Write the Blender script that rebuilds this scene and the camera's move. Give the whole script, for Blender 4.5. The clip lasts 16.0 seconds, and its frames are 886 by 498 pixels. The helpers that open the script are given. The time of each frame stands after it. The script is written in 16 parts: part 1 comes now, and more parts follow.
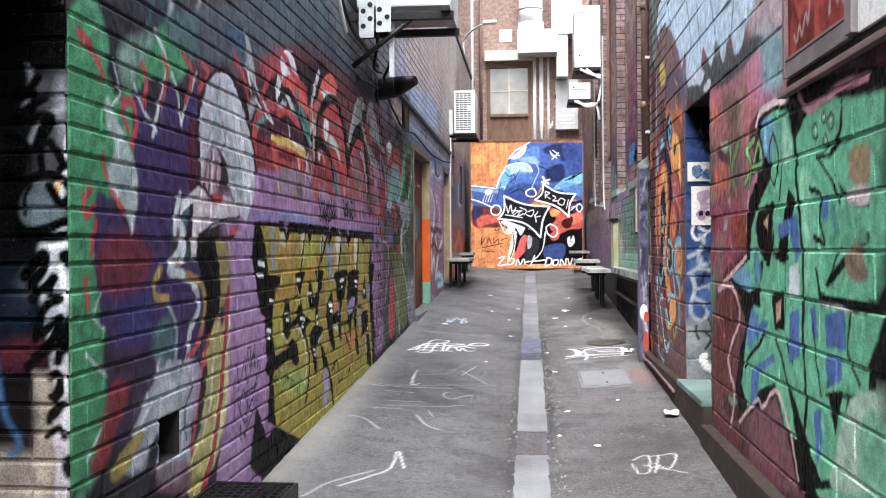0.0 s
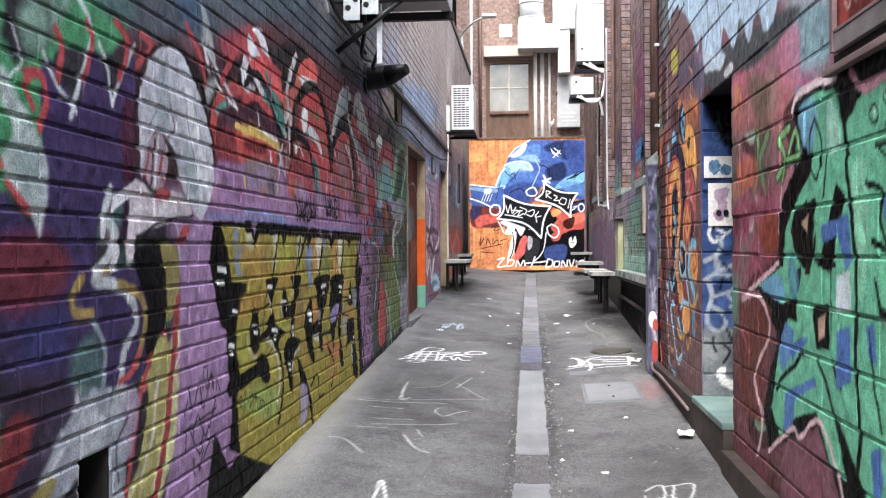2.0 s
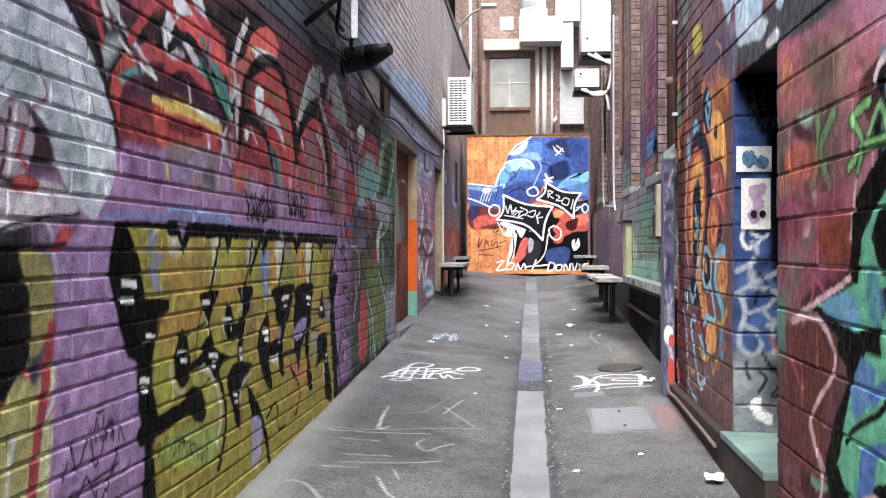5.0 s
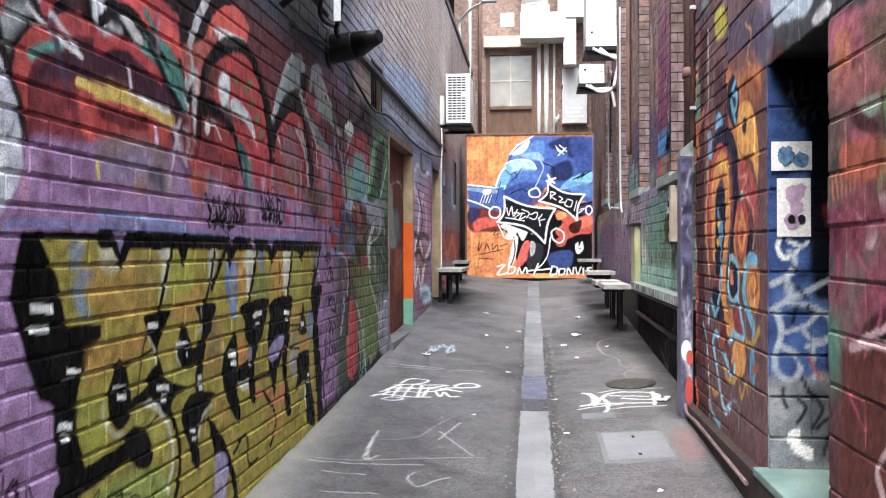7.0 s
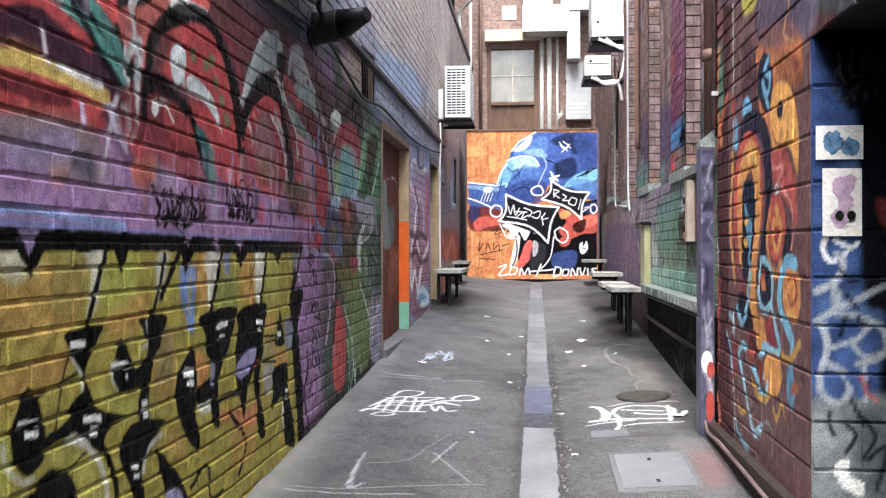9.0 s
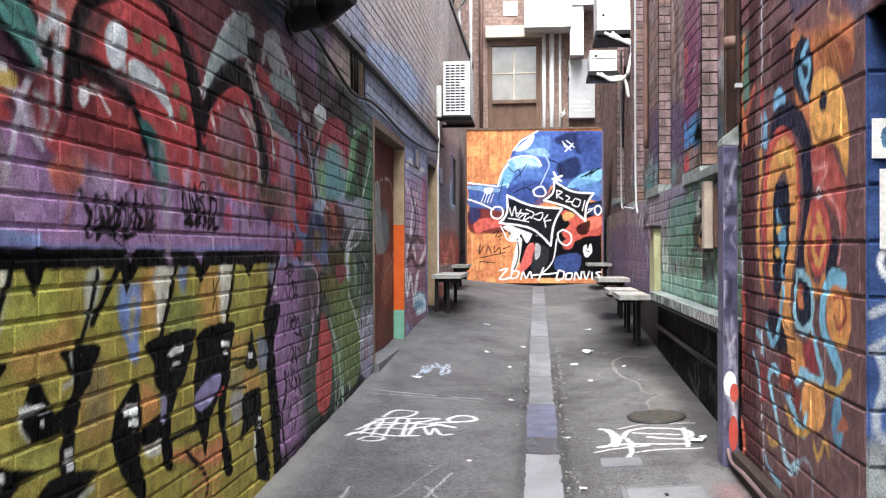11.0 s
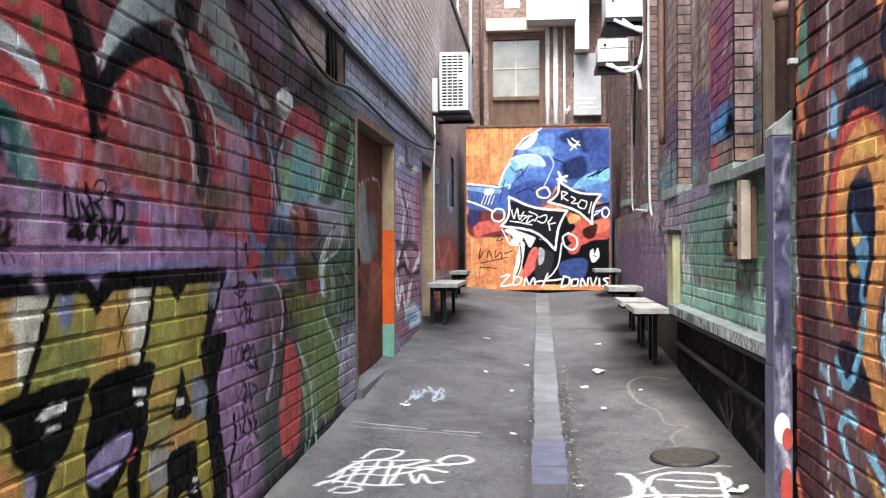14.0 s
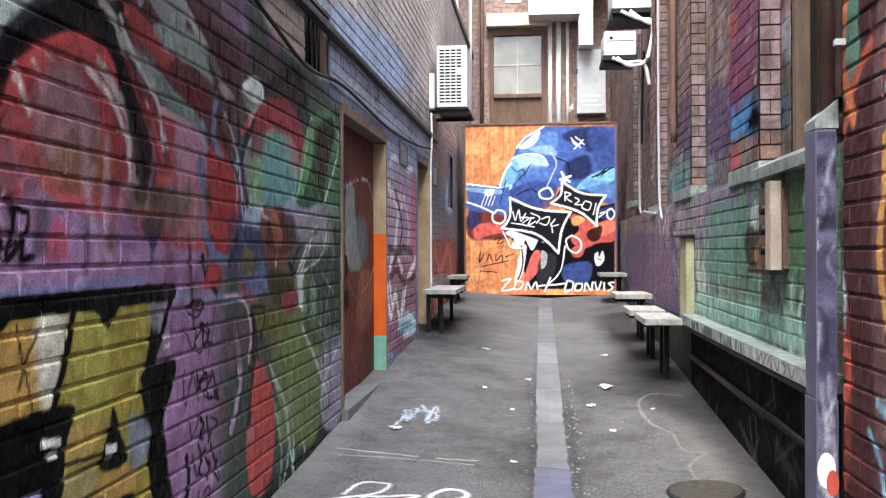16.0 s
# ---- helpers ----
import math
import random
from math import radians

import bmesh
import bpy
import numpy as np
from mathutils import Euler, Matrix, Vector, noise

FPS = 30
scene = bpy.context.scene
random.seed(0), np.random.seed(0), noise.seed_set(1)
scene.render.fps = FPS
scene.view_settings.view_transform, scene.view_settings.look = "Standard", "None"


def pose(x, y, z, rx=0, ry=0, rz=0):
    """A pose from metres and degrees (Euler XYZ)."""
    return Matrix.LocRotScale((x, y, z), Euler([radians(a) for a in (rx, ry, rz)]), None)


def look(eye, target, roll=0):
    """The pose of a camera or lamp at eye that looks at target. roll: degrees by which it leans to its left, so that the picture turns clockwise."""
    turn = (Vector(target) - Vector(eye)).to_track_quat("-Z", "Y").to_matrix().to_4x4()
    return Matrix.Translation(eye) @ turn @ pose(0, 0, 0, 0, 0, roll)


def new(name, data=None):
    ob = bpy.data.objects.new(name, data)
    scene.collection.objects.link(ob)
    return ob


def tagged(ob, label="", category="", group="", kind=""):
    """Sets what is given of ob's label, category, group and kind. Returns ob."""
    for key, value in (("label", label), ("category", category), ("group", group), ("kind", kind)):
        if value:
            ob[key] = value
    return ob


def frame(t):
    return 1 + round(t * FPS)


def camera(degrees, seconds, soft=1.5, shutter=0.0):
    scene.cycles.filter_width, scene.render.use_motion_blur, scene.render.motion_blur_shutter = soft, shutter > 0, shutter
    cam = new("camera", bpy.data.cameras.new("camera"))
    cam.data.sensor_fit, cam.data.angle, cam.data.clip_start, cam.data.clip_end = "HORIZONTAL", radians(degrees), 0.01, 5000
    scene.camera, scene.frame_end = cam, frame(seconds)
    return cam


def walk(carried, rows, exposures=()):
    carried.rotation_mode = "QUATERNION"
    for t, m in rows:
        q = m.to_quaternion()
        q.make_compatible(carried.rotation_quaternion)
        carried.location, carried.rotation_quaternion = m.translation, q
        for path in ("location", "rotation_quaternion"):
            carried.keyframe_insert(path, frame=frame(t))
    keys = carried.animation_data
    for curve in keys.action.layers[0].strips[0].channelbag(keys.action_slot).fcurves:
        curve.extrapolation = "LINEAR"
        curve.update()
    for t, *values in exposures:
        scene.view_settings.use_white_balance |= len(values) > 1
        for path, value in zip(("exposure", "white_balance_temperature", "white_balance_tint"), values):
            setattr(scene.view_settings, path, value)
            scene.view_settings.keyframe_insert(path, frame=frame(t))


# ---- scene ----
cam = camera(51.0, 16.0, 1.1)
PATH = [
    (0, (-0.068, 0.019, 1.636), (-0.255, 2.01, 1.634), -0.4),
    (0.5, (-0.066, 0.168, 1.623), (-0.252, 2.16, 1.621), -0.3),
    (1, (-0.066, 0.332, 1.62), (-0.252, 2.324, 1.618), -0.3),
    (1.5, (-0.067, 0.467, 1.63), (-0.253, 2.458, 1.628), -0.3),
    (2, (-0.065, 0.654, 1.654), (-0.253, 2.645, 1.652), -0.3),
    (2.5, (-0.063, 0.794, 1.662), (-0.251, 2.785, 1.66), -0.3),
    (3, (-0.057, 0.985, 1.66), (-0.246, 2.976, 1.658), -0.3),
    (3.5, (-0.052, 1.126, 1.657), (-0.241, 3.117, 1.655), -0.2),
    (4, (-0.044, 1.312, 1.666), (-0.235, 3.303, 1.665), -0.1),
    (6.5, (-0.065, 2.106, 1.712), (-0.256, 4.097, 1.712), -0.0),
    (7, (-0.072, 2.287, 1.728), (-0.265, 4.277, 1.73), -0.1),
    (7.5, (-0.081, 2.416, 1.743), (-0.273, 4.407, 1.744), -0.2),
    (8, (-0.077, 2.598, 1.76), (-0.273, 4.588, 1.76), -0.3),
    (8.5, (-0.086, 2.741, 1.747), (-0.28, 4.731, 1.748), -0.2),
    (9, (-0.088, 2.911, 1.737), (-0.285, 4.902, 1.738), -0.1),
    (11.5, (-0.102, 3.674, 1.796), (-0.303, 5.664, 1.797), -0.1),
    (12, (-0.101, 3.857, 1.792), (-0.303, 5.846, 1.794), -0.1),
    (12.5, (-0.109, 3.99, 1.806), (-0.311, 5.979, 1.809), -0.2),
    (13, (-0.116, 4.172, 1.835), (-0.32, 6.162, 1.838), -0.2),
    (13.5, (-0.119, 4.308, 1.851), (-0.324, 6.297, 1.854), -0.2),
    (14, (-0.124, 4.489, 1.849), (-0.329, 6.478, 1.853), -0.2),
    (14.5, (-0.128, 4.611, 1.843), (-0.333, 6.6, 1.847), -0.2),
    (15, (-0.129, 4.8, 1.85), (-0.336, 6.789, 1.854), -0.1),
    (15.5, (-0.132, 4.925, 1.869), (-0.339, 6.914, 1.874), -0.1),
    (16, (-0.132, 5.101, 1.9), (-0.341, 7.09, 1.904), -0.2),
]
walk(cam, [(t, look(eye, target, roll)) for t, eye, target, roll in PATH])

# ---- light ----
scene.view_settings.exposure = 2.44
world = bpy.data.worlds.new("sky")
scene.world = world
world.use_nodes = True
wn = world.node_tree
sky = wn.nodes.new("ShaderNodeTexSky")
sky.sky_type, sky.sun_disc = "NISHITA", False
sky.sun_elevation, sky.sun_rotation = radians(62), radians(200)
sky.air_density, sky.dust_density, sky.ozone_density = 1.0, 4.0, 1.0
soft_sky = wn.nodes.new("ShaderNodeHueSaturation")   # a veil of cloud takes most of the blue away
soft_sky.inputs["Saturation"].default_value = 0.55
wn.links.new(sky.outputs[0], soft_sky.inputs["Color"])
wn.links.new(soft_sky.outputs[0], wn.nodes["Background"].inputs[0])
wn.nodes["Background"].inputs[1].default_value = 0.15
sun_data = bpy.data.lights.new("sun", "SUN")
sun_data.energy, sun_data.angle, sun_data.color = 1.2, radians(40), (0.93, 0.98, 1.0)
sun_lamp = new("sun", sun_data)
sun_lamp.matrix_world = look((0.9, -5, 24), (0, 8, 1))

# ---- paint: coats of colour in metres on a wall, read at the corners of its bricks ----


def hexa(h):
    c = np.array([int(h[i:i + 2], 16) for i in (1, 3, 5)]) / 255
    return np.where(c < 0.04045, c / 12.92, ((c + 0.055) / 1.055) ** 2.4)


def lattice(ix, iy, seed):
    n = (ix.astype(np.int64) * 374761393 + iy.astype(np.int64) * 668265263 + seed * 974634777) & 0x7FFFFFFF
    n = ((n ^ (n >> 13)) * 1274126177) & 0x7FFFFFFF
    return ((n ^ (n >> 16)) & 0xFFFF) / 65535.0


def cloud(x, y, seed=0):
    ix, iy = np.floor(x), np.floor(y)
    fx, fy = x - ix, y - iy
    fx, fy = fx * fx * (3 - 2 * fx), fy * fy * (3 - 2 * fy)
    a, b = lattice(ix, iy, seed), lattice(ix + 1, iy, seed)
    c, d = lattice(ix, iy + 1, seed), lattice(ix + 1, iy + 1, seed)
    return (a * (1 - fx) + b * fx) * (1 - fy) + (c * (1 - fx) + d * fx) * fy


def smooth_line(p, closed, steps=5):
    p = np.array(p, float).reshape(-1, 2)
    if len(p) < 3:
        return p
    q = np.vstack([p[-1:], p, p[:2]]) if closed else np.vstack([p[:1], p, p[-1:]])
    t = np.linspace(0, 1, steps, endpoint=False)[:, None]
    out = []
    for k in range(len(q) - 3):
        a, b, c, d = q[k:k + 4]
        out.append(0.5 * (2 * b + (c - a) * t + (2 * a - 5 * b + 4 * c - d) * t * t + (3 * b - a - 3 * c + d) * t ** 3))
    out.append(q[-2:-1])
    return np.vstack(out)


class Coat:
    """Layers of spray paint on one flat surface."""

    def __init__(self, shades, size, cover=1.0, seed=1, wobble=0.004):
        self.shades, self.size, self.cover, self.seed, self.wobble = [hexa(s) for s in shades], size, cover, seed, wobble
        self.layers, self.bare = [], None

    def fill(self, colour, pts, soft=0.012, alpha=1.0, curved=True):
        p = smooth_line(pts, True) if curved else np.array(pts, float).reshape(-1, 2)
        self.layers.append((True, hexa(colour), p, 0.0, soft, alpha))

    def line(self, colour, width, pts, soft=0.008, alpha=1.0, curved=True):
        p = smooth_line(pts, False) if curved else np.array(pts, float).reshape(-1, 2)
        self.layers.append((False, hexa(colour), p, width / 2, soft, alpha))

    def read(self, pts):
        """Red, green, blue and cover at points of the surface."""
        n = len(pts)
        rgba = np.empty((n, 4), np.float32)
        tone = cloud(pts[:, 0] / self.size, pts[:, 1] / self.size, self.seed) * 0.6 + cloud(pts[:, 0] / self.size * 2.7, pts[:, 1] / self.size * 1.6, self.seed + 9) * 0.4
        tone = np.clip((tone - 0.22) / 0.56, 0, 0.999) * (len(self.shades) - 1)
        low = tone.astype(int)
        mixed = np.clip((tone - low - 0.25) * 2, 0, 1)[:, None]
        table = np.array(self.shades + self.shades[-1:])
        rgba[:, :3] = table[low] * (1 - mixed) + table[low + 1] * mixed
        rgba[:, 3] = self.cover
        if self.bare:
            low_z, high_z, left = self.bare
            edge = pts[:, 1] + (cloud(pts[:, 0] * 3, pts[:, 1] * 3, 8) - 0.5) * 0.5
            rgba[:, 3] *= 1 - (1 - left) * np.clip((edge - low_z) / (high_z - low_z), 0, 1)
        w = self.wobble
        q = pts + w * np.stack([cloud(pts[:, 0] * 22, pts[:, 1] * 22, 3) - 0.5, cloud(pts[:, 0] * 22, pts[:, 1] * 22, 4) - 0.5], 1) * 2
        for full, colour, p, half, soft, alpha in self.layers:
            lo, hi = p.min(0) - half - soft, p.max(0) + half + soft
            idx = np.nonzero((q[:, 0] > lo[0]) & (q[:, 0] < hi[0]) & (q[:, 1] > lo[1]) & (q[:, 1] < hi[1]))[0]
            if not len(idx):
                continue
            s = q[idx]
            ends = np.vstack([p, p[:1]]) if full else p
            best, inside = np.full(len(s), 1e9), np.zeros(len(s), bool)
            for a, b in zip(ends[:-1], ends[1:]):
                d = b - a
                t = np.clip(((s - a) @ d) / (d @ d + 1e-12), 0, 1)
                best = np.minimum(best, ((s - a - t[:, None] * d) ** 2).sum(1))
                if full:
                    cross = ((a[1] > s[:, 1]) != (b[1] > s[:, 1])) & (s[:, 0] < (b[0] - a[0]) * (s[:, 1] - a[1]) / (b[1] - a[1] + 1e-12) + a[0])
                    inside ^= cross
            dist = np.sqrt(best)
            dist = np.where(inside, -dist, dist) if full else dist - half
            k = (np.clip(0.5 - dist / soft, 0, 1) * alpha)[:, None]
            under = rgba[idx, 3:] * (1 - k)
            total = k + under
            rgba[idx, :3] = np.where(total > 1e-4, (colour * k + rgba[idx, :3] * under) / np.maximum(total, 1e-4), rgba[idx, :3])
            rgba[idx, 3] = total[:, 0]
        rgba[:, :3] = rgba[:, :3] ** 1.13
        return rgba


# ---- materials ----


def nodes_of(name, rough=0.7, metal=0.0):
    m = bpy.data.materials.new(name)
    m.use_nodes = True
    t = m.node_tree
    b = t.nodes["Principled BSDF"]
    b.inputs["Roughness"].default_value, b.inputs["Metallic"].default_value = rough, metal
    return m, t, b


def noise_of(t, scale, detail=4.0, rough=0.6, stretch=None):
    g = t.nodes.new("ShaderNodeNewGeometry")
    n = t.nodes.new("ShaderNodeTexNoise")
    n.inputs["Scale"].default_value, n.inputs["Detail"].default_value, n.inputs["Roughness"].default_value = scale, detail, rough
    if stretch:
        m = t.nodes.new("ShaderNodeMapping")
        m.inputs["Scale"].default_value = stretch
        t.links.new(g.outputs["Position"], m.inputs["Vector"])
        t.links.new(m.outputs[0], n.inputs["Vector"])
    else:
        t.links.new(g.outputs["Position"], n.inputs["Vector"])
    return n.outputs["Fac"]


def ramp_of(t, fac, lo, hi, v0=0.0, v1=1.0):
    n = t.nodes.new("ShaderNodeMapRange")
    n.inputs["From Min"].default_value, n.inputs["From Max"].default_value = lo, hi
    n.inputs["To Min"].default_value, n.inputs["To Max"].default_value = v0, v1
    t.links.new(fac, n.inputs["Value"])
    return n.outputs[0]


def blend(t, fac, a, b, how="MIX"):
    n = t.nodes.new("ShaderNodeMix")
    n.data_type, n.blend_type = "RGBA", how
    for socket, value in ((n.inputs[0], fac), (n.inputs[6], a), (n.inputs[7], b)):
        if isinstance(value, (int, float)):
            socket.default_value = value
        elif isinstance(value, (tuple, list, np.ndarray)):
            socket.default_value = (*value[:3], 1)
        else:
            t.links.new(value, socket)
    return n.outputs[2]


def bump_of(t, b, height, strength, distance):
    n = t.nodes.new("ShaderNodeBump")
    n.inputs["Strength"].default_value, n.inputs["Distance"].default_value = strength, distance
    t.links.new(height, n.inputs["Height"])
    t.links.new(n.outputs[0], b.inputs["Normal"])


def surface(name, dark, light, scale=6.0, rough=0.7, metal=0.0, grime=0.3, bump=0.4, grain=90.0, stretch=None, piece=0.0):
    """Two shades in patches, fine grain, grime in stains, fine relief."""
    m, t, b = nodes_of(name, rough, metal)
    b.inputs["Specular IOR Level"].default_value = 0.3
    c = blend(t, ramp_of(t, noise_of(t, scale, 5, 0.6, stretch), 0.3, 0.7), hexa(dark), hexa(light))
    if piece:
        o = t.nodes.new("ShaderNodeObjectInfo")
        c = blend(t, ramp_of(t, o.outputs["Random"], 0, 1, 0, piece), c, hexa(dark))
    c = blend(t, ramp_of(t, noise_of(t, grain, 2, 0.5), 0.35, 0.65, 0.0, 0.22), c, (0.03, 0.028, 0.025))
    c = blend(t, ramp_of(t, noise_of(t, 1.7, 6, 0.7), 0.48, 0.75, 0.0, grime), c, (0.035, 0.03, 0.026))
    t.links.new(c, b.inputs["Base Color"])
    t.links.new(ramp_of(t, noise_of(t, scale * 2, 3), 0.3, 0.7, max(rough - 0.12, 0.05), min(rough + 0.12, 1)), b.inputs["Roughness"])
    if bump:
        bump_of(t, b, noise_of(t, grain, 4, 0.65), bump, 0.003)
    return m


def coated(name, dark, light, rough=0.5, scale=9.0, piece=True, grime=0.3, bump=0.5):
    """Masonry under spray paint: the paint lies in a colour attribute, its cover in the alpha."""
    m, t, b = nodes_of(name, rough)
    b.inputs["Specular IOR Level"].default_value = 0.02
    bare = blend(t, ramp_of(t, noise_of(t, scale, 6, 0.65), 0.3, 0.7), hexa(dark), hexa(light))
    g = t.nodes.new("ShaderNodeNewGeometry")
    isle = blend(t, ramp_of(t, g.outputs["Random Per Island"], 0, 1, 0.0, 0.5), bare, hexa(dark))
    a = t.nodes.new("ShaderNodeAttribute")
    a.attribute_name = "paint"
    worn = t.nodes.new("ShaderNodeMath")
    worn.operation = "MULTIPLY"
    t.links.new(a.outputs["Alpha"], worn.inputs[0])
    t.links.new(ramp_of(t, noise_of(t, 38, 5, 0.7), 0.27, 0.34, 0.7, 1.0), worn.inputs[1])
    c = blend(t, worn.outputs[0], isle if piece else bare, a.outputs["Color"])
    hue = t.nodes.new("ShaderNodeHueSaturation")
    t.links.new(ramp_of(t, noise_of(t, 14, 4, 0.6), 0.25, 0.75, 0.6, 1.42), hue.inputs["Value"])
    hue.inputs["Saturation"].default_value = 0.86
    t.links.new(c, hue.inputs["Color"])
    c = blend(t, ramp_of(t, noise_of(t, 130, 2), 0.45, 0.66, 0.0, 0.35), hue.outputs[0], (0.02, 0.02, 0.02))
    c = blend(t, ramp_of(t, noise_of(t, 1.3, 7, 0.7, (1, 1, 0.45)), 0.47, 0.75, 0.0, grime), c, (0.03, 0.027, 0.025))
    fine = t.nodes.new("ShaderNodeHueSaturation")
    t.links.new(ramp_of(t, noise_of(t, 210, 3, 0.7), 0.3, 0.7, 0.72, 1.36), fine.inputs["Value"])
    t.links.new(c, fine.inputs["Color"])
    c = fine.outputs[0]
    t.links.new(c, b.inputs["Base Color"])
    t.links.new(ramp_of(t, noise_of(t, 20, 3), 0.3, 0.7, rough - 0.07, rough + 0.12), b.inputs["Roughness"])
    bump_of(t, b, noise_of(t, 42, 4, 0.6), bump, 0.006)
    return m


M = {
    "left": coated("painted_brick", "#a3928c", "#d2c2ba", 0.38, grime=0.42),
    "block": coated("painted_block", "#55504e", "#7a7572", 0.38, grime=0.25),
    "brown_brick": coated("brown_brick", "#8a6c60", "#b89c90", 0.8, grime=0.2),
    "blackened": coated("blackened_render", "#171616", "#292625", 0.6, 9.0, False, 0.3, 0.4),
    "board": coated("painted_board", "#c06a1c", "#e09038", 0.45, 3.0, False, 0.12, 0.15),
    "asphalt": None,
    "concrete": surface("concrete", "#5c5d61", "#78797c", 5, 0.7, grime=0.4),
    "pale_concrete": surface("pale_concrete", "#6b6c70", "#86878b", 4, 0.6, grime=0.5),
    "render_dark": surface("dark_render", "#1c1b1c", "#34302f", 7, 0.7, grime=0.5),
    "plinth": surface("plinth", "#1f1918", "#40342f", 8, 0.75, grime=0.5),
    "black_steel": surface("black_steel", "#141416", "#242427", 12, 0.45, 0.4, 0.3, 0.2),
    "galvanised": surface("galvanised_steel", "#b9bbbd", "#d8d9da", 14, 0.4, 0.3, 0.25, 0.1),
    "white_metal": surface("white_enamel", "#dedfde", "#f0f0ee", 5, 0.35, 0.0, 0.12, 0.05),
    "grey_metal": surface("grey_enamel", "#b4b7ba", "#c9cbcc", 5, 0.4, 0.0, 0.2, 0.05),
    "white_plastic": surface("white_plastic", "#d5d5d2", "#e8e7e4", 9, 0.4, 0.0, 0.15, 0.05),
    "black_plastic": surface("black_plastic", "#0d0d0e", "#1a1a1b", 12, 0.4, 0.0, 0.2, 0.1),
    "rubber": surface("black_rubber", "#101011", "#1b1b1c", 20, 0.6, 0.0, 0.2, 0.1),
    "door_brown": surface("brown_door_paint", "#5a3028", "#7c4334", 5, 0.5, grime=0.45, stretch=(1, 1, 0.3)),
    "orange": surface("orange_paint", "#d4561c", "#e8702a", 6, 0.5, grime=0.2),
    "frame_wood": surface("worn_wood", "#5c4d45", "#86715f", 12, 0.7, grime=0.35, stretch=(1, 1, 0.2)),
    "tan_wood": surface("tan_wood", "#5e4638", "#7d6150", 9, 0.6, grime=0.2, stretch=(1, 1, 0.3)),
    "plank": surface("grey_plank", "#8c8b88", "#b3b1ac", 9, 0.7, grime=0.35, stretch=(1, 0.2, 1)),
    "violet": surface("violet_paint", "#4e4d68", "#6c6b86", 5, 0.45, grime=0.3),
    "pipe_brown": surface("brown_pipe", "#5f463f", "#7b5f55", 6, 0.5, grime=0.35),
    "pipe_pink": surface("pink_pipe", "#5f4c4e", "#8a7474", 6, 0.5, grime=0.3),
    "cream": surface("cream_paint", "#cdbfae", "#dfd4c6", 5, 0.6, grime=0.25),
    # near-black, mostly standing in for the unlit inside of openings, slots and gaps
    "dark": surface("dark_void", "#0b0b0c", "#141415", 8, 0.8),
    "sill_paint": surface("sill_paint", "#525d5a", "#a3adaa", 14, 0.5, grime=0.55),
    "turquoise": surface("turquoise_step", "#4f6b67", "#869d98", 7, 0.5, grime=0.55),
    "paper": surface("white_paper", "#d9d8d4", "#efeeea", 30, 0.7, grime=0.1),
    "roof_metal": surface("dark_flashing", "#2a2a2d", "#45454a", 9, 0.5, 0.3),
    "stone": surface("cream_stone", "#9a8c7f", "#c4b6a8", 6, 0.7, grime=0.5),
}
glass, gt, gb = nodes_of("window_glass", 0.12)
gb.inputs["Base Color"].default_value = (0.33, 0.33, 0.3, 1)
gb.inputs["Specular IOR Level"].default_value = 0.8
gt.links.new(blend(gt, ramp_of(gt, noise_of(gt, 2.5, 5), 0.3, 0.7), hexa("#716e66"), hexa("#9c988e")), gb.inputs["Base Color"])
M["glass"] = glass


def asphalt():
    m, t, b = nodes_of("asphalt", 0.8)
    b.inputs["Specular IOR Level"].default_value = 0.2
    c = blend(t, ramp_of(t, noise_of(t, 3.5, 8, 0.7), 0.32, 0.68), hexa("#515054"), hexa("#6d6c70"))
    c = blend(t, ramp_of(t, noise_of(t, 240, 2, 0.6), 0.46, 0.62, 0.0, 0.85), c, hexa("#8f8e8c"))
    c = blend(t, ramp_of(t, noise_of(t, 170, 2, 0.6), 0.48, 0.64, 0.0, 0.9), c, hexa("#1d1c1f"))
    c = blend(t, ramp_of(t, noise_of(t, 62, 4, 0.75), 0.5, 0.66, 0.0, 0.55), c, hexa("#858482"))
    c = blend(t, ramp_of(t, noise_of(t, 38, 6, 0.8), 0.52, 0.68, 0.0, 0.8), c, hexa("#201f22"))
    c = blend(t, ramp_of(t, noise_of(t, 95, 2, 0.6), 0.61, 0.68, 0.0, 0.6), c, hexa("#a9a7a2"))
    c = blend(t, ramp_of(t, noise_of(t, 80, 3, 0.6), 0.6, 0.67, 0.0, 0.7), c, hexa("#1a191b"))
    c = blend(t, ramp_of(t, noise_of(t, 5.5, 9, 0.8), 0.52, 0.64, 0.0, 0.5), c, hexa("#333236"))
    c = blend(t, ramp_of(t, noise_of(t, 0.9, 7, 0.75), 0.48, 0.7, 0.0, 0.6), c, hexa("#2c2b2e"))
    a = t.nodes.new("ShaderNodeAttribute")
    a.attribute_name = "paint"
    worn = t.nodes.new("ShaderNodeMath")
    worn.operation = "MULTIPLY"
    t.links.new(a.outputs["Alpha"], worn.inputs[0])
    t.links.new(ramp_of(t, noise_of(t, 150, 3, 0.7), 0.36, 0.48, 0.25, 1.0), worn.inputs[1])
    c = blend(t, worn.outputs[0], c, a.outputs["Color"])
    t.links.new(c, b.inputs["Base Color"])
    t.links.new(ramp_of(t, noise_of(t, 1.6, 5), 0.35, 0.7, 0.5, 0.85), b.inputs["Roughness"])
    bump_of(t, b, noise_of(t, 160, 4, 0.7), 0.9, 0.012)
    return m


M["asphalt"] = asphalt()

# ---- building helpers ----


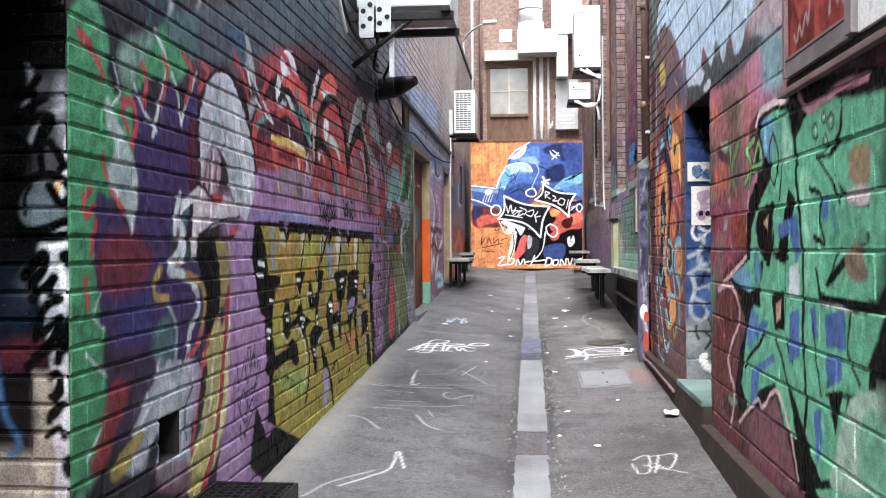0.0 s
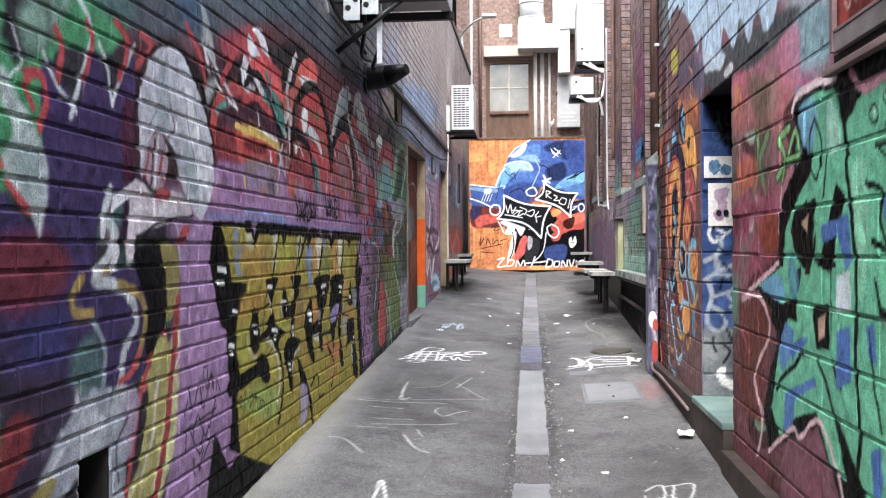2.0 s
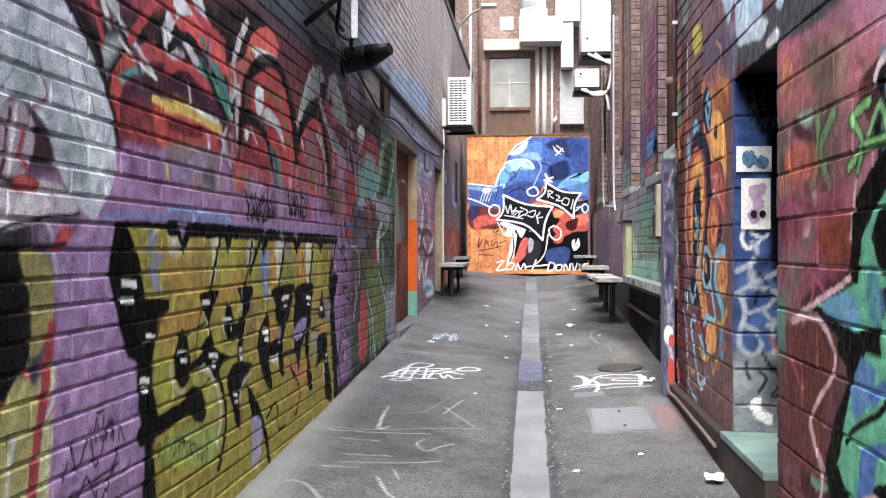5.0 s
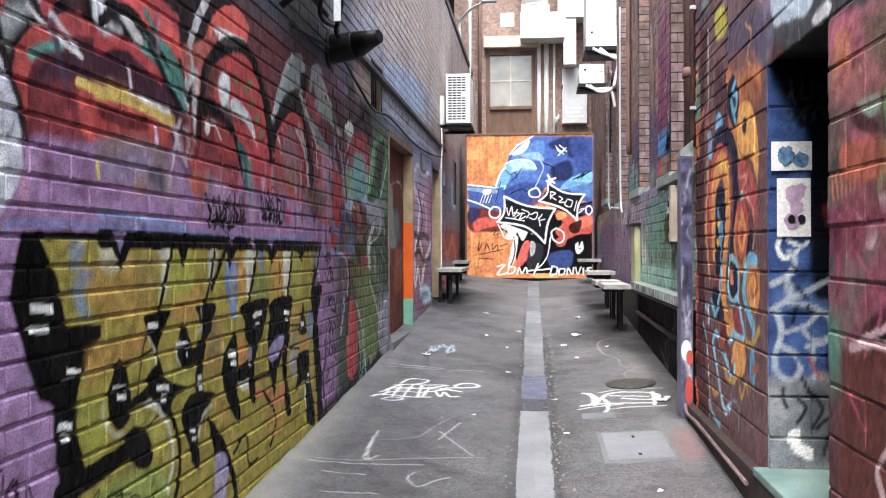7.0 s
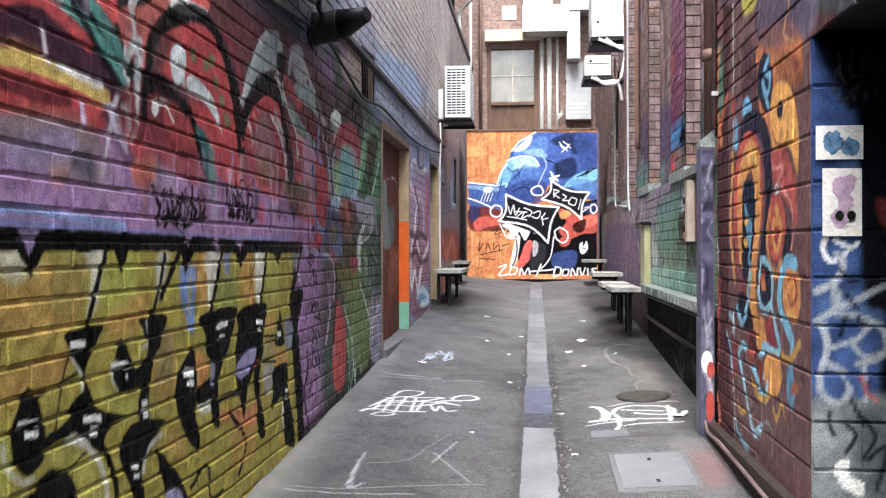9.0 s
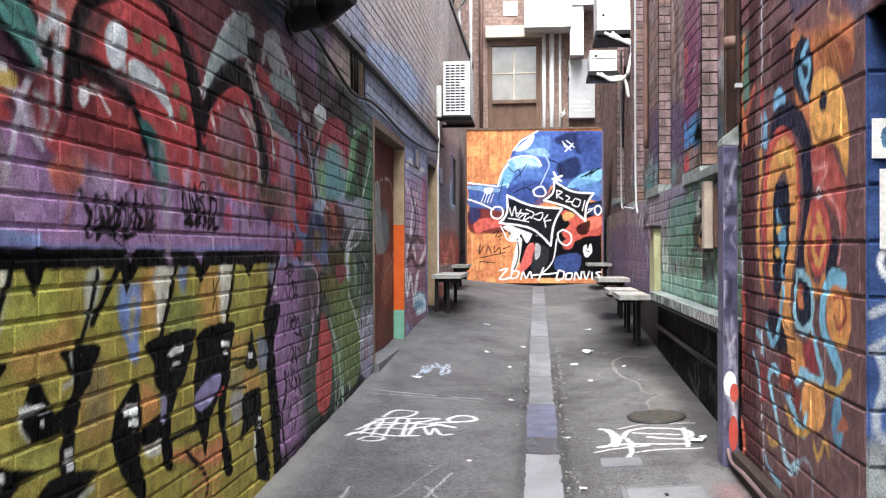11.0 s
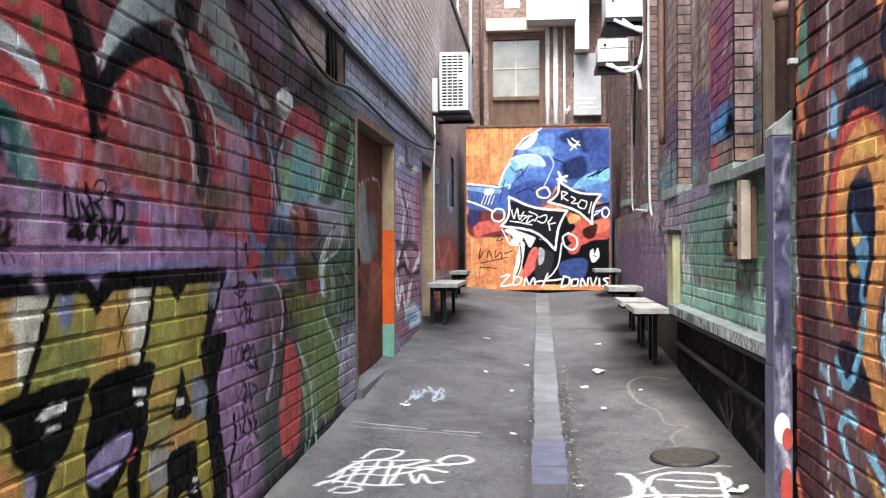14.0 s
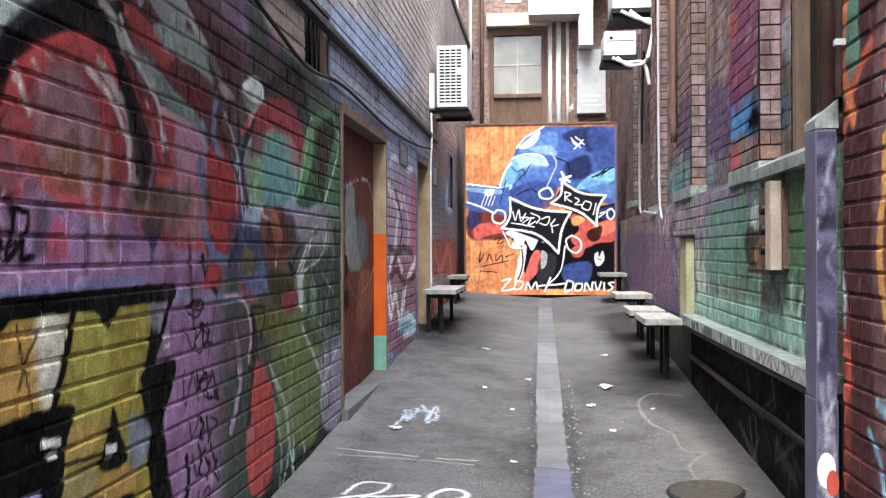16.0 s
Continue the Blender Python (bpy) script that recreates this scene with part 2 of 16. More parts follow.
def empty(name, label, category, place=(0, 0, 0), group="", kind=""):
    ob = tagged(new(name), label, category, group, kind)
    ob.location = place
    ob.empty_display_size = 0.1
    return ob


def part(name, bm, material, parent=None, label=""):
    me = bpy.data.meshes.new(name)
    bmesh.ops.recalc_face_normals(bm, faces=bm.faces[:])
    bm.to_mesh(me)
    bm.free()
    me.materials.append(M[material] if isinstance(material, str) else material)
    ob = tagged(new(name, me), label)
    if parent:
        ob.parent = parent
        ob.matrix_parent_inverse = Matrix.Translation(-world_place(parent))
    return ob


def world_place(ob):
    return Vector(ob.location)


def box(bm, x0, x1, y0, y1, z0, z1, bevel=0.0, m=None):
    r = bmesh.ops.create_cube(bm, size=1, matrix=Matrix.LocRotScale(((x0 + x1) / 2, (y0 + y1) / 2, (z0 + z1) / 2), None, (abs(x1 - x0), abs(y1 - y0), abs(z1 - z0))))
    vs = r["verts"]
    if bevel:
        es = list({e for v in vs for e in v.link_edges})
        r = bmesh.ops.bevel(bm, geom=es, offset=bevel, segments=2, profile=0.7, affect="EDGES")
        vs = list({v for f in r["faces"] for v in f.verts} | {v for v in vs if v.is_valid})
    if m is not None:
        bmesh.ops.transform(bm, matrix=m, verts=vs)
    return vs


def boxed(*a, **k):
    bm = bmesh.new()
    box(bm, *a, **k)
    return bm


def tube(bm, pts, radius, sides=10, capped=True, curved=True):
    """A pipe along points; radius may be one number or one for each end."""
    p = [Vector(q) for q in pts]
    if curved and len(p) > 2:
        q = [p[0]] + p + [p[-1]]
        fine = []
        for k in range(len(q) - 3):
            a, b, c, d = q[k:k + 4]
            for i in range(6):
                t = i / 6
                fine.append(0.5 * (2 * b + (c - a) * t + (2 * a - 5 * b + 4 * c - d) * t * t + (3 * b - a - 3 * c + d) * t ** 3))
        p = fine + [p[-1]]
    r0, r1 = radius if isinstance(radius, tuple) else (radius, radius)
    rings = []
    for i, c in enumerate(p):
        d = (p[min(i + 1, len(p) - 1)] - p[max(i - 1, 0)]).normalized()
        u = d.cross(Vector((0, 0, 1)) if abs(d.z) < 0.9 else Vector((1, 0, 0))).normalized()
        v = d.cross(u)
        r = r0 + (r1 - r0) * i / max(len(p) - 1, 1)
        rings.append([bm.verts.new(c + r * (math.cos(a) * u + math.sin(a) * v)) for a in (2 * math.pi * k / sides for k in range(sides))])
    for a, b in zip(rings[:-1], rings[1:]):
        for k in range(sides):
            f = bm.faces.new((a[k], a[(k + 1) % sides], b[(k + 1) % sides], b[k]))
            f.smooth = True
    if capped:
        bm.faces.new(rings[0])
        bm.faces.new(rings[-1][::-1])
    return rings


def piped(pts, radius, sides=10, curved=True):
    bm = bmesh.new()
    tube(bm, pts, radius, sides, True, curved)
    return bm


def raw_mesh(name, verts, faces, material, rgba=None, smooth=False):
    me = bpy.data.meshes.new(name)
    verts = np.ascontiguousarray(verts, np.float32)
    faces = np.ascontiguousarray(faces, np.int32)
    me.vertices.add(len(verts))
    me.vertices.foreach_set("co", verts.ravel())
    me.loops.add(faces.size)
    me.loops.foreach_set("vertex_index", faces.ravel())
    me.polygons.add(len(faces))
    me.polygons.foreach_set("loop_start", np.arange(0, faces.size, 4, dtype=np.int32))
    me.polygons.foreach_set("use_smooth", np.full(len(faces), smooth))
    me.update(calc_edges=True)
    if rgba is not None:
        att = me.color_attributes.new("paint", "FLOAT_COLOR", "POINT")
        att.data.foreach_set("color", np.ascontiguousarray(rgba, np.float32).ravel())
    me.materials.append(M[material])
    return me


def grid_faces(nu, nv):
    i = np.arange(nu * nv).reshape(nu, nv)
    return np.stack([i[:-1, :-1].ravel(), i[1:, :-1].ravel(), i[1:, 1:].ravel(), i[:-1, 1:].ravel()], 1)


def lay(a0, a1, z0, z1, length, height, holes, start=0.0, z_start=0.0):
    """Pieces of a running bond as (a0, a1, z0, z1), with the joints left free and the holes cut out."""
    out, joint, upright = [], 0.011, 0.004
    k0 = math.floor((z0 - z_start) / height)
    for k in range(k0, math.ceil((z1 - z_start) / height)):
        b, t = z_start + k * height, z_start + (k + 1) * height
        lo, hi = max(b, z0), min(t, z1)
        if hi - lo < 0.02:
            continue
        x = a0 - ((a0 - start + (k % 2) * length / 2) % length)
        while x < a1:
            spans = [(max(x, a0), min(x + length, a1))]
            for h0, h1, g0, g1 in holes:
                if g0 < hi - height * 0.4 and g1 > lo + height * 0.4:
                    spans = [s for u, v in spans for s in ((u, min(v, h0)), (max(u, h1), v)) if s[1] - s[0] > 0.025]
            for u, v in spans:
                if v - u > 0.025:
                    out.append((u + upright / 2, v - upright / 2, lo + joint / 2, hi - joint / 2))
            x += length
    return out


def piece_grid(pieces, nu, nv, coat, to_world, proud, rng):
    """Vertices, paint and faces of pieces, each a cushion of nu x nv facets with its edges turned back into the joint."""
    p = np.array(pieces)
    mu, mv = 0.004 / (p[:, 1] - p[:, 0]).max(), 0.007 / (p[:, 3] - p[:, 2]).max()
    eu = np.concatenate([[0, 0], np.linspace(mu, 1 - mu, nu - 3) if nu > 4 else [0.5], [1, 1]])
    ev = np.concatenate([[0, 0], np.linspace(mv, 1 - mv, nv - 3) if nv > 4 else [0.5], [1, 1]])
    iu = np.minimum(np.arange(nu + 1), nu - np.arange(nu + 1))
    iv = np.minimum(np.arange(nv + 1), nv - np.arange(nv + 1))
    ring = np.minimum(iu[:, None], iv[None, :])
    U, V = np.meshgrid(eu, ev, indexing="ij")
    n = len(p)
    a = p[:, 0, None, None] + (p[:, 1] - p[:, 0])[:, None, None] * U
    z = p[:, 2, None, None] + (p[:, 3] - p[:, 2])[:, None, None] * V
    a = a + np.where(ring == 1, 0.0015, 0) * np.where(U < 0.5, 1, -1) * rng.uniform(0.3, 2.2, (n, 1, 1))
    out = np.where(ring == 0, -0.016, np.where(ring == 1, np.where(iv[None, :] == 1, -0.0055, -0.0025), 0.0))[None] * rng.uniform(0.45, 1.2, (n, 1, 1)) * (1.0 if nv > 5 else 0.3) + rng.uniform(-0.0022, 0.0022, (n, 1, 1))
    out = out + (a - a.mean((1, 2), keepdims=True)) * rng.normal(0, 0.006, (n, 1, 1)) + (z - z.mean((1, 2), keepdims=True)) * rng.normal(0, 0.012, (n, 1, 1))
    out = out + np.where(ring >= 1, (cloud(a.ravel() * 30, z.ravel() * 30, 5).reshape(a.shape) - 0.5) * 0.004, 0)
    flat = np.stack([a.ravel(), z.ravel()], 1)
    verts = to_world(flat[:, 0], flat[:, 1], out.ravel() + proud)
    rgba = coat.read(flat)
    size = (nu + 1) * (nv + 1)
    faces = (grid_faces(nu + 1, nv + 1)[None] + (np.arange(n) * size)[:, None, None])
    return verts.reshape(n, size, 3), rgba.reshape(n, size, 4), faces


def masonry(wall, name, pieces, coat, to_world, material, zones, flip=False, single=None, proud=0.0, rng=None):
    """Lays pieces on a wall. zones: (end, nu, nv) along the wall; single: the stretch whose pieces are objects of their own."""
    rng = rng or np.random.default_rng(4)
    begin, count = -1e9, 0
    for end, nu, nv in zones:
        mine = [q for q in pieces if begin <= (q[0] + q[1]) / 2 < end]
        begin = end
        if not mine:
            continue
        verts, rgba, faces = piece_grid(mine, nu, nv, coat, to_world, proud, rng)
        if flip:
            faces = faces[:, :, ::-1]
        alone = []
        if single:
            for k, q in enumerate(mine):
                if single[0] <= (q[0] + q[1]) / 2 < single[1] and single[2] <= (q[2] + q[3]) / 2 < single[3] and count < 295:
                    alone.append(k)
                    count += 1
        for k in alone:
            me = raw_mesh(name, verts[k], faces[0], material, rgba[k])
            ob = new(name, me)
            ob.parent = wall
        rest = np.setdiff1d(np.arange(len(mine)), alone)
        if len(rest):
            size = verts.shape[1]
            f = faces[0][None] + (np.arange(len(rest)) * size)[:, None, None]
            me = raw_mesh(name + "work", verts[rest].reshape(-1, 3), f.reshape(-1, 4), material, rgba[rest].reshape(-1, 4))
            ob = tagged(new(name + "work", me), kind="stuff")
            ob.parent = wall


def mortar(wall, a0, a1, z0, z1, holes, coat, to_world, material, step=0.03, flip=False, depth=-0.009):
    """The painted joint bed behind the pieces, cut out at the holes."""
    na, nz = max(2, int((a1 - a0) / step) + 1), max(2, int((z1 - z0) / step) + 1)
    a, z = np.linspace(a0, a1, na), np.linspace(z0, z1, nz)
    for h0, h1, g0, g1 in holes:
        for v, w in ((a, h0), (a, h1)):
            v[np.abs(v - w).argmin()] = w
        for w in (g0, g1):
            z[np.abs(z - w).argmin()] = w
    a.sort(), z.sort()
    A, Z = np.meshgrid(a, z, indexing="ij")
    flat = np.stack([A.ravel(), Z.ravel()], 1)
    faces = grid_faces(na, nz)
    mid = flat[faces].mean(1)
    keep = np.ones(len(faces), bool)
    for h0, h1, g0, g1 in holes:
        keep &= ~((mid[:, 0] > h0) & (mid[:, 0] < h1) & (mid[:, 1] > g0) & (mid[:, 1] < g1))
    faces = faces[keep]
    if flip:
        faces = faces[:, ::-1]
    me = raw_mesh("joint_bed", to_world(flat[:, 0], flat[:, 1], np.full(len(flat), depth)), faces, material, coat.read(flat))
    ob = new("joint_bed", me)
    ob.parent = wall


def solid(bm, a0, a1, z0, z1, holes, make):
    """A wall's body of boxes round its holes; make(bm, a0, a1, z0, z1)."""
    cuts = sorted({a0, a1, *[min(max(v, a0), a1) for h in holes for v in h[:2]]})
    for u, v in zip(cuts[:-1], cuts[1:]):
        levels = [z0]
        for h in sorted((h for h in holes if h[0] < (u + v) / 2 < h[1]), key=lambda h: h[2]):
            if h[2] > levels[-1]:
                make(bm, u, v, levels[-1], h[2])
            levels.append(h[3])
        if levels[-1] < z1:
            make(bm, u, v, levels[-1], z1)


def sheet(parent, name, a0, a1, z0, z1, step, coat, to_world, material, flip=False):
    """A flat painted face."""
    na, nz = int((a1 - a0) / step) + 2, int((z1 - z0) / step) + 2
    A, Z = np.meshgrid(np.linspace(a0, a1, na), np.linspace(z0, z1, nz), indexing="ij")
    p = np.stack([A.ravel(), Z.ravel()], 1)
    f = grid_faces(na, nz)
    ob = new(name, raw_mesh(name, to_world(p[:, 0], p[:, 1], np.zeros(len(p))), f[:, ::-1] if flip else f, material, coat.read(p)))
    ob.parent = parent
    ob.matrix_parent_inverse = Matrix.Translation(-Vector(parent.location))
    return ob


def ground_z(x, y):
    """The lane climbs, and falls to the drain along its middle."""
    x = np.asarray(x)
    return np.interp(y, [-60, 0, 5, 11.6, 20.3, 26, 90], [-1.5, 0.02, 0.28, 0.615, 1.12, 1.45, 5.2]) + np.where(x < -0.06, 0.09, 0.06) * np.minimum(np.abs(x + 0.06), 1.6)


def gz(x, y):
    return float(ground_z(x, y))

# ---- the coats of paint on each surface ----
LEFT = Coat(("#5b4a52", "#7a5a78", "#8d6b8c", "#4c5a54", "#6b3f4a"), 0.8, 1.0, 2)
LEFT.bare = (3.0, 3.5, 0.12)
RIGHT = Coat(("#7d4a52", "#5e8f7e", "#8a5a66", "#5f5560", "#7a8a86"), 0.7, 1.0, 5)
RIGHT.bare = (3.2, 3.8, 0.5)
GREEN = Coat(("#4f5a52", "#6f8577", "#5d5a63", "#7b6a7b", "#64806f"), 0.45, 0.85, 8)
UPPER = Coat(("#6a5c60", "#8f7c84", "#5c5458", "#86695e", "#7c7478"), 0.4, 0.7, 11)
MURAL = Coat(("#e08a34", "#d97f2c", "#eda24a"), 0.3, 1.0, 14)
# near-black base: the deep alcove's shade is put into this coat
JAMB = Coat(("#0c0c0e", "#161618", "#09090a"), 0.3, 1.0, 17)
NICHE = Coat(("#2f5a94", "#24477c", "#4a6f9f"), 0.3, 1.0, 19)
GROUND = Coat(("#ffffff", "#f4f4f4"), 1.0, 0.0, 21, 0.003)
BARE = Coat(("#8d6b5c", "#8d6b5c"), 1.0, 0.0, 23)
DOOR = Coat(("#5c2f28", "#74403a", "#4a2622"), 0.5, 1.0, 27)
SCRAWL = Coat(("#0e0d0e", "#1c1a1b", "#141314"), 0.4, 1.0, 29)
M["doorface"] = coated("painted_door", "#4a2a24", "#6a3c32", 0.5, 6.0, False, 0.3, 0.2)

HATCH = Coat(("#8a2620", "#a8352a", "#6a2822", "#983026"), 0.25, 1.0, 31)
for colour, wide, pts in (("#c9b9b0", 0.012, (4.06, 2.52, 4.02, 2.49, 3.98, 2.55, 3.95, 2.5, 3.9, 2.57, 3.86, 2.53, 3.84, 2.62)), ("#c9b9b0", 0.014, (3.76, 2.68, 3.7, 2.72, 3.73, 2.82, 3.68, 2.86)),
                          ("#d8cdc6", 0.016, (3.6, 2.5, 3.56, 2.64, 3.5, 2.52, 3.54, 2.58)), ("#d8cdc6", 0.014, (3.48, 2.6, 3.44, 2.5, 3.4, 2.62)), ("#4a1512", 0.03, (4.0, 2.9, 3.7, 3.0, 3.5, 2.8)), ("#d07a70", 0.02, (4.08, 2.8, 3.9, 3.1, 3.8, 2.9))):
    HATCH.line(colour, wide, pts, 0.012, 0.85)
SILL = Coat(("#8f9a98", "#aab4b2", "#6a7472", "#b9c2c0"), 0.22, 1.0, 33)
for k in range(34):
    q = random.Random(40 + k)
    y0 = q.uniform(9.2, 13.0)
    SILL.line(("#c8d0ce", "#3f4644", "#5f6a68", "#8a9a96", "#2c2e2e")[k % 5], q.uniform(0.01, 0.06), (y0, 1.37, y0 + q.uniform(-0.05, 0.05), 1.28), 0.02, 0.6)
SILL.fill("#c3ccca", (9.2, 1.26, 10.6, 1.26, 10.6, 1.38, 9.2, 1.38), 0.1, 0.8, False)
for pts in ((10.3, 1.35, 10.26, 1.3, 10.2, 1.35, 10.16, 1.3, 10.1, 1.35), (10.06, 1.31, 10.0, 1.355, 9.96, 1.3, 10.04, 1.33), (9.92, 1.35, 9.86, 1.3, 9.82, 1.35), (9.78, 1.355, 9.7, 1.33, 9.74, 1.295), (9.66, 1.35, 9.6, 1.3, 9.55, 1.34)):
    SILL.line("#7a2430", 0.012, pts, 0.008, 0.9)
POST = Coat(("#4a4864", "#63627e", "#3a384c", "#706f88"), 0.3, 1.0, 35)
for k in range(26):
    q = random.Random(80 + k)
    z0, x0 = q.uniform(0.7, 2.36), q.uniform(0.96, 1.04)
    POST.line(("#a9a8ba", "#2a2834", "#d0d0d8", "#54536a")[k % 4], q.uniform(0.006, 0.02), (x0, z0, x0 + q.uniform(-0.03, 0.03), z0 - 0.06, q.uniform(0.96, 1.04), z0 - q.uniform(0.1, 0.2)), 0.012, 0.6)
# left wall: large fields of colour
LEFT.fill("#3d3a42", (2.8, .2, 5, .2, 5, 3.9, 2.8, 3.9), .1, curved=False)
LEFT.fill("#4a5a66", (2.8, 2.75, 6.5, 2.7, 8.5, 2.95, 9.5, 3.3, 9.5, 5.5, 2.8, 5.5), .25, alpha=0.8)
LEFT.fill("#a27ca6", (4.4, .3, 11.4, .4, 11.4, 2.2, 4.2, 2.25), .15, curved=False)
LEFT.fill("#6a3a40", (4.3, 2.2, 8.9, 2.15, 9.4, 2.5, 8.6, 2.95, 4.3, 2.85), .2)
LEFT.fill("#4f5d52", (9.1, .5, 11.4, .5, 11.4, 2.9, 10.2, 2.9, 9.2, 2.5), .25, alpha=0.95)
LEFT.fill("#98aac8", (11.2, 2.9, 16.5, 2.9, 17.5, 3.3, 11.5, 3.32), .12, alpha=0.6)
LEFT.fill("#9a93ae", (13.27, .7, 15.3, .7, 15.3, 2.95, 13.27, 2.95), .05, curved=False)
LEFT.fill("#b06a5e", (16.4, 1.0, 17.6, 1.0, 20, 1.6, 20, 2.0, 16.4, 1.95), .2)
LEFT.fill("#8d8594", (16.35, 2.0, 24, 2.0, 24, 3.4, 16.35, 3.4), .2)
LEFT.fill("#8fa3c4", (9.7, 3.35, 14.5, 3.35, 15.5, 3.9, 12, 4.1, 10.3, 3.9), .4, alpha=0.55)
LEFT.fill("#1f1c1f", (4.6, .3, 5.6, .35, 9, .55, 11.4, .72, 11.4, .80, 9, .68, 7, .58, 5, .5), .06, alpha=0.8)
# left wall: green flank and dark violet ground
LEFT.fill("#4f9270", (2.856, 2.435, 3.069, 2.376, 3.045, 2.198, 2.902, 1.99, 2.958, 1.81, 2.935, 1.624, 2.894, 1.497, 2.97, 1.306, 2.926, 1.053, 2.884, .84, 2.832, .854), .03)
LEFT.fill("#4f9270", (2.874, 2.266, 2.987, 2.246, 3.11, 2.207, 3.076, 2.034, 2.983, 1.86, 2.951, 1.667, 2.979, 1.539, 3.007, 1.311, 3.066, 1.105, 3.033, .948, 2.861, .958), .04)
LEFT.fill("#8fb3a2", (3.178, 2.359, 3.48, 2.473, 3.852, 2.508, 3.749, 2.4, 3.478, 2.32, 3.211, 2.228), .05, alpha=0.7)
LEFT.fill("#403056", (3.319, 2.195, 3.434, 2.104, 3.581, 2.008, 3.624, 1.854, 3.622, 1.655, 3.509, 1.404, 3.549, 1.206, 3.27, 1.137, 3.068, 1.304, 2.994, 1.538, 3.011, 1.7, 3.137, 1.669, 3.24, 1.705, 3.297, 1.886), .04)
LEFT.fill("#463a66", (3.039, 1.438, 3.348, 1.489, 3.641, 1.394, 3.638, 1.154, 3.308, 1.238, 3.1, 1.3), .05, alpha=0.8)
LEFT.fill("#7a2a3e", (3.04, 1.586, 3.35, 1.635, 3.387, 1.487, 3.102, 1.434), .06, alpha=0.8)
LEFT.fill("#3e2440", (3.698, 2.164, 4.011, 2.28, 4.063, 1.883, 3.893, 1.678, 3.691, 1.655, 3.625, 1.914), .05)
LEFT.fill("#5a7f7c", (3.622, 1.714, 3.793, 1.949, 3.853, 1.869, 3.74, 1.676), .04, alpha=0.7)
LEFT.fill("#a33a44", (3.036, 1.226, 3.235, 1.213, 3.306, 1.131, 3.131, 1.093, 3.033, .948, 2.916, .944, 3.034, 1.046), .05)
LEFT.fill("#bfbfcb", (3.233, 1.073, 3.506, 1.154, 3.834, 1.21, 3.911, 1.071, 3.779, .925, 3.461, .971, 3.341, .829, 3.162, .878, 3.304, .951), .05)
LEFT.fill("#7f86a0", (3.307, 1.184, 3.594, 1.24, 3.685, 1.127, 3.382, 1.044), .05, alpha=0.7)
LEFT.fill("#4a6f66", (3.789, 1.676, 4.06, 1.657, 4.242, 1.492, 4.174, 1.215, 3.886, 1.182, 3.594, 1.24, 3.509, 1.404, 3.598, 1.556), .05, alpha=0.5)
LEFT.line("#c2a663", .045, (3.813, 1.54, 3.621, 1.575, 3.51, 1.519, 3.509, 1.442, 3.618, 1.396, 3.761, 1.416))
LEFT.line("#c2a663", .04, (3.763, 1.556, 4., 1.501, 4.127, 1.358, 4.101, 1.223, 3.984, 1.165))
LEFT.line("#c2525a", .03, (3.849, 1.549, 4.058, 1.476, 4.189, 1.331, 4.161, 1.17, 3.967, 1.139))
LEFT.line("#d9d6de", .05, (3.896, 1.872, 3.717, 1.799, 3.669, 1.715, 3.764, 1.666, 3.739, 1.573, 3.864, 1.527, 3.811, 1.424, 3.687, 1.35))
LEFT.line("#e6e2e6", .03, (3.665, 1.453, 3.837, 1.412, 3.97, 1.304, 3.886, 1.204))
LEFT.fill("#d2cf9a", (4.239, 1.279, 4.553, 1.429, 4.631, 1.53, 4.748, 1.313, 4.511, 1.128, 4.366, .95, 4.231, .784, 4.046, .64, 3.777, .712, 3.936, .849, 4.052, 1.049), .04)
LEFT.line("#c23a40", .055, (4.631, 1.478, 4.529, 1.303, 4.303, 1.201, 4.16, 1.055, 4.05, .914, 3.935, .783, 3.838, .696))
LEFT.line("#d24a44", .04, (4.709, 1.422, 4.549, 1.123, 4.423, .99, 4.331, .835, 4.197, .651))
LEFT.line("#e8e4e6", .02, (4.478, 1.333, 4.269, 1.157, 4.11, .994))
# red hooks and pale curls, top left
# the pale cowled figure
LEFT.fill("#4c3038", (4.206, 2.478, 4.379, 2.541, 4.781, 2.307, 4.81, 2.096, 4.591, 1.914, 3.92, 1.963, 3.921, 2.112, 4.026, 2.338), .05)
LEFT.fill("#b58db6", (4.546, 1.978, 4.745, 2.065, 4.874, 1.932, 4.65, 1.894), .04)
LEFT.line("#1d1a1f", .03, (4.317, 2.488, 4.529, 2.395, 4.68, 2.263, 4.765, 2.086))
LEFT.line("#dcdade", .03, (4.602, 2.664, 4.659, 2.541, 4.751, 2.42))
LEFT.line("#e6e2e2", .014, (4.751, 2.48, 4.881, 2.397, 5.095, 2.353))
LEFT.fill("#a9324a", (4.852, 2.682, 5.218, 2.828, 5.297, 2.687, 4.988, 2.541), .05, alpha=0.8)
# red arches
LEFT.fill("#2f262a", (4.635, 2.427, 6.514, 2.953, 6.511, 2.371, 6.076, 2.045, 5.891, 2.166, 5.337, 2.314, 4.832, 2.271, 4.715, 2.107, 4.634, 2.126), .06)
LEFT.fill("#7a2630", (4.772, 2.052, 4.772, 2.227, 4.863, 2.343, 5.1, 2.45, 5.381, 2.46, 5.669, 2.397, 5.951, 2.243, 5.833, 2.182, 5.567, 2.201, 5.117, 2.229, 5.136, 2.079, 4.926, 2.088), .04)
LEFT.line("#b4352f", .075, (4.766, 2.091, 4.761, 2.225, 4.832, 2.328, 5.099, 2.446, 5.338, 2.458, 5.628, 2.42))
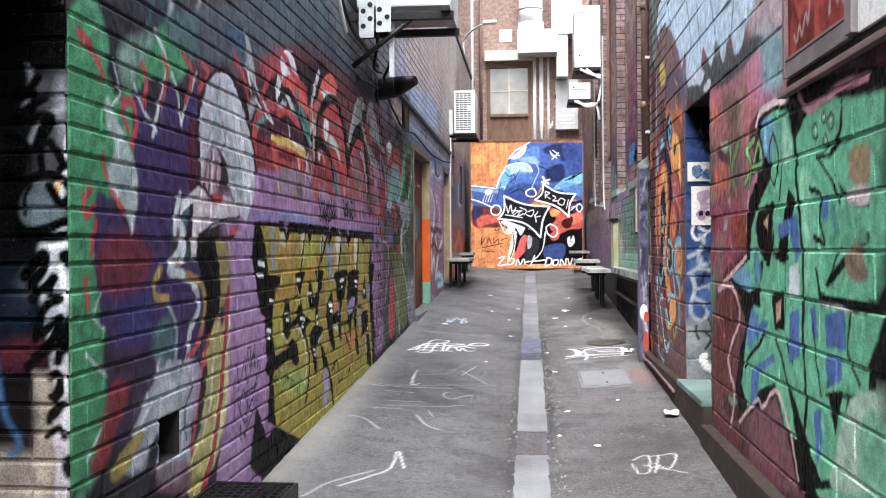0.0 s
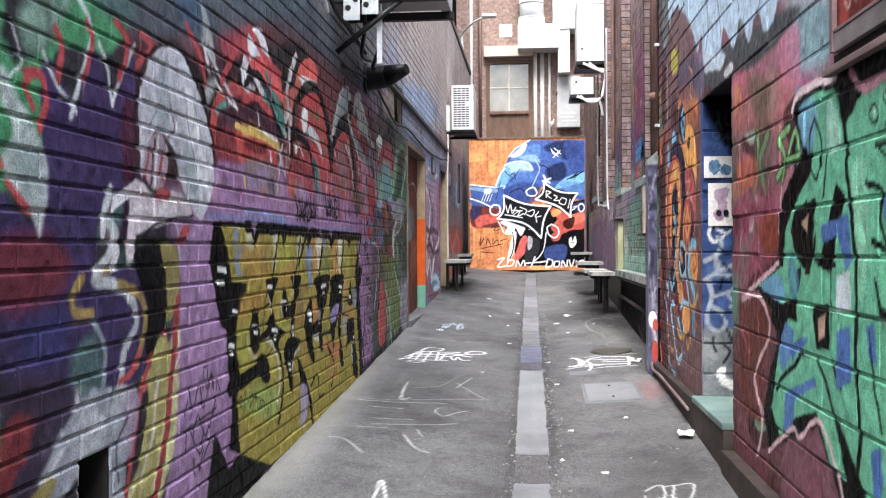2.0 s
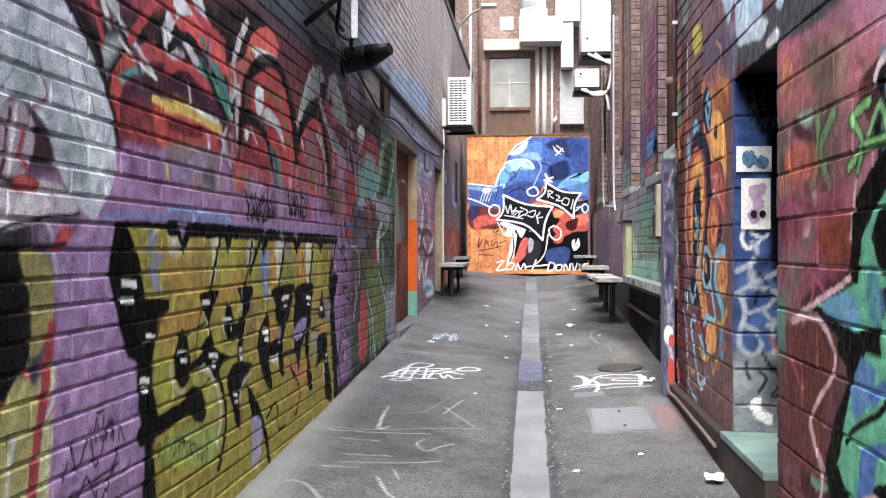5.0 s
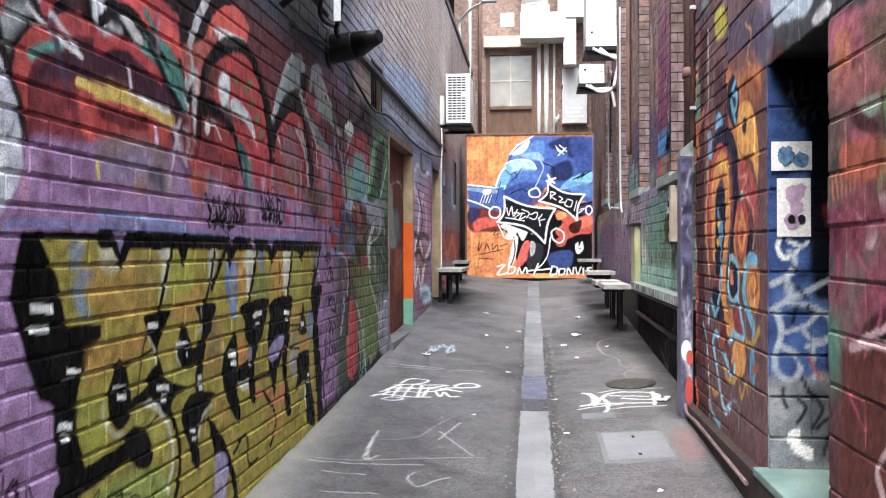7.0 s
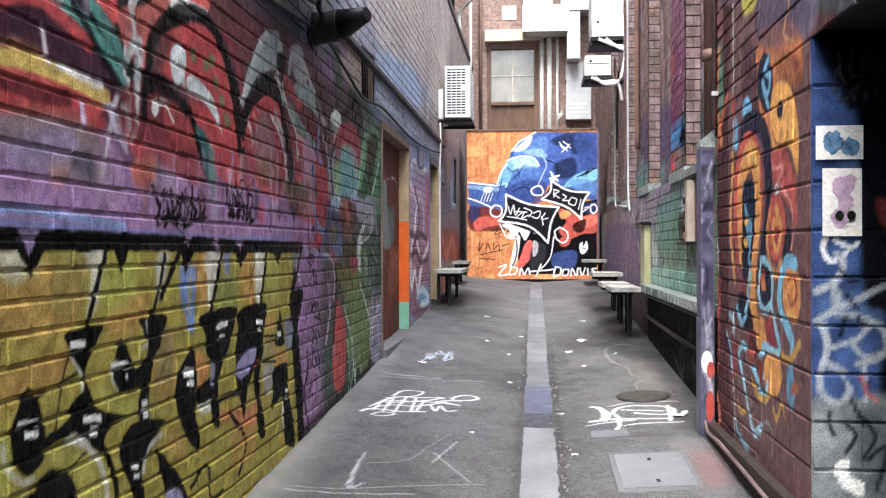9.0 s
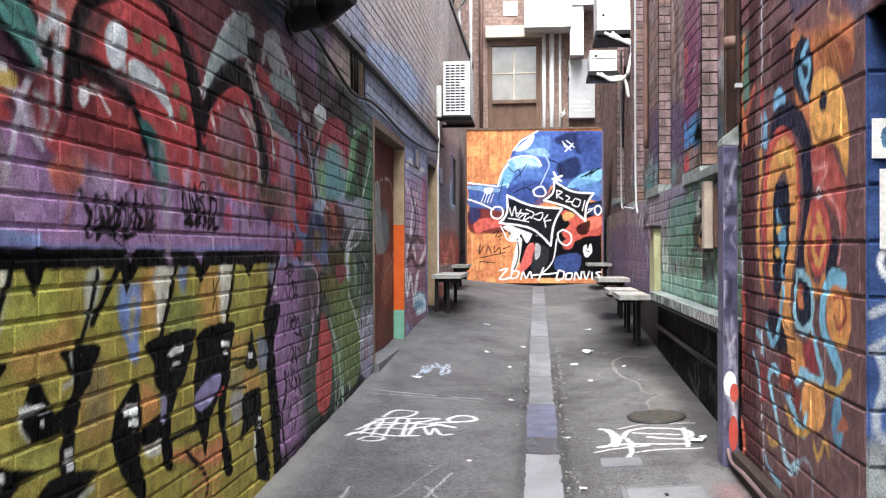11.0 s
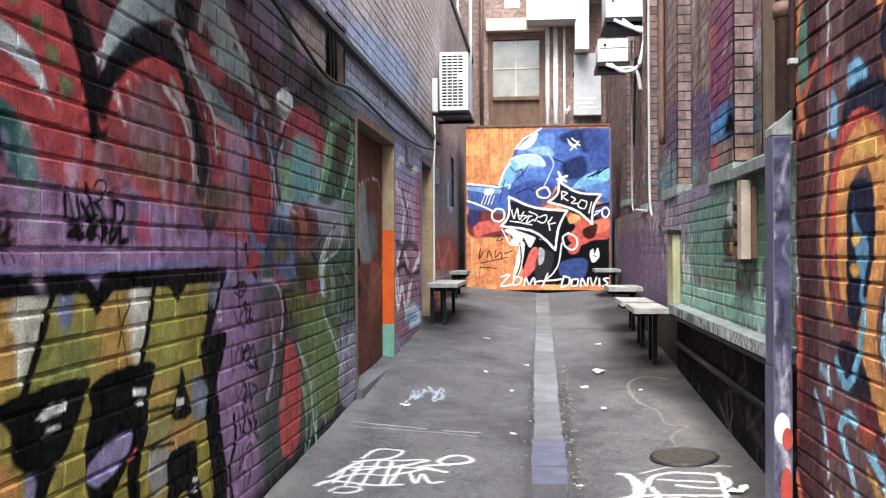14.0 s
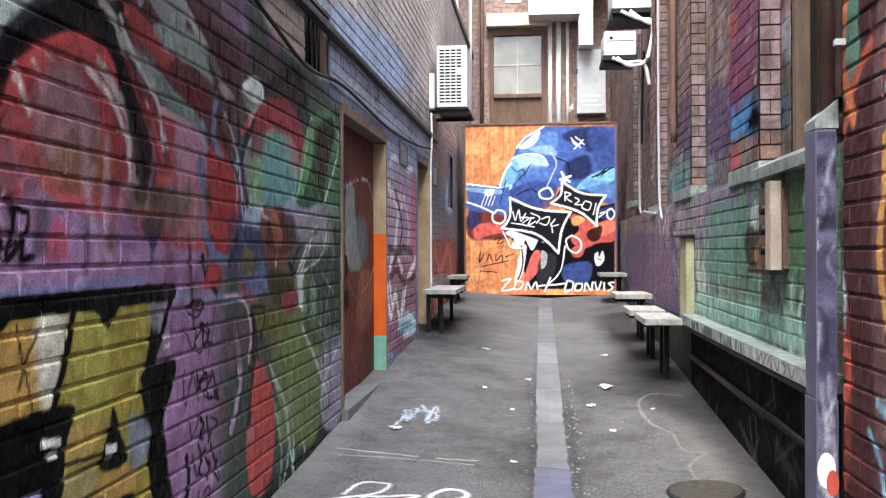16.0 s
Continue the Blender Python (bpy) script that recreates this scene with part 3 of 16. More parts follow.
LEFT.fill("#54303e", (4.847, 2.118, 4.838, 2.247, 4.993, 2.341, 5.214, 2.413, 5.519, 2.399, 5.833, 2.316, 5.939, 2.252, 5.567, 2.253, 5.136, 2.263, 4.993, 2.217, 4.926, 2.121), .04)
LEFT.fill("#8a2c36", (4.832, 2.189, 5.063, 2.247, 5.099, 2.11, 4.942, 2.073, 4.862, 2.096), .04)
LEFT.fill("#c23a2a", (5.099, 2.214, 5.213, 2.255, 5.617, 2.256, 5.867, 2.213, 5.695, 2.169, 5.337, 2.129, 5.143, 2.079), .02)
LEFT.line("#e0bf58", .034, (5.092, 2.259, 5.337, 2.256, 5.617, 2.25, 5.844, 2.237))
LEFT.line("#5fa39a", .03, (4.817, 2.287, 4.878, 2.323, 4.993, 2.355), .02)
LEFT.line("#2a2428", .05, (4.648, 2.309, 4.715, 2.185, 4.772, 2.084))
LEFT.line("#1c191c", .06, (5.137, 2.504, 5.296, 2.488, 5.519, 2.491, 5.696, 2.434, 5.903, 2.3, 5.982, 2.258))
LEFT.line("#4f938a", .035, (5.608, 2.542, 5.777, 2.465, 5.921, 2.357, 5.988, 2.299))
LEFT.line("#e2dcda", .018, (4.802, 2.429, 4.926, 2.382, 5.121, 2.345))
LEFT.line("#c9c3c6", .06, (5.214, 2.543, 5.246, 2.485, 5.381, 2.475), .03)
LEFT.fill("#b23a36", (5.568, 2.647, 5.834, 2.696, 5.94, 2.609, 5.904, 2.464, 5.777, 2.505, 5.659, 2.544), .02)
LEFT.line("#cfc9c9", .05, (5.404, 2.563, 5.519, 2.511, 5.643, 2.466), .02)
LEFT.fill("#bfc4c4", (4.661, 2.373, 4.773, 2.434, 4.832, 2.417, 4.744, 2.347, 4.688, 2.272), .04, alpha=0.7)
LEFT.line("#8f5f82", .06, (4.909, 2.035, 4.893, 1.951), .04, alpha=0.7)
LEFT.line("#8f5f82", .06, (5.135, 1.988, 5.154, 1.917), .04, alpha=0.7)
LEFT.line("#8f5f82", .06, (5.402, 2.031, 5.38, 1.931), .04, alpha=0.7)
LEFT.line("#8f5f82", .06, (5.642, 2.116, 5.627, 2.03), .04, alpha=0.7)
LEFT.line("#8f5f82", .06, (6.013, 2.134, 6.044, 2.066), .04, alpha=0.7)
LEFT.line("#e8d23a", .02, (5.221, 2.014, 5.229, 1.974))
LEFT.fill("#c07a4e", (5.518, 2.021, 5.606, 2.029, 5.591, 1.933, 5.517, 1.939), .04, alpha=0.6)
LEFT.fill("#a98aa8", (6.109, 2.072, 6.51, 2.08, 6.51, 1.974, 6.142, 1.978), .04, alpha=0.6)
LEFT.fill("#dadade", (5.28, 2.657, 5.323, 2.769, 5.515, 2.836, 5.635, 2.771, 5.682, 2.694, 5.468, 2.676, 5.312, 2.61, 5.269, 2.515, 5.197, 2.491, 5.215, 2.616))
LEFT.fill("#d83a36", (5.337, 2.629, 5.653, 2.717, 5.873, 2.637, 5.978, 2.517, 5.768, 2.527, 5.557, 2.576, 5.379, 2.591))
LEFT.line("#2a2629", .04, (5.253, 2.491, 5.422, 2.578, 5.65, 2.536, 5.848, 2.42, 6.007, 2.288))
LEFT.line("#4f7f74", .035, (5.604, 2.614, 5.798, 2.502, 5.953, 2.359))
LEFT.line("#dcd6d8", .055, (6.262, 2.836, 6.092, 2.647, 6.02, 2.415, 6.037, 2.134))
LEFT.line("#d05a3a", .05, (6.347, 2.762, 6.184, 2.551, 6.133, 2.367))
LEFT.fill("#b83a40", (6.036, 2.103, 6.18, 2.373, 6.433, 2.593, 6.853, 2.681, 7.166, 2.523, 7.329, 2.211, 7.414, 2.04, 6.916, 2.066, 6.556, 2.147, 6.295, 2.059), .02)
LEFT.line("#1e1a1d", .06, (6.129, 2.159, 6.229, 2.445, 6.541, 2.697, 6.854, 2.717, 7.133, 2.557, 7.295, 2.267))
LEFT.fill("#d8432e", (6.347, 2.782, 6.491, 2.865, 6.712, 2.916, 6.872, 2.848, 6.796, 2.772, 6.384, 2.735), .008)
LEFT.fill("#e6e2de", (6.371, 2.74, 6.796, 2.775, 6.722, 2.722, 6.435, 2.684), .008)
LEFT.line("#d6cfd0", .035, (6.498, 2.586, 6.456, 2.444, 6.701, 2.389, 7.031, 2.329), .012)
LEFT.line("#4f6f66", .025, (6.363, 2.331, 6.696, 2.194, 6.915, 2.03))
LEFT.line("#1e1b1e", .05, (6.008, 2.366, 6.427, 2.305, 6.696, 2.194, 6.916, 2.066))
# smaller arches towards the door
LEFT.line("#bcb8ba", .075, (7.37, 2.472, 7.521, 2.712, 7.755, 2.875, 7.959, 2.846, 7.911, 2.624))
LEFT.line("#b8b4b6", .05, (8.174, 2.77, 8.268, 2.919, 8.601, 2.834, 8.989, 2.646))
LEFT.line("#1f1c1f", .05, (7.332, 2.329, 7.554, 2.535, 7.913, 2.667, 8.236, 2.556, 8.158, 2.192))
LEFT.fill("#b43a40", (7.506, 2.105, 7.608, 2.439, 7.909, 2.538, 8.165, 2.45, 8.845, 2.339, 9.113, 2.111, 8.832, 1.902, 7.895, 2.003), .03)
LEFT.line("#d9d2d2", .02, (7.911, 2.602, 8.03, 2.314, 8.156, 2.126))
LEFT.line("#cfa29f", .03, (8.232, 2.421, 8.715, 2.375, 8.84, 2.193))
LEFT.fill("#97aabb", (9.177, 2.316, 9.419, 2.439, 10.078, 2.442, 10.138, 2.11, 9.403, 1.919, 9.113, 2.111), .03)
LEFT.line("#b04048", .035, (9.269, 2.451, 9.58, 2.601, 10.152, 2.505, 10.442, 2.298))
LEFT.line("#cfcbd0", .03, (7.271, 2.449, 7.349, 2.538, 7.517, 2.639, 7.669, 2.812))
LEFT.line("#262226", .07, (7.295, 2.255, 7.402, 2.463, 7.668, 2.627, 7.938, 2.635, 8.048, 2.479, 8.163, 2.21))
LEFT.line("#d23028", .045, (7.347, 2.283, 7.43, 2.413, 7.667, 2.516, 7.901, 2.529))
LEFT.fill("#a85a5e", (7.347, 2.262, 7.574, 2.438, 7.845, 2.471, 8.008, 2.271, 7.897, 2.112, 7.512, 2.106), .03)
LEFT.line("#d6cbc6", .035, (7.865, 2.474, 8.009, 2.372, 8.139, 2.208, 8.044, 2.118))
LEFT.line("#8a3a40", .06, (8.088, 2.691, 8.206, 2.504, 8.332, 2.361, 8.419, 2.206))
LEFT.line("#c23a36", .04, (8.012, 2.713, 8.249, 2.671, 8.45, 2.627))
LEFT.line("#aab8b2", .05, (8.049, 2.607, 8.248, 2.511, 8.513, 2.469))
LEFT.fill("#a9c0b8", (8.292, 2.706, 8.452, 2.753, 8.516, 2.695, 8.378, 2.642), .02)
LEFT.fill("#6fa098", (6.665, 2.259, 6.772, 2.258, 6.867, 2.2, 6.906, 2.094, 6.808, 2.067, 6.735, 2.148), .03, alpha=0.8)
LEFT.line("#cfa6c2", .05, (6.387, 2.199, 6.381, 2.16), .03, alpha=0.7)
LEFT.line("#cfa6c2", .05, (6.631, 2.153, 6.658, 2.139), .03, alpha=0.7)
LEFT.line("#cfa6c2", .05, (6.771, 2.126, 6.79, 2.083), .03, alpha=0.7)
LEFT.line("#cfa6c2", .05, (7.32, 2.111, 7.335, 2.049), .03, alpha=0.7)
LEFT.line("#cfa6c2", .05, (7.572, 2.246, 7.584, 2.157), .03, alpha=0.7)
LEFT.line("#cfa6c2", .05, (7.697, 2.307, 7.709, 2.191), .03, alpha=0.7)
LEFT.line("#cfa6c2", .05, (7.1, 2.112, 7.122, 2.035), .03, alpha=0.7)
# panels of colour beside the door
LEFT.fill("#7fa0b2", (9.479, 2.502, 10.088, 2.596, 10.256, 2.287, 9.762, 2.143, 9.407, 2.191), .04, alpha=0.8)
LEFT.fill("#b0323c", (8.867, 2.366, 9.093, 2.296, 9.188, 2.143, 9.089, 1.947, 8.972, 1.882, 8.885, 2.064), .02)
LEFT.line("#7f9ab8", .05, (8.761, 2.414, 8.811, 2.24, 8.735, 1.997), .03, alpha=0.8)
LEFT.fill("#b43a44", (9.549, 2.546, 9.769, 2.646, 10.122, 2.638, 10.224, 2.497, 9.767, 2.502), .03)
LEFT.fill("#7a4a42", (9.543, 2.062, 9.997, 2.101, 10.077, 1.859, 9.61, 1.821), .04, alpha=0.8)
LEFT.fill("#9fa3c6", (9.762, 2.143, 11.285, 2.229, 11.283, 2.116, 9.761, 2.065), .04, alpha=0.5)
LEFT.fill("#3f6a50", (10.636, 2.562, 11.294, 2.725, 11.284, 2.184, 10.63, 2.192, 10.44, 2.381), .03, alpha=0.8)
LEFT.line("#d0d4d6", .022, (10.432, 1.902, 10.337, 1.744, 10.427, 1.544, 10.927, 1.309))
LEFT.line("#c9cfd0", .02, (10.616, 1.331, 10.924, 1.138, 11.076, .905))
LEFT.line("#a9b6bd", .03, (11.151, 1.293, 10.818, 1.19, 10.987, .959))
LEFT.fill("#c23a36", (9.462, 1.209, 9.675, 1.257, 9.748, 1.107, 9.713, .757, 9.389, .748, 9.326, 1.025), .02)
LEFT.fill("#7f9a5a", (9.752, 1.392, 10.071, 1.483, 10.422, 1.265, 10.417, .948, 10.065, 1.069), .04, alpha=0.8)
LEFT.fill("#8fa86a", (9.902, 1.089, 10.61, .963, 10.51, .775, 9.9, .906), .04, alpha=0.7)
LEFT.line("#d6d9cf", .02, (9.75, 1.25, 9.982, 1.005, 10.144, .679))
LEFT.line("#8fb89a", .03, (9.778, 1.104, 9.899, .869, 9.864, .62), .02)
LEFT.line("#1a171b", .022, (9.579, 1.606, 9.331, 1.422, 9.436, 1.28, 9.53, 1.099, 9.466, 1.549, 9.36, 1.594, 9.607, 1.594))
LEFT.fill("#a8323a", (8.839, 1.85, 8.971, 1.82, 8.948, 1.743, 8.806, 1.775), .015)
LEFT.line("#241f24", .03, (8.755, 1.879, 8.806, 1.79, 8.914, 1.728))
LEFT.fill("#7f9a86", (9.21, 1.853, 9.54, 1.89, 9.609, 1.716, 9.335, 1.688), .04, alpha=0.7)
LEFT.line("#7f9bbf", .03, (8.459, 1.735, 9.208, 1.69, 9.538, 1.752), .03, alpha=0.7)
# swirls beside the door
LEFT.line("#2c2a2e", .07, (9.403, 2.211, 9.494, 2.486, 9.837, 2.666, 10.244, 2.633, 10.367, 2.375), .014)
LEFT.line("#b8323a", .09, (9.502, 2.3, 9.568, 2.468, 9.836, 2.601, 10.1, 2.564, 10.193, 2.408), .014)
LEFT.line("#4f4a54", .04, (9.682, 2.401, 9.835, 2.506, 10.03, 2.463), .014)
LEFT.line("#dfe0e2", .028, (11.203, 2.781, 10.874, 2.419, 10.483, 2.235, 10.288, 2.201), .014)
LEFT.line("#e2e4e6", .026, (10.719, 2.05, 10.439, 1.877, 10.308, 1.716, 10.682, 1.502, 11.181, 1.234), .014)
LEFT.line("#c9cdd2", .022, (11.074, 1.992, 10.835, 1.811, 11.152, 1.619), .014)
LEFT.line("#1c1b1e", .04, (10.068, 1.83, 10.409, 1.653, 10.569, 1.51), .014)
LEFT.line("#141215", .022, (9.352, 1.383, 9.485, 1.597, 9.743, 1.591, 9.642, 1.399), .014)
LEFT.line("#a9d0b6", .04, (9.883, 1.171, 10.151, .911, 10.088, .576), .014)
LEFT.line("#d6d8c8", .02, (9.982, 1.187, 10.248, .941, 10.398, .732), .014)
LEFT.line("#6f8f5a", .05, (10.158, 1.539, 10.471, 1.317, 10.508, 1.044), .014)
LEFT.line("#2a2c2a", .03, (10.682, 1.502, 10.857, 1.204, 10.762, .935), .014)
LEFT.line("#c8ccd6", .02, (10.903, 1.199, 11.143, .983, 10.977, .826), .014)
LEFT.line("#7a3a40", .05, (9.083, 2.438, 9.277, 2.28, 9.258, 2.018), .014)
LEFT.line("#d23c3a", .04, (9.101, 1.964, 9.194, 2.068, 9.18, 2.221), .014)
LEFT.line("#9fb4c8", .04, (9.356, 1.808, 9.626, 1.746, 9.931, 1.555), .014)
LEFT.line("#8a4a52", .05, (9.721, 1.454, 9.928, 1.314, 9.981, 1.126), .014)
LEFT.line("#34523c", .06, (10.693, 2.299, 11.163, 2.332, 11.297, 2.072), .014)
LEFT.line("#b9a2c2", .05, (9.189, 1.505, 9.227, 1.294, 9.108, 1.111), .014)
LEFT.line("#2b3a30", .05, (10.91, 1.702, 11.15, 1.469, 11.285, 1.23), .014)
LEFT.fill("#94aebe", (9.633, 2.354, 10.053, 2.465, 10.239, 2.204, 9.937, 2.091, 9.536, 2.109), .04, alpha=0.75)
LEFT.fill("#b9c8b8", (9.407, 2.583, 9.56, 2.623, 9.635, 2.572, 9.468, 2.515), .04, alpha=0.75)
LEFT.fill("#5f8f6a", (10.641, 2.702, 11.17, 2.814, 11.268, 2.454, 10.841, 2.31, 10.498, 2.353), .04, alpha=0.75)
LEFT.fill("#8a86a8", (9.728, 2.129, 11.335, 2.189, 11.333, 2.096, 9.728, 2.054), .04, alpha=0.75)
LEFT.fill("#7a4a3c", (9.629, 2.023, 10.048, 2.064, 10.069, 1.854, 9.686, 1.83), .04, alpha=0.75)
LEFT.fill("#7f904e", (9.847, 1.673, 10.628, 1.705, 10.823, .995, 10.464, .751, 9.95, 1.312), .04, alpha=0.75)
LEFT.fill("#c8383a", (9.403, 1.318, 9.622, 1.317, 9.716, .994, 9.616, .715, 9.398, .808), .04, alpha=0.75)
LEFT.fill("#a9a2bc", (10.859, 1.34, 11.357, 1.331, 11.349, .759, 10.851, .806), .04, alpha=0.75)
LEFT.fill("#3f5a48", (10.689, 2.022, 11.333, 2.073, 11.328, 1.765, 10.911, 1.738), .04, alpha=0.75)
LEFT.fill("#a05a6a", (9.193, 1.889, 9.444, 1.915, 9.532, 1.694, 9.271, 1.653), .04, alpha=0.75)
SCRAWL.line("#57544f", .026, (12.69, .90, 12.87, .75, 12.94, .65, 12.62, .80), .02, alpha=0.6)
SCRAWL.line("#3a3a3c", .033, (9.99, 1.01, 9.84, .86, 10.13, .76, 9.99, .91), .02, alpha=0.6)
SCRAWL.line("#6a6866", .033, (10.74, .90, 10.73, .75, 10.81, .65, 10.67, .80), .02, alpha=0.6)
SCRAWL.line("#2b2530", .026, (9.89, 1.01, 9.92, .86, 9.91, .76, 9.62, .91), .02, alpha=0.6)
SCRAWL.line("#57544f", .034, (9.53, 1.16, 9.48, 1.01, 9.64, .91, 9.57, 1.06), .02, alpha=0.6)
SCRAWL.line("#3a3a3c", .026, (9.92, 1.01, 9.92, .86, 9.66, .76, 9.76, .91), .02, alpha=0.6)
SCRAWL.line("#6a6866", .032, (11.95, .78, 12.01, .63, 11.73, .53, 11.93, .68), .02, alpha=0.6)
SCRAWL.line("#2b2530", .018, (11.81, 1.19, 11.74, 1.04, 12.05, .94, 11.99, 1.09), .02, alpha=0.6)
SCRAWL.line("#57544f", .033, (9.77, 1.15, 9.77, 1.00, 10.03, .90, 10.03, 1.05), .02, alpha=0.6)
SCRAWL.line("#3a3a3c", .019, (11.57, .89, 11.63, .74, 11.41, .64, 11.37, .79), .02, alpha=0.6)
SCRAWL.line("#6a6866", .040, (10.90, .89, 10.85, .74, 10.72, .64, 11.19, .79), .02, alpha=0.6)
SCRAWL.line("#2b2530", .031, (11.26, 1.19, 11.44, 1.04, 11.16, .94, 10.98, 1.09), .02, alpha=0.6)
SCRAWL.line("#57544f", .034, (12.27, .85, 12.31, .70, 12.48, .60, 12.32, .75), .02, alpha=0.6)
SCRAWL.line("#3a3a3c", .034, (10.30, 1.10, 10.28, .95, 10.28, .85, 10.57, 1.00), .02, alpha=0.6)
SCRAWL.line("#6a6866", .020, (10.21, 1.02, 10.25, .87, 10.25, .77, 9.93, .92), .02, alpha=0.6)
SCRAWL.line("#2b2530", .031, (10.13, .78, 9.99, .63, 10.00, .53, 10.03, .68), .02, alpha=0.6)
SCRAWL.line("#57544f", .035, (9.40, .95, 9.27, .80, 9.41, .70, 9.18, .85), .02, alpha=0.6)
SCRAWL.line("#3a3a3c", .022, (11.80, .95, 11.92, .80, 11.88, .70, 11.51, .85), .02, alpha=0.6)
SCRAWL.line("#6a6866", .026, (10.96, 1.15, 10.88, 1.00, 10.76, .90, 10.70, 1.05), .02, alpha=0.6)
SCRAWL.line("#2b2530", .019, (11.13, .75, 11.19, .60, 11.39, .50, 11.35, .65), .02, alpha=0.6)
SCRAWL.line("#57544f", .030, (10.10, .98, 10.22, .83, 9.86, .73, 10.24, .88), .02, alpha=0.6)
SCRAWL.line("#3a3a3c", .024, (10.43, 1.03, 10.58, .88, 10.37, .78, 10.58, .93), .02, alpha=0.6)
SCRAWL.line("#6a6866", .027, (10.36, 1.19, 10.29, 1.04, 10.66, .94, 10.32, 1.09), .02, alpha=0.6)
SCRAWL.line("#2b2530", .017, (9.46, .83, 9.41, .68, 9.19, .58, 9.69, .73), .02, alpha=0.6)
SCRAWL.line("#57544f", .020, (9.98, .76, 10.01, .61, 9.85, .51, 9.87, .66), .02, alpha=0.6)
SCRAWL.line("#3a3a3c", .030, (12.89, .86, 12.73, .71, 12.84, .61, 12.89, .76), .02, alpha=0.6)
# loose lines and faded patches over the old pieces
rng = random.Random(61)
for k in range(150):
    y0, z0, dy = rng.uniform(2.9, 11.2), rng.uniform(1.1, 2.9), rng.uniform(-0.1, 0.12)
    if not (4.7 < y0 < 8.6 and z0 < 2.2):
        LEFT.line(("#3f6f68", "#4a3038", "#c07a6a", "#2c2630", "#1a171b", "#5a4a62", "#b9a0b8", "#d9d6dc")[k % 8], rng.uniform(0.012, 0.038), (y0, z0, y0 + dy, z0 - 0.11, y0 + 1.6 * dy, z0 - 0.23, y0 + 2.3 * dy, z0 - 0.36), rng.choice((0.01, 0.03)), rng.choice((0.45, 0.6, 0.8)))
for k in range(50):
    y0, z0, w = rng.uniform(4.2, 11.0), rng.uniform(0.8, 2.6), rng.uniform(0.09, 0.21)
    LEFT.fill(("#7a4450", "#b9a6b8", "#8a6a80", "#5f6f70", "#6a5560", "#a9929f")[k % 6], (y0, z0, y0 + w, z0 + 0.02, y0 + w - 0.02, z0 - 0.12, y0 + 0.02, z0 - 0.1), 0.05, 0.35)
LEFT.line("#0d0a0d", .022, (6.246, 1.972, 6.296, 1.91, 6.31, 1.905, 6.281, 1.834, 6.303, 1.885))
LEFT.line("#0d0a0d", .022, (6.355, 1.963, 6.385, 1.903, 6.392, 1.886, 6.347, 1.828, 6.43, 1.89))
LEFT.line("#0d0a0d", .022, (6.415, 1.969, 6.477, 1.923, 6.47, 1.915, 6.43, 1.866, 6.493, 1.866))
LEFT.line("#0d0a0d", .022, (6.518, 1.962, 6.55, 1.931, 6.575, 1.954, 6.558, 1.852, 6.599, 1.885))
LEFT.line("#0d0a0d", .022, (6.633, 1.998, 6.642, 1.927, 6.693, 1.897, 6.658, 1.863, 6.711, 1.861))
LEFT.line("#0d0a0d", .022, (6.711, 1.988, 6.773, 1.958, 6.782, 1.911, 6.719, 1.873, 6.819, 1.879))
LEFT.line("#0d0a0d", .022, (7.082, 2.033, 7.081, 1.95, 7.144, 1.928, 7.091, 1.902, 7.154, 1.898))
LEFT.line("#0d0a0d", .022, (7.176, 2.003, 7.208, 1.971, 7.251, 1.908, 7.218, 1.891, 7.251, 1.923))
LEFT.line("#0d0a0d", .022, (7.263, 2.001, 7.318, 1.973, 7.341, 1.92, 7.307, 1.894, 7.341, 1.942))
LEFT.line("#0d0a0d", .022, (7.387, 2.014, 7.434, 2.01, 7.469, 1.996, 7.433, 1.885, 7.493, 1.89))
LEFT.line("#0d0a0e", .022, (6.342, 1.962, 6.369, 1.934, 6.385, 1.869, 6.338, 1.854, 6.404, 1.856))
LEFT.line("#0d0a0e", .022, (6.413, 1.943, 6.428, 1.911, 6.445, 1.896, 6.402, 1.866, 6.445, 1.844))
LEFT.line("#0d0a0e", .022, (6.478, 1.948, 6.505, 1.909, 6.52, 1.934, 6.468, 1.839, 6.514, 1.88))
LEFT.line("#0d0a0e", .022, (6.555, 1.979, 6.564, 1.944, 6.59, 1.892, 6.548, 1.837, 6.609, 1.842))
LEFT.line("#0d0a0e", .022, (6.63, 1.96, 6.643, 1.916, 6.653, 1.945, 6.626, 1.853, 6.653, 1.858))
LEFT.line("#0d0a0e", .022, (6.695, 1.964, 6.737, 1.933, 6.741, 1.914, 6.722, 1.88, 6.785, 1.898))
LEFT.line("#0d0a0e", .022, (7.141, 2.054, 7.155, 1.979, 7.159, 1.951, 7.145, 1.892, 7.178, 1.901))
LEFT.line("#0d0a0e", .022, (7.199, 2.056, 7.237, 1.991, 7.252, 1.953, 7.207, 1.904, 7.272, 1.939))
LEFT.line("#0d0a0e", .022, (7.288, 2.056, 7.319, 1.991, 7.308, 1.945, 7.308, 1.915, 7.318, 1.945))
LEFT.line("#0d0a0e", .022, (7.361, 2.042, 7.399, 2.008, 7.393, 1.963, 7.366, 1.887, 7.437, 1.928))
LEFT.line("#120c13", .02, (8.727, 1.608, 8.765, 1.598, 8.758, 1.555, 8.758, 1.525, 8.77, 1.523))
LEFT.line("#120c13", .02, (8.803, 1.602, 8.829, 1.569, 8.829, 1.571, 8.809, 1.529, 8.862, 1.512))
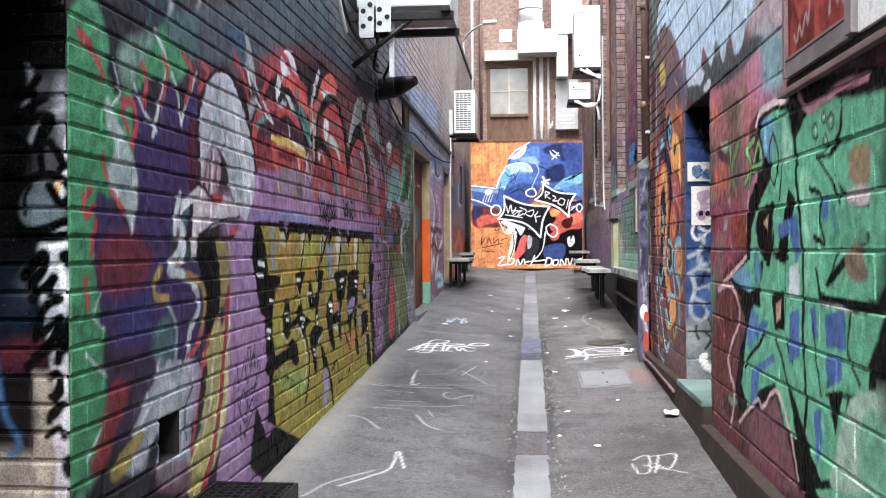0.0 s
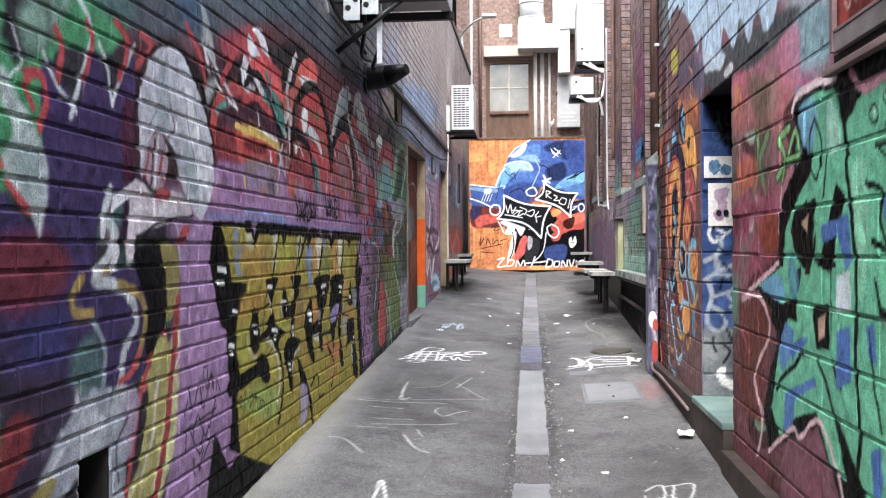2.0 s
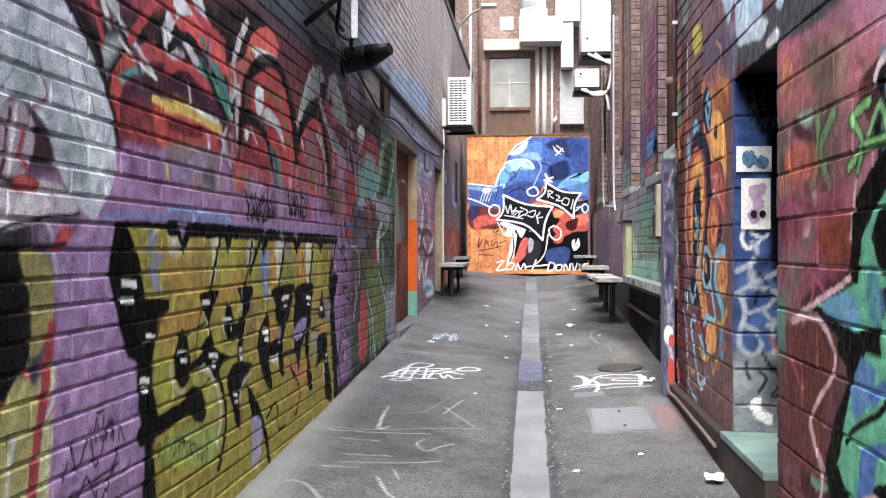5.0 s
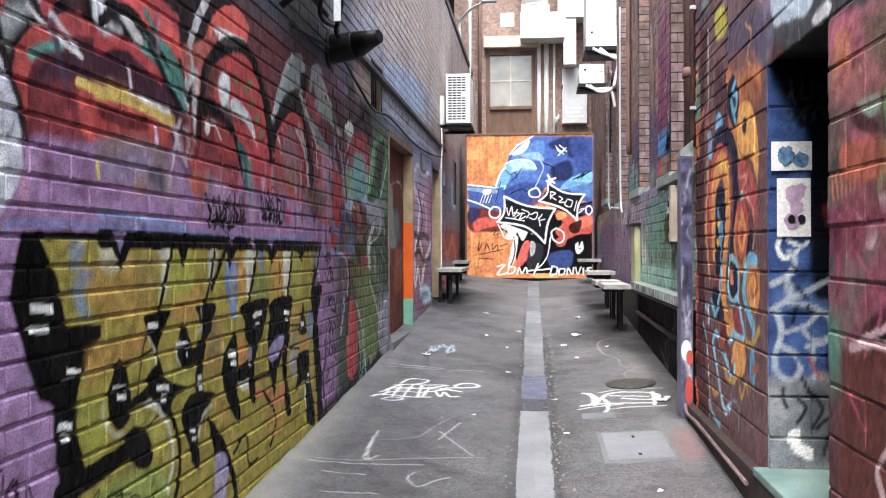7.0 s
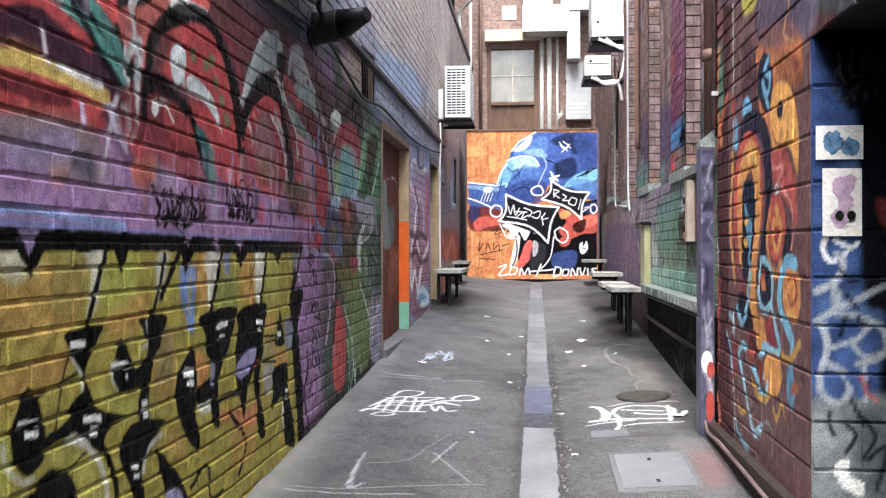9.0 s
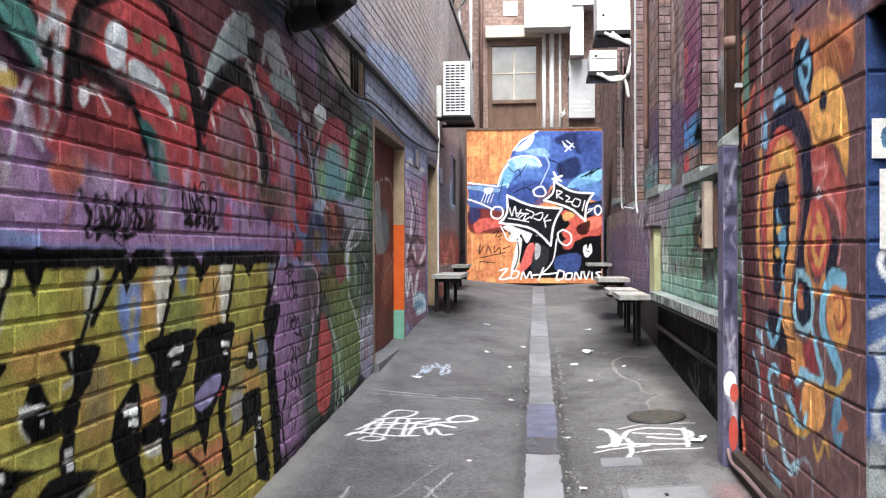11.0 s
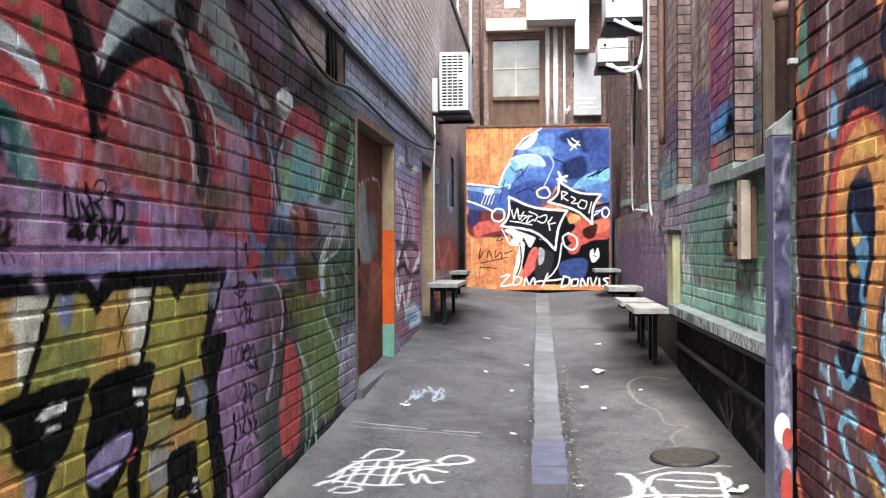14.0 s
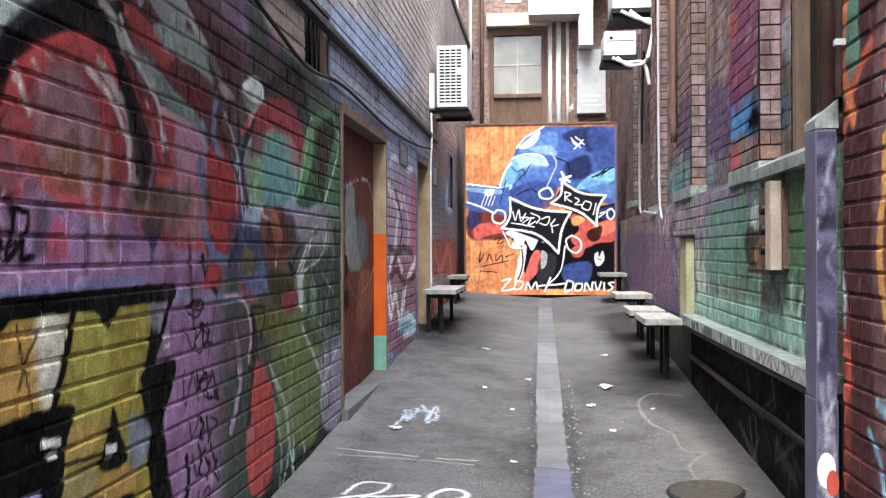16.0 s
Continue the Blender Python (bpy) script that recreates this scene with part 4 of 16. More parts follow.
LEFT.line("#120c13", .02, (8.7, 1.42, 8.706, 1.373, 8.763, 1.393, 8.694, 1.344, 8.731, 1.349))
LEFT.line("#120c13", .02, (8.769, 1.408, 8.801, 1.395, 8.814, 1.328, 8.807, 1.299, 8.847, 1.292))
LEFT.line("#120c13", .02, (8.868, 1.398, 8.894, 1.352, 8.921, 1.295, 8.88, 1.313, 8.935, 1.274))
LEFT.line("#120c13", .02, (8.724, 1.225, 8.761, 1.202, 8.755, 1.19, 8.729, 1.149, 8.761, 1.143))
LEFT.line("#120c13", .02, (8.794, 1.22, 8.813, 1.172, 8.826, 1.139, 8.819, 1.119, 8.832, 1.145))
LEFT.line("#120c13", .02, (8.71, 1.123, 8.741, 1.069, 8.754, 1.057, 8.709, 1.015, 8.76, .991))
LEFT.line("#120c13", .02, (8.78, 1.093, 8.805, 1.038, 8.838, 1.015, 8.804, .962, 8.824, 1.004))
LEFT.line("#120c13", .02, (8.852, 1.099, 8.892, 1.026, 8.919, 1.018, 8.884, .978, 8.932, .928))
LEFT.line("#1c151e", .014, (8.642, 1.701, 8.734, 1.703, 8.778, 1.678, 8.702, 1.664, 8.63, 1.686, 8.654, 1.703))
# violet panel between the doors
LEFT.line("#e6e2ea", .03, (14.005, 2.653, 14.112, 2.546, 14.458, 2.627, 14.072, 2.394, 14.454, 2.466))
LEFT.line("#e6e2ea", .03, (14.539, 2.709, 14.701, 2.611, 14.912, 2.529, 14.657, 2.49, 14.912, 2.505))
LEFT.line("#c84a78", .03, (14.074, 2.471, 14.183, 2.417, 14.569, 2.229, 14.142, 2.225, 14.41, 2.263))
LEFT.line("#c84a78", .03, (14.657, 2.513, 14.998, 2.444, 15.317, 2.398, 14.776, 2.23, 15.127, 2.223))
LEFT.line("#2a2a3c", .03, (14.18, 2.255, 14.648, 2.138, 14.69, 2.133, 14.481, 1.949, 14.811, 1.933))
LEFT.line("#2a2a3c", .03, (15.038, 2.257, 15.218, 2.182, 15.503, 2.184, 15.259, 1.984, 15.699, 2.072))
LEFT.line("#d98ab0", .03, (14.404, 2.023, 14.726, 1.915, 14.896, 1.867, 14.598, 1.775, 14.808, 1.796))
LEFT.line("#d98ab0", .03, (15.259, 1.978, 15.399, 1.915, 15.694, 1.877, 15.489, 1.661, 15.846, 1.791))
LEFT.line("#f0ecf0", .03, (14.723, 1.791, 14.804, 1.641, 15.02, 1.538, 14.974, 1.509, 15.2, 1.512))
LEFT.line("#f0ecf0", .03, (15.541, 1.775, 15.638, 1.664, 15.737, 1.596, 15.435, 1.427, 16.048, 1.399))
LEFT.line("#e6e2ea", .03, (14.845, 1.544, 14.973, 1.467, 15.384, 1.322, 15.012, 1.222, 15.625, 1.199))
LEFT.line("#e6e2ea", .03, (15.635, 1.567, 15.886, 1.347, 16.1, 1.323, 15.988, 1.202, 16.435, 1.222))
LEFT.line("#c84a78", .03, (15.06, 1.347, 15.238, 1.15, 15.525, 1.155, 15.14, .942, 15.671, 1.034))
LEFT.line("#c84a78", .03, (15.989, 1.209, 16.315, 1.044, 16.546, .998, 16.141, .827, 16.785, .901))
LEFT.fill("#c23a6a", (15.132, 2.42, 15.561, 2.506, 15.539, 1.672, 15.206, 1.742), .05, alpha=0.8)
LEFT.fill("#3f6a9a", (13.799, 1.283, 15.192, 1.185, 15.186, .938, 13.967, .944), .1, alpha=0.8)
LEFT.line("#dfe0e6", .03, (13.603, 1.537, 13.769, 1.466, 13.837, 1.425, 13.661, 1.182, 13.939, 1.294))
LEFT.line("#dfe0e6", .03, (13.944, 1.522, 14.122, 1.376, 14.194, 1.244, 14.082, 1.23, 14.309, 1.292))
LEFT.line("#dfe0e6", .03, (14.353, 1.516, 14.507, 1.354, 14.585, 1.221, 14.347, 1.25, 14.628, 1.294))
LEFT.line("#dfe0e6", .03, (13.98, 1.532, 14.197, 1.389, 14.347, 1.261, 14.156, 1.207, 14.386, 1.264))
LEFT.line("#dfe0e6", .03, (14.432, 1.542, 14.551, 1.479, 14.586, 1.274, 14.545, 1.242, 14.836, 1.198))
LEFT.line("#dfe0e6", .03, (14.844, 1.514, 14.973, 1.461, 15.057, 1.249, 14.964, 1.08, 15.192, 1.172))
LEFT.line("#dfe0e6", .03, (14.472, 1.569, 14.631, 1.423, 14.793, 1.201, 14.583, 1.117, 14.793, 1.195))
LEFT.line("#dfe0e6", .03, (14.977, 1.612, 15.061, 1.408, 15.056, 1.212, 15.009, 1.112, 15.145, 1.145))
LEFT.line("#dfe0e6", .03, (15.388, 1.474, 15.531, 1.404, 15.727, 1.212, 15.472, 1.019, 15.83, 1.205))
LEFT.line("#c8584a", .03, (17.142, 2.234, 17.406, 2.121, 17.541, 2.032, 17.396, 1.805, 17.466, 1.857), alpha=0.8)
LEFT.line("#c8584a", .03, (17.62, 2.324, 17.974, 2.068, 17.969, 1.926, 17.676, 1.872, 17.968, 1.879), alpha=0.8)
LEFT.line("#e0a090", .03, (17.831, 2.206, 18.128, 2.165, 18.121, 1.958, 17.82, 1.863, 18.116, 1.807), alpha=0.8)
LEFT.line("#e0a090", .03, (18.288, 2.346, 18.436, 2.049, 18.594, 1.927, 18.428, 1.804, 18.755, 1.81), alpha=0.8)
LEFT.line("#6a2a2e", .03, (18.445, 2.294, 18.683, 2.143, 18.934, 2.063, 18.671, 1.786, 18.756, 1.835), alpha=0.8)
LEFT.line("#6a2a2e", .03, (19.116, 2.296, 19.472, 2.157, 19.471, 2.122, 19.096, 1.731, 19.647, 1.813), alpha=0.8)
LEFT.line("#c8584a", .03, (19.385, 2.295, 19.565, 2.158, 19.566, 2.185, 19.462, 1.876, 19.74, 1.741), alpha=0.8)
LEFT.line("#c8584a", .03, (20.053, 2.24, 20.047, 2.075, 20.464, 2.221, 19.94, 1.875, 20.344, 1.827), alpha=0.8)
LEFT.line("#e0a090", .03, (20.262, 2.393, 20.458, 2.08, 20.56, 1.949, 20.451, 1.902, 20.551, 1.732), alpha=0.8)
LEFT.line("#e0a090", .03, (20.794, 2.371, 21.123, 2.176, 21.589, 2.012, 20.995, 1.824, 21.58, 1.791), alpha=0.8)
LEFT.line("#d86a9a", .030, (14.40, 1.62, 14.30, 1.42, 14.59, 1.27, 14.33, 1.32), .02, alpha=0.85)
LEFT.line("#ece8f0", .045, (14.05, 2.44, 14.02, 2.24, 13.89, 2.09, 14.18, 2.14), .02, alpha=0.85)
LEFT.line("#3a3458", .047, (15.04, 1.97, 15.02, 1.77, 14.85, 1.62, 14.67, 1.67), .02, alpha=0.85)
LEFT.line("#7fb0d0", .036, (13.41, 2.74, 13.70, 2.54, 13.67, 2.39, 13.21, 2.44), .02, alpha=0.85)
LEFT.line("#c9b0dc", .056, (13.58, 1.77, 13.56, 1.57, 13.42, 1.42, 13.72, 1.47), .02, alpha=0.85)
LEFT.line("#1c1a2a", .049, (13.67, 2.02, 13.54, 1.82, 13.47, 1.67, 13.89, 1.72), .02, alpha=0.85)
LEFT.line("#d86a9a", .036, (14.10, 1.94, 14.26, 1.74, 13.93, 1.59, 14.28, 1.64), .02, alpha=0.85)
LEFT.line("#ece8f0", .051, (14.47, 1.54, 14.48, 1.34, 14.42, 1.19, 14.08, 1.24), .02, alpha=0.85)
LEFT.line("#3a3458", .041, (13.68, 2.74, 13.86, 2.54, 13.54, 2.39, 13.63, 2.44), .02, alpha=0.85)
LEFT.line("#7fb0d0", .036, (13.46, 1.00, 13.70, .80, 13.28, .65, 13.64, .70), .02, alpha=0.85)
LEFT.line("#c9b0dc", .038, (14.31, 1.34, 14.19, 1.14, 14.37, .99, 14.61, 1.04), .02, alpha=0.85)
LEFT.line("#1c1a2a", .032, (14.79, 1.46, 14.75, 1.26, 15.07, 1.11, 14.51, 1.16), .02, alpha=0.85)
LEFT.line("#d86a9a", .031, (14.49, 2.18, 14.28, 1.98, 14.77, 1.83, 14.24, 1.88), .02, alpha=0.85)
LEFT.line("#ece8f0", .043, (14.34, 2.74, 14.56, 2.54, 14.15, 2.39, 14.05, 2.44), .02, alpha=0.85)
LEFT.line("#3a3458", .030, (13.69, 1.20, 13.77, 1.00, 13.53, .85, 13.46, .90), .02, alpha=0.85)
LEFT.line("#7fb0d0", .030, (14.07, 1.75, 14.12, 1.55, 13.80, 1.40, 13.79, 1.45), .02, alpha=0.85)
LEFT.fill("#c9cbd8", (11.79, 3.70, 12.32, 3.75, 12.16, 3.29, 11.79, 3.50), .2, alpha=0.4)
LEFT.fill("#a9b4cc", (13.08, 3.91, 13.61, 3.96, 13.52, 3.50, 13.08, 3.71), .2, alpha=0.4)
LEFT.fill("#8a7a78", (15.29, 3.52, 15.75, 3.57, 15.61, 3.20, 15.29, 3.32), .2, alpha=0.4)
LEFT.fill("#d0c4c0", (11.40, 3.81, 11.91, 3.86, 11.87, 3.31, 11.40, 3.61), .2, alpha=0.4)
LEFT.fill("#c9cbd8", (10.29, 3.89, 10.50, 3.94, 10.52, 3.55, 10.29, 3.69), .2, alpha=0.4)
LEFT.fill("#a9b4cc", (10.00, 4.56, 10.48, 4.61, 10.45, 4.12, 10.00, 4.36), .2, alpha=0.4)
LEFT.fill("#8a7a78", (12.56, 3.90, 12.92, 3.95, 12.85, 3.76, 12.56, 3.70), .2, alpha=0.4)
LEFT.fill("#d0c4c0", (14.18, 3.52, 14.70, 3.57, 14.54, 3.28, 14.18, 3.32), .2, alpha=0.4)
LEFT.fill("#c9cbd8", (15.13, 3.93, 15.71, 3.98, 15.40, 3.60, 15.13, 3.73), .2, alpha=0.4)
LEFT.fill("#a9b4cc", (15.32, 4.06, 15.58, 4.11, 15.79, 3.70, 15.32, 3.86), .2, alpha=0.4)
LEFT.fill("#8a7a78", (10.70, 4.55, 10.91, 4.60, 11.00, 4.05, 10.70, 4.35), .2, alpha=0.4)
LEFT.fill("#d0c4c0", (11.17, 3.79, 11.61, 3.84, 11.44, 3.33, 11.17, 3.59), .2, alpha=0.4)
LEFT.fill("#c9cbd8", (11.65, 4.25, 11.88, 4.30, 12.15, 4.11, 11.65, 4.05), .2, alpha=0.4)
LEFT.fill("#a9b4cc", (15.28, 4.17, 15.67, 4.22, 15.51, 3.78, 15.28, 3.97), .2, alpha=0.4)
LEFT.fill("#8a7a78", (12.57, 3.82, 13.15, 3.87, 13.00, 3.62, 12.57, 3.62), .2, alpha=0.4)
LEFT.fill("#d0c4c0", (14.97, 3.70, 15.28, 3.75, 15.24, 3.37, 14.97, 3.50), .2, alpha=0.4)
LEFT.fill("#c9cbd8", (11.42, 3.41, 11.86, 3.46, 11.82, 3.02, 11.42, 3.21), .2, alpha=0.4)
LEFT.fill("#a9b4cc", (16.03, 4.36, 16.52, 4.41, 16.24, 4.11, 16.03, 4.16), .2, alpha=0.4)
LEFT.fill("#8a7a78", (11.89, 3.54, 12.15, 3.59, 12.30, 3.34, 11.89, 3.34), .2, alpha=0.4)
LEFT.fill("#d0c4c0", (13.95, 4.27, 14.20, 4.32, 14.23, 3.88, 13.95, 4.07), .2, alpha=0.4)
LEFT.fill("#c9cbd8", (9.88, 4.34, 10.19, 4.39, 10.11, 3.97, 9.88, 4.14), .2, alpha=0.4)
LEFT.fill("#a9b4cc", (14.15, 4.13, 14.70, 4.18, 14.50, 3.84, 14.15, 3.93), .2, alpha=0.4)
LEFT.fill("#8a7a78", (12.32, 3.41, 12.91, 3.46, 12.71, 3.06, 12.32, 3.21), .2, alpha=0.4)
LEFT.fill("#d0c4c0", (11.90, 4.05, 12.40, 4.10, 12.37, 3.66, 11.90, 3.85), .2, alpha=0.4)
LEFT.fill("#c9cbd8", (13.52, 4.36, 14.01, 4.41, 13.74, 3.99, 13.52, 4.16), .2, alpha=0.4)
LEFT.fill("#a9b4cc", (12.55, 3.61, 12.77, 3.66, 12.97, 3.21, 12.55, 3.41), .2, alpha=0.4)
LEFT.fill("#8a7a78", (10.81, 4.28, 11.15, 4.33, 11.07, 3.79, 10.81, 4.08), .2, alpha=0.4)
LEFT.fill("#d0c4c0", (10.81, 4.38, 11.33, 4.43, 11.03, 4.16, 10.81, 4.18), .2, alpha=0.4)
LEFT.fill("#c9cbd8", (11.43, 3.46, 11.81, 3.51, 11.90, 3.26, 11.43, 3.26), .2, alpha=0.4)
LEFT.fill("#a9b4cc", (13.74, 3.55, 13.95, 3.60, 13.95, 3.25, 13.74, 3.35), .2, alpha=0.4)
LEFT.fill("#8a7a78", (11.55, 3.57, 11.81, 3.62, 11.81, 3.34, 11.55, 3.37), .2, alpha=0.4)
LEFT.fill("#d0c4c0", (16.28, 4.33, 16.85, 4.38, 16.72, 4.23, 16.28, 4.13), .2, alpha=0.4)
LEFT.fill("#c9cbd8", (13.67, 4.20, 13.89, 4.25, 14.11, 3.94, 13.67, 4.00), .2, alpha=0.4)
LEFT.fill("#a9b4cc", (11.05, 4.00, 11.27, 4.05, 11.44, 3.54, 11.05, 3.80), .2, alpha=0.4)
LEFT.fill("#8a7a78", (12.16, 4.02, 12.52, 4.07, 12.61, 3.92, 12.16, 3.82), .2, alpha=0.4)
LEFT.fill("#d0c4c0", (16.39, 4.44, 16.80, 4.49, 16.85, 4.32, 16.39, 4.24), .2, alpha=0.4)
LEFT.fill("#c9cbd8", (12.30, 4.33, 12.59, 4.38, 12.75, 4.14, 12.30, 4.13), .2, alpha=0.4)
LEFT.fill("#a9b4cc", (13.31, 3.52, 13.52, 3.57, 13.51, 3.02, 13.31, 3.32), .2, alpha=0.4)
LEFT.fill("#8a7a78", (11.11, 4.09, 11.66, 4.14, 11.54, 3.88, 11.11, 3.89), .2, alpha=0.4)
LEFT.fill("#d0c4c0", (12.45, 3.77, 12.76, 3.82, 12.90, 3.36, 12.45, 3.57), .2, alpha=0.4)
LEFT.line("#c25a50", .090, (18.47, 2.82, 18.42, 2.62, 18.58, 2.42), .06, alpha=0.6)
LEFT.line("#d8a8a0", .067, (18.06, 2.34, 18.12, 2.14, 18.00, 1.94), .06, alpha=0.6)
LEFT.line("#5a4a58", .075, (17.71, 1.65, 17.78, 1.45, 17.79, 1.25), .06, alpha=0.6)
LEFT.line("#a9a2b4", .063, (16.84, 1.93, 16.81, 1.73, 17.00, 1.53), .06, alpha=0.6)
LEFT.line("#7a3a3c", .106, (17.60, 2.26, 17.65, 2.06, 17.48, 1.86), .06, alpha=0.6)
LEFT.line("#c25a50", .070, (16.79, 2.67, 16.83, 2.47, 16.71, 2.27), .06, alpha=0.6)
LEFT.line("#d8a8a0", .077, (18.37, 2.14, 18.35, 1.94, 18.28, 1.74), .06, alpha=0.6)
LEFT.line("#5a4a58", .116, (17.65, 2.33, 17.65, 2.13, 17.55, 1.93), .06, alpha=0.6)
LEFT.line("#a9a2b4", .085, (17.81, 2.40, 17.73, 2.20, 17.76, 2.00), .06, alpha=0.6)
LEFT.line("#7a3a3c", .065, (18.23, 2.77, 18.17, 2.57, 18.09, 2.37), .06, alpha=0.6)
LEFT.line("#c25a50", .103, (18.18, 2.23, 18.16, 2.03, 18.29, 1.83), .06, alpha=0.6)
LEFT.line("#d8a8a0", .067, (16.68, 1.58, 16.73, 1.38, 16.57, 1.18), .06, alpha=0.6)
LEFT.line("#5a4a58", .073, (16.45, 2.06, 16.43, 1.86, 16.62, 1.66), .06, alpha=0.6)
LEFT.line("#a9a2b4", .093, (16.44, 1.60, 16.48, 1.40, 16.48, 1.20), .06, alpha=0.6)
LEFT.line("#7a3a3c", .065, (17.33, 2.35, 17.31, 2.15, 17.39, 1.95), .06, alpha=0.6)
LEFT.line("#c25a50", .114, (16.83, 2.84, 16.75, 2.64, 17.00, 2.44), .06, alpha=0.6)
LEFT.line("#d8a8a0", .088, (18.52, 2.67, 18.57, 2.47, 18.69, 2.27), .06, alpha=0.6)
LEFT.line("#5a4a58", .119, (18.51, 2.84, 18.49, 2.64, 18.39, 2.44), .06, alpha=0.6)
LEFT.line("#a9a2b4", .086, (18.84, 2.64, 18.79, 2.44, 18.74, 2.24), .06, alpha=0.6)
LEFT.line("#7a3a3c", .073, (17.97, 1.44, 17.89, 1.24, 18.16, 1.04), .06, alpha=0.6)
LEFT.line("#c25a50", .110, (18.95, 1.49, 18.93, 1.29, 18.81, 1.09), .06, alpha=0.6)
LEFT.line("#d8a8a0", .068, (16.66, 2.69, 16.72, 2.49, 16.77, 2.29), .06, alpha=0.6)
LEFT.line("#5a4a58", .110, (16.60, 1.98, 16.62, 1.78, 16.41, 1.58), .06, alpha=0.6)
LEFT.line("#a9a2b4", .070, (18.94, 2.42, 18.94, 2.22, 18.80, 2.02), .06, alpha=0.6)
LEFT.line("#7a3a3c", .069, (16.99, 1.42, 16.95, 1.22, 17.17, 1.02), .06, alpha=0.6)
LEFT.line("#c25a50", .083, (18.55, 2.86, 18.61, 2.66, 18.62, 2.46), .06, alpha=0.6)
LEFT.line("#d8a8a0", .054, (19.00, 1.72, 18.97, 1.52, 18.95, 1.32), .06, alpha=0.6)
LEFT.line("#5a4a58", .105, (18.94, 2.80, 18.98, 2.60, 19.01, 2.40), .06, alpha=0.6)
LEFT.line("#a9a2b4", .090, (18.44, 2.63, 18.36, 2.43, 18.42, 2.23), .06, alpha=0.6)
LEFT.line("#7a3a3c", .104, (18.09, 1.63, 18.04, 1.43, 18.18, 1.23), .06, alpha=0.6)
# near end of the left wall
JAMB.fill("#5e5e62", (-1.614, 2.158, -1.474, 2.172, -1.474, 1.837, -1.503, 1.678, -1.617, 1.75, -1.597, 1.998), .05, alpha=0.75)
JAMB.fill("#8a8a90", (-1.533, 2.156, -1.472, 2.172, -1.473, 1.837, -1.509, 1.837, -1.527, 1.997), .03, alpha=0.85)
JAMB.fill("#6f8084", (-1.635, 1.848, -1.542, 1.859, -1.503, 1.731, -1.581, 1.679, -1.655, 1.733), .04, alpha=0.85)
JAMB.fill("#dfe4e6", (-1.535, 1.847, -1.502, 1.837, -1.51, 1.784, -1.532, 1.781), .012)
JAMB.fill("#c9cdd2", (-1.59, 1.661, -1.488, 1.687, -1.477, 1.29, -1.526, 1.184, -1.561, 1.325, -1.583, 1.466), .02, alpha=0.95)
JAMB.fill("#7f8386", (-1.694, 1.502, -1.6, 1.608, -1.582, 1.573, -1.638, 1.467), .04, alpha=0.6)
JAMB.fill("#1b2c40", (-1.731, 1.573, -1.619, 1.502, -1.621, 1.289, -1.733, 1.271), .06, alpha=0.8)
JAMB.fill("#6a1a30", (-1.733, 1.333, -1.602, 1.369, -1.565, 1.307, -1.696, 1.262), .05, alpha=0.85)
JAMB.fill("#b3a594", (-1.617, 1.263, -1.551, 1.263, -1.547, .847, -1.849, .842, -1.848, 1.002, -1.619, 1.005), .02, alpha=0.95, curved=False)
JAMB.fill("#241f20", (-1.771, 1.235, -1.622, 1.201, -1.632, 1.005, -1.772, 1.021), .05, alpha=0.9)
JAMB.fill("#cfc4cc", (-1.551, 1.272, -1.475, 1.29, -1.473, .849, -1.547, .847), .015, alpha=0.95, curved=False)
JAMB.fill("#c6b8a8", (-1.848, .993, -1.623, 1.005, -1.597, .846, -1.849, .842), .05, alpha=0.8)
JAMB.fill("#8a7f78", (-1.717, .96, -1.651, .978, -1.624, .917, -1.699, .898), .05, alpha=0.6)
JAMB.fill("#d29a30", (-1.543, 1.841, -1.52, 1.845, -1.524, 1.813, -1.541, 1.813), .01)
JAMB.fill("#d8902c", (-1.502, 1.811, -1.476, 1.819, -1.481, 1.717, -1.503, 1.714, -1.488, 1.766), .012)
JAMB.line("#3a6ea0", .02, (-1.733, 1.289, -1.715, 1.146, -1.66, 1.04, -1.688, 1.005), .02)
JAMB.line("#f4f3f4", .02, (-1.474, 2.172, -1.477, 2.04, -1.497, 1.978, -1.506, 1.855))
JAMB.line("#f4f3f4", .022, (-1.522, 1.59, -1.508, 1.502, -1.476, 1.431, -1.484, 1.36, -1.481, 1.272, -1.511, 1.201, -1.485, 1.184, -1.508, 1.104, -1.479, 1.025))
JAMB.line("#f4f3f4", .018, (-1.615, 1.591, -1.563, 1.643, -1.511, 1.661))
JAMB.line("#b9bdbf", .012, (-1.616, 1.981, -1.578, 2.051, -1.504, 2.076, -1.471, 2.093), .02, alpha=0.8)
JAMB.line("#b9bdbf", .014, (-1.623, 2.211, -1.614, 2.158, -1.637, 2.087, -1.615, 2.051), .015, alpha=0.7)
JAMB.line("#050506", .03, (-1.596, 2.175, -1.633, 2.123, -1.674, 2.12, -1.611, 2.14, -1.615, 2.06, -1.671, 2.053, -1.568, 2.112))
JAMB.line("#050506", .03, (-1.652, 2.043, -1.55, 2.054, -1.597, 1.959, -1.569, 2.051))
JAMB.line("#050506", .028, (-1.69, 1.991, -1.634, 1.96, -1.706, 1.872, -1.644, 1.892))
JAMB.line("#050506", .026, (-1.579, 1.891, -1.582, 1.953, -1.551, 1.971, -1.514, 1.908, -1.52, 1.891))
JAMB.line("#050506", .03, (-1.557, 1.838, -1.521, 1.785, -1.491, 1.802, -1.498, 1.846, -1.542, 1.87, -1.598, 1.87, -1.654, 1.83, -1.673, 1.769, -1.655, 1.715, -1.599, 1.697, -1.51, 1.728))
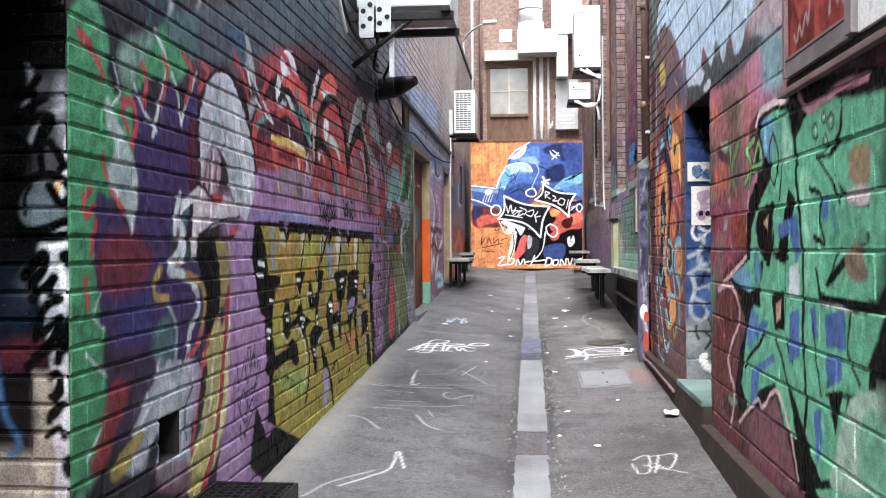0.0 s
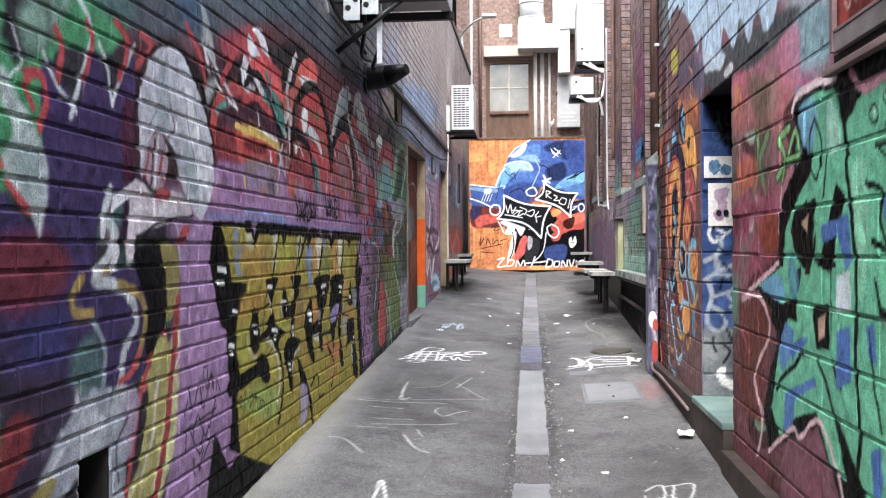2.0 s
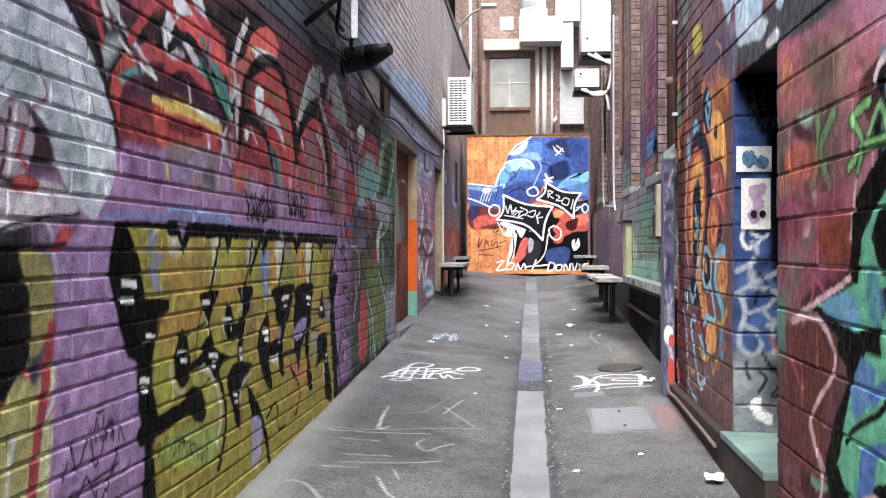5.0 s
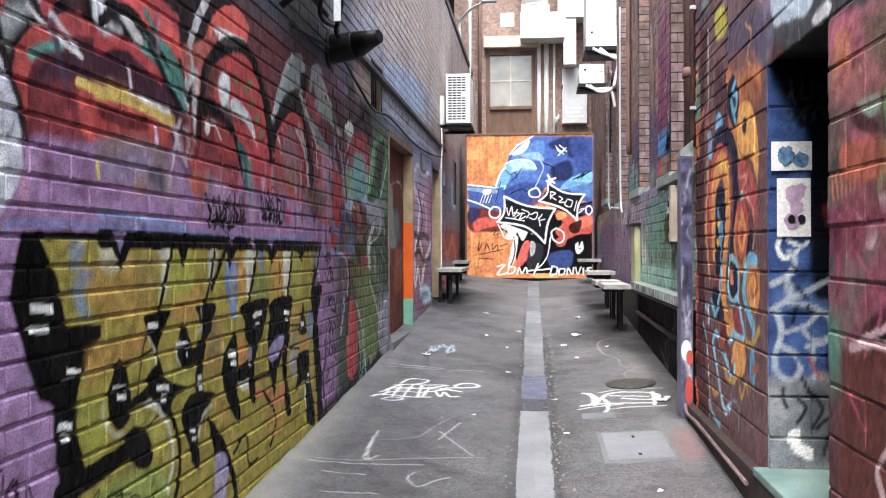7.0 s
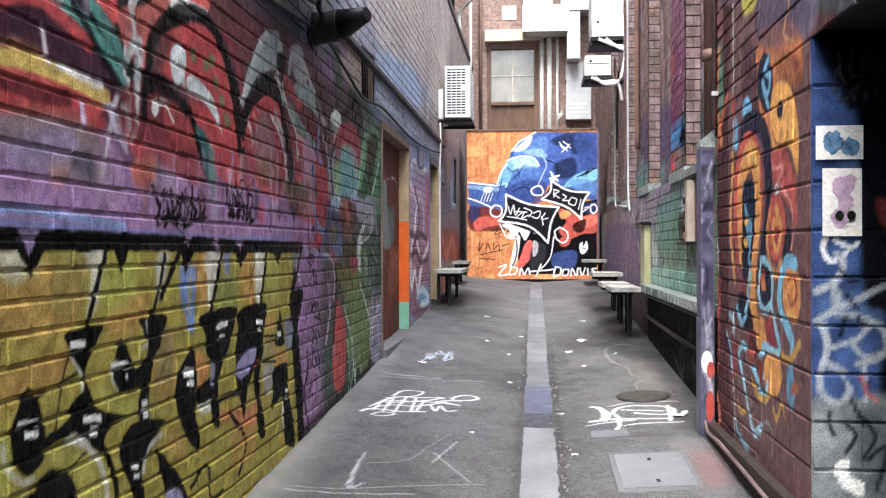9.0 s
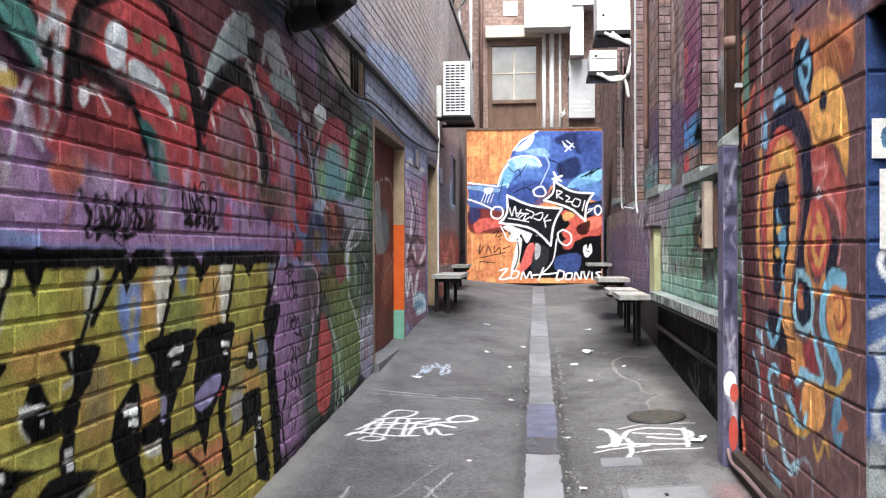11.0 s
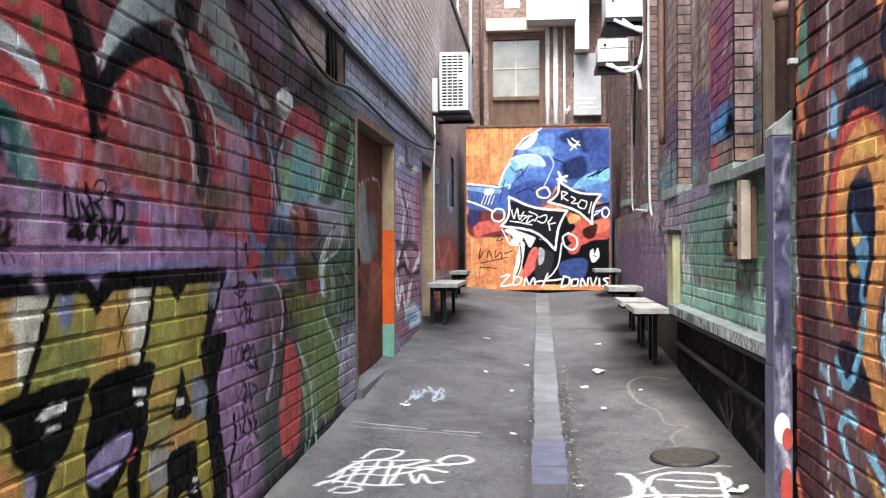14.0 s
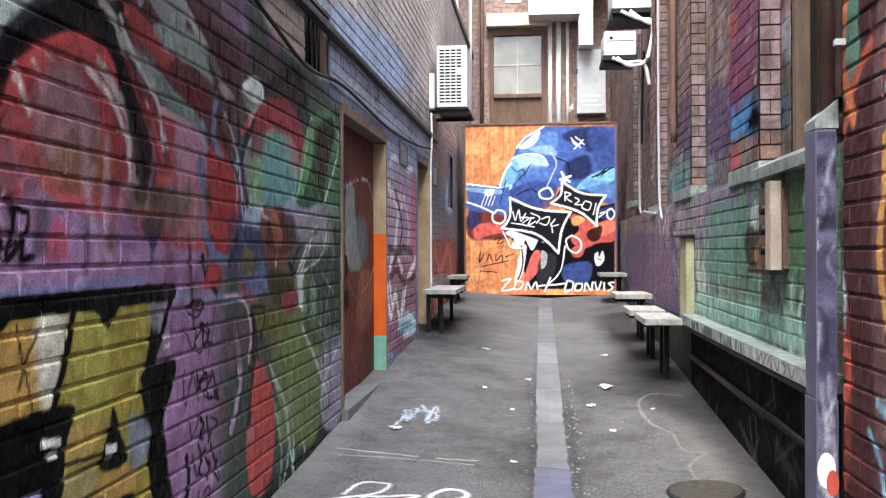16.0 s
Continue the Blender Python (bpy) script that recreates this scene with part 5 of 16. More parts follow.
JAMB.line("#050506", .034, (-1.646, 1.679, -1.485, 1.682))
JAMB.line("#050506", .034, (-1.638, 1.555, -1.6, 1.608, -1.572, 1.626, -1.578, 1.582, -1.615, 1.537, -1.601, 1.502))
JAMB.line("#050506", .028, (-1.616, 1.484, -1.545, 1.551, -1.564, 1.511, -1.523, 1.488, -1.56, 1.475, -1.59, 1.431, -1.606, 1.36))
JAMB.line("#050506", .024, (-1.511, 1.617, -1.485, 1.625, -1.482, 1.599, -1.508, 1.594))
JAMB.line("#050506", .03, (-1.583, 1.378, -1.524, 1.428, -1.55, 1.36, -1.602, 1.307))
JAMB.line("#050506", .026, (-1.49, 1.431, -1.513, 1.378, -1.484, 1.339))
JAMB.line("#050506", .03, (-1.63, 1.271, -1.556, 1.334, -1.519, 1.325, -1.524, 1.378, -1.532, 1.29))
JAMB.line("#050506", .024, (-1.558, 1.245, -1.529, 1.254, -1.525, 1.201, -1.555, 1.183))
JAMB.line("#050506", .022, (-1.563, 1.104, -1.552, 1.139, -1.518, 1.162, -1.548, 1.121))
JAMB.line("#050506", .02, (-1.571, 1.059, -1.53, 1.086, -1.515, 1.06))
JAMB.line("#050506", .014, (-1.617, 1.839, -1.639, 1.804, -1.636, 1.75))
JAMB.fill("#08080a", (-1.526, 1.626, -1.504, 1.643, -1.482, 1.622, -1.493, 1.59, -1.519, 1.594), .01)
JAMB.fill("#1a191b", (-1.527, .98, -1.483, 1.007, -1.487, .937, -1.513, .927), .01)
JAMB.fill("#08080a", (-1.551, 1.201, -1.529, 1.233, -1.518, 1.201, -1.537, 1.162, -1.555, 1.162), .01)
# upper part painted almost black for the shade inside the alcove
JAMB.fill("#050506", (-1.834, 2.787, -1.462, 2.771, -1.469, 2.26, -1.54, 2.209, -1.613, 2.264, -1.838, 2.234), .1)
# block wall: green letters
RIGHT.fill("#a06a78", (4.2, 1.9, 6.0, 1.9, 6.0, 2.7, 4.2, 2.6), .2)
RIGHT.fill("#6a4248", (3, .3, 6.0, .3, 6.0, 1.2, 3, 1.2), .2)
RIGHT.fill("#b5707a", (5.959, 2.479, 4.761, 2.378, 4.765, 2.191, 5.316, 2.187, 5.964, 2.265), .05)
RIGHT.fill("#8a8f7a", (5.472, 2.51, 5.063, 2.459, 5.115, 2.214, 5.422, 2.241), .06, alpha=0.6)
RIGHT.fill("#0b0b0d", (4.946, 2.222, 4.651, 2.309, 3.994, 2.268, 3.086, 2.217, 2.782, 2.189, 2.802, .879, 3.876, .579, 4.031, .654, 4.425, .998, 5.327, .661, 5.628, .755, 5.15, .984, 5.063, 1.264, 5.638, 1.439, 5.051, 1.653, 4.871, 1.824, 4.749, 2.015), .012)
RIGHT.fill("#67b895", (4.708, 2.248, 4.422, 2.269, 4.144, 2.262, 3.566, 2.229, 3.086, 2.185, 2.783, 2.156, 2.802, .879, 3.598, .657, 3.874, .67, 4.453, 1.068, 5.324, .747, 5.439, .818, 4.943, 1.016, 4.862, 1.279, 5.42, 1.437, 4.853, 1.606, 4.732, 1.791, 4.594, 2.002), .012)
RIGHT.fill("#c24a8a", (4.682, 2.431, 4.398, 2.384, 4.536, 2.291, 4.684, 2.294), .06, alpha=0.7)
RIGHT.fill("#7fb4bc", (4.871, 2.715, 4.335, 2.644, 4.295, 2.356, 4.761, 2.409), .08, alpha=0.8)
RIGHT.fill("#c77a9a", (4.998, 2.597, 4.699, 2.593, 4.706, 2.345, 4.941, 2.411), .05, alpha=0.8)
RIGHT.fill("#bfb0b8", (5.051, 2.995, 4.149, 2.794, 4.154, 2.6, 4.871, 2.715), .08, alpha=0.8)
RIGHT.fill("#55595e", (8.496, 2.988, 4.995, 2.714, 4.874, 2.601, 5.872, 2.579, 8.324, 2.737), .03)
RIGHT.fill("#b7d0e4", (8.358, 3.514, 7.768, 3.749, 4.959, 3.087, 5.019, 2.764, 5.237, 2.682, 5.407, 2.832, 5.565, 2.703, 5.757, 2.877, 5.938, 2.756, 6.198, 2.931, 6.368, 2.729, 6.814, 2.828, 6.903, 3.05, 7.224, 2.816, 7.62, 2.928), .015)
RIGHT.line("#5a6470", .014, (7.772, 3.658, 7.432, 3.169, 7.62, 2.937))
RIGHT.line("#5a6470", .014, (6.862, 3.457, 6.663, 3.086, 6.813, 2.857))
RIGHT.line("#5a6470", .014, (5.977, 3.217, 5.79, 2.926))
RIGHT.line("#5a6470", .014, (5.254, 3.051, 5.377, 2.831))
RIGHT.line("#5a6470", .014, (6.432, 3.302, 6.278, 2.926))
# green letters in detail
RIGHT.fill("#6a9ab0", (4.736, 2.314, 4.601, 2.304, 4.501, 2.192, 4.608, 1.914, 4.698, 1.87, 4.711, 2.172), .03, alpha=0.85)
RIGHT.fill("#0a0a0c", (3.925, 1.56, 3.728, 1.478, 3.536, 1.604, 3.232, 1.654, 3.235, 1.428, 3.539, 1.427, 3.897, 1.42, 3.956, 1.498), .01)
# block pier: orange swirls
RIGHT.fill("#5a363a", (8.727, 3.233, 6.584, 2.642, 6.592, 1.017, 9.318, .26, 9.299, 2.432, 8.733, 2.517), .02, curved=False)
RIGHT.fill("#7c5c5e", (8.404, 3.378, 6.939, 2.853, 6.778, .844, 8.427, .557), .04, .96)
RIGHT.fill("#d07a30", (7.831, 2.823, 7.48, 2.813, 7.094, 2.701, 7.06, 2.467, 7.358, 2.532, 7.547, 2.509, 7.548, 2.314, 7.834, 2.426, 7.895, 2.626), .03)
RIGHT.fill("#8a4028", (7.48, 2.686, 7.095, 2.569, 7.096, 2.437, 7.419, 2.525), .04, .8)
RIGHT.fill("#5a3a42", (8.213, 2.848, 7.95, 2.807, 7.833, 2.543, 7.834, 2.426, 8.169, 2.482), .03, .9)
RIGHT.line("#c8862e", .015, (7.546, 2.681, 7.449, 2.615, 7.358, 2.501), .01, .7)
RIGHT.line("#c8862e", .014, (7.487, 2.675, 7.394, 2.602, 7.306, 2.49), .01, .7)
RIGHT.line("#c8862e", .014, (7.43, 2.669, 7.34, 2.589, 7.255, 2.48), .01, .7)
RIGHT.line("#c8862e", .014, (7.375, 2.664, 7.288, 2.577, 7.205, 2.469), .01, .7)
RIGHT.line("#c8862e", .014, (7.322, 2.658, 7.238, 2.565, 7.157, 2.459), .01, .7)
RIGHT.fill("#1f2c44", (7.832, 2.683, 7.697, 2.724, 7.573, 2.623, 7.56, 2.49, 7.643, 2.406, 7.787, 2.476, 7.864, 2.596), .01)
RIGHT.line("#6fb4d8", .041, (7.627, 2.675, 7.712, 2.632, 7.6, 2.576, 7.684, 2.503, 7.772, 2.581), .008)
RIGHT.line("#6fb4d8", .036, (7.742, 2.582, 7.684, 2.491, 7.629, 2.426), .008)
RIGHT.fill("#e8a836", (7.56, 2.507, 7.37, 2.518, 7.216, 2.446, 7.112, 2.25, 7.128, 2.062, 7.218, 2.168, 7.36, 2.225, 7.516, 2.213, 7.588, 2.342), .01)
RIGHT.fill("#1f2c44", (7.457, 2.417, 7.407, 2.435, 7.359, 2.389, 7.383, 2.348, 7.445, 2.358), .01)
RIGHT.line("#a8702a", .024, (7.548, 2.303, 7.483, 2.245, 7.331, 2.217, 7.273, 2.264), .008)
RIGHT.fill("#b84a40", (7.582, 2.21, 7.331, 2.201, 7.246, 2.131, 7.139, 2.024, 7.14, 1.833, 7.275, 1.934, 7.485, 2.029, 7.617, 2.104), .015, .95)
RIGHT.line("#d08a86", .019, (7.602, 2.223, 7.549, 2.13, 7.361, 2.123, 7.422, 2.045, 7.247, 1.953, 7.193, 1.834, 7.221, 1.736), .008)
RIGHT.fill("#6fb4d8", (8.215, 2.54, 8.079, 2.561, 7.994, 2.501, 8.012, 2.419, 8.152, 2.423), .01)
RIGHT.line("#cfe0e8", .01, (7.472, 2.049, 7.434, 2.015, 7.472, 1.996, 7.498, 2.025, 7.472, 2.049), .008)
RIGHT.line("#2c2e46", .129, (8.217, 2.335, 8.152, 2.403, 7.913, 2.403, 7.7, 2.303, 7.631, 2.127, 7.632, 1.928, 7.748, 1.704, 7.801, 1.61), .012)
RIGHT.line("#c8402f", .125, (8.385, 1.903, 8.343, 2.14, 8.217, 2.284, 7.996, 2.302, 7.835, 2.193, 7.806, 2.05, 7.822, 1.889), .01)
RIGHT.line("#e09a38", .168, (8.231, 1.719, 8.267, 1.952, 8.218, 2.156, 8.039, 2.243, 7.89, 2.175, 7.868, 2.031, 7.901, 1.819, 7.984, 1.626, 8.019, 1.453, 7.881, 1.323, 7.751, 1.304), .01)
RIGHT.line("#e2b048", .055, (8.082, 2.223, 7.93, 2.222, 7.867, 2.149), .008)
RIGHT.fill("#1c2a46", (8.21, 2.04, 8.1, 2.115, 7.948, 2.079, 7.916, 1.974, 7.933, 1.82, 8.034, 1.648, 8.122, 1.557, 8.213, 1.616), .01)
RIGHT.fill("#5fa8cf", (8.155, 1.993, 8.084, 1.933, 7.982, 1.868, 7.999, 1.796, 8.051, 1.727, 8.103, 1.796, 8.138, 1.884), .01)
RIGHT.line("#5fa8cf", .034, (8.051, 1.727, 8.069, 1.672, 8.017, 1.649), .008)
RIGHT.fill("#e0b030", (8.174, 1.898, 8.102, 1.911, 8.067, 1.88, 8.138, 1.861), .01)
RIGHT.fill("#e0b030", (8.175, 1.783, 8.103, 1.798, 8.068, 1.769, 8.139, 1.748), .01)
RIGHT.line("#e0a030", .056, (8.464, 2.286, 8.487, 2.097, 8.531, 1.907, 8.49, 1.714, 8.419, 1.554), .01)
RIGHT.line("#b83428", .049, (8.385, 1.876, 8.367, 1.716, 8.308, 1.586), .01)
RIGHT.line("#b83428", .043, (8.42, 2.604, 8.442, 2.499, 8.382, 2.356), .008)
RIGHT.fill("#6fb4d8", (8.401, 2.493, 8.321, 2.428, 8.342, 2.298, 8.412, 2.334), .01, .9)
RIGHT.fill("#8a4a50", (8.328, 1.585, 8.176, 1.567, 8.141, 1.443, 8.271, 1.458), .01)
RIGHT.fill("#2c2a3c", (8.319, 1.481, 8.088, 1.472, 7.962, 1.289, 8.272, 1.328), .01)
RIGHT.line("#74c0e0", .047, (8.349, 1.399, 8.234, 1.319, 8.106, 1.421, 8.035, 1.599), .008)
RIGHT.fill("#c89a34", (7.62, 1.619, 7.552, 1.643, 7.527, 1.559, 7.58, 1.468), .01)
RIGHT.fill("#c4443a", (7.577, 1.987, 7.41, 1.982, 7.315, 1.876, 7.351, 1.754, 7.474, 1.678, 7.606, 1.729, 7.646, 1.884), .01)
RIGHT.line("#d69a3c", .044, (7.473, 1.926, 7.399, 1.836, 7.449, 1.736, 7.538, 1.763, 7.525, 1.859, 7.46, 1.869), .008)
RIGHT.line("#cf8a30", .045, (7.591, 1.926, 7.661, 1.795, 7.593, 1.653, 7.487, 1.614, 7.412, 1.67), .008)
RIGHT.fill("#2a2c40", (7.304, 1.835, 7.22, 1.795, 7.305, 1.674, 7.394, 1.671), .01)
RIGHT.fill("#1f3048", (7.801, 1.668, 7.634, 1.662, 7.553, 1.546, 7.621, 1.442, 7.75, 1.418, 7.856, 1.514), .01)
RIGHT.line("#8fc4d8", .042, (7.801, 1.68, 7.634, 1.662, 7.553, 1.557, 7.608, 1.461, 7.735, 1.431, 7.84, 1.503, 7.801, 1.68), .008)
RIGHT.fill("#cf7a2c", (7.801, 1.622, 7.72, 1.591, 7.691, 1.537, 7.779, 1.531), .01)
RIGHT.fill("#b83428", (7.778, 1.634, 7.719, 1.625, 7.734, 1.579), .01)
RIGHT.line("#c88a34", .047, (7.919, 1.509, 7.841, 1.374, 7.657, 1.338, 7.554, 1.427), .01)
RIGHT.fill("#e09434", (7.364, 1.62, 7.221, 1.661, 7.1, 1.605, 7.101, 1.454, 7.223, 1.401, 7.353, 1.468), .01)
RIGHT.line("#74c0e0", .069, (7.162, 1.669, 7.305, 1.678, 7.413, 1.587, 7.413, 1.462, 7.307, 1.381, 7.223, 1.323, 7.224, 1.26), .008)
RIGHT.line("#9c3a2a", .023, (7.277, 1.595, 7.184, 1.61, 7.142, 1.536, 7.222, 1.48, 7.278, 1.525), .008)
RIGHT.line("#e8b448", .018, (7.317, 1.552, 7.25, 1.438, 7.143, 1.44), .008)
RIGHT.line("#c89a30", .046, (7.378, 1.235, 7.251, 1.23, 7.102, 1.321), .008)
RIGHT.fill("#a02f3c", (7.692, 1.368, 7.554, 1.401, 7.464, 1.352, 7.522, 1.258, 7.657, 1.26), .01)
RIGHT.line("#8fd0ea", .045, (7.751, 1.247, 7.623, 1.243, 7.477, 1.233, 7.427, 1.273, 7.489, 1.348, 7.567, 1.447), .008)
RIGHT.line("#8fd0ea", .048, (7.751, 1.224, 7.843, 1.152, 7.752, 1.098), .008)
RIGHT.fill("#e8a038", (7.658, 1.216, 7.427, 1.22, 7.397, 1.111, 7.491, 1.029, 7.659, 1.037, 7.73, 1.114), .01)
RIGHT.fill("#8a2c2c", (7.882, 1.181, 7.752, 1.155, 7.767, 1.061, 7.859, 1.09), .01)
RIGHT.line("#8fd0ea", .049, (8.09, 1.148, 7.988, 1.116, 7.805, 1.019, 7.709, .982, 7.659, 1.06), .008)
RIGHT.line("#d0a030", .037, (8.005, 1.04, 7.844, .976, 7.695, .985, 7.624, 1.022), .008)
RIGHT.line("#8fd0ea", .047, (8.163, .985, 8.255, 1.071, 8.312, 1.14, 8.235, 1.203, 8.125, 1.193), .008)
RIGHT.line("#a9cfe0", .05, (8.163, .985, 8.049, .834, 7.925, .773, 7.799, .823), .008)
RIGHT.fill("#5fa0c4", (7.285, 1.194, 7.224, 1.224, 7.165, 1.138, 7.187, 1.036, 7.253, 1.011, 7.309, 1.089), .01)
RIGHT.fill("#c06a44", (7.252, 1.081, 7.165, 1.157, 7.103, 1.113), .01)
RIGHT.line("#b8903a", .036, (8.353, .869, 8.276, .82, 8.164, .845), .008)
RIGHT.line("#9aa0ac", .021, (7.807, .775, 7.732, .863, 7.591, .854, 7.559, .733), .008)
RIGHT.line("#c89a34", .029, (7.557, .971, 7.492, .922, 7.398, 1.018, 7.339, .96), .008)
RIGHT.fill("#6f2c34", (8.089, 1.298, 7.921, 1.294, 7.882, 1.181, 8.046, 1.18), .01)
RIGHT.fill("#a84a2c", (8.09, 1.198, 7.921, 1.198, 7.963, 1.12, 8.09, 1.123), .01)
RIGHT.line("#8fd0ea", .038, (8.557, 1.353, 8.451, 1.309, 8.411, 1.206), .01, .8)
RIGHT.line("#8fd0ea", .038, (8.636, 1.232, 8.527, 1.135, 8.496, 1.03), .01, .8)
RIGHT.line("#8fd0ea", .036, (8.374, .731, 8.277, .677, 8.094, .649), .01, .8)
RIGHT.fill("#8a3038", (8.494, 1.222, 8.371, 1.211, 8.352, 1.028, 8.475, 1.034), .015, .9)
RIGHT.line("#dfe2e8", .025, (8.457, 3.153, 8.439, 2.823, 8.451, 2.636), .006, .9)
RIGHT.line("#c8402f", .025, (8.451, 2.636, 8.463, 2.503), .006, .9)
RIGHT.line("#a8d4e8", .025, (8.452, 2.488, 8.443, 2.324), .006, .9)
RIGHT.line("#c8402f", .025, (8.457, 1.905, 8.448, 1.742), .006, .9)
RIGHT.line("#e8ecee", .025, (8.461, 1.362, 8.462, 1.253), .006, .9)
RIGHT.line("#c8402f", .025, (8.463, 1.144, 8.465, .981), .006, .9)
RIGHT.line("#e8ecee", .025, (8.465, .968, 8.465, .913), .006, .9)
RIGHT.line("#b8bcc4", .025, (8.434, .879, 8.416, .614), .006, .9)
# more of the green letters
RIGHT.fill("#5f2438", (4.179, 2.282, 3.085, 2.244, 2.782, 2.221, 2.783, 2.156, 3.086, 2.195, 3.224, 2.21, 3.445, 2.192, 3.631, 2.249, 3.915, 2.267), .02, alpha=0.9)
RIGHT.fill("#3f7ab0", (3.342, 2.135, 3.125, 2.155, 3.116, 2.11, 3.216, 2.048, 3.366, 2.068), .03, alpha=0.75)
RIGHT.fill("#a8d8b4", (3.4, 2.071, 3.201, 2.063, 3.253, 2.004, 3.413, 2.003), .04, alpha=0.8)
RIGHT.fill("#0a0a0c", (3.875, 2.022, 3.69, 1.97, 3.533, 2.017, 3.506, 2.145, 3.44, 2.143, 3.469, 1.855, 3.381, 1.869, 3.228, 1.986, 3.167, 1.997, 3.315, 1.853, 3.49, 1.706, 3.593, 1.545, 3.7, 1.484, 3.578, 1.624, 3.59, 1.708, 3.548, 1.869, 3.638, 1.905), .01)
RIGHT.fill("#3a70ac", (3.303, 1.883, 3.198, 1.904, 3.102, 1.838, 3.061, 1.735, 3.273, 1.808), .02)
RIGHT.fill("#4f9ab0", (3.258, 1.739, 3.094, 1.751, 2.997, 1.556, 3.176, 1.477, 3.256, 1.568), .05, alpha=0.8)
RIGHT.fill("#3462a4", (3.192, 1.699, 3.039, 1.713, 2.997, 1.521, 3.155, 1.515), .04, alpha=0.8)
RIGHT.fill("#0a0a0c", (3.479, 1.655, 3.351, 1.699, 3.275, 1.682, 3.319, 1.625, 3.422, 1.545, 3.582, 1.457, 3.701, 1.451, 3.517, 1.563), .01)
RIGHT.line("#0a0a0c", .04, (2.783, 2.14, 3.087, 2.163, 3.224, 2.199, 3.364, 2.186, 3.417, 2.119, 3.436, 2.026))
RIGHT.line("#0a0a0c", .03, (3.282, 1.889, 3.188, 1.918, 3.129, 1.887, 3.074, 1.8, 3.038, 1.731))
RIGHT.line("#0a0a0c", .026, (3.349, 1.797, 3.21, 1.793, 3.172, 1.699, 3.194, 1.606))
RIGHT.line("#0a0a0c", .03, (3.09, 1.984, 3.18, 1.828, 3.131, 1.771))
RIGHT.line("#d2a8b4", .03, (4.206, 2.252, 4.077, 2.232, 3.901, 2.242, 3.631, 2.24, 3.492, 2.196, 3.445, 2.176, 3.352, 2.199, 3.213, 2.21, 3.086, 2.192, 2.783, 2.166), .015)
RIGHT.line("#cfeadb", .012, (3.229, 1.888, 3.283, 1.835), .012, alpha=0.85)
RIGHT.line("#b8542c", .06, (9.003, 2.24, 8.797, 2.526, 8.609, 2.644), .02)
RIGHT.fill("#5a2a30", (9.156, 1.279, 8.681, 1.266, 8.683, .97, 9.159, .954), .04, alpha=0.8)
RIGHT.line("#8a3a2c", .1, (8.91, 1.637, 8.88, 1.329, 8.94, .961), .03)
RIGHT.line("#c9d4dc", .03, (8.942, 1.814, 8.902, 1.682, 8.96, 1.543), .03)
RIGHT.line("#d87a30", .07, (8.859, 2.965, 8.93, 2.67, 8.798, 2.405), .02)
RIGHT.line("#c84a2c", .06, (9.036, 1.672, 8.872, 1.43, 8.984, 1.17), .02)
RIGHT.line("#d86a3a", .06, (9.13, .894, 8.878, .752, 8.948, .488), .02)
# beside and over the doorway
RIGHT.fill("#6a6258", (5.988, 2.441, 5.519, 2.391, 5.194, 2.37, 5.194, 1.866, 5.988, 1.883), .06, .75)
RIGHT.fill("#b8607a", (5.957, 2.608, 5.642, 2.564, 5.61, 2.41, 5.846, 2.425, 5.957, 2.481), .04, .9)
RIGHT.fill("#a8607c", (5.404, 2.544, 5.194, 2.526, 5.194, 2.398, 5.323, 2.447), .05, .8)
RIGHT.fill("#5f6052", (5.595, 2.521, 5.194, 2.453, 5.194, 2.297, 5.404, 2.309, 5.579, 2.424), .06, .85)
RIGHT.fill("#c87a48", (5.9, 2.526, 5.741, 2.502, 5.741, 2.328, 5.919, 2.325), .03, .85)
RIGHT.fill("#b06a70", (5.919, 2.382, 5.519, 2.361, 5.46, 2.279, 5.919, 2.279), .05, .8)
RIGHT.fill("#241c24", (5.758, 2.222, 5.691, 2.234, 5.46, 2.139, 5.489, 2.093, 5.579, 2.113, 5.741, 2.187), .015)
RIGHT.fill("#9cc8b4", (5.674, 2.242, 5.46, 2.239, 5.46, 2.179, 5.579, 2.186), .015, .9)
RIGHT.fill("#b05a84", (5.741, 2.165, 5.519, 2.096, 5.519, 2.055, 5.741, 2.122), .02, .9)
RIGHT.fill("#3f4a40", (5.919, 2.086, 5.707, 2.086, 5.519, 2.025, 5.579, 1.948, 5.919, 2.017), .05, .8)
RIGHT.line("#1f2c22", .085, (5.404, 2.22, 5.376, 2.089, 5.46, 1.919), .01)
RIGHT.line("#6cae70", .057, (5.404, 2.22, 5.376, 2.089, 5.46, 1.919), .01)
RIGHT.line("#1f2c22", .081, (5.194, 2.187, 5.349, 2.067, 5.246, 1.924), .01)
RIGHT.line("#6cae70", .054, (5.194, 2.187, 5.349, 2.067, 5.246, 1.924), .01)
RIGHT.line("#d8803c", .016, (5.949, 2.014, 5.919, 1.914), .01, .9)
RIGHT.line("#d8803c", .016, (5.897, 2.014, 5.871, 1.92), .01, .9)
RIGHT.line("#d8803c", .016, (5.846, 2.014, 5.824, 1.925), .01, .9)
RIGHT.line("#d8803c", .016, (5.796, 2.015, 5.779, 1.93), .01, .9)
RIGHT.line("#d8803c", .016, (5.748, 2.015, 5.734, 1.935), .01, .9)
RIGHT.line("#d8803c", .015, (5.701, 2.015, 5.691, 1.939), .01, .9)
RIGHT.line("#d8803c", .015, (5.655, 2.015, 5.649, 1.944), .01, .9)
RIGHT.line("#d8803c", .015, (5.61, 2.016, 5.607, 1.949), .01, .9)
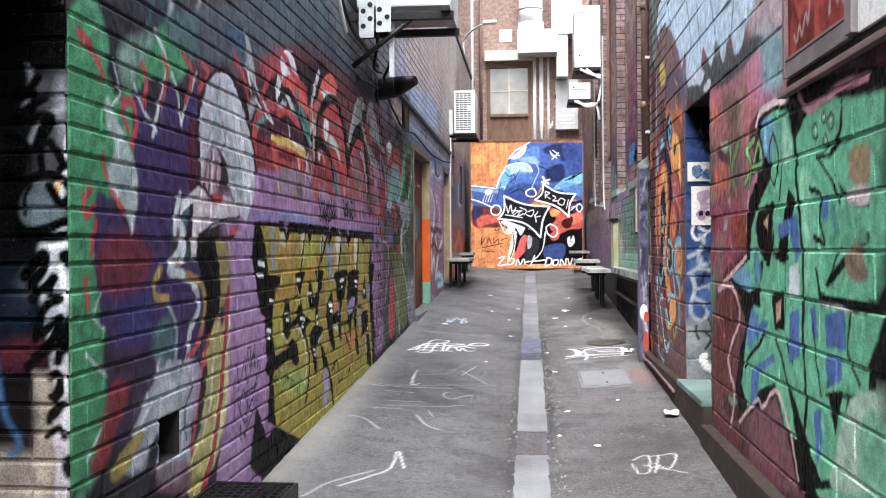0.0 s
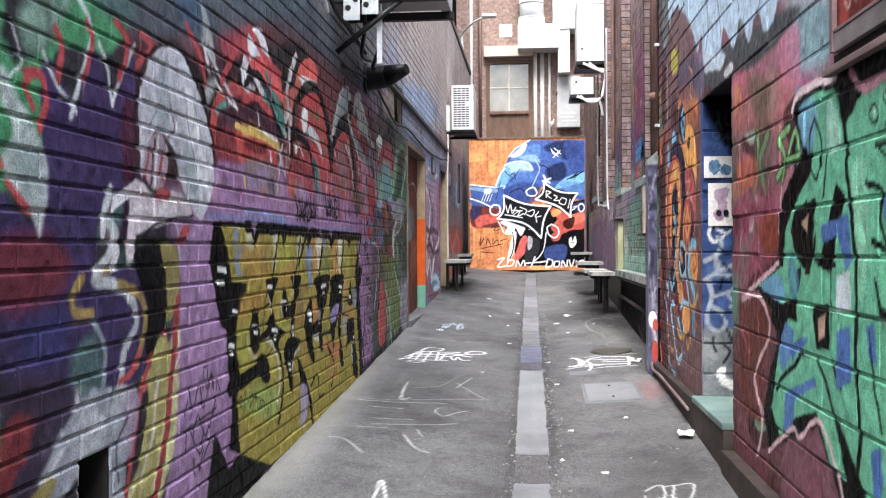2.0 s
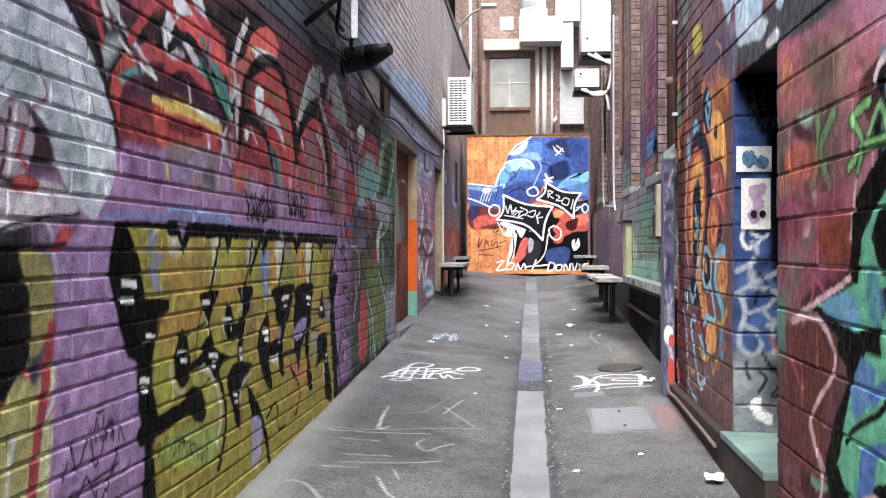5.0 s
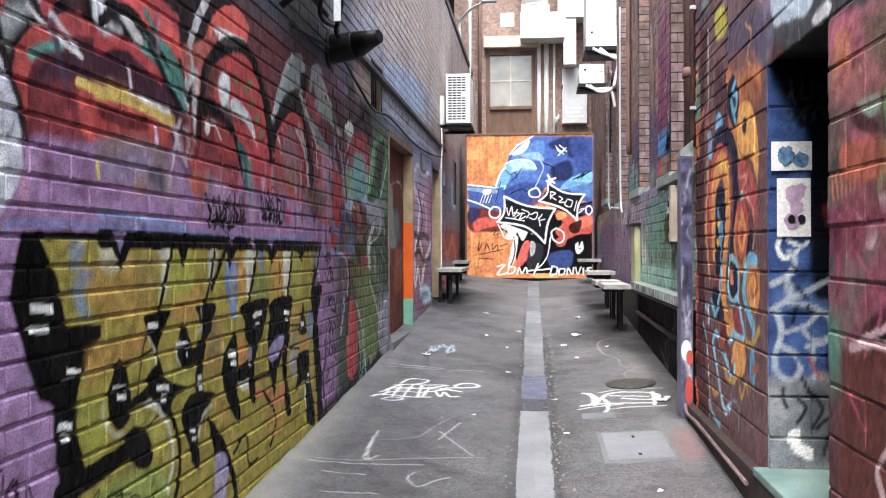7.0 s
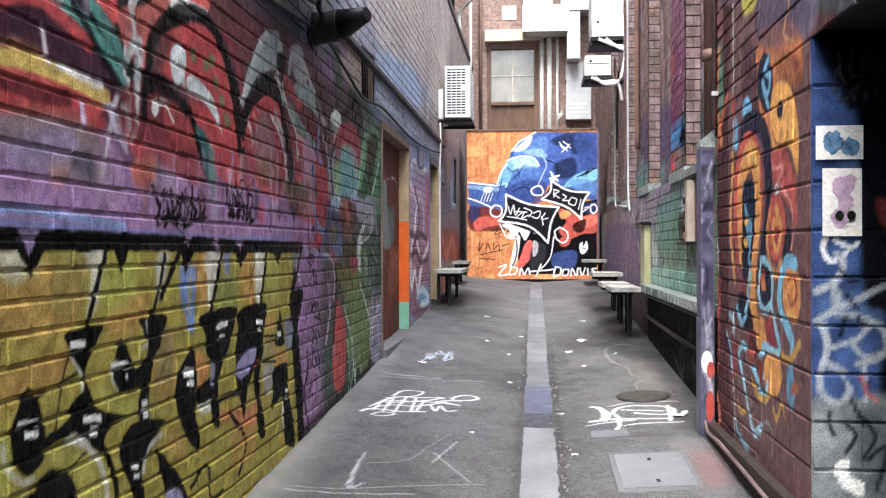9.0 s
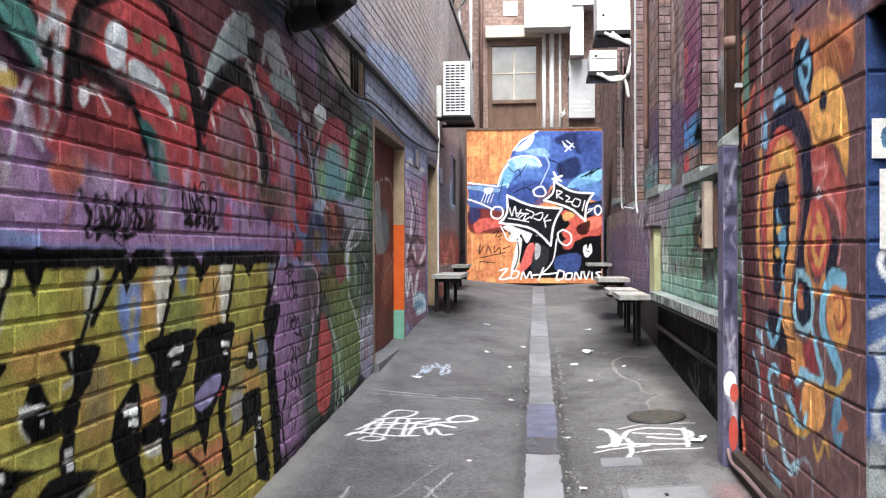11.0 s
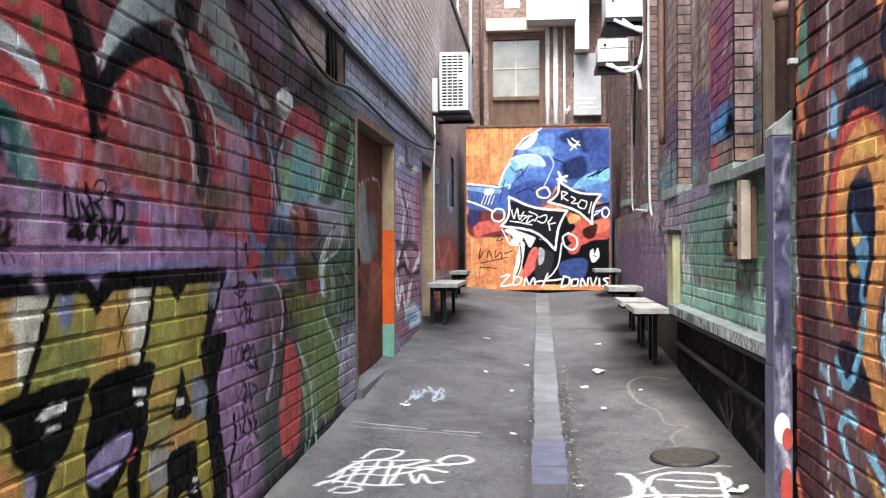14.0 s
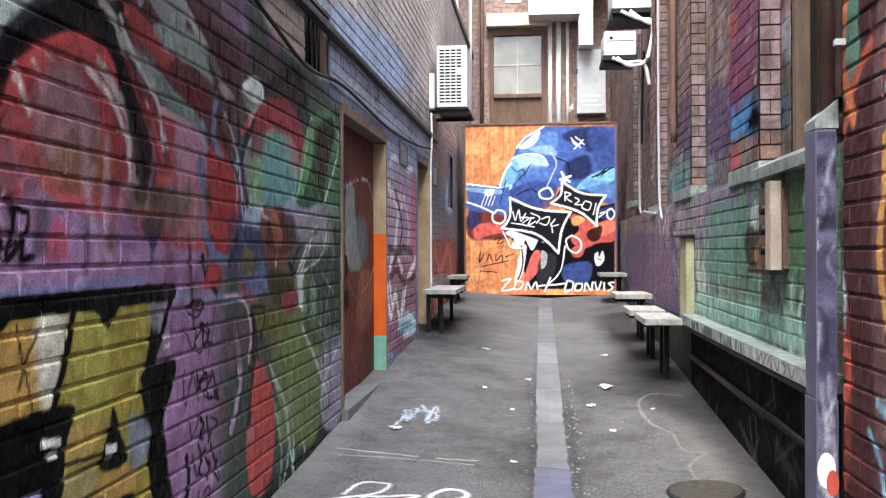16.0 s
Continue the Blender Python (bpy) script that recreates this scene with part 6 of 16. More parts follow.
RIGHT.line("#d8803c", .015, (5.567, 2.016, 5.567, 1.953), .01, .9)
RIGHT.fill("#eceaea", (5.46, 1.899, 5.404, 1.906, 5.404, 1.857, 5.446, 1.849), .01)
RIGHT.fill("#f0eeee", (5.549, 1.812, 5.483, 1.79, 5.519, 1.73, 5.595, 1.741), .01)
RIGHT.fill("#8a3a24", (5.404, 1.788, 5.297, 1.814, 5.194, 1.792, 5.194, 1.714, 5.376, 1.714), .015)
RIGHT.fill("#8a3058", (5.988, 1.872, 5.519, 1.882, 5.194, 1.875, 5.194, 1.811, 5.46, 1.799, 5.642, 1.72, 5.988, 1.721), .05, .7)
RIGHT.fill("#3a2430", (5.919, 1.812, 5.828, 1.798, 5.864, 1.72, 5.919, 1.72), .02, .8)
RIGHT.fill("#3a2430", (5.741, 1.829, 5.658, 1.815, 5.691, 1.731), .02, .8)
RIGHT.line("#d0b0bc", .012, (5.707, 1.871, 5.579, 1.792, 5.61, 1.72), .01, .7)
RIGHT.fill("#8a84a0", (7.103, 2.928, 6.856, 2.923, 6.856, 2.666, 7.103, 2.672), .05, .6)
RIGHT.fill("#d0c83c", (8.205, 3.201, 7.943, 3.171, 7.855, 3.01, 8.175, 3.029), .03, .8)
RIGHT.fill("#5a5470", (7.855, 3.027, 7.103, 2.943, 6.976, 2.676, 7.769, 2.751), .05, .7)
RIGHT.line("#d09a5a", .02, (7.379, 2.932, 7.251, 2.856, 7.342, 2.734, 7.169, 2.662), .01, .9)
RIGHT.fill("#dcdce0", (6.201, 2.666, 5.995, 2.687, 5.957, 2.642, 6.116, 2.622), .015, .9)
RIGHT.fill("#c8d6e4", (6.529, 2.785, 6.43, 2.838, 6.158, 2.765, 6.244, 2.714, 6.382, 2.716), .015, .9)
RIGHT.fill("#c8d6e4", (6.798, 2.781, 6.77, 2.901, 6.529, 2.851, 6.58, 2.771), .015, .9)
RIGHT.fill("#96525c", (5.84, 2.297, 5.005, 2.274, 4.645, 2.197, 4.957, 1.911, 5.019, 1.582, 5.201, 1.264, 5.212, .684, 5.101, .31, 5.889, .222), .03, .3, False)
RIGHT.fill("#b86a62", (5.787, 2.549, 4.946, 2.457, 4.721, 2.311, 4.951, 2.212, 5.794, 2.258), .04, .2)
RIGHT.fill("#a03a5e", (5.817, 1.919, 5.012, 1.929, 5.052, 1.61, 5.827, 1.511), .03, .4)
RIGHT.fill("#6f3832", (5.831, 1.348, 5.197, 1.437, 5.141, 1.268, 5.33, 1.017, 5.272, .79, 5.845, .758), .03, .95, False)
RIGHT.fill("#8a3a22", (5.419, 1.73, 5.213, 1.818, 5.004, 1.79, 5.006, 1.652, 5.242, 1.604), .008, 1, False)
RIGHT.fill("#c05a34", (5.813, 2.114, 5.438, 2.094, 5.414, 1.971, 5.816, 1.984), .03, .7)
RIGHT.fill("#3a5a44", (5.435, 2.23, 4.951, 2.198, 4.956, 1.939, 5.441, 1.958), .03, .2)
RIGHT.line("#1c2420", .053, (4.824, 2.174, 4.997, 2.135, 4.89, 2.042, 5.023, 1.966), .008)
RIGHT.line("#7fba74", .033, (4.824, 2.174, 4.997, 2.135, 4.89, 2.042, 5.023, 1.966), .008)
RIGHT.line("#1c2420", .051, (4.934, 1.948, 4.724, 2.143, 4.631, 1.966), .008)
RIGHT.line("#7fba74", .031, (4.934, 1.948, 4.724, 2.143, 4.631, 1.966), .008)
RIGHT.line("#1c2420", .051, (4.869, 2.026, 4.648, 2.031), .008)
RIGHT.line("#7fba74", .031, (4.869, 2.026, 4.648, 2.031), .008)
RIGHT.line("#c04a78", .019, (5.73, 1.738, 5.45, 1.549, 5.593, 1.36), .01, .7)
RIGHT.line("#c04a78", .018, (5.449, 1.579, 5.257, 1.493), .01, .7)
RIGHT.line("#c04a78", .019, (5.772, 1.222, 5.598, 1.109), .01, .7)
RIGHT.fill("#0b0b0d", (4.803, 2.232, 4.663, 2.296, 4.217, 2.275, 4.034, 2.312, 3.39, 2.255, 3.015, 2.205, 3.029, .889, 4.096, .591, 4.242, .735, 4.442, .943, 4.718, .845, 5.212, .684, 5.309, .842, 5.205, 1.032, 5.026, 1.221, 4.991, 1.32, 5.223, 1.378, 5.507, 1.45, 5.053, 1.568, 5.017, 1.666, 4.958, 1.857, 4.787, 1.953, 4.61, 2.04, 4.685, 2.151), .008, 1, False)
RIGHT.fill("#62b694", (4.48, 2.242, 4.218, 2.234, 4.13, 2.081, 3.935, 2.172, 3.503, 2.168, 3.089, 2.126, 3.097, 1.418, 3.349, 1.118, 3.599, .788, 3.89, .795, 4.162, .979, 4.481, 1.204, 4.626, 1.204, 4.68, 1.353, 4.509, 1.586, 4.452, 1.829), .02, 1, False)
RIGHT.line("#0b0b0d", .037, (4.157, 2.23, 4.123, 2.08, 4.074, 1.963), .008)
RIGHT.line("#0b0b0d", .03, (4.332, 2.016, 4.368, 1.837, 4.509, 1.611, 4.601, 1.545, 4.698, 1.43), .008)
RIGHT.line("#0b0b0d", .023, (3.811, 1.983, 3.638, 1.883, 3.533, 1.78, 3.51, 1.649, 3.588, 1.583, 3.688, 1.493), .008)
RIGHT.line("#0b0b0d", .028, (4.275, 1.56, 4.265, 1.24, 4.16, 1.137), .008)
RIGHT.line("#0b0b0d", .032, (4.463, 1.206, 4.315, 1.094, 4.121, .83), .008)
RIGHT.line("#0b0b0d", .024, (3.759, 1.4, 3.817, 1.55), .008)
RIGHT.line("#0b0b0d", .028, (3.503, 2.15, 3.52, 2.05, 3.626, 1.988), .008)
RIGHT.line("#0b0b0d", .024, (3.584, 1.897, 3.434, 1.793, 3.253, 1.774), .008)
RIGHT.line("#0b0b0d", .039, (3.688, 1.493, 3.536, 1.555, 3.254, 1.663), .008)
RIGHT.line("#0b0b0d", .044, (3.759, 1.43, 3.439, 1.421, 3.097, 1.435), .008)
RIGHT.line("#0b0b0d", .025, (3.463, 1.391, 3.442, 1.138, 3.599, .807), .008)
RIGHT.line("#0b0b0d", .028, (3.734, 1.068, 3.517, 1.098, 3.261, 1.133), .008)
RIGHT.line("#c98a9c", .036, (4.055, 2.273, 3.934, 2.193, 3.748, 2.193, 3.528, 2.214, 3.248, 2.199), .01)
RIGHT.line("#dcc8ce", .034, (4.782, 2.229, 4.701, 2.287, 4.479, 2.296, 4.217, 2.279), .008)
RIGHT.fill("#62b694", (4.645, 2.209, 4.497, 2.262, 4.233, 2.241, 4.159, 2.096, 4.146, 2.026, 4.332, 2.016, 4.367, 1.849, 4.541, 1.839, 4.73, 1.813, 4.812, 1.716, 4.734, 1.61, 4.601, 1.555, 4.678, 1.443, 4.967, 1.391, 5.173, 1.438, 5.399, 1.459, 4.942, 1.566, 4.896, 1.713, 4.749, 1.832, 4.503, 1.955, 4.5, 2.103), .008, 1, False)
RIGHT.fill("#6fa8c4", (4.683, 2.215, 4.498, 2.25, 4.43, 2.155, 4.519, 2.031, 4.591, 2.063), .02, .85)
RIGHT.fill("#a8d4c4", (4.296, 2.218, 4.204, 2.158, 4.16, 2.028, 4.316, 2.022), .015, .7)
RIGHT.fill("#5f9ac0", (5.347, 1.461, 5.02, 1.527, 4.901, 1.434, 5.022, 1.402), .012, .9)
RIGHT.fill("#2a2a30", (4.735, 1.537, 4.657, 1.572, 4.62, 1.484, 4.717, 1.455), .008, 1, False)
RIGHT.line("#0b0b0d", .018, (4.464, 2.159, 4.381, 2.053, 4.434, 1.92, 4.52, 1.981, 4.536, 2.095, 4.464, 2.159), .008)
RIGHT.line("#0b0b0d", .015, (4.577, 1.836, 4.731, 1.766, 4.675, 1.636), .008)
RIGHT.fill("#b89a86", (4.653, 1.751, 4.542, 1.785, 4.561, 1.71), .008, 1, False)
RIGHT.fill("#4f8fae", (4.834, 1.637, 4.696, 1.533, 4.737, 1.428, 4.838, 1.45), .015, .7)
RIGHT.fill("#62b694", (4.452, 1.825, 4.148, 1.876, 4.074, 1.974, 3.811, 1.983, 3.649, 1.888, 3.564, 1.801, 3.525, 1.649, 3.588, 1.588, 3.688, 1.493, 3.829, 1.549, 3.866, 1.59, 3.82, 1.365, 3.75, 1.21, 3.717, 1.055, 3.599, .768, 3.769, .713, 3.929, .807, 4.09, .947, 4.159, 1.16, 4.281, 1.238, 4.275, 1.56, 4.456, 1.606), .008, 1, False)
RIGHT.fill("#8fd0b0", (4.04, 1.916, 3.906, 1.926, 3.877, 1.694, 3.946, 1.441, 3.996, 1.633), .02, .6)
RIGHT.fill("#4a967a", (3.752, 1.892, 3.586, 1.783, 3.561, 1.649, 3.671, 1.552, 3.668, 1.729), .03, .6)
RIGHT.fill("#0b0b0d", (4.208, 1.889, 4.105, 1.833, 4.181, 1.702, 4.275, 1.553, 4.44, 1.574, 4.321, 1.705), .008, 1, False)
RIGHT.fill("#3a6cae", (4.386, 1.73, 4.077, 1.77, 4.038, 1.611, 4.109, 1.562, 4.181, 1.69, 4.37, 1.67), .008, 1, False)
RIGHT.fill("#c8d6dc", (4.213, 1.542, 4.066, 1.563, 4.054, 1.425, 4.216, 1.409), .008, 1, False)
RIGHT.fill("#3a6cae", (4.217, 1.336, 4.069, 1.369, 4.058, 1.172, 4.22, 1.118), .008, 1, False)
RIGHT.fill("#3a6cae", (3.92, 1.379, 3.844, 1.394, 3.809, 1.264, 3.883, 1.277), .008, 1, False)
RIGHT.line("#0b0b0d", .036, (4.103, 1.955, 4.022, 1.698, 3.998, 1.482, 4.015, 1.264, 3.965, 1.055, 4.008, .832), .008)
RIGHT.line("#0b0b0d", .018, (3.882, 1.361, 3.834, 1.199, 3.764, 1.047), .008)
RIGHT.line("#0b0b0d", .024, (3.9, 1.867, 3.753, 1.828, 3.778, 1.733, 3.721, 1.643, 3.84, 1.669), .008)
RIGHT.fill("#3a6cae", (3.741, 1.821, 3.667, 1.826, 3.685, 1.729, 3.742, 1.741), .008, 1, False)
RIGHT.line("#3a6cae", .011, (3.612, 1.784, 3.586, 1.735), .008)
RIGHT.line("#3a6cae", .012, (3.619, 1.727, 3.598, 1.688), .008)
RIGHT.line("#0b0b0d", .021, (4.474, 1.606, 4.228, 1.583), .008)
RIGHT.fill("#62b694", (3.988, 2.159, 3.808, 2.173, 3.58, 2.186, 3.498, 2.145, 3.53, 2.061, 3.637, 1.999, 3.811, 1.999, 4.003, 2.069), .008, 1, False)
RIGHT.line("#16241e", .012, (3.833, 2.123, 3.791, 2.084, 3.834, 2.058, 3.878, 2.097, 3.833, 2.123), .008)
RIGHT.fill("#d8dcd8", (3.846, 2.109, 3.815, 2.1, 3.828, 2.081), .006, 1, False)
RIGHT.line("#16241e", .012, (3.713, 2.149, 3.686, 2.123, 3.714, 2.105, 3.742, 2.132, 3.713, 2.149), .008)
RIGHT.fill("#d8dcd8", (3.725, 2.145, 3.696, 2.136, 3.708, 2.118), .006, 1, False)
RIGHT.line("#16241e", .012, (3.629, 2.136, 3.588, 2.096, 3.63, 2.068, 3.673, 2.109, 3.629, 2.136), .008)
RIGHT.fill("#d8dcd8", (3.641, 2.12, 3.613, 2.111, 3.625, 2.094), .006, 1, False)
RIGHT.line("#16241e", .012, (3.692, 2.058, 3.661, 2.029, 3.693, 2.008, 3.724, 2.037, 3.692, 2.058), .008)
RIGHT.fill("#d8dcd8", (3.703, 2.05, 3.675, 2.043, 3.687, 2.025), .006, 1, False)
RIGHT.fill("#62b694", (3.479, 2.118, 3.249, 2.123, 3.093, 1.789, 3.396, 1.809, 3.606, 1.88, 3.5, 2.001), .008, 1, False)
RIGHT.fill("#9a8a6a", (3.432, 1.974, 3.251, 1.969, 3.252, 1.833, 3.423, 1.865), .015)
RIGHT.line("#0b0b0d", .02, (3.498, 2.131, 3.53, 2.042, 3.626, 1.982, 3.811, 1.983), .008)
RIGHT.fill("#c8c0c4", (3.453, 1.831, 3.252, 1.833, 3.253, 1.774, 3.444, 1.784), .015)
RIGHT.fill("#5aa888", (3.559, 1.772, 3.364, 1.771, 3.255, 1.646, 3.436, 1.648, 3.51, 1.593), .012, .9)
RIGHT.fill("#8a7a68", (3.475, 1.602, 3.342, 1.647, 3.256, 1.526, 3.437, 1.521), .02)
RIGHT.line("#c0c8c4", .014, (3.759, 1.41, 3.591, 1.411, 3.415, 1.395), .012)
RIGHT.fill("#62b694", (3.759, 1.4, 3.429, 1.39, 3.258, 1.338, 3.261, 1.133, 3.734, 1.068), .008, 1, False)
RIGHT.fill("#3a66a4", (3.724, 1.368, 3.508, 1.403, 3.48, 1.258, 3.703, 1.247), .008, 1, False)
RIGHT.fill("#3a66a4", (3.704, 1.211, 3.541, 1.232, 3.532, 1.139, 3.694, 1.09), .008, 1, False)
RIGHT.line("#0b0b0d", .019, (3.439, 1.393, 3.46, 1.245, 3.348, 1.153), .008)
RIGHT.fill("#0b0b0d", (3.677, 1.071, 3.517, 1.108, 3.597, .922), .008, 1, False)
RIGHT.fill("#3a6cae", (3.875, .965, 3.776, 1.004, 3.754, .888, 3.828, .748, 3.851, .866), .008, 1, False)
RIGHT.fill("#a8c8b8", (3.598, .864, 3.404, 1.108, 3.1, 1.128, 3.103, .869, 3.627, .722), .02)
RIGHT.fill("#5aa888", (3.305, 1.056, 3.101, 1.079, 3.103, .869, 3.352, .834), .03, .8)
RIGHT.fill("#62b694", (5.16, .895, 5.016, 1.166, 4.861, 1.337, 4.7, 1.331, 4.702, 1.192, 4.463, 1.206, 4.347, 1.113, 4.223, .969, 4.121, .807, 4.272, .816, 4.467, .995, 4.746, .926, 5.023, .788), .008, 1, False)
RIGHT.fill("#3f70b0", (4.956, .822, 4.91, 1.009, 4.482, 1.13, 4.448, 1.1, 4.765, 1.002, 4.808, .863), .008, 1, False)
RIGHT.fill("#4f84b8", (5.015, 1.188, 4.903, 1.323, 4.77, 1.29, 4.802, 1.182, 4.973, 1.082), .008, 1, False)
RIGHT.line("#0b0b0d", .024, (4.7, 1.3, 4.683, 1.186, 4.974, 1.06, 5.065, .993), .008)
RIGHT.fill("#62b694", (4.657, 1.534, 4.307, 1.552, 4.293, 1.471, 4.566, 1.41, 4.552, 1.212, 4.702, 1.223, 4.738, 1.402), .008, 1, False)
RIGHT.fill("#3a6cae", (4.842, 1.21, 4.662, 1.278, 4.569, 1.273, 4.802, 1.161), .008, 1, False)
RIGHT.fill("#0b0b0d", (4.512, 1.413, 4.309, 1.435, 4.296, 1.26, 4.463, 1.245), .008, 1, False)
RIGHT.fill("#b89a86", (4.435, 1.368, 4.342, 1.398, 4.36, 1.302, 4.427, 1.284), .008, 1, False)
RIGHT.fill("#7f5462", (5.165, .665, 4.809, .829, 4.69, .817, 4.434, .928, 4.241, .781, 4.081, .595, 5.101, .31), .02, .95, False)
RIGHT.fill("#8a5060", (4.673, .686, 4.445, .785, 4.323, .622, 4.582, .505), .04, .6)
RIGHT.fill("#5a3a34", (5.214, .626, 4.981, .702, 5.042, .41, 5.218, .422), .03, .7)
RIGHT.line("#d4b4ba", .023, (5.213, .678, 4.808, .863, 4.709, .839, 4.441, .965, 4.225, .83, 4.081, .639), .008)
RIGHT.line("#d4b4ba", .027, (5.019, 1.577, 5.738, 1.378, 5.4, 1.411, 5.176, 1.26, 5.489, .998, 5.309, .842), .008)
RIGHT.line("#d4b4ba", .027, (5.489, .998, 5.335, .779, 5.444, .609), .008)
RIGHT.line("#d4b4ba", .025, (4.957, 1.911, 5.005, 1.721), .008)
# doorway jamb: blue with white tags
# two near-black fills paint the recess's shade over the jamb's inner half
NICHE.fill("#0c0d11", (1.224, 2.921, 1.505, 2.912, 1.499, 1.064, 1.335, 1.11, 1.348, 1.452, 1.266, 1.55, 1.245, 2.259, 1.198, 2.334, 1.105, 2.679), .03, .97)
NICHE.fill("#0c0d11", (1.063, 2.926, 1.271, 2.919, 1.269, 2.332, 1.139, 2.457, 1.062, 2.631), .04, .9)
NICHE.fill("#84898c", (1.039, 1.077, 1.17, 1.108, 1.382, 1.099, 1.404, .624, 1.026, .615), .04, .95)
NICHE.fill("#5a5f66", (1.241, 1.06, 1.37, 1.062, 1.369, .72, 1.263, .767), .05, .8)
NICHE.fill("#9aa0a2", (1.051, 1.033, 1.146, 1.059, 1.146, .912, 1.062, .886), .04, .7)
NICHE.fill("#7a1f1c", (1.319, 1.941, 1.373, 1.928, 1.373, 1.818, 1.338, 1.843), .015, .9)
NICHE.line("#e4e6e8", .02, (1.116, 1.783, 1.106, 1.734, 1.137, 1.684, 1.196, 1.721), .006)
NICHE.line("#e4e6e8", .02, (1.149, 1.775, 1.208, 1.746, 1.243, 1.765), .006)
NICHE.line("#a9b0b8", .029, (1.077, 1.559, 1.148, 1.599, 1.186, 1.672, 1.16, 1.716), .01, .9)
NICHE.line("#a9b0b8", .027, (1.153, 1.599, 1.162, 1.505, 1.242, 1.525, 1.342, 1.584), .01, .9)
NICHE.line("#a9b0b8", .027, (1.076, 1.439, 1.148, 1.471, 1.266, 1.447, 1.348, 1.403, 1.35, 1.306, 1.242, 1.256), .01, .9)
NICHE.line("#a9b0b8", .029, (1.1, 1.427, 1.123, 1.324, 1.095, 1.23, 1.094, 1.144, 1.151, 1.096, 1.203, 1.133, 1.194, 1.219, 1.123, 1.255), .01, .9)
NICHE.line("#a9b0b8", .024, (1.147, 1.329, 1.242, 1.366, 1.301, 1.428), .01, .9)
NICHE.line("#a9b0b8", .024, (1.218, 1.354, 1.265, 1.293, 1.336, 1.306), .01, .9)
NICHE.line("#a9b0b8", .022, (1.148, 1.488, 1.176, 1.55), .01, .9)
NICHE.line("#a9b0b8", .022, (1.265, 1.256, 1.276, 1.11), .01, .9)
NICHE.line("#14161c", .017, (1.172, 1.648, 1.219, 1.599, 1.266, 1.623), .008, .9)
NICHE.line("#14161c", .017, (1.195, 1.55, 1.242, 1.488), .008, .9)
NICHE.line("#14161c", .017, (1.195, 1.452, 1.176, 1.378), .008, .9)
NICHE.line("#14161c", .017, (1.242, 1.452, 1.266, 1.415), .008, .9)
NICHE.line("#14161c", .017, (1.122, 1.059, 1.146, .961), .008, .9)
NICHE.line("#14161c", .017, (1.193, 1.011, 1.24, .962, 1.193, .888), .008, .9)
NICHE.line("#14161c", .017, (1.241, 1.06, 1.311, .963, 1.264, .865), .008, .9)
NICHE.line("#14161c", .017, (1.217, 1.109, 1.264, 1.012), .008, .9)
NICHE.line("#14161c", .017, (1.287, .865, 1.358, .915, 1.322, .744), .008, .9)
NICHE.line("#b05a58", .015, (1.253, 1.207, 1.288, 1.134, 1.323, 1.11), .006)
NICHE.line("#2f5a94", .034, (1.213, 1.207, 1.253, 1.134), .006)
NICHE.fill("#f0f0ee", (1.157, .843, 1.205, .864, 1.216, .796, 1.268, .762, 1.258, .713, 1.192, .741, 1.157, .789), .006)
NICHE.line("#3c4148", .01, (1.151, 2.383, 1.163, 2.481, 1.198, 2.395), .006, .9)
NICHE.line("#3c4148", .01, (1.223, 2.554, 1.217, 2.456, 1.269, 2.467), .006, .9)
NICHE.line("#3c4148", .01, (1.27, 2.552, 1.258, 2.455), .006, .9)
NICHE.line("#3c4148", .01, (1.305, 2.503, 1.364, 2.521, 1.316, 2.454), .006, .9)
NICHE.line("#3c4148", .01, (1.151, 2.408, 1.186, 2.346, 1.246, 2.418, 1.222, 2.333), .006, .9)
NICHE.line("#3c4148", .01, (1.269, 2.332, 1.293, 2.417, 1.34, 2.355), .006, .9)
NICHE.line("#3c4148", .01, (1.163, 2.555, 1.175, 2.457), .006, .9)
# brick wall past the block pier
GREEN.fill("#7fa58c", (9.0, 1.38, 11.2, 1.38, 11.2, 2.36, 9.0, 2.36), .25, alpha=0.8)
GREEN.fill("#8a9f9a", (11, 1.38, 13.2, 1.38, 13.2, 2.36, 11, 2.36), .25, alpha=0.7)
GREEN.fill("#8f8590", (13.1, 1.28, 17.6, 1.28, 17.6, 2.36, 13.1, 2.36), .2, alpha=0.85)
GREEN.fill("#5f7a58", (10.146, 2.352, 9.711, 2.393, 9.72, 1.797, 10.098, 1.818), .1, alpha=0.8)
GREEN.fill("#4f7a62", (11.434, 2.322, 10.786, 2.345, 10.875, 1.499, 11.449, 1.533), .1, alpha=0.7)
GREEN.fill("#b9d0c4", (13.182, 1.721, 12.265, 1.699, 12.318, 1.397, 13.189, 1.408), .1, alpha=0.6)
GREEN.fill("#8a6a96", (12.743, 2.457, 11.434, 2.284, 11.626, 1.987, 12.755, 1.958), .15, alpha=0.6)
GREEN.fill("#c8d8cc", (10.275, 1.541, 9.725, 1.471, 9.726, 1.362, 10.277, 1.404), .08, alpha=0.6)
GREEN.line("#5f8a72", .084, (11.05, 1.94, 11.08, 1.80, 10.96, 1.66), .06, alpha=0.75)
GREEN.line("#8fb09a", .051, (9.21, 2.17, 9.31, 2.05, 9.20, 1.93), .06, alpha=0.75)
GREEN.line("#6f6070", .057, (15.96, 1.88, 15.99, 1.69, 16.03, 1.51), .06, alpha=0.75)
GREEN.line("#b5a8ac", .046, (13.39, 2.09, 13.44, 1.90, 13.41, 1.71), .06, alpha=0.75)
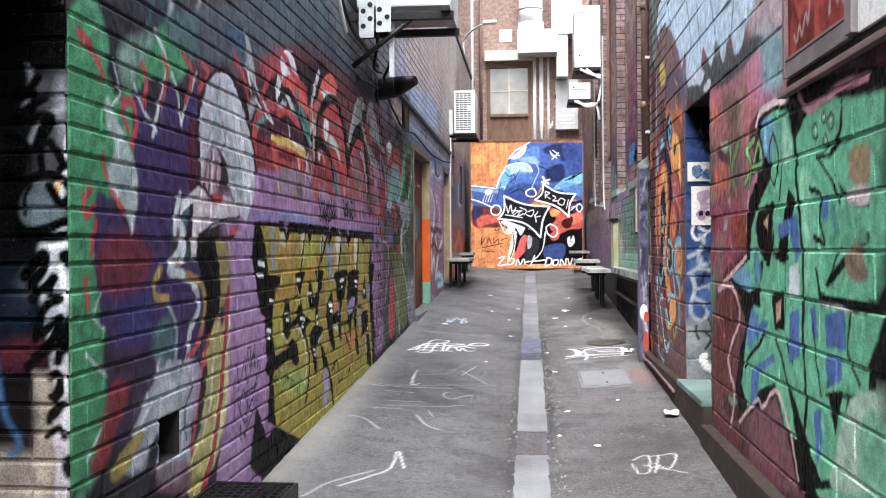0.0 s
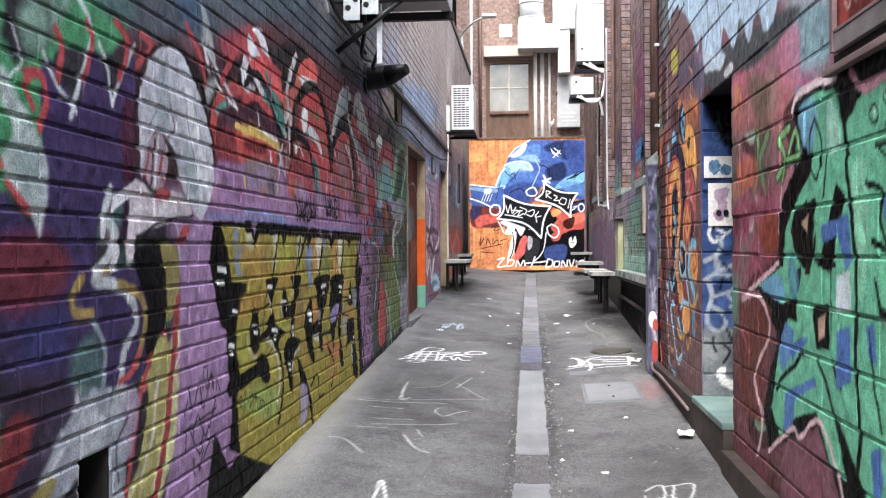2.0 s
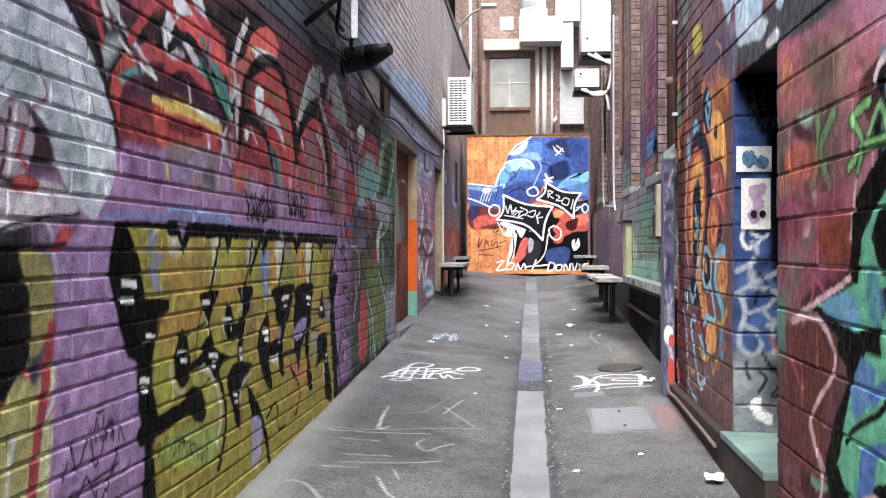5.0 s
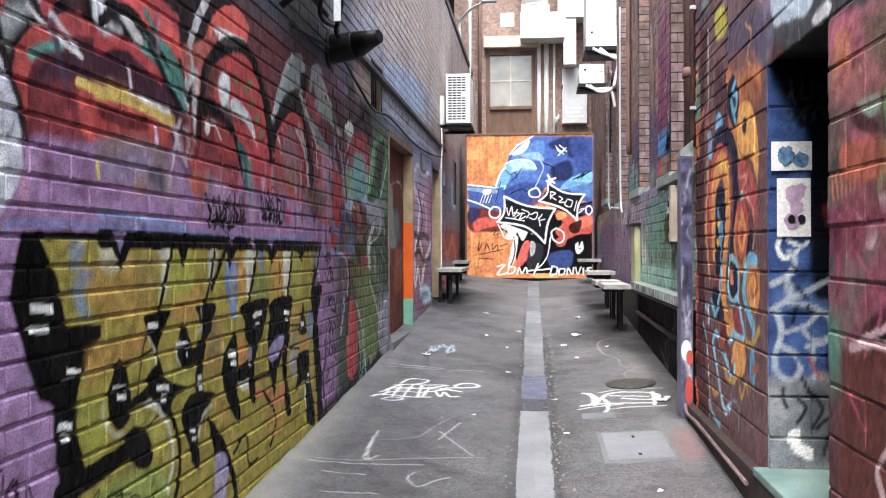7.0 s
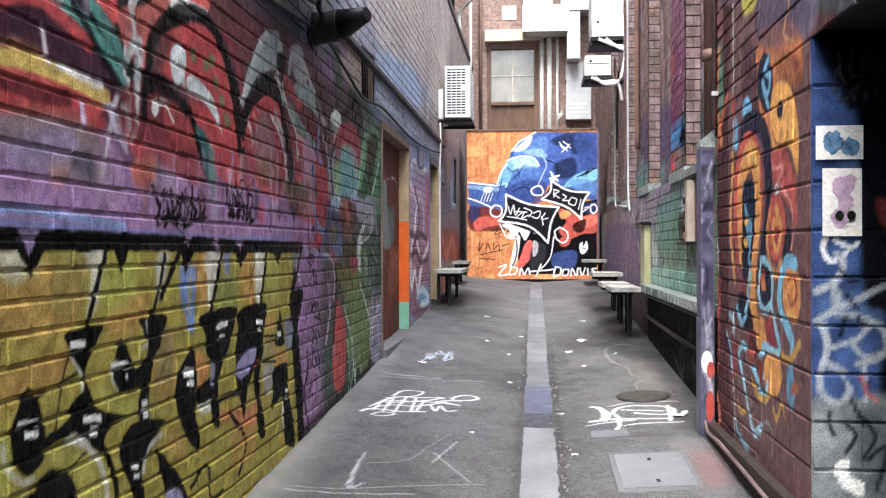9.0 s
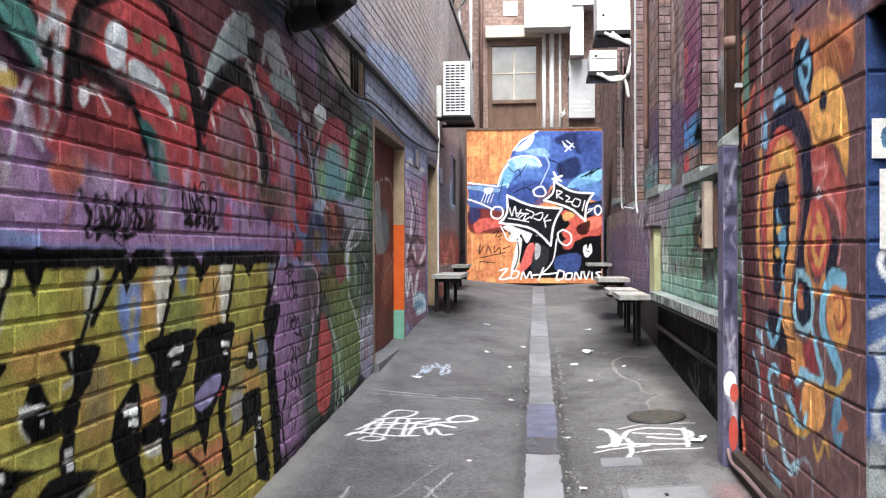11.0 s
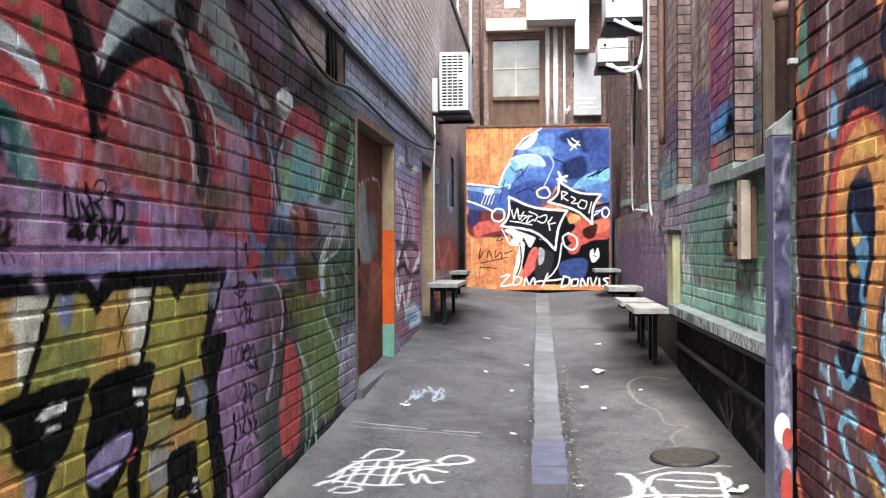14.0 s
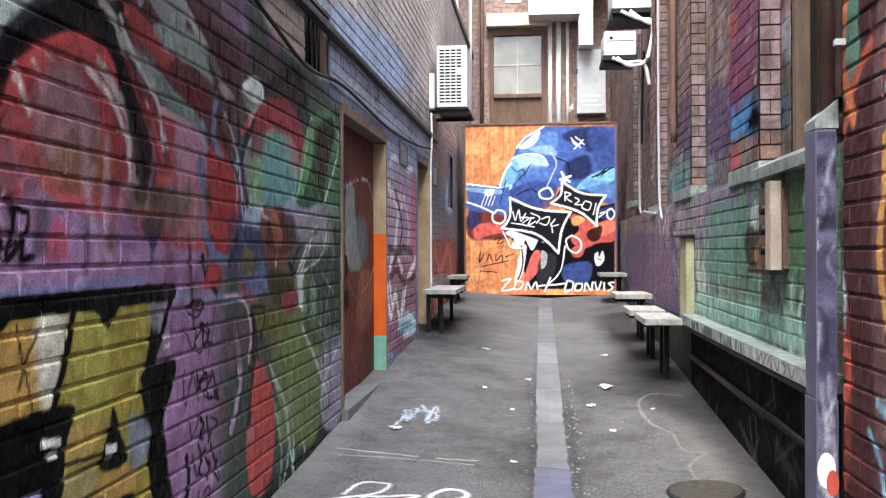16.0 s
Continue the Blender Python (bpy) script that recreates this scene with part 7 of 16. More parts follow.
GREEN.line("#3a3440", .073, (11.57, 1.52, 11.61, 1.30, 11.65, 1.07), .06, alpha=0.75)
GREEN.line("#8a7f8c", .133, (14.96, 2.24, 14.94, 2.09, 15.04, 1.95), .06, alpha=0.75)
GREEN.line("#a59aa6", .064, (16.31, 1.58, 16.40, 1.48, 16.29, 1.38), .06, alpha=0.75)
GREEN.line("#6f6070", .084, (14.24, 1.74, 14.21, 1.58, 14.26, 1.41), .06, alpha=0.75)
GREEN.line("#b5a8ac", .148, (13.89, 2.22, 13.96, 2.03, 13.99, 1.83), .06, alpha=0.75)
GREEN.line("#7f5f6a", .152, (14.60, 1.63, 14.69, 1.40, 14.62, 1.18), .06, alpha=0.75)
GREEN.line("#8a7f8c", .106, (14.95, 1.67, 14.91, 1.45, 14.87, 1.23), .06, alpha=0.75)
GREEN.line("#a59aa6", .133, (16.10, 2.29, 16.08, 2.20, 16.03, 2.11), .06, alpha=0.75)
GREEN.line("#8fb09a", .034, (11.51, 2.12, 11.53, 1.89, 11.42, 1.66), .06, alpha=0.75)
GREEN.line("#b5a8ac", .154, (14.99, 1.76, 14.99, 1.54, 15.09, 1.31), .06, alpha=0.75)
GREEN.line("#7a6a88", .033, (11.64, 1.56, 11.58, 1.38, 11.62, 1.20), .06, alpha=0.75)
GREEN.line("#8a7f8c", .141, (14.11, 1.62, 14.07, 1.54, 14.20, 1.46), .06, alpha=0.75)
GREEN.line("#a59aa6", .100, (16.45, 1.80, 16.48, 1.65, 16.47, 1.49), .06, alpha=0.75)
GREEN.line("#6f6070", .098, (13.69, 2.00, 13.67, 1.76, 13.73, 1.52), .06, alpha=0.75)
GREEN.line("#4f4458", .077, (11.05, 1.74, 11.06, 1.49, 10.95, 1.25), .06, alpha=0.75)
GREEN.line("#c9d8cc", .085, (12.50, 1.96, 12.53, 1.89, 12.42, 1.81), .06, alpha=0.75)
GREEN.line("#8a7f8c", .080, (14.24, 1.87, 14.29, 1.68, 14.29, 1.49), .06, alpha=0.75)
GREEN.line("#8a5a5a", .117, (9.28, 1.55, 9.23, 1.36, 9.27, 1.16), .06, alpha=0.75)
GREEN.line("#6f6070", .076, (13.96, 1.76, 13.93, 1.62, 13.98, 1.48), .06, alpha=0.75)
GREEN.line("#8fb09a", .032, (11.56, 1.80, 11.58, 1.59, 11.61, 1.38), .06, alpha=0.75)
GREEN.line("#2f4a3c", .051, (11.64, 1.68, 11.58, 1.46, 11.63, 1.25), .06, alpha=0.75)
GREEN.line("#8a7f8c", .078, (14.82, 1.58, 14.89, 1.45, 14.81, 1.32), .06, alpha=0.75)
GREEN.line("#a59aa6", .115, (16.12, 1.64, 16.19, 1.50, 16.11, 1.37), .06, alpha=0.75)
GREEN.line("#4f7f7a", .047, (10.95, 1.60, 11.01, 1.43, 11.01, 1.26), .06, alpha=0.75)
GREEN.line("#6a7a4a", .088, (10.61, 1.72, 10.67, 1.51, 10.57, 1.29), .06, alpha=0.75)
GREEN.line("#4f4458", .054, (10.16, 1.73, 10.13, 1.52, 10.15, 1.31), .06, alpha=0.75)
GREEN.line("#c9d8cc", .044, (12.54, 1.83, 12.44, 1.59, 12.63, 1.36), .06, alpha=0.75)
GREEN.line("#a59aa6", .150, (16.32, 2.29, 16.40, 2.14, 16.26, 1.99), .06, alpha=0.75)
GREEN.line("#6f6070", .100, (15.21, 2.17, 15.17, 1.98, 15.18, 1.79), .06, alpha=0.75)
GREEN.line("#5f8a72", .056, (10.97, 1.55, 11.03, 1.38, 10.87, 1.20), .06, alpha=0.75)
GREEN.line("#7f5f6a", .144, (16.51, 2.05, 16.59, 1.82, 16.52, 1.58), .06, alpha=0.75)
GREEN.line("#2f4a3c", .057, (9.21, 2.10, 9.24, 1.99, 9.21, 1.89), .06, alpha=0.75)
GREEN.line("#7a6a88", .061, (12.49, 2.25, 12.44, 2.07, 12.57, 1.89), .06, alpha=0.75)
GREEN.line("#6f6070", .048, (13.01, 2.13, 13.02, 1.99, 13.08, 1.85), .06, alpha=0.75)
GREEN.line("#4f7f7a", .103, (10.50, 2.13, 10.57, 1.90, 10.41, 1.66), .06, alpha=0.75)
GREEN.line("#7f5f6a", .071, (14.25, 2.19, 14.21, 2.11, 14.26, 2.02), .06, alpha=0.75)
GREEN.line("#4f4458", .030, (12.57, 1.88, 12.48, 1.67, 12.49, 1.46), .06, alpha=0.75)
GREEN.line("#c9d8cc", .107, (10.12, 1.55, 10.04, 1.31, 10.12, 1.06), .06, alpha=0.75)
GREEN.line("#2c3a32", .088, (11.69, 1.75, 11.71, 1.62, 11.66, 1.48), .06, alpha=0.75)
GREEN.line("#8a5a5a", .080, (10.67, 1.76, 10.71, 1.67, 10.64, 1.57), .06, alpha=0.75)
GREEN.line("#5f8a72", .084, (9.76, 1.64, 9.81, 1.50, 9.73, 1.36), .06, alpha=0.75)
GREEN.line("#8a7f8c", .083, (15.67, 2.00, 15.67, 1.85, 15.71, 1.70), .06, alpha=0.75)
GREEN.line("#2f4a3c", .052, (12.55, 2.06, 12.56, 1.90, 12.59, 1.74), .06, alpha=0.75)
GREEN.line("#7a6a88", .109, (9.69, 1.84, 9.77, 1.69, 9.66, 1.54), .06, alpha=0.75)
GREEN.line("#b5a8ac", .093, (16.46, 2.13, 16.39, 2.01, 16.53, 1.89), .06, alpha=0.75)
GREEN.line("#7f5f6a", .117, (14.53, 2.21, 14.58, 2.00, 14.54, 1.78), .06, alpha=0.75)
GREEN.line("#6a7a4a", .043, (9.95, 1.97, 10.00, 1.89, 9.85, 1.82), .06, alpha=0.75)
GREEN.line("#4f4458", .046, (9.85, 1.58, 9.76, 1.35, 9.92, 1.12), .06, alpha=0.75)
GREEN.line("#c9d8cc", .105, (10.09, 2.18, 10.19, 1.98, 10.11, 1.79), .06, alpha=0.75)
GREEN.line("#b5a8ac", .099, (15.65, 1.53, 15.69, 1.32, 15.57, 1.11), .06, alpha=0.75)
GREEN.line("#7f5f6a", .077, (15.24, 2.25, 15.25, 2.16, 15.31, 2.08), .06, alpha=0.75)
GREEN.line("#5f8a72", .085, (11.09, 1.64, 11.14, 1.53, 11.06, 1.41), .06, alpha=0.75)
GREEN.line("#8fb09a", .068, (12.11, 1.82, 12.03, 1.68, 12.11, 1.54), .06, alpha=0.75)
GREEN.line("#6f6070", .058, (17.08, 1.83, 17.12, 1.62, 17.13, 1.42), .06, alpha=0.75)
GREEN.line("#b5a8ac", .114, (14.63, 1.91, 14.71, 1.75, 14.56, 1.59), .06, alpha=0.75)
GREEN.line("#3a3440", .077, (9.89, 2.10, 9.87, 1.86, 9.93, 1.63), .06, alpha=0.75)
GREEN.line("#4f7f7a", .083, (10.63, 1.71, 10.59, 1.60, 10.57, 1.49), .06, alpha=0.75)
GREEN.line("#a59aa6", .122, (14.77, 2.26, 14.75, 2.14, 14.84, 2.01), .06, alpha=0.75)
GREEN.line("#6f6070", .042, (13.89, 1.71, 13.89, 1.60, 13.87, 1.49), .06, alpha=0.75)
GREEN.line("#c9d8cc", .100, (10.51, 1.79, 10.44, 1.66, 10.61, 1.53), .06, alpha=0.75)
GREEN.line("#7f5f6a", .105, (13.03, 1.98, 13.10, 1.82, 13.04, 1.67), .06, alpha=0.75)
GREEN.line("#8a7f8c", .066, (13.05, 2.08, 13.09, 1.85, 13.14, 1.63), .06, alpha=0.75)
GREEN.line("#5f8a72", .095, (12.93, 1.68, 12.97, 1.57, 13.02, 1.45), .06, alpha=0.75)
GREEN.line("#6f6070", .069, (16.10, 1.69, 16.04, 1.59, 16.14, 1.48), .06, alpha=0.75)
GREEN.line("#b5a8ac", .140, (16.14, 2.22, 16.10, 2.10, 16.13, 1.98), .06, alpha=0.75)
GREEN.line("#7f5f6a", .137, (15.08, 1.57, 15.04, 1.48, 15.05, 1.39), .06, alpha=0.75)
GREEN.line("#8a7f8c", .078, (13.86, 2.04, 13.85, 1.96, 13.86, 1.89), .06, alpha=0.75)
GREEN.line("#4f7f7a", .065, (10.82, 1.97, 10.83, 1.73, 10.75, 1.48), .06, alpha=0.75)
GREEN.line("#6a7a4a", .110, (11.35, 2.03, 11.43, 1.94, 11.27, 1.84), .06, alpha=0.75)
GREEN.line("#b5a8ac", .128, (16.82, 1.80, 16.78, 1.59, 16.85, 1.38), .06, alpha=0.75)
GREEN.line("#7f5f6a", .127, (14.46, 2.14, 14.56, 2.02, 14.50, 1.90), .06, alpha=0.75)
GREEN.line("#8a7f8c", .080, (13.50, 1.59, 13.54, 1.43, 13.53, 1.27), .06, alpha=0.75)
GREEN.line("#a59aa6", .113, (13.74, 1.65, 13.68, 1.46, 13.82, 1.27), .06, alpha=0.75)
GREEN.line("#6f6070", .056, (14.47, 1.60, 14.44, 1.36, 14.52, 1.12), .06, alpha=0.75)
GREEN.line("#b5a8ac", .093, (14.00, 1.94, 13.96, 1.76, 13.93, 1.57), .06, alpha=0.75)
GREEN.line("#2f4a3c", .079, (9.66, 2.07, 9.71, 1.87, 9.63, 1.66), .06, alpha=0.75)
GREEN.line("#7a6a88", .034, (11.28, 1.81, 11.28, 1.58, 11.23, 1.35), .06, alpha=0.75)
GREEN.line("#a59aa6", .086, (15.40, 1.78, 15.41, 1.65, 15.46, 1.52), .06, alpha=0.75)
GREEN.line("#4f7f7a", .054, (11.99, 2.18, 11.91, 2.08, 11.92, 1.99), .06, alpha=0.75)
GREEN.line("#b5a8ac", .061, (15.49, 2.08, 15.47, 1.97, 15.54, 1.87), .06, alpha=0.75)
GREEN.line("#7f5f6a", .056, (15.79, 2.10, 15.77, 1.92, 15.73, 1.74), .06, alpha=0.75)
GREEN.line("#8a7f8c", .068, (13.43, 1.95, 13.48, 1.84, 13.33, 1.73), .06, alpha=0.75)
GREEN.line("#a59aa6", .084, (15.69, 2.21, 15.70, 1.97, 15.70, 1.73), .06, alpha=0.75)
GREEN.line("#6f6070", .074, (14.30, 2.28, 14.37, 2.09, 14.29, 1.89), .06, alpha=0.75)
GREEN.line("#b5a8ac", .129, (14.03, 2.08, 14.06, 2.01, 14.03, 1.93), .06, alpha=0.75)
GREEN.line("#7f5f6a", .101, (13.39, 1.87, 13.30, 1.76, 13.39, 1.65), .06, alpha=0.75)
GREEN.line("#8a7f8c", .151, (14.40, 1.86, 14.48, 1.68, 14.32, 1.51), .06, alpha=0.75)
GREEN.line("#a59aa6", .081, (15.60, 2.00, 15.54, 1.91, 15.51, 1.83), .06, alpha=0.75)
GREEN.line("#6f6070", .141, (13.52, 2.24, 13.56, 2.11, 13.45, 1.98), .06, alpha=0.75)
GREEN.line("#b5a8ac", .123, (16.14, 1.98, 16.19, 1.74, 16.11, 1.51), .06, alpha=0.75)
GREEN.line("#7f5f6a", .090, (15.71, 2.25, 15.77, 2.02, 15.71, 1.79), .06, alpha=0.75)
GREEN.line("#4f4458", .048, (9.99, 1.53, 9.93, 1.45, 9.99, 1.36), .06, alpha=0.75)
GREEN.line("#a59aa6", .115, (14.83, 1.93, 14.80, 1.78, 14.83, 1.63), .06, alpha=0.75)
GREEN.line("#6f6070", .144, (15.31, 1.82, 15.35, 1.71, 15.28, 1.61), .06, alpha=0.75)
GREEN.line("#8a5a5a", .050, (12.14, 1.92, 12.04, 1.74, 12.08, 1.56), .06, alpha=0.75)
GREEN.line("#7f5f6a", .062, (15.52, 1.61, 15.46, 1.46, 15.46, 1.30), .06, alpha=0.75)
GREEN.line("#8fb09a", .040, (12.41, 1.63, 12.34, 1.55, 12.41, 1.48), .06, alpha=0.75)
GREEN.line("#2f4a3c", .067, (9.59, 1.52, 9.63, 1.36, 9.50, 1.21), .06, alpha=0.75)
GREEN.line("#7a6a88", .117, (12.41, 1.82, 12.35, 1.74, 12.33, 1.66), .06, alpha=0.75)
GREEN.line("#3a3440", .061, (12.99, 1.63, 12.92, 1.45, 12.90, 1.26), .06, alpha=0.75)
GREEN.line("#7f5f6a", .093, (15.07, 1.72, 15.15, 1.51, 15.03, 1.29), .06, alpha=0.75)
GREEN.line("#6a7a4a", .087, (11.15, 1.71, 11.12, 1.50, 11.07, 1.28), .06, alpha=0.75)
GREEN.line("#a59aa6", .039, (14.70, 2.28, 14.60, 2.10, 14.61, 1.92), .06, alpha=0.75)
GREEN.line("#c9d8cc", .089, (10.50, 1.53, 10.58, 1.44, 10.44, 1.36), .06, alpha=0.75)
GREEN.line("#b5a8ac", .146, (17.09, 1.88, 17.17, 1.67, 16.99, 1.45), .06, alpha=0.75)
GREEN.line("#8a5a5a", .038, (11.60, 1.99, 11.56, 1.74, 11.67, 1.50), .06, alpha=0.75)
GREEN.line("#5f8a72", .091, (10.04, 1.81, 10.13, 1.68, 9.98, 1.54), .06, alpha=0.75)
GREEN.line("#a59aa6", .104, (15.17, 2.09, 15.25, 1.87, 15.14, 1.64), .06, alpha=0.75)
GREEN.line("#2f4a3c", .073, (12.50, 1.68, 12.45, 1.47, 12.43, 1.26), .06, alpha=0.75)
GREEN.line("#b5a8ac", .084, (15.01, 1.98, 15.01, 1.79, 14.94, 1.59), .06, alpha=0.75)
GREEN.line("#7f5f6a", .128, (14.93, 1.52, 14.96, 1.36, 14.85, 1.20), .06, alpha=0.75)
GREEN.line("#4f7f7a", .109, (11.04, 2.17, 11.12, 1.99, 11.03, 1.80), .06, alpha=0.75)
GREEN.line("#a59aa6", .082, (16.45, 2.09, 16.37, 1.95, 16.43, 1.82), .06, alpha=0.75)
GREEN.line("#6f6070", .052, (16.94, 1.58, 16.85, 1.41, 16.97, 1.23), .06, alpha=0.75)
GREEN.line("#c9d8cc", .088, (11.07, 1.54, 11.09, 1.44, 10.98, 1.34), .06, alpha=0.75)
GREEN.line("#2c3a32", .081, (10.99, 2.27, 10.97, 2.16, 11.04, 2.05), .06, alpha=0.75)
GREEN.line("#8a7f8c", .061, (14.06, 2.13, 13.99, 1.96, 13.97, 1.79), .06, alpha=0.75)
GREEN.line("#a59aa6", .152, (15.87, 1.59, 15.81, 1.51, 15.95, 1.43), .06, alpha=0.75)
GREEN.line("#8fb09a", .105, (9.80, 1.87, 9.83, 1.76, 9.83, 1.64), .06, alpha=0.75)
GREEN.line("#b5a8ac", .110, (15.34, 2.20, 15.33, 2.06, 15.27, 1.93), .06, alpha=0.75)
GREEN.line("#7f5f6a", .063, (15.95, 1.98, 15.96, 1.76, 15.94, 1.54), .06, alpha=0.75)
GREEN.line("#8a7f8c", .096, (15.07, 1.56, 14.98, 1.43, 15.08, 1.29), .06, alpha=0.75)
GREEN.line("#a59aa6", .110, (15.13, 1.84, 15.07, 1.65, 15.10, 1.46), .06, alpha=0.75)
GREEN.line("#6f6070", .049, (17.27, 1.77, 17.21, 1.62, 17.20, 1.47), .06, alpha=0.75)
GREEN.line("#b5a8ac", .154, (16.73, 2.08, 16.76, 1.85, 16.82, 1.62), .06, alpha=0.75)
GREEN.line("#7f5f6a", .145, (13.49, 1.83, 13.58, 1.59, 13.49, 1.35), .06, alpha=0.75)
GREEN.line("#8a7f8c", .147, (15.44, 1.83, 15.40, 1.58, 15.53, 1.33), .06, alpha=0.75)
GREEN.line("#8a5a5a", .056, (10.61, 1.58, 10.62, 1.38, 10.64, 1.17), .06, alpha=0.75)
GREEN.line("#5f8a72", .069, (9.43, 2.10, 9.40, 1.97, 9.48, 1.85), .06, alpha=0.75)
GREEN.line("#b5a8ac", .074, (15.22, 1.73, 15.21, 1.64, 15.14, 1.54), .06, alpha=0.75)
GREEN.line("#2f4a3c", .118, (10.36, 2.11, 10.45, 1.91, 10.43, 1.72), .06, alpha=0.75)
GREEN.line("#7a6a88", .072, (12.16, 1.63, 12.16, 1.50, 12.16, 1.37), .06, alpha=0.75)
GREEN.line("#3a3440", .072, (12.05, 2.18, 12.13, 2.06, 12.11, 1.93), .06, alpha=0.75)
GREEN.line("#4f7f7a", .031, (11.54, 1.69, 11.46, 1.48, 11.54, 1.26), .06, alpha=0.75)
GREEN.line("#b5a8ac", .063, (13.49, 1.63, 13.55, 1.55, 13.49, 1.46), .06, alpha=0.75)
GREEN.line("#7f5f6a", .043, (17.13, 2.13, 17.07, 1.88, 17.03, 1.64), .06, alpha=0.75)
GREEN.line("#c9d8cc", .079, (12.65, 1.77, 12.56, 1.69, 12.61, 1.60), .06, alpha=0.75)
GREEN.line("#2c3a32", .053, (11.13, 2.14, 11.04, 1.99, 11.11, 1.85), .06, alpha=0.75)
GREEN.line("#6f6070", .134, (14.25, 2.04, 14.19, 1.81, 14.17, 1.57), .06, alpha=0.75)
GREEN.line("#b5a8ac", .136, (15.32, 2.13, 15.33, 1.97, 15.27, 1.80), .06, alpha=0.75)
GREEN.line("#8fb09a", .111, (10.48, 1.51, 10.56, 1.33, 10.48, 1.14), .06, alpha=0.75)
GREEN.line("#8a7f8c", .110, (14.56, 2.24, 14.54, 2.03, 14.56, 1.81), .06, alpha=0.75)
GREEN.line("#7a6a88", .119, (10.50, 1.65, 10.51, 1.45, 10.48, 1.26), .06, alpha=0.75)
GREEN.line("#3a3440", .071, (11.99, 1.86, 12.08, 1.65, 11.92, 1.43), .06, alpha=0.75)
GREEN.line("#4f7f7a", .107, (11.68, 1.92, 11.75, 1.77, 11.77, 1.62), .06, alpha=0.75)
GREEN.line("#7f5f6a", .103, (14.12, 1.52, 14.12, 1.35, 14.08, 1.17), .06, alpha=0.75)
GREEN.line("#8a7f8c", .117, (14.92, 2.23, 14.89, 2.14, 14.92, 2.04), .06, alpha=0.75)
GREEN.line("#a59aa6", .062, (16.44, 2.27, 16.53, 2.08, 16.38, 1.89), .06, alpha=0.75)
GREEN.line("#2c3a32", .054, (12.24, 2.16, 12.33, 2.03, 12.33, 1.90), .06, alpha=0.75)
GREEN.line("#8a5a5a", .042, (11.70, 1.81, 11.65, 1.69, 11.80, 1.57), .06, alpha=0.75)
GREEN.line("#5f8a72", .037, (9.75, 1.68, 9.76, 1.57, 9.80, 1.46), .06, alpha=0.75)
GREEN.line("#8a7f8c", .040, (15.97, 2.00, 15.93, 1.79, 16.07, 1.57), .06, alpha=0.75)
GREEN.line("#2f4a3c", .054, (9.67, 1.71, 9.68, 1.55, 9.58, 1.40), .06, alpha=0.75)
GREEN.line("#7a6a88", .111, (11.03, 2.27, 10.97, 2.17, 11.13, 2.07), .06, alpha=0.75)
GREEN.line("#b5a8ac", .045, (14.63, 2.02, 14.68, 1.92, 14.57, 1.82), .06, alpha=0.75)
GREEN.line("#4f7f7a", .034, (10.65, 2.16, 10.75, 1.93, 10.66, 1.70), .06, alpha=0.75)
GREEN.line("#6a7a4a", .119, (12.24, 1.59, 12.19, 1.44, 12.16, 1.30), .06, alpha=0.75)
GREEN.line("#4f4458", .112, (10.29, 1.60, 10.21, 1.46, 10.23, 1.33), .06, alpha=0.75)
GREEN.line("#6f6070", .068, (16.80, 2.30, 16.77, 2.05, 16.89, 1.80), .06, alpha=0.75)
GREEN.line("#b5a8ac", .032, (13.08, 2.06, 13.05, 1.93, 13.13, 1.80), .06, alpha=0.75)
GREEN.line("#7f5f6a", .102, (15.51, 1.96, 15.50, 1.80, 15.52, 1.64), .06, alpha=0.75)
GREEN.line("#8a7f8c", .148, (15.93, 1.66, 16.00, 1.48, 15.87, 1.30), .06, alpha=0.75)
GREEN.line("#a59aa6", .070, (17.00, 2.17, 16.94, 2.07, 16.91, 1.96), .06, alpha=0.75)
GREEN.line("#6f6070", .052, (17.12, 1.83, 17.03, 1.60, 17.20, 1.37), .06, alpha=0.75)
GREEN.line("#b5a8ac", .100, (15.61, 2.29, 15.66, 2.10, 15.53, 1.90), .06, alpha=0.75)
GREEN.line("#7f5f6a", .109, (13.53, 1.85, 13.50, 1.75, 13.53, 1.65), .06, alpha=0.75)
GREEN.line("#4f7f7a", .084, (12.16, 1.75, 12.26, 1.62, 12.25, 1.48), .06, alpha=0.75)
GREEN.line("#a59aa6", .153, (16.17, 2.17, 16.12, 2.04, 16.09, 1.92), .06, alpha=0.75)
GREEN.line("#6f6070", .114, (13.21, 2.09, 13.16, 1.95, 13.30, 1.82), .06, alpha=0.75)
GREEN.line("#c9d8cc", .109, (12.81, 1.88, 12.91, 1.71, 12.82, 1.55), .06, alpha=0.75)
GREEN.line("#2c3a32", .068, (12.72, 1.99, 12.79, 1.91, 12.78, 1.82), .06, alpha=0.75)
GREEN.line("#8a5a5a", .118, (9.59, 2.18, 9.56, 2.04, 9.53, 1.90), .06, alpha=0.75)
GREEN.line("#a59aa6", .140, (13.60, 2.21, 13.64, 2.06, 13.57, 1.91), .06, alpha=0.75)
GREEN.line("#8fb09a", .064, (11.56, 1.90, 11.60, 1.76, 11.64, 1.61), .06, alpha=0.75)
GREEN.line("#b5a8ac", .082, (13.89, 1.62, 13.92, 1.50, 13.82, 1.39), .06, alpha=0.75)
GREEN.line("#7a6a88", .033, (9.77, 1.76, 9.78, 1.63, 9.85, 1.51), .06, alpha=0.75)
GREEN.line("#8a7f8c", .137, (13.48, 2.09, 13.56, 1.87, 13.47, 1.65), .06, alpha=0.75)
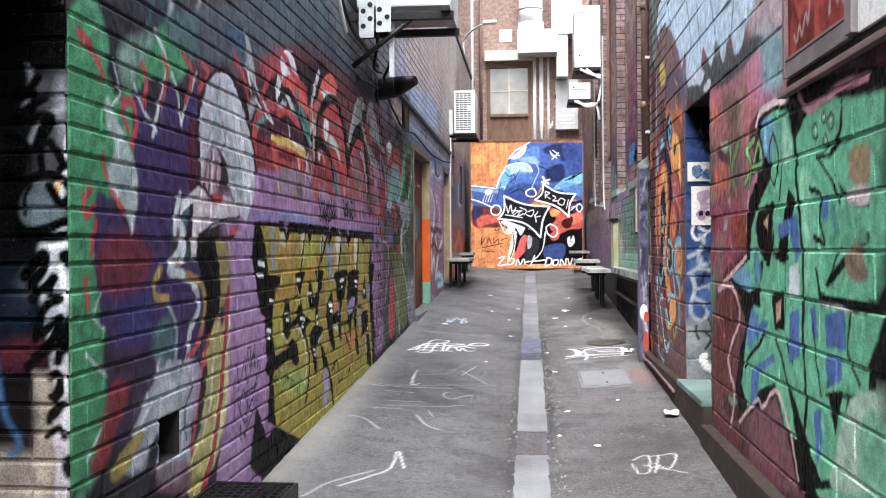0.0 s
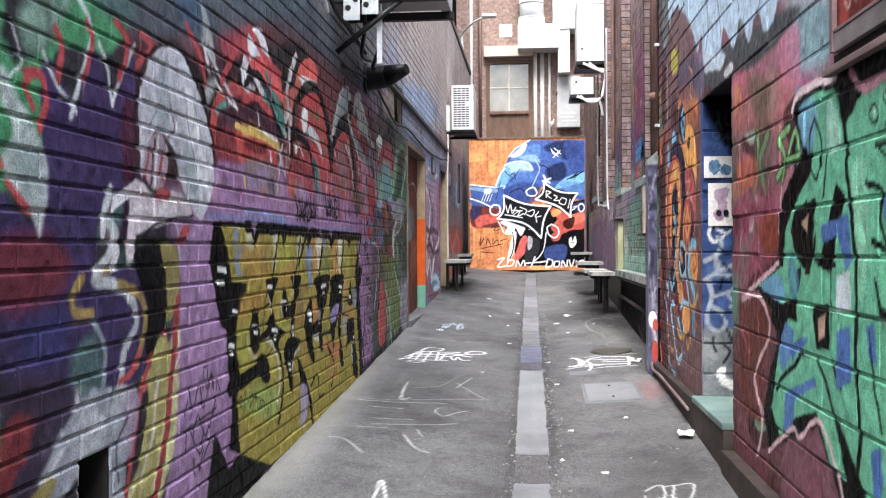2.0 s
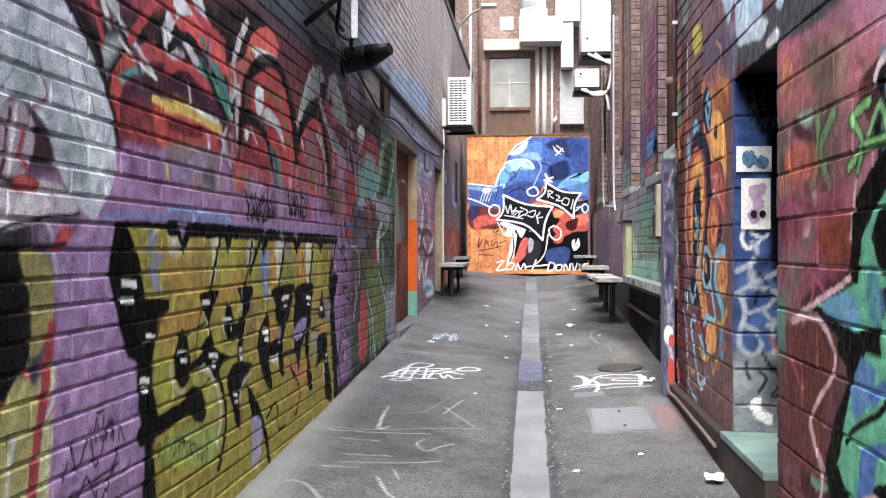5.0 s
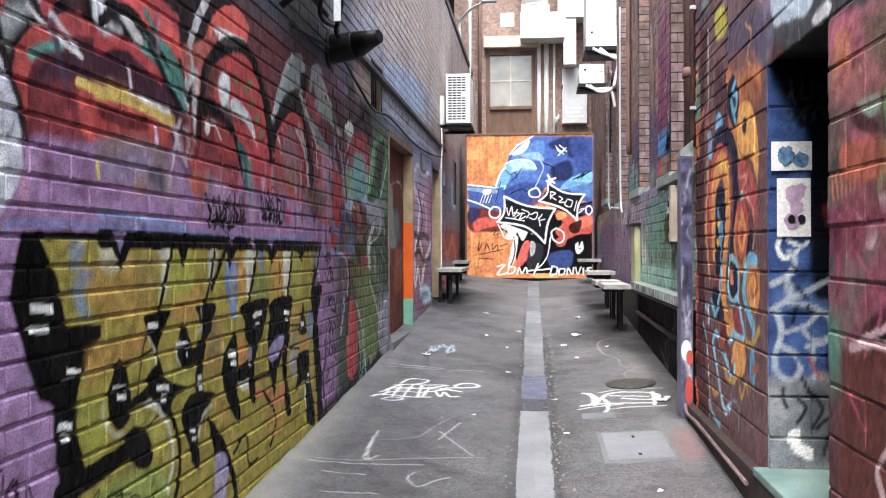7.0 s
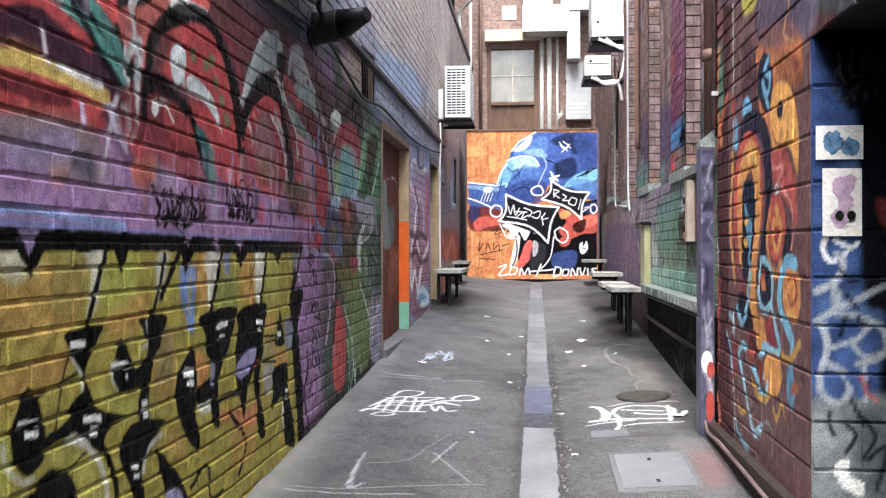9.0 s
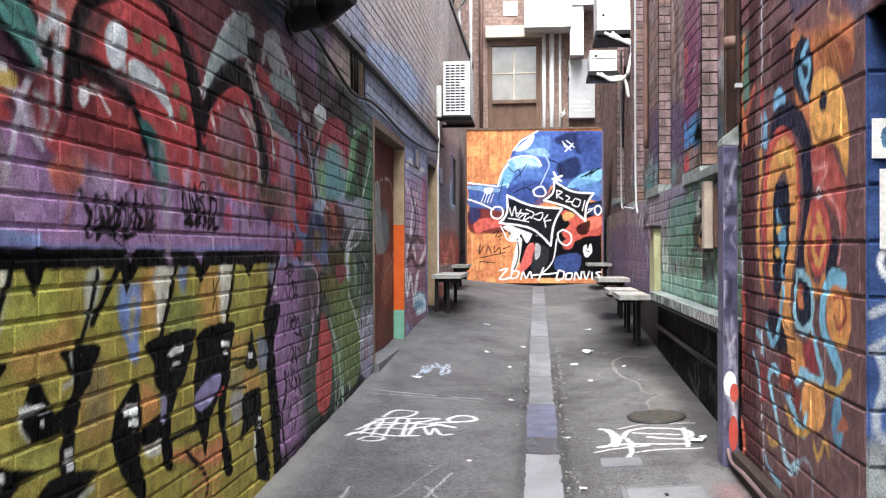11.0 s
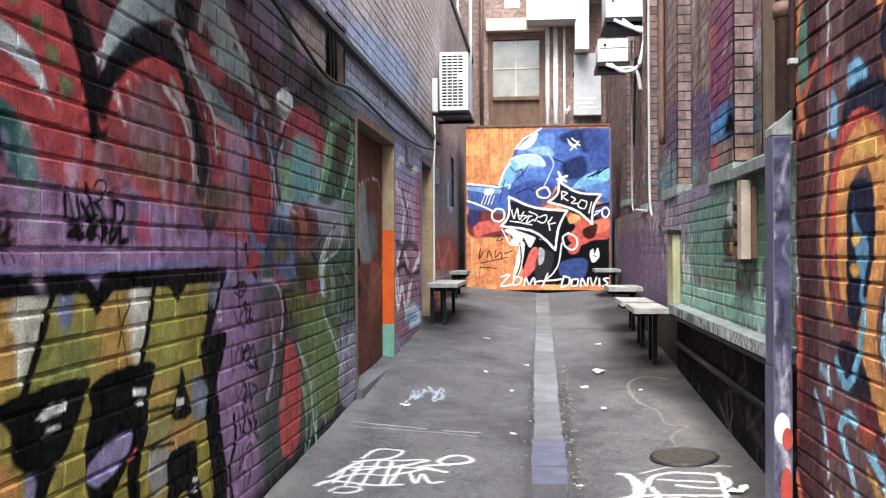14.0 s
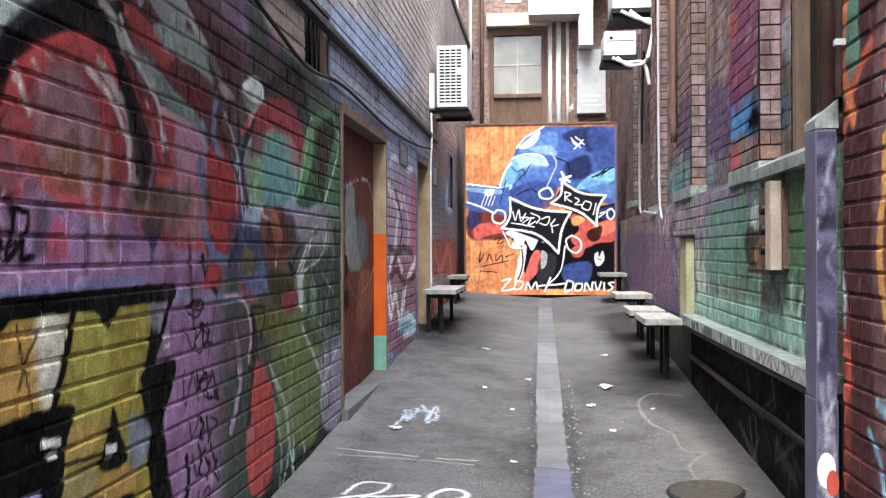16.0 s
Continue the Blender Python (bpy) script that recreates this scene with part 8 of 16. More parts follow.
GREEN.line("#a59aa6", .083, (14.70, 1.60, 14.69, 1.37, 14.77, 1.14), .06, alpha=0.75)
GREEN.line("#6a7a4a", .084, (11.45, 1.65, 11.37, 1.43, 11.36, 1.21), .06, alpha=0.75)
GREEN.line("#4f4458", .047, (11.98, 1.51, 11.94, 1.29, 11.96, 1.06), .06, alpha=0.75)
GREEN.line("#7f5f6a", .116, (13.30, 1.85, 13.28, 1.66, 13.22, 1.48), .06, alpha=0.75)
GREEN.line("#8a7f8c", .091, (17.13, 2.05, 17.18, 1.96, 17.23, 1.87), .06, alpha=0.75)
GREEN.line("#8a5a5a", .068, (9.64, 1.51, 9.72, 1.35, 9.71, 1.19), .06, alpha=0.75)
GREEN.line("#5f8a72", .110, (11.82, 1.84, 11.76, 1.66, 11.80, 1.48), .06, alpha=0.75)
GREEN.line("#8fb09a", .114, (9.83, 2.01, 9.83, 1.93, 9.84, 1.85), .06, alpha=0.75)
GREEN.line("#2f4a3c", .107, (9.80, 1.69, 9.81, 1.53, 9.76, 1.37), .06, alpha=0.75)
GREEN.fill("#b04a48", (14.6, 1.5, 17.4, 1.5, 17.4, 1.9, 14.6, 1.8), .2, alpha=0.35)
GREEN.line("#e0dce0", .025, (17.23, 2.06, 17.25, 1.96, 17.05, 1.76, 17.07, 1.86), alpha=0.8)
GREEN.line("#2c262c", .025, (16.90, 1.69, 16.92, 1.59, 16.97, 1.39, 16.78, 1.49), alpha=0.8)
GREEN.line("#c0a0a8", .025, (16.37, 2.24, 16.59, 2.14, 16.52, 1.94, 16.14, 2.04), alpha=0.8)
GREEN.line("#e0dce0", .025, (13.54, 1.90, 13.43, 1.80, 13.36, 1.60, 13.84, 1.70), alpha=0.8)
GREEN.line("#2c262c", .025, (14.16, 2.18, 14.43, 2.08, 13.94, 1.88, 14.50, 1.98), alpha=0.8)
GREEN.line("#c0a0a8", .025, (14.89, 1.75, 14.70, 1.65, 14.61, 1.45, 14.89, 1.55), alpha=0.8)
GREEN.line("#e0dce0", .025, (14.84, 2.20, 15.04, 2.10, 14.57, 1.90, 14.76, 2.00), alpha=0.8)
GREEN.line("#2c262c", .025, (14.86, 1.72, 14.71, 1.62, 14.71, 1.42, 15.01, 1.52), alpha=0.8)
GREEN.line("#c0a0a8", .025, (14.66, 1.68, 14.49, 1.58, 14.63, 1.38, 14.71, 1.48), alpha=0.8)
GREEN.line("#e0dce0", .025, (14.28, 2.09, 14.11, 1.99, 14.38, 1.79, 14.37, 1.89), alpha=0.8)
GREEN.line("#2c262c", .025, (14.00, 2.13, 13.94, 2.03, 14.03, 1.83, 14.08, 1.93), alpha=0.8)
GREEN.line("#c0a0a8", .025, (15.81, 1.91, 15.55, 1.81, 15.98, 1.61, 16.10, 1.71), alpha=0.8)
GREEN.line("#e0dce0", .025, (15.26, 2.01, 15.12, 1.91, 15.50, 1.71, 15.41, 1.81), alpha=0.8)
GREEN.line("#2c262c", .025, (14.19, 2.17, 14.48, 2.07, 14.10, 1.87, 14.58, 1.97), alpha=0.8)
GREEN.line("#c0a0a8", .025, (15.23, 1.73, 15.36, 1.63, 15.14, 1.43, 15.42, 1.53), alpha=0.8)
GREEN.line("#e0dce0", .025, (15.63, 1.68, 15.65, 1.58, 15.84, 1.38, 15.62, 1.48), alpha=0.8)
GREEN.line("#2c262c", .025, (15.46, 2.20, 15.43, 2.10, 15.45, 1.90, 15.52, 2.00), alpha=0.8)
GREEN.line("#c0a0a8", .025, (16.60, 1.74, 16.35, 1.64, 16.75, 1.44, 16.64, 1.54), alpha=0.8)
GREEN.line("#e0dce0", .025, (14.51, 2.22, 14.74, 2.12, 14.54, 1.92, 14.90, 2.02), alpha=0.8)
GREEN.line("#2c262c", .025, (16.64, 2.12, 16.52, 2.02, 16.35, 1.82, 16.79, 1.92), alpha=0.8)
GREEN.line("#c0a0a8", .025, (16.24, 1.85, 16.23, 1.75, 16.28, 1.55, 16.04, 1.65), alpha=0.8)
GREEN.line("#e0dce0", .025, (16.09, 1.99, 16.02, 1.89, 15.86, 1.69, 16.13, 1.79), alpha=0.8)
GREEN.line("#2c262c", .025, (14.58, 2.11, 14.38, 2.01, 14.52, 1.81, 14.34, 1.91), alpha=0.8)
GREEN.line("#c0a0a8", .025, (14.93, 2.00, 14.70, 1.90, 14.67, 1.70, 14.92, 1.80), alpha=0.8)
GREEN.line("#e0dce0", .025, (14.11, 1.95, 13.91, 1.85, 13.87, 1.65, 14.14, 1.75), alpha=0.8)
GREEN.line("#2c262c", .025, (16.99, 2.21, 17.00, 2.11, 16.93, 1.91, 16.65, 2.01), alpha=0.8)
UPPER.fill("#6a4058", (10.72, 2.75, 11.6, 2.7, 11.6, 3.5, 10.72, 3.45), .08, alpha=0.85)
UPPER.fill("#3f78a8", (10.6, 2.62, 11.0, 2.6, 11.55, 2.75, 11.5, 2.9, 11.1, 2.86, 10.6, 2.8), .03)
UPPER.fill("#c84a4a", (11.3, 2.42, 11.5, 2.42, 11.5, 2.55, 11.3, 2.55), .04)
UPPER.fill("#6f6a72", (12, 2.4, 13.3, 2.4, 13.4, 3.1, 12, 3.0), .2, alpha=0.8)
UPPER.fill("#7fa0a4", (13.1, 2.4, 15.5, 2.4, 15.5, 2.8, 13.1, 2.75), .2, alpha=0.7)
UPPER.fill("#54584f", (9.0, 2.4, 10.6, 2.4, 10.6, 3.2, 9.0, 3.3), .2, alpha=0.7)
UPPER.line("#4a3c3c", .103, (17.06, 2.58, 17.10, 2.33, 17.11, 2.08), .08, alpha=0.55)
UPPER.line("#8a8286", .072, (13.58, 3.12, 13.63, 2.91, 13.53, 2.71), .08, alpha=0.55)
UPPER.line("#5f4a48", .037, (17.40, 3.86, 17.48, 3.69, 17.44, 3.53), .08, alpha=0.55)
UPPER.line("#2f2a2c", .050, (10.89, 2.81, 10.83, 2.67, 10.87, 2.53), .08, alpha=0.55)
UPPER.line("#9a9296", .074, (15.51, 4.40, 15.59, 4.26, 15.61, 4.12), .08, alpha=0.55)
UPPER.line("#6a5a66", .098, (15.32, 3.23, 15.25, 3.03, 15.25, 2.84), .08, alpha=0.55)
UPPER.line("#54605e", .038, (10.61, 3.00, 10.65, 2.75, 10.56, 2.50), .08, alpha=0.55)
UPPER.line("#4a3c3c", .061, (15.44, 2.61, 15.44, 2.50, 15.48, 2.39), .08, alpha=0.55)
UPPER.line("#8a8286", .035, (15.06, 4.27, 15.15, 4.16, 15.09, 4.04), .08, alpha=0.55)
UPPER.line("#5f4a48", .056, (12.02, 2.67, 12.07, 2.41, 11.98, 2.15), .08, alpha=0.55)
UPPER.line("#2f2a2c", .098, (14.90, 3.45, 14.86, 3.23, 14.83, 3.01), .08, alpha=0.55)
UPPER.line("#9a9296", .045, (13.76, 4.41, 13.69, 4.14, 13.76, 3.87), .08, alpha=0.55)
UPPER.line("#6a5a66", .092, (14.23, 2.94, 14.26, 2.79, 14.24, 2.65), .08, alpha=0.55)
UPPER.line("#54605e", .139, (11.25, 3.50, 11.29, 3.26, 11.22, 3.02), .08, alpha=0.55)
UPPER.line("#4a3c3c", .120, (11.00, 4.19, 10.94, 3.94, 10.97, 3.70), .08, alpha=0.55)
UPPER.line("#8a8286", .121, (11.79, 2.89, 11.86, 2.70, 11.78, 2.52), .08, alpha=0.55)
UPPER.line("#5f4a48", .118, (15.32, 4.51, 15.42, 4.21, 15.34, 3.92), .08, alpha=0.55)
UPPER.line("#2f2a2c", .135, (16.52, 3.60, 16.43, 3.32, 16.55, 3.04), .08, alpha=0.55)
UPPER.line("#9a9296", .046, (16.63, 2.80, 16.67, 2.57, 16.61, 2.33), .08, alpha=0.55)
UPPER.line("#6a5a66", .092, (15.27, 4.05, 15.22, 3.91, 15.20, 3.77), .08, alpha=0.55)
UPPER.line("#54605e", .051, (14.78, 3.36, 14.80, 3.25, 14.78, 3.14), .08, alpha=0.55)
UPPER.line("#4a3c3c", .096, (17.38, 2.64, 17.28, 2.47, 17.41, 2.31), .08, alpha=0.55)
UPPER.line("#8a8286", .084, (10.95, 4.45, 10.89, 4.16, 10.89, 3.88), .08, alpha=0.55)
UPPER.line("#5f4a48", .112, (16.21, 2.83, 16.28, 2.67, 16.28, 2.51), .08, alpha=0.55)
UPPER.line("#2f2a2c", .074, (14.50, 2.64, 14.45, 2.55, 14.52, 2.46), .08, alpha=0.55)
UPPER.line("#9a9296", .108, (17.49, 2.70, 17.59, 2.40, 17.46, 2.11), .08, alpha=0.55)
UPPER.line("#6a5a66", .071, (15.05, 4.29, 15.15, 4.04, 15.08, 3.78), .08, alpha=0.55)
UPPER.line("#54605e", .051, (14.98, 2.52, 14.94, 2.24, 14.96, 1.97), .08, alpha=0.55)
UPPER.line("#4a3c3c", .134, (12.71, 3.63, 12.80, 3.38, 12.66, 3.13), .08, alpha=0.55)
UPPER.line("#8a8286", .128, (11.93, 2.64, 11.85, 2.39, 11.95, 2.14), .08, alpha=0.55)
UPPER.line("#5f4a48", .114, (17.17, 2.89, 17.12, 2.71, 17.18, 2.53), .08, alpha=0.55)
UPPER.line("#2f2a2c", .124, (16.16, 3.32, 16.15, 3.12, 16.26, 2.92), .08, alpha=0.55)
UPPER.line("#9a9296", .086, (14.17, 2.72, 14.21, 2.43, 14.15, 2.13), .08, alpha=0.55)
UPPER.line("#6a5a66", .103, (14.25, 2.55, 14.27, 2.36, 14.19, 2.17), .08, alpha=0.55)
UPPER.line("#54605e", .059, (13.78, 2.50, 13.75, 2.41, 13.80, 2.32), .08, alpha=0.55)
UPPER.line("#4a3c3c", .066, (16.28, 4.03, 16.28, 3.86, 16.27, 3.70), .08, alpha=0.55)
UPPER.line("#8a8286", .034, (11.67, 2.96, 11.61, 2.68, 11.66, 2.40), .08, alpha=0.55)
UPPER.line("#5f4a48", .093, (14.30, 3.83, 14.31, 3.61, 14.31, 3.40), .08, alpha=0.55)
UPPER.line("#2f2a2c", .099, (13.70, 3.28, 13.79, 3.05, 13.78, 2.82), .08, alpha=0.55)
UPPER.line("#9a9296", .041, (16.93, 2.53, 16.96, 2.40, 16.97, 2.27), .08, alpha=0.55)
UPPER.line("#6a5a66", .064, (13.08, 3.07, 13.12, 2.96, 13.12, 2.86), .08, alpha=0.55)
UPPER.line("#54605e", .105, (13.07, 3.62, 13.12, 3.38, 13.09, 3.14), .08, alpha=0.55)
UPPER.line("#4a3c3c", .054, (17.35, 2.57, 17.44, 2.33, 17.42, 2.10), .08, alpha=0.55)
UPPER.line("#8a8286", .116, (14.34, 3.62, 14.27, 3.52, 14.32, 3.41), .08, alpha=0.55)
UPPER.line("#5f4a48", .036, (10.68, 4.43, 10.77, 4.23, 10.78, 4.04), .08, alpha=0.55)
UPPER.line("#2f2a2c", .132, (13.60, 2.83, 13.55, 2.58, 13.69, 2.33), .08, alpha=0.55)
UPPER.line("#9a9296", .084, (10.83, 3.86, 10.80, 3.57, 10.92, 3.27), .08, alpha=0.55)
UPPER.line("#6a5a66", .042, (11.97, 3.08, 12.03, 2.93, 12.01, 2.77), .08, alpha=0.55)
UPPER.line("#54605e", .096, (14.20, 2.87, 14.12, 2.79, 14.22, 2.71), .08, alpha=0.55)
UPPER.line("#4a3c3c", .059, (12.92, 3.27, 12.87, 3.01, 12.91, 2.75), .08, alpha=0.55)
UPPER.line("#8a8286", .075, (12.06, 3.96, 12.14, 3.70, 12.01, 3.45), .08, alpha=0.55)
UPPER.line("#5f4a48", .058, (15.80, 2.55, 15.86, 2.29, 15.72, 2.03), .08, alpha=0.55)
UPPER.line("#2f2a2c", .048, (11.39, 2.60, 11.44, 2.49, 11.39, 2.37), .08, alpha=0.55)
UPPER.line("#9a9296", .078, (10.63, 3.31, 10.54, 3.18, 10.71, 3.05), .08, alpha=0.55)
UPPER.line("#6a5a66", .107, (11.79, 2.48, 11.80, 2.21, 11.84, 1.95), .08, alpha=0.55)
UPPER.line("#54605e", .046, (15.19, 3.45, 15.25, 3.24, 15.28, 3.03), .08, alpha=0.55)
UPPER.line("#4a3c3c", .080, (15.31, 2.81, 15.36, 2.57, 15.35, 2.33), .08, alpha=0.55)
UPPER.line("#8a8286", .070, (13.79, 2.96, 13.87, 2.84, 13.89, 2.72), .08, alpha=0.55)
UPPER.line("#5f4a48", .083, (12.83, 4.37, 12.81, 4.09, 12.83, 3.80), .08, alpha=0.55)
UPPER.line("#2f2a2c", .055, (13.88, 2.73, 13.89, 2.57, 13.95, 2.40), .08, alpha=0.55)
UPPER.line("#9a9296", .062, (13.28, 2.55, 13.35, 2.27, 13.34, 2.00), .08, alpha=0.55)
UPPER.line("#6a5a66", .129, (15.02, 3.61, 14.97, 3.51, 14.95, 3.41), .08, alpha=0.55)
UPPER.line("#54605e", .045, (12.35, 3.87, 12.29, 3.69, 12.44, 3.52), .08, alpha=0.55)
UPPER.line("#4a3c3c", .047, (17.47, 2.91, 17.57, 2.77, 17.38, 2.62), .08, alpha=0.55)
UPPER.line("#8a8286", .133, (16.32, 3.56, 16.27, 3.36, 16.40, 3.16), .08, alpha=0.55)
UPPER.line("#5f4a48", .110, (12.19, 3.18, 12.24, 2.95, 12.22, 2.72), .08, alpha=0.55)
UPPER.line("#2f2a2c", .081, (10.83, 2.81, 10.79, 2.63, 10.85, 2.44), .08, alpha=0.55)
UPPER.line("#9a9296", .124, (17.49, 2.76, 17.40, 2.50, 17.40, 2.25), .08, alpha=0.55)
UPPER.line("#6a5a66", .125, (16.15, 3.10, 16.06, 2.81, 16.23, 2.51), .08, alpha=0.55)
UPPER.line("#54605e", .114, (13.21, 2.81, 13.17, 2.61, 13.24, 2.42), .08, alpha=0.55)
UPPER.line("#4a3c3c", .107, (16.33, 3.97, 16.40, 3.70, 16.27, 3.44), .08, alpha=0.55)
UPPER.line("#8a8286", .047, (12.42, 4.57, 12.33, 4.34, 12.36, 4.11), .08, alpha=0.55)
UPPER.line("#5f4a48", .122, (15.61, 2.75, 15.70, 2.62, 15.57, 2.50), .08, alpha=0.55)
UPPER.line("#2f2a2c", .059, (11.67, 2.60, 11.73, 2.43, 11.74, 2.26), .08, alpha=0.55)
UPPER.line("#9a9296", .097, (16.83, 3.19, 16.87, 2.98, 16.91, 2.77), .08, alpha=0.55)
UPPER.line("#6a5a66", .092, (14.01, 2.83, 14.08, 2.61, 14.08, 2.39), .08, alpha=0.55)
UPPER.line("#54605e", .109, (16.25, 4.05, 16.21, 3.94, 16.27, 3.82), .08, alpha=0.55)
UPPER.line("#4a3c3c", .066, (14.95, 2.61, 15.04, 2.41, 15.03, 2.22), .08, alpha=0.55)
UPPER.line("#8a8286", .118, (17.42, 2.54, 17.42, 2.44, 17.40, 2.34), .08, alpha=0.55)
UPPER.line("#5f4a48", .070, (13.83, 4.16, 13.86, 4.06, 13.75, 3.96), .08, alpha=0.55)
UPPER.line("#2f2a2c", .053, (13.55, 4.56, 13.50, 4.44, 13.53, 4.33), .08, alpha=0.55)
UPPER.line("#9a9296", .134, (16.93, 2.48, 16.97, 2.33, 16.85, 2.17), .08, alpha=0.55)
UPPER.line("#6a5a66", .120, (14.08, 4.26, 14.15, 4.17, 14.17, 4.07), .08, alpha=0.55)
UPPER.line("#54605e", .091, (15.17, 4.09, 15.19, 3.93, 15.08, 3.77), .08, alpha=0.55)
UPPER.line("#4a3c3c", .039, (16.10, 2.80, 16.12, 2.61, 16.07, 2.43), .08, alpha=0.55)
UPPER.line("#8a8286", .084, (12.88, 2.96, 12.90, 2.88, 12.84, 2.80), .08, alpha=0.55)
UPPER.line("#5f4a48", .038, (11.43, 4.34, 11.49, 4.19, 11.43, 4.03), .08, alpha=0.55)
UPPER.line("#2f2a2c", .138, (14.28, 2.74, 14.18, 2.52, 14.23, 2.31), .08, alpha=0.55)
UPPER.line("#9a9296", .057, (17.18, 3.78, 17.14, 3.57, 17.13, 3.37), .08, alpha=0.55)
UPPER.line("#6a5a66", .107, (16.58, 4.14, 16.57, 4.00, 16.62, 3.86), .08, alpha=0.55)
UPPER.fill("#8a4a70", (10.75, 3.0, 11.5, 2.95, 11.5, 3.9, 10.75, 3.9), .2, alpha=0.55)
UPPER.fill("#2f80b4", (11.62, 2.88, 11.45, 2.84, 11.1, 2.78, 10.75, 2.74, 10.75, 2.64, 10.95, 2.6, 11.2, 2.68, 11.5, 2.74), .03)
UPPER.fill("#141214", (10.72, 2.62, 10.95, 2.62, 10.93, 2.74, 10.72, 2.74), .02)
UPPER.fill("#c8405a", (11.38, 2.44, 11.55, 2.44, 11.55, 2.54, 11.4, 2.54), .03)
# red arcs over the letters
LEFT.fill("#4a2a3a", (5.223, 2.38, 5.417, 2.439, 5.609, 2.429, 5.871, 2.38, 6.021, 2.293, 5.955, 2.263, 5.715, 2.295, 5.416, 2.318, 5.223, 2.313), .02, alpha=0.95)
LEFT.fill("#b02420", (5.222, 2.202, 5.416, 2.206, 5.715, 2.223, 5.81, 2.184, 5.85, 2.134, 5.541, 2.128, 5.222, 2.105), .015, alpha=1)
LEFT.fill("#a87038", (5.223, 2.291, 5.416, 2.31, 5.416, 2.286, 5.222, 2.261), .05, alpha=0.7)
LEFT.fill("#8f7f74", (5.274, 2.106, 5.714, 2.143, 5.829, 2.039, 5.79, 1.943, 5.415, 1.982, 5.248, 2.012), .06, alpha=0.7)
LEFT.fill("#9a86a8", (5.301, 2.033, 5.608, 2.103, 5.66, 2.039, 5.415, 1.966, 5.301, 1.972), .05, alpha=0.8)
LEFT.fill("#4a4a64", (5.625, 2.019, 5.752, 2.049, 5.797, 1.962, 5.677, 1.971), .04, alpha=0.7)
LEFT.fill("#b8584a", (5.956, 2.552, 6.139, 2.619, 6.4, 2.71, 6.264, 2.546, 6.162, 2.4, 6.021, 2.431), .02, alpha=0.9)
LEFT.fill("#b02826", (6.263, 2.314, 6.238, 2.414, 6.317, 2.537, 6.515, 2.638, 6.84, 2.704, 7.063, 2.601, 7.225, 2.391, 7.266, 2.125, 7.061, 2.133, 6.838, 2.285, 6.514, 2.355, 6.343, 2.337), .015, alpha=1)
LEFT.fill("#a03a44", (6.176, 2.176, 6.197, 2.282, 6.398, 2.314, 6.637, 2.235, 6.768, 2.082, 6.701, 2.005, 6.397, 2.05, 6.196, 2.095), .03, alpha=0.9)
LEFT.fill("#b9c4c2", (6.416, 2.515, 6.503, 2.556, 6.563, 2.524, 6.563, 2.432, 6.484, 2.395, 6.427, 2.429), .012, alpha=0.95)
LEFT.fill("#bcc4c2", (6.575, 2.445, 6.804, 2.439, 6.97, 2.379, 7.022, 2.284, 6.91, 2.345, 6.702, 2.374, 6.544, 2.383), .015, alpha=0.9)
LEFT.fill("#5a9088", (6.637, 2.246, 6.803, 2.256, 6.924, 2.196, 6.909, 2.094, 6.802, 2.073, 6.701, 2.171), .02, alpha=0.9)
LEFT.fill("#a9b4ae", (7.311, 2.431, 7.402, 2.641, 7.695, 2.862, 7.911, 2.942, 8.025, 2.858, 7.8, 2.749, 7.495, 2.545), .015, alpha=0.95)
LEFT.fill("#9a2c2c", (7.4, 2.248, 7.494, 2.43, 7.798, 2.551, 8.024, 2.571, 8.021, 2.189, 7.492, 2.144), .02, alpha=0.95)
LEFT.fill("#c86a3c", (6.066, 2.042, 6.236, 2.068, 6.262, 1.996, 6.089, 1.974), .03, alpha=0.85)
LEFT.fill("#c9bccb", (5.83, 2.233, 5.933, 2.221, 6.007, 2.134, 6.02, 2.077, 5.933, 2.125, 5.891, 2.177), .02, alpha=0.85)
LEFT.line("#b8242a", .05, (5.223, 2.402, 5.417, 2.455, 5.575, 2.438, 5.753, 2.392), .014, alpha=0.92)
LEFT.line("#5a9a8e", .05, (5.609, 2.481, 5.753, 2.446, 5.912, 2.37, 5.999, 2.309), .014, alpha=0.92)
LEFT.line("#16161a", .035, (5.644, 2.499, 5.772, 2.415, 5.912, 2.332, 6.021, 2.274), .014, alpha=0.92)
LEFT.line("#4f8a80", .05, (5.772, 2.524, 5.913, 2.465, 5.977, 2.383), .014, alpha=0.92)
LEFT.line("#141417", .07, (6.197, 2.344, 6.212, 2.472, 6.344, 2.608, 6.576, 2.711, 6.84, 2.729, 7.063, 2.627, 7.225, 2.472, 7.293, 2.236), .014, alpha=0.92)
LEFT.line("#141417", .06, (6.138, 2.354, 6.289, 2.35, 6.514, 2.332, 6.702, 2.243, 6.837, 2.088), .014, alpha=0.92)
LEFT.line("#d2b24a", .045, (5.222, 2.249, 5.416, 2.27, 5.643, 2.264, 5.87, 2.245), .014, alpha=0.92)
LEFT.line("#e0e0da", .02, (5.541, 2.287, 5.678, 2.279, 5.83, 2.27), .014, alpha=0.92)
LEFT.line("#c9ccc8", .035, (6.068, 2.581, 6.081, 2.484, 6.021, 2.392), .014, alpha=0.92)
LEFT.line("#c9ccc8", .03, (6.09, 2.345, 6.113, 2.228, 6.066, 2.122), .014, alpha=0.92)
LEFT.line("#d8dcd8", .02, (6.316, 2.311, 6.398, 2.292, 6.443, 2.232), .014, alpha=0.92)
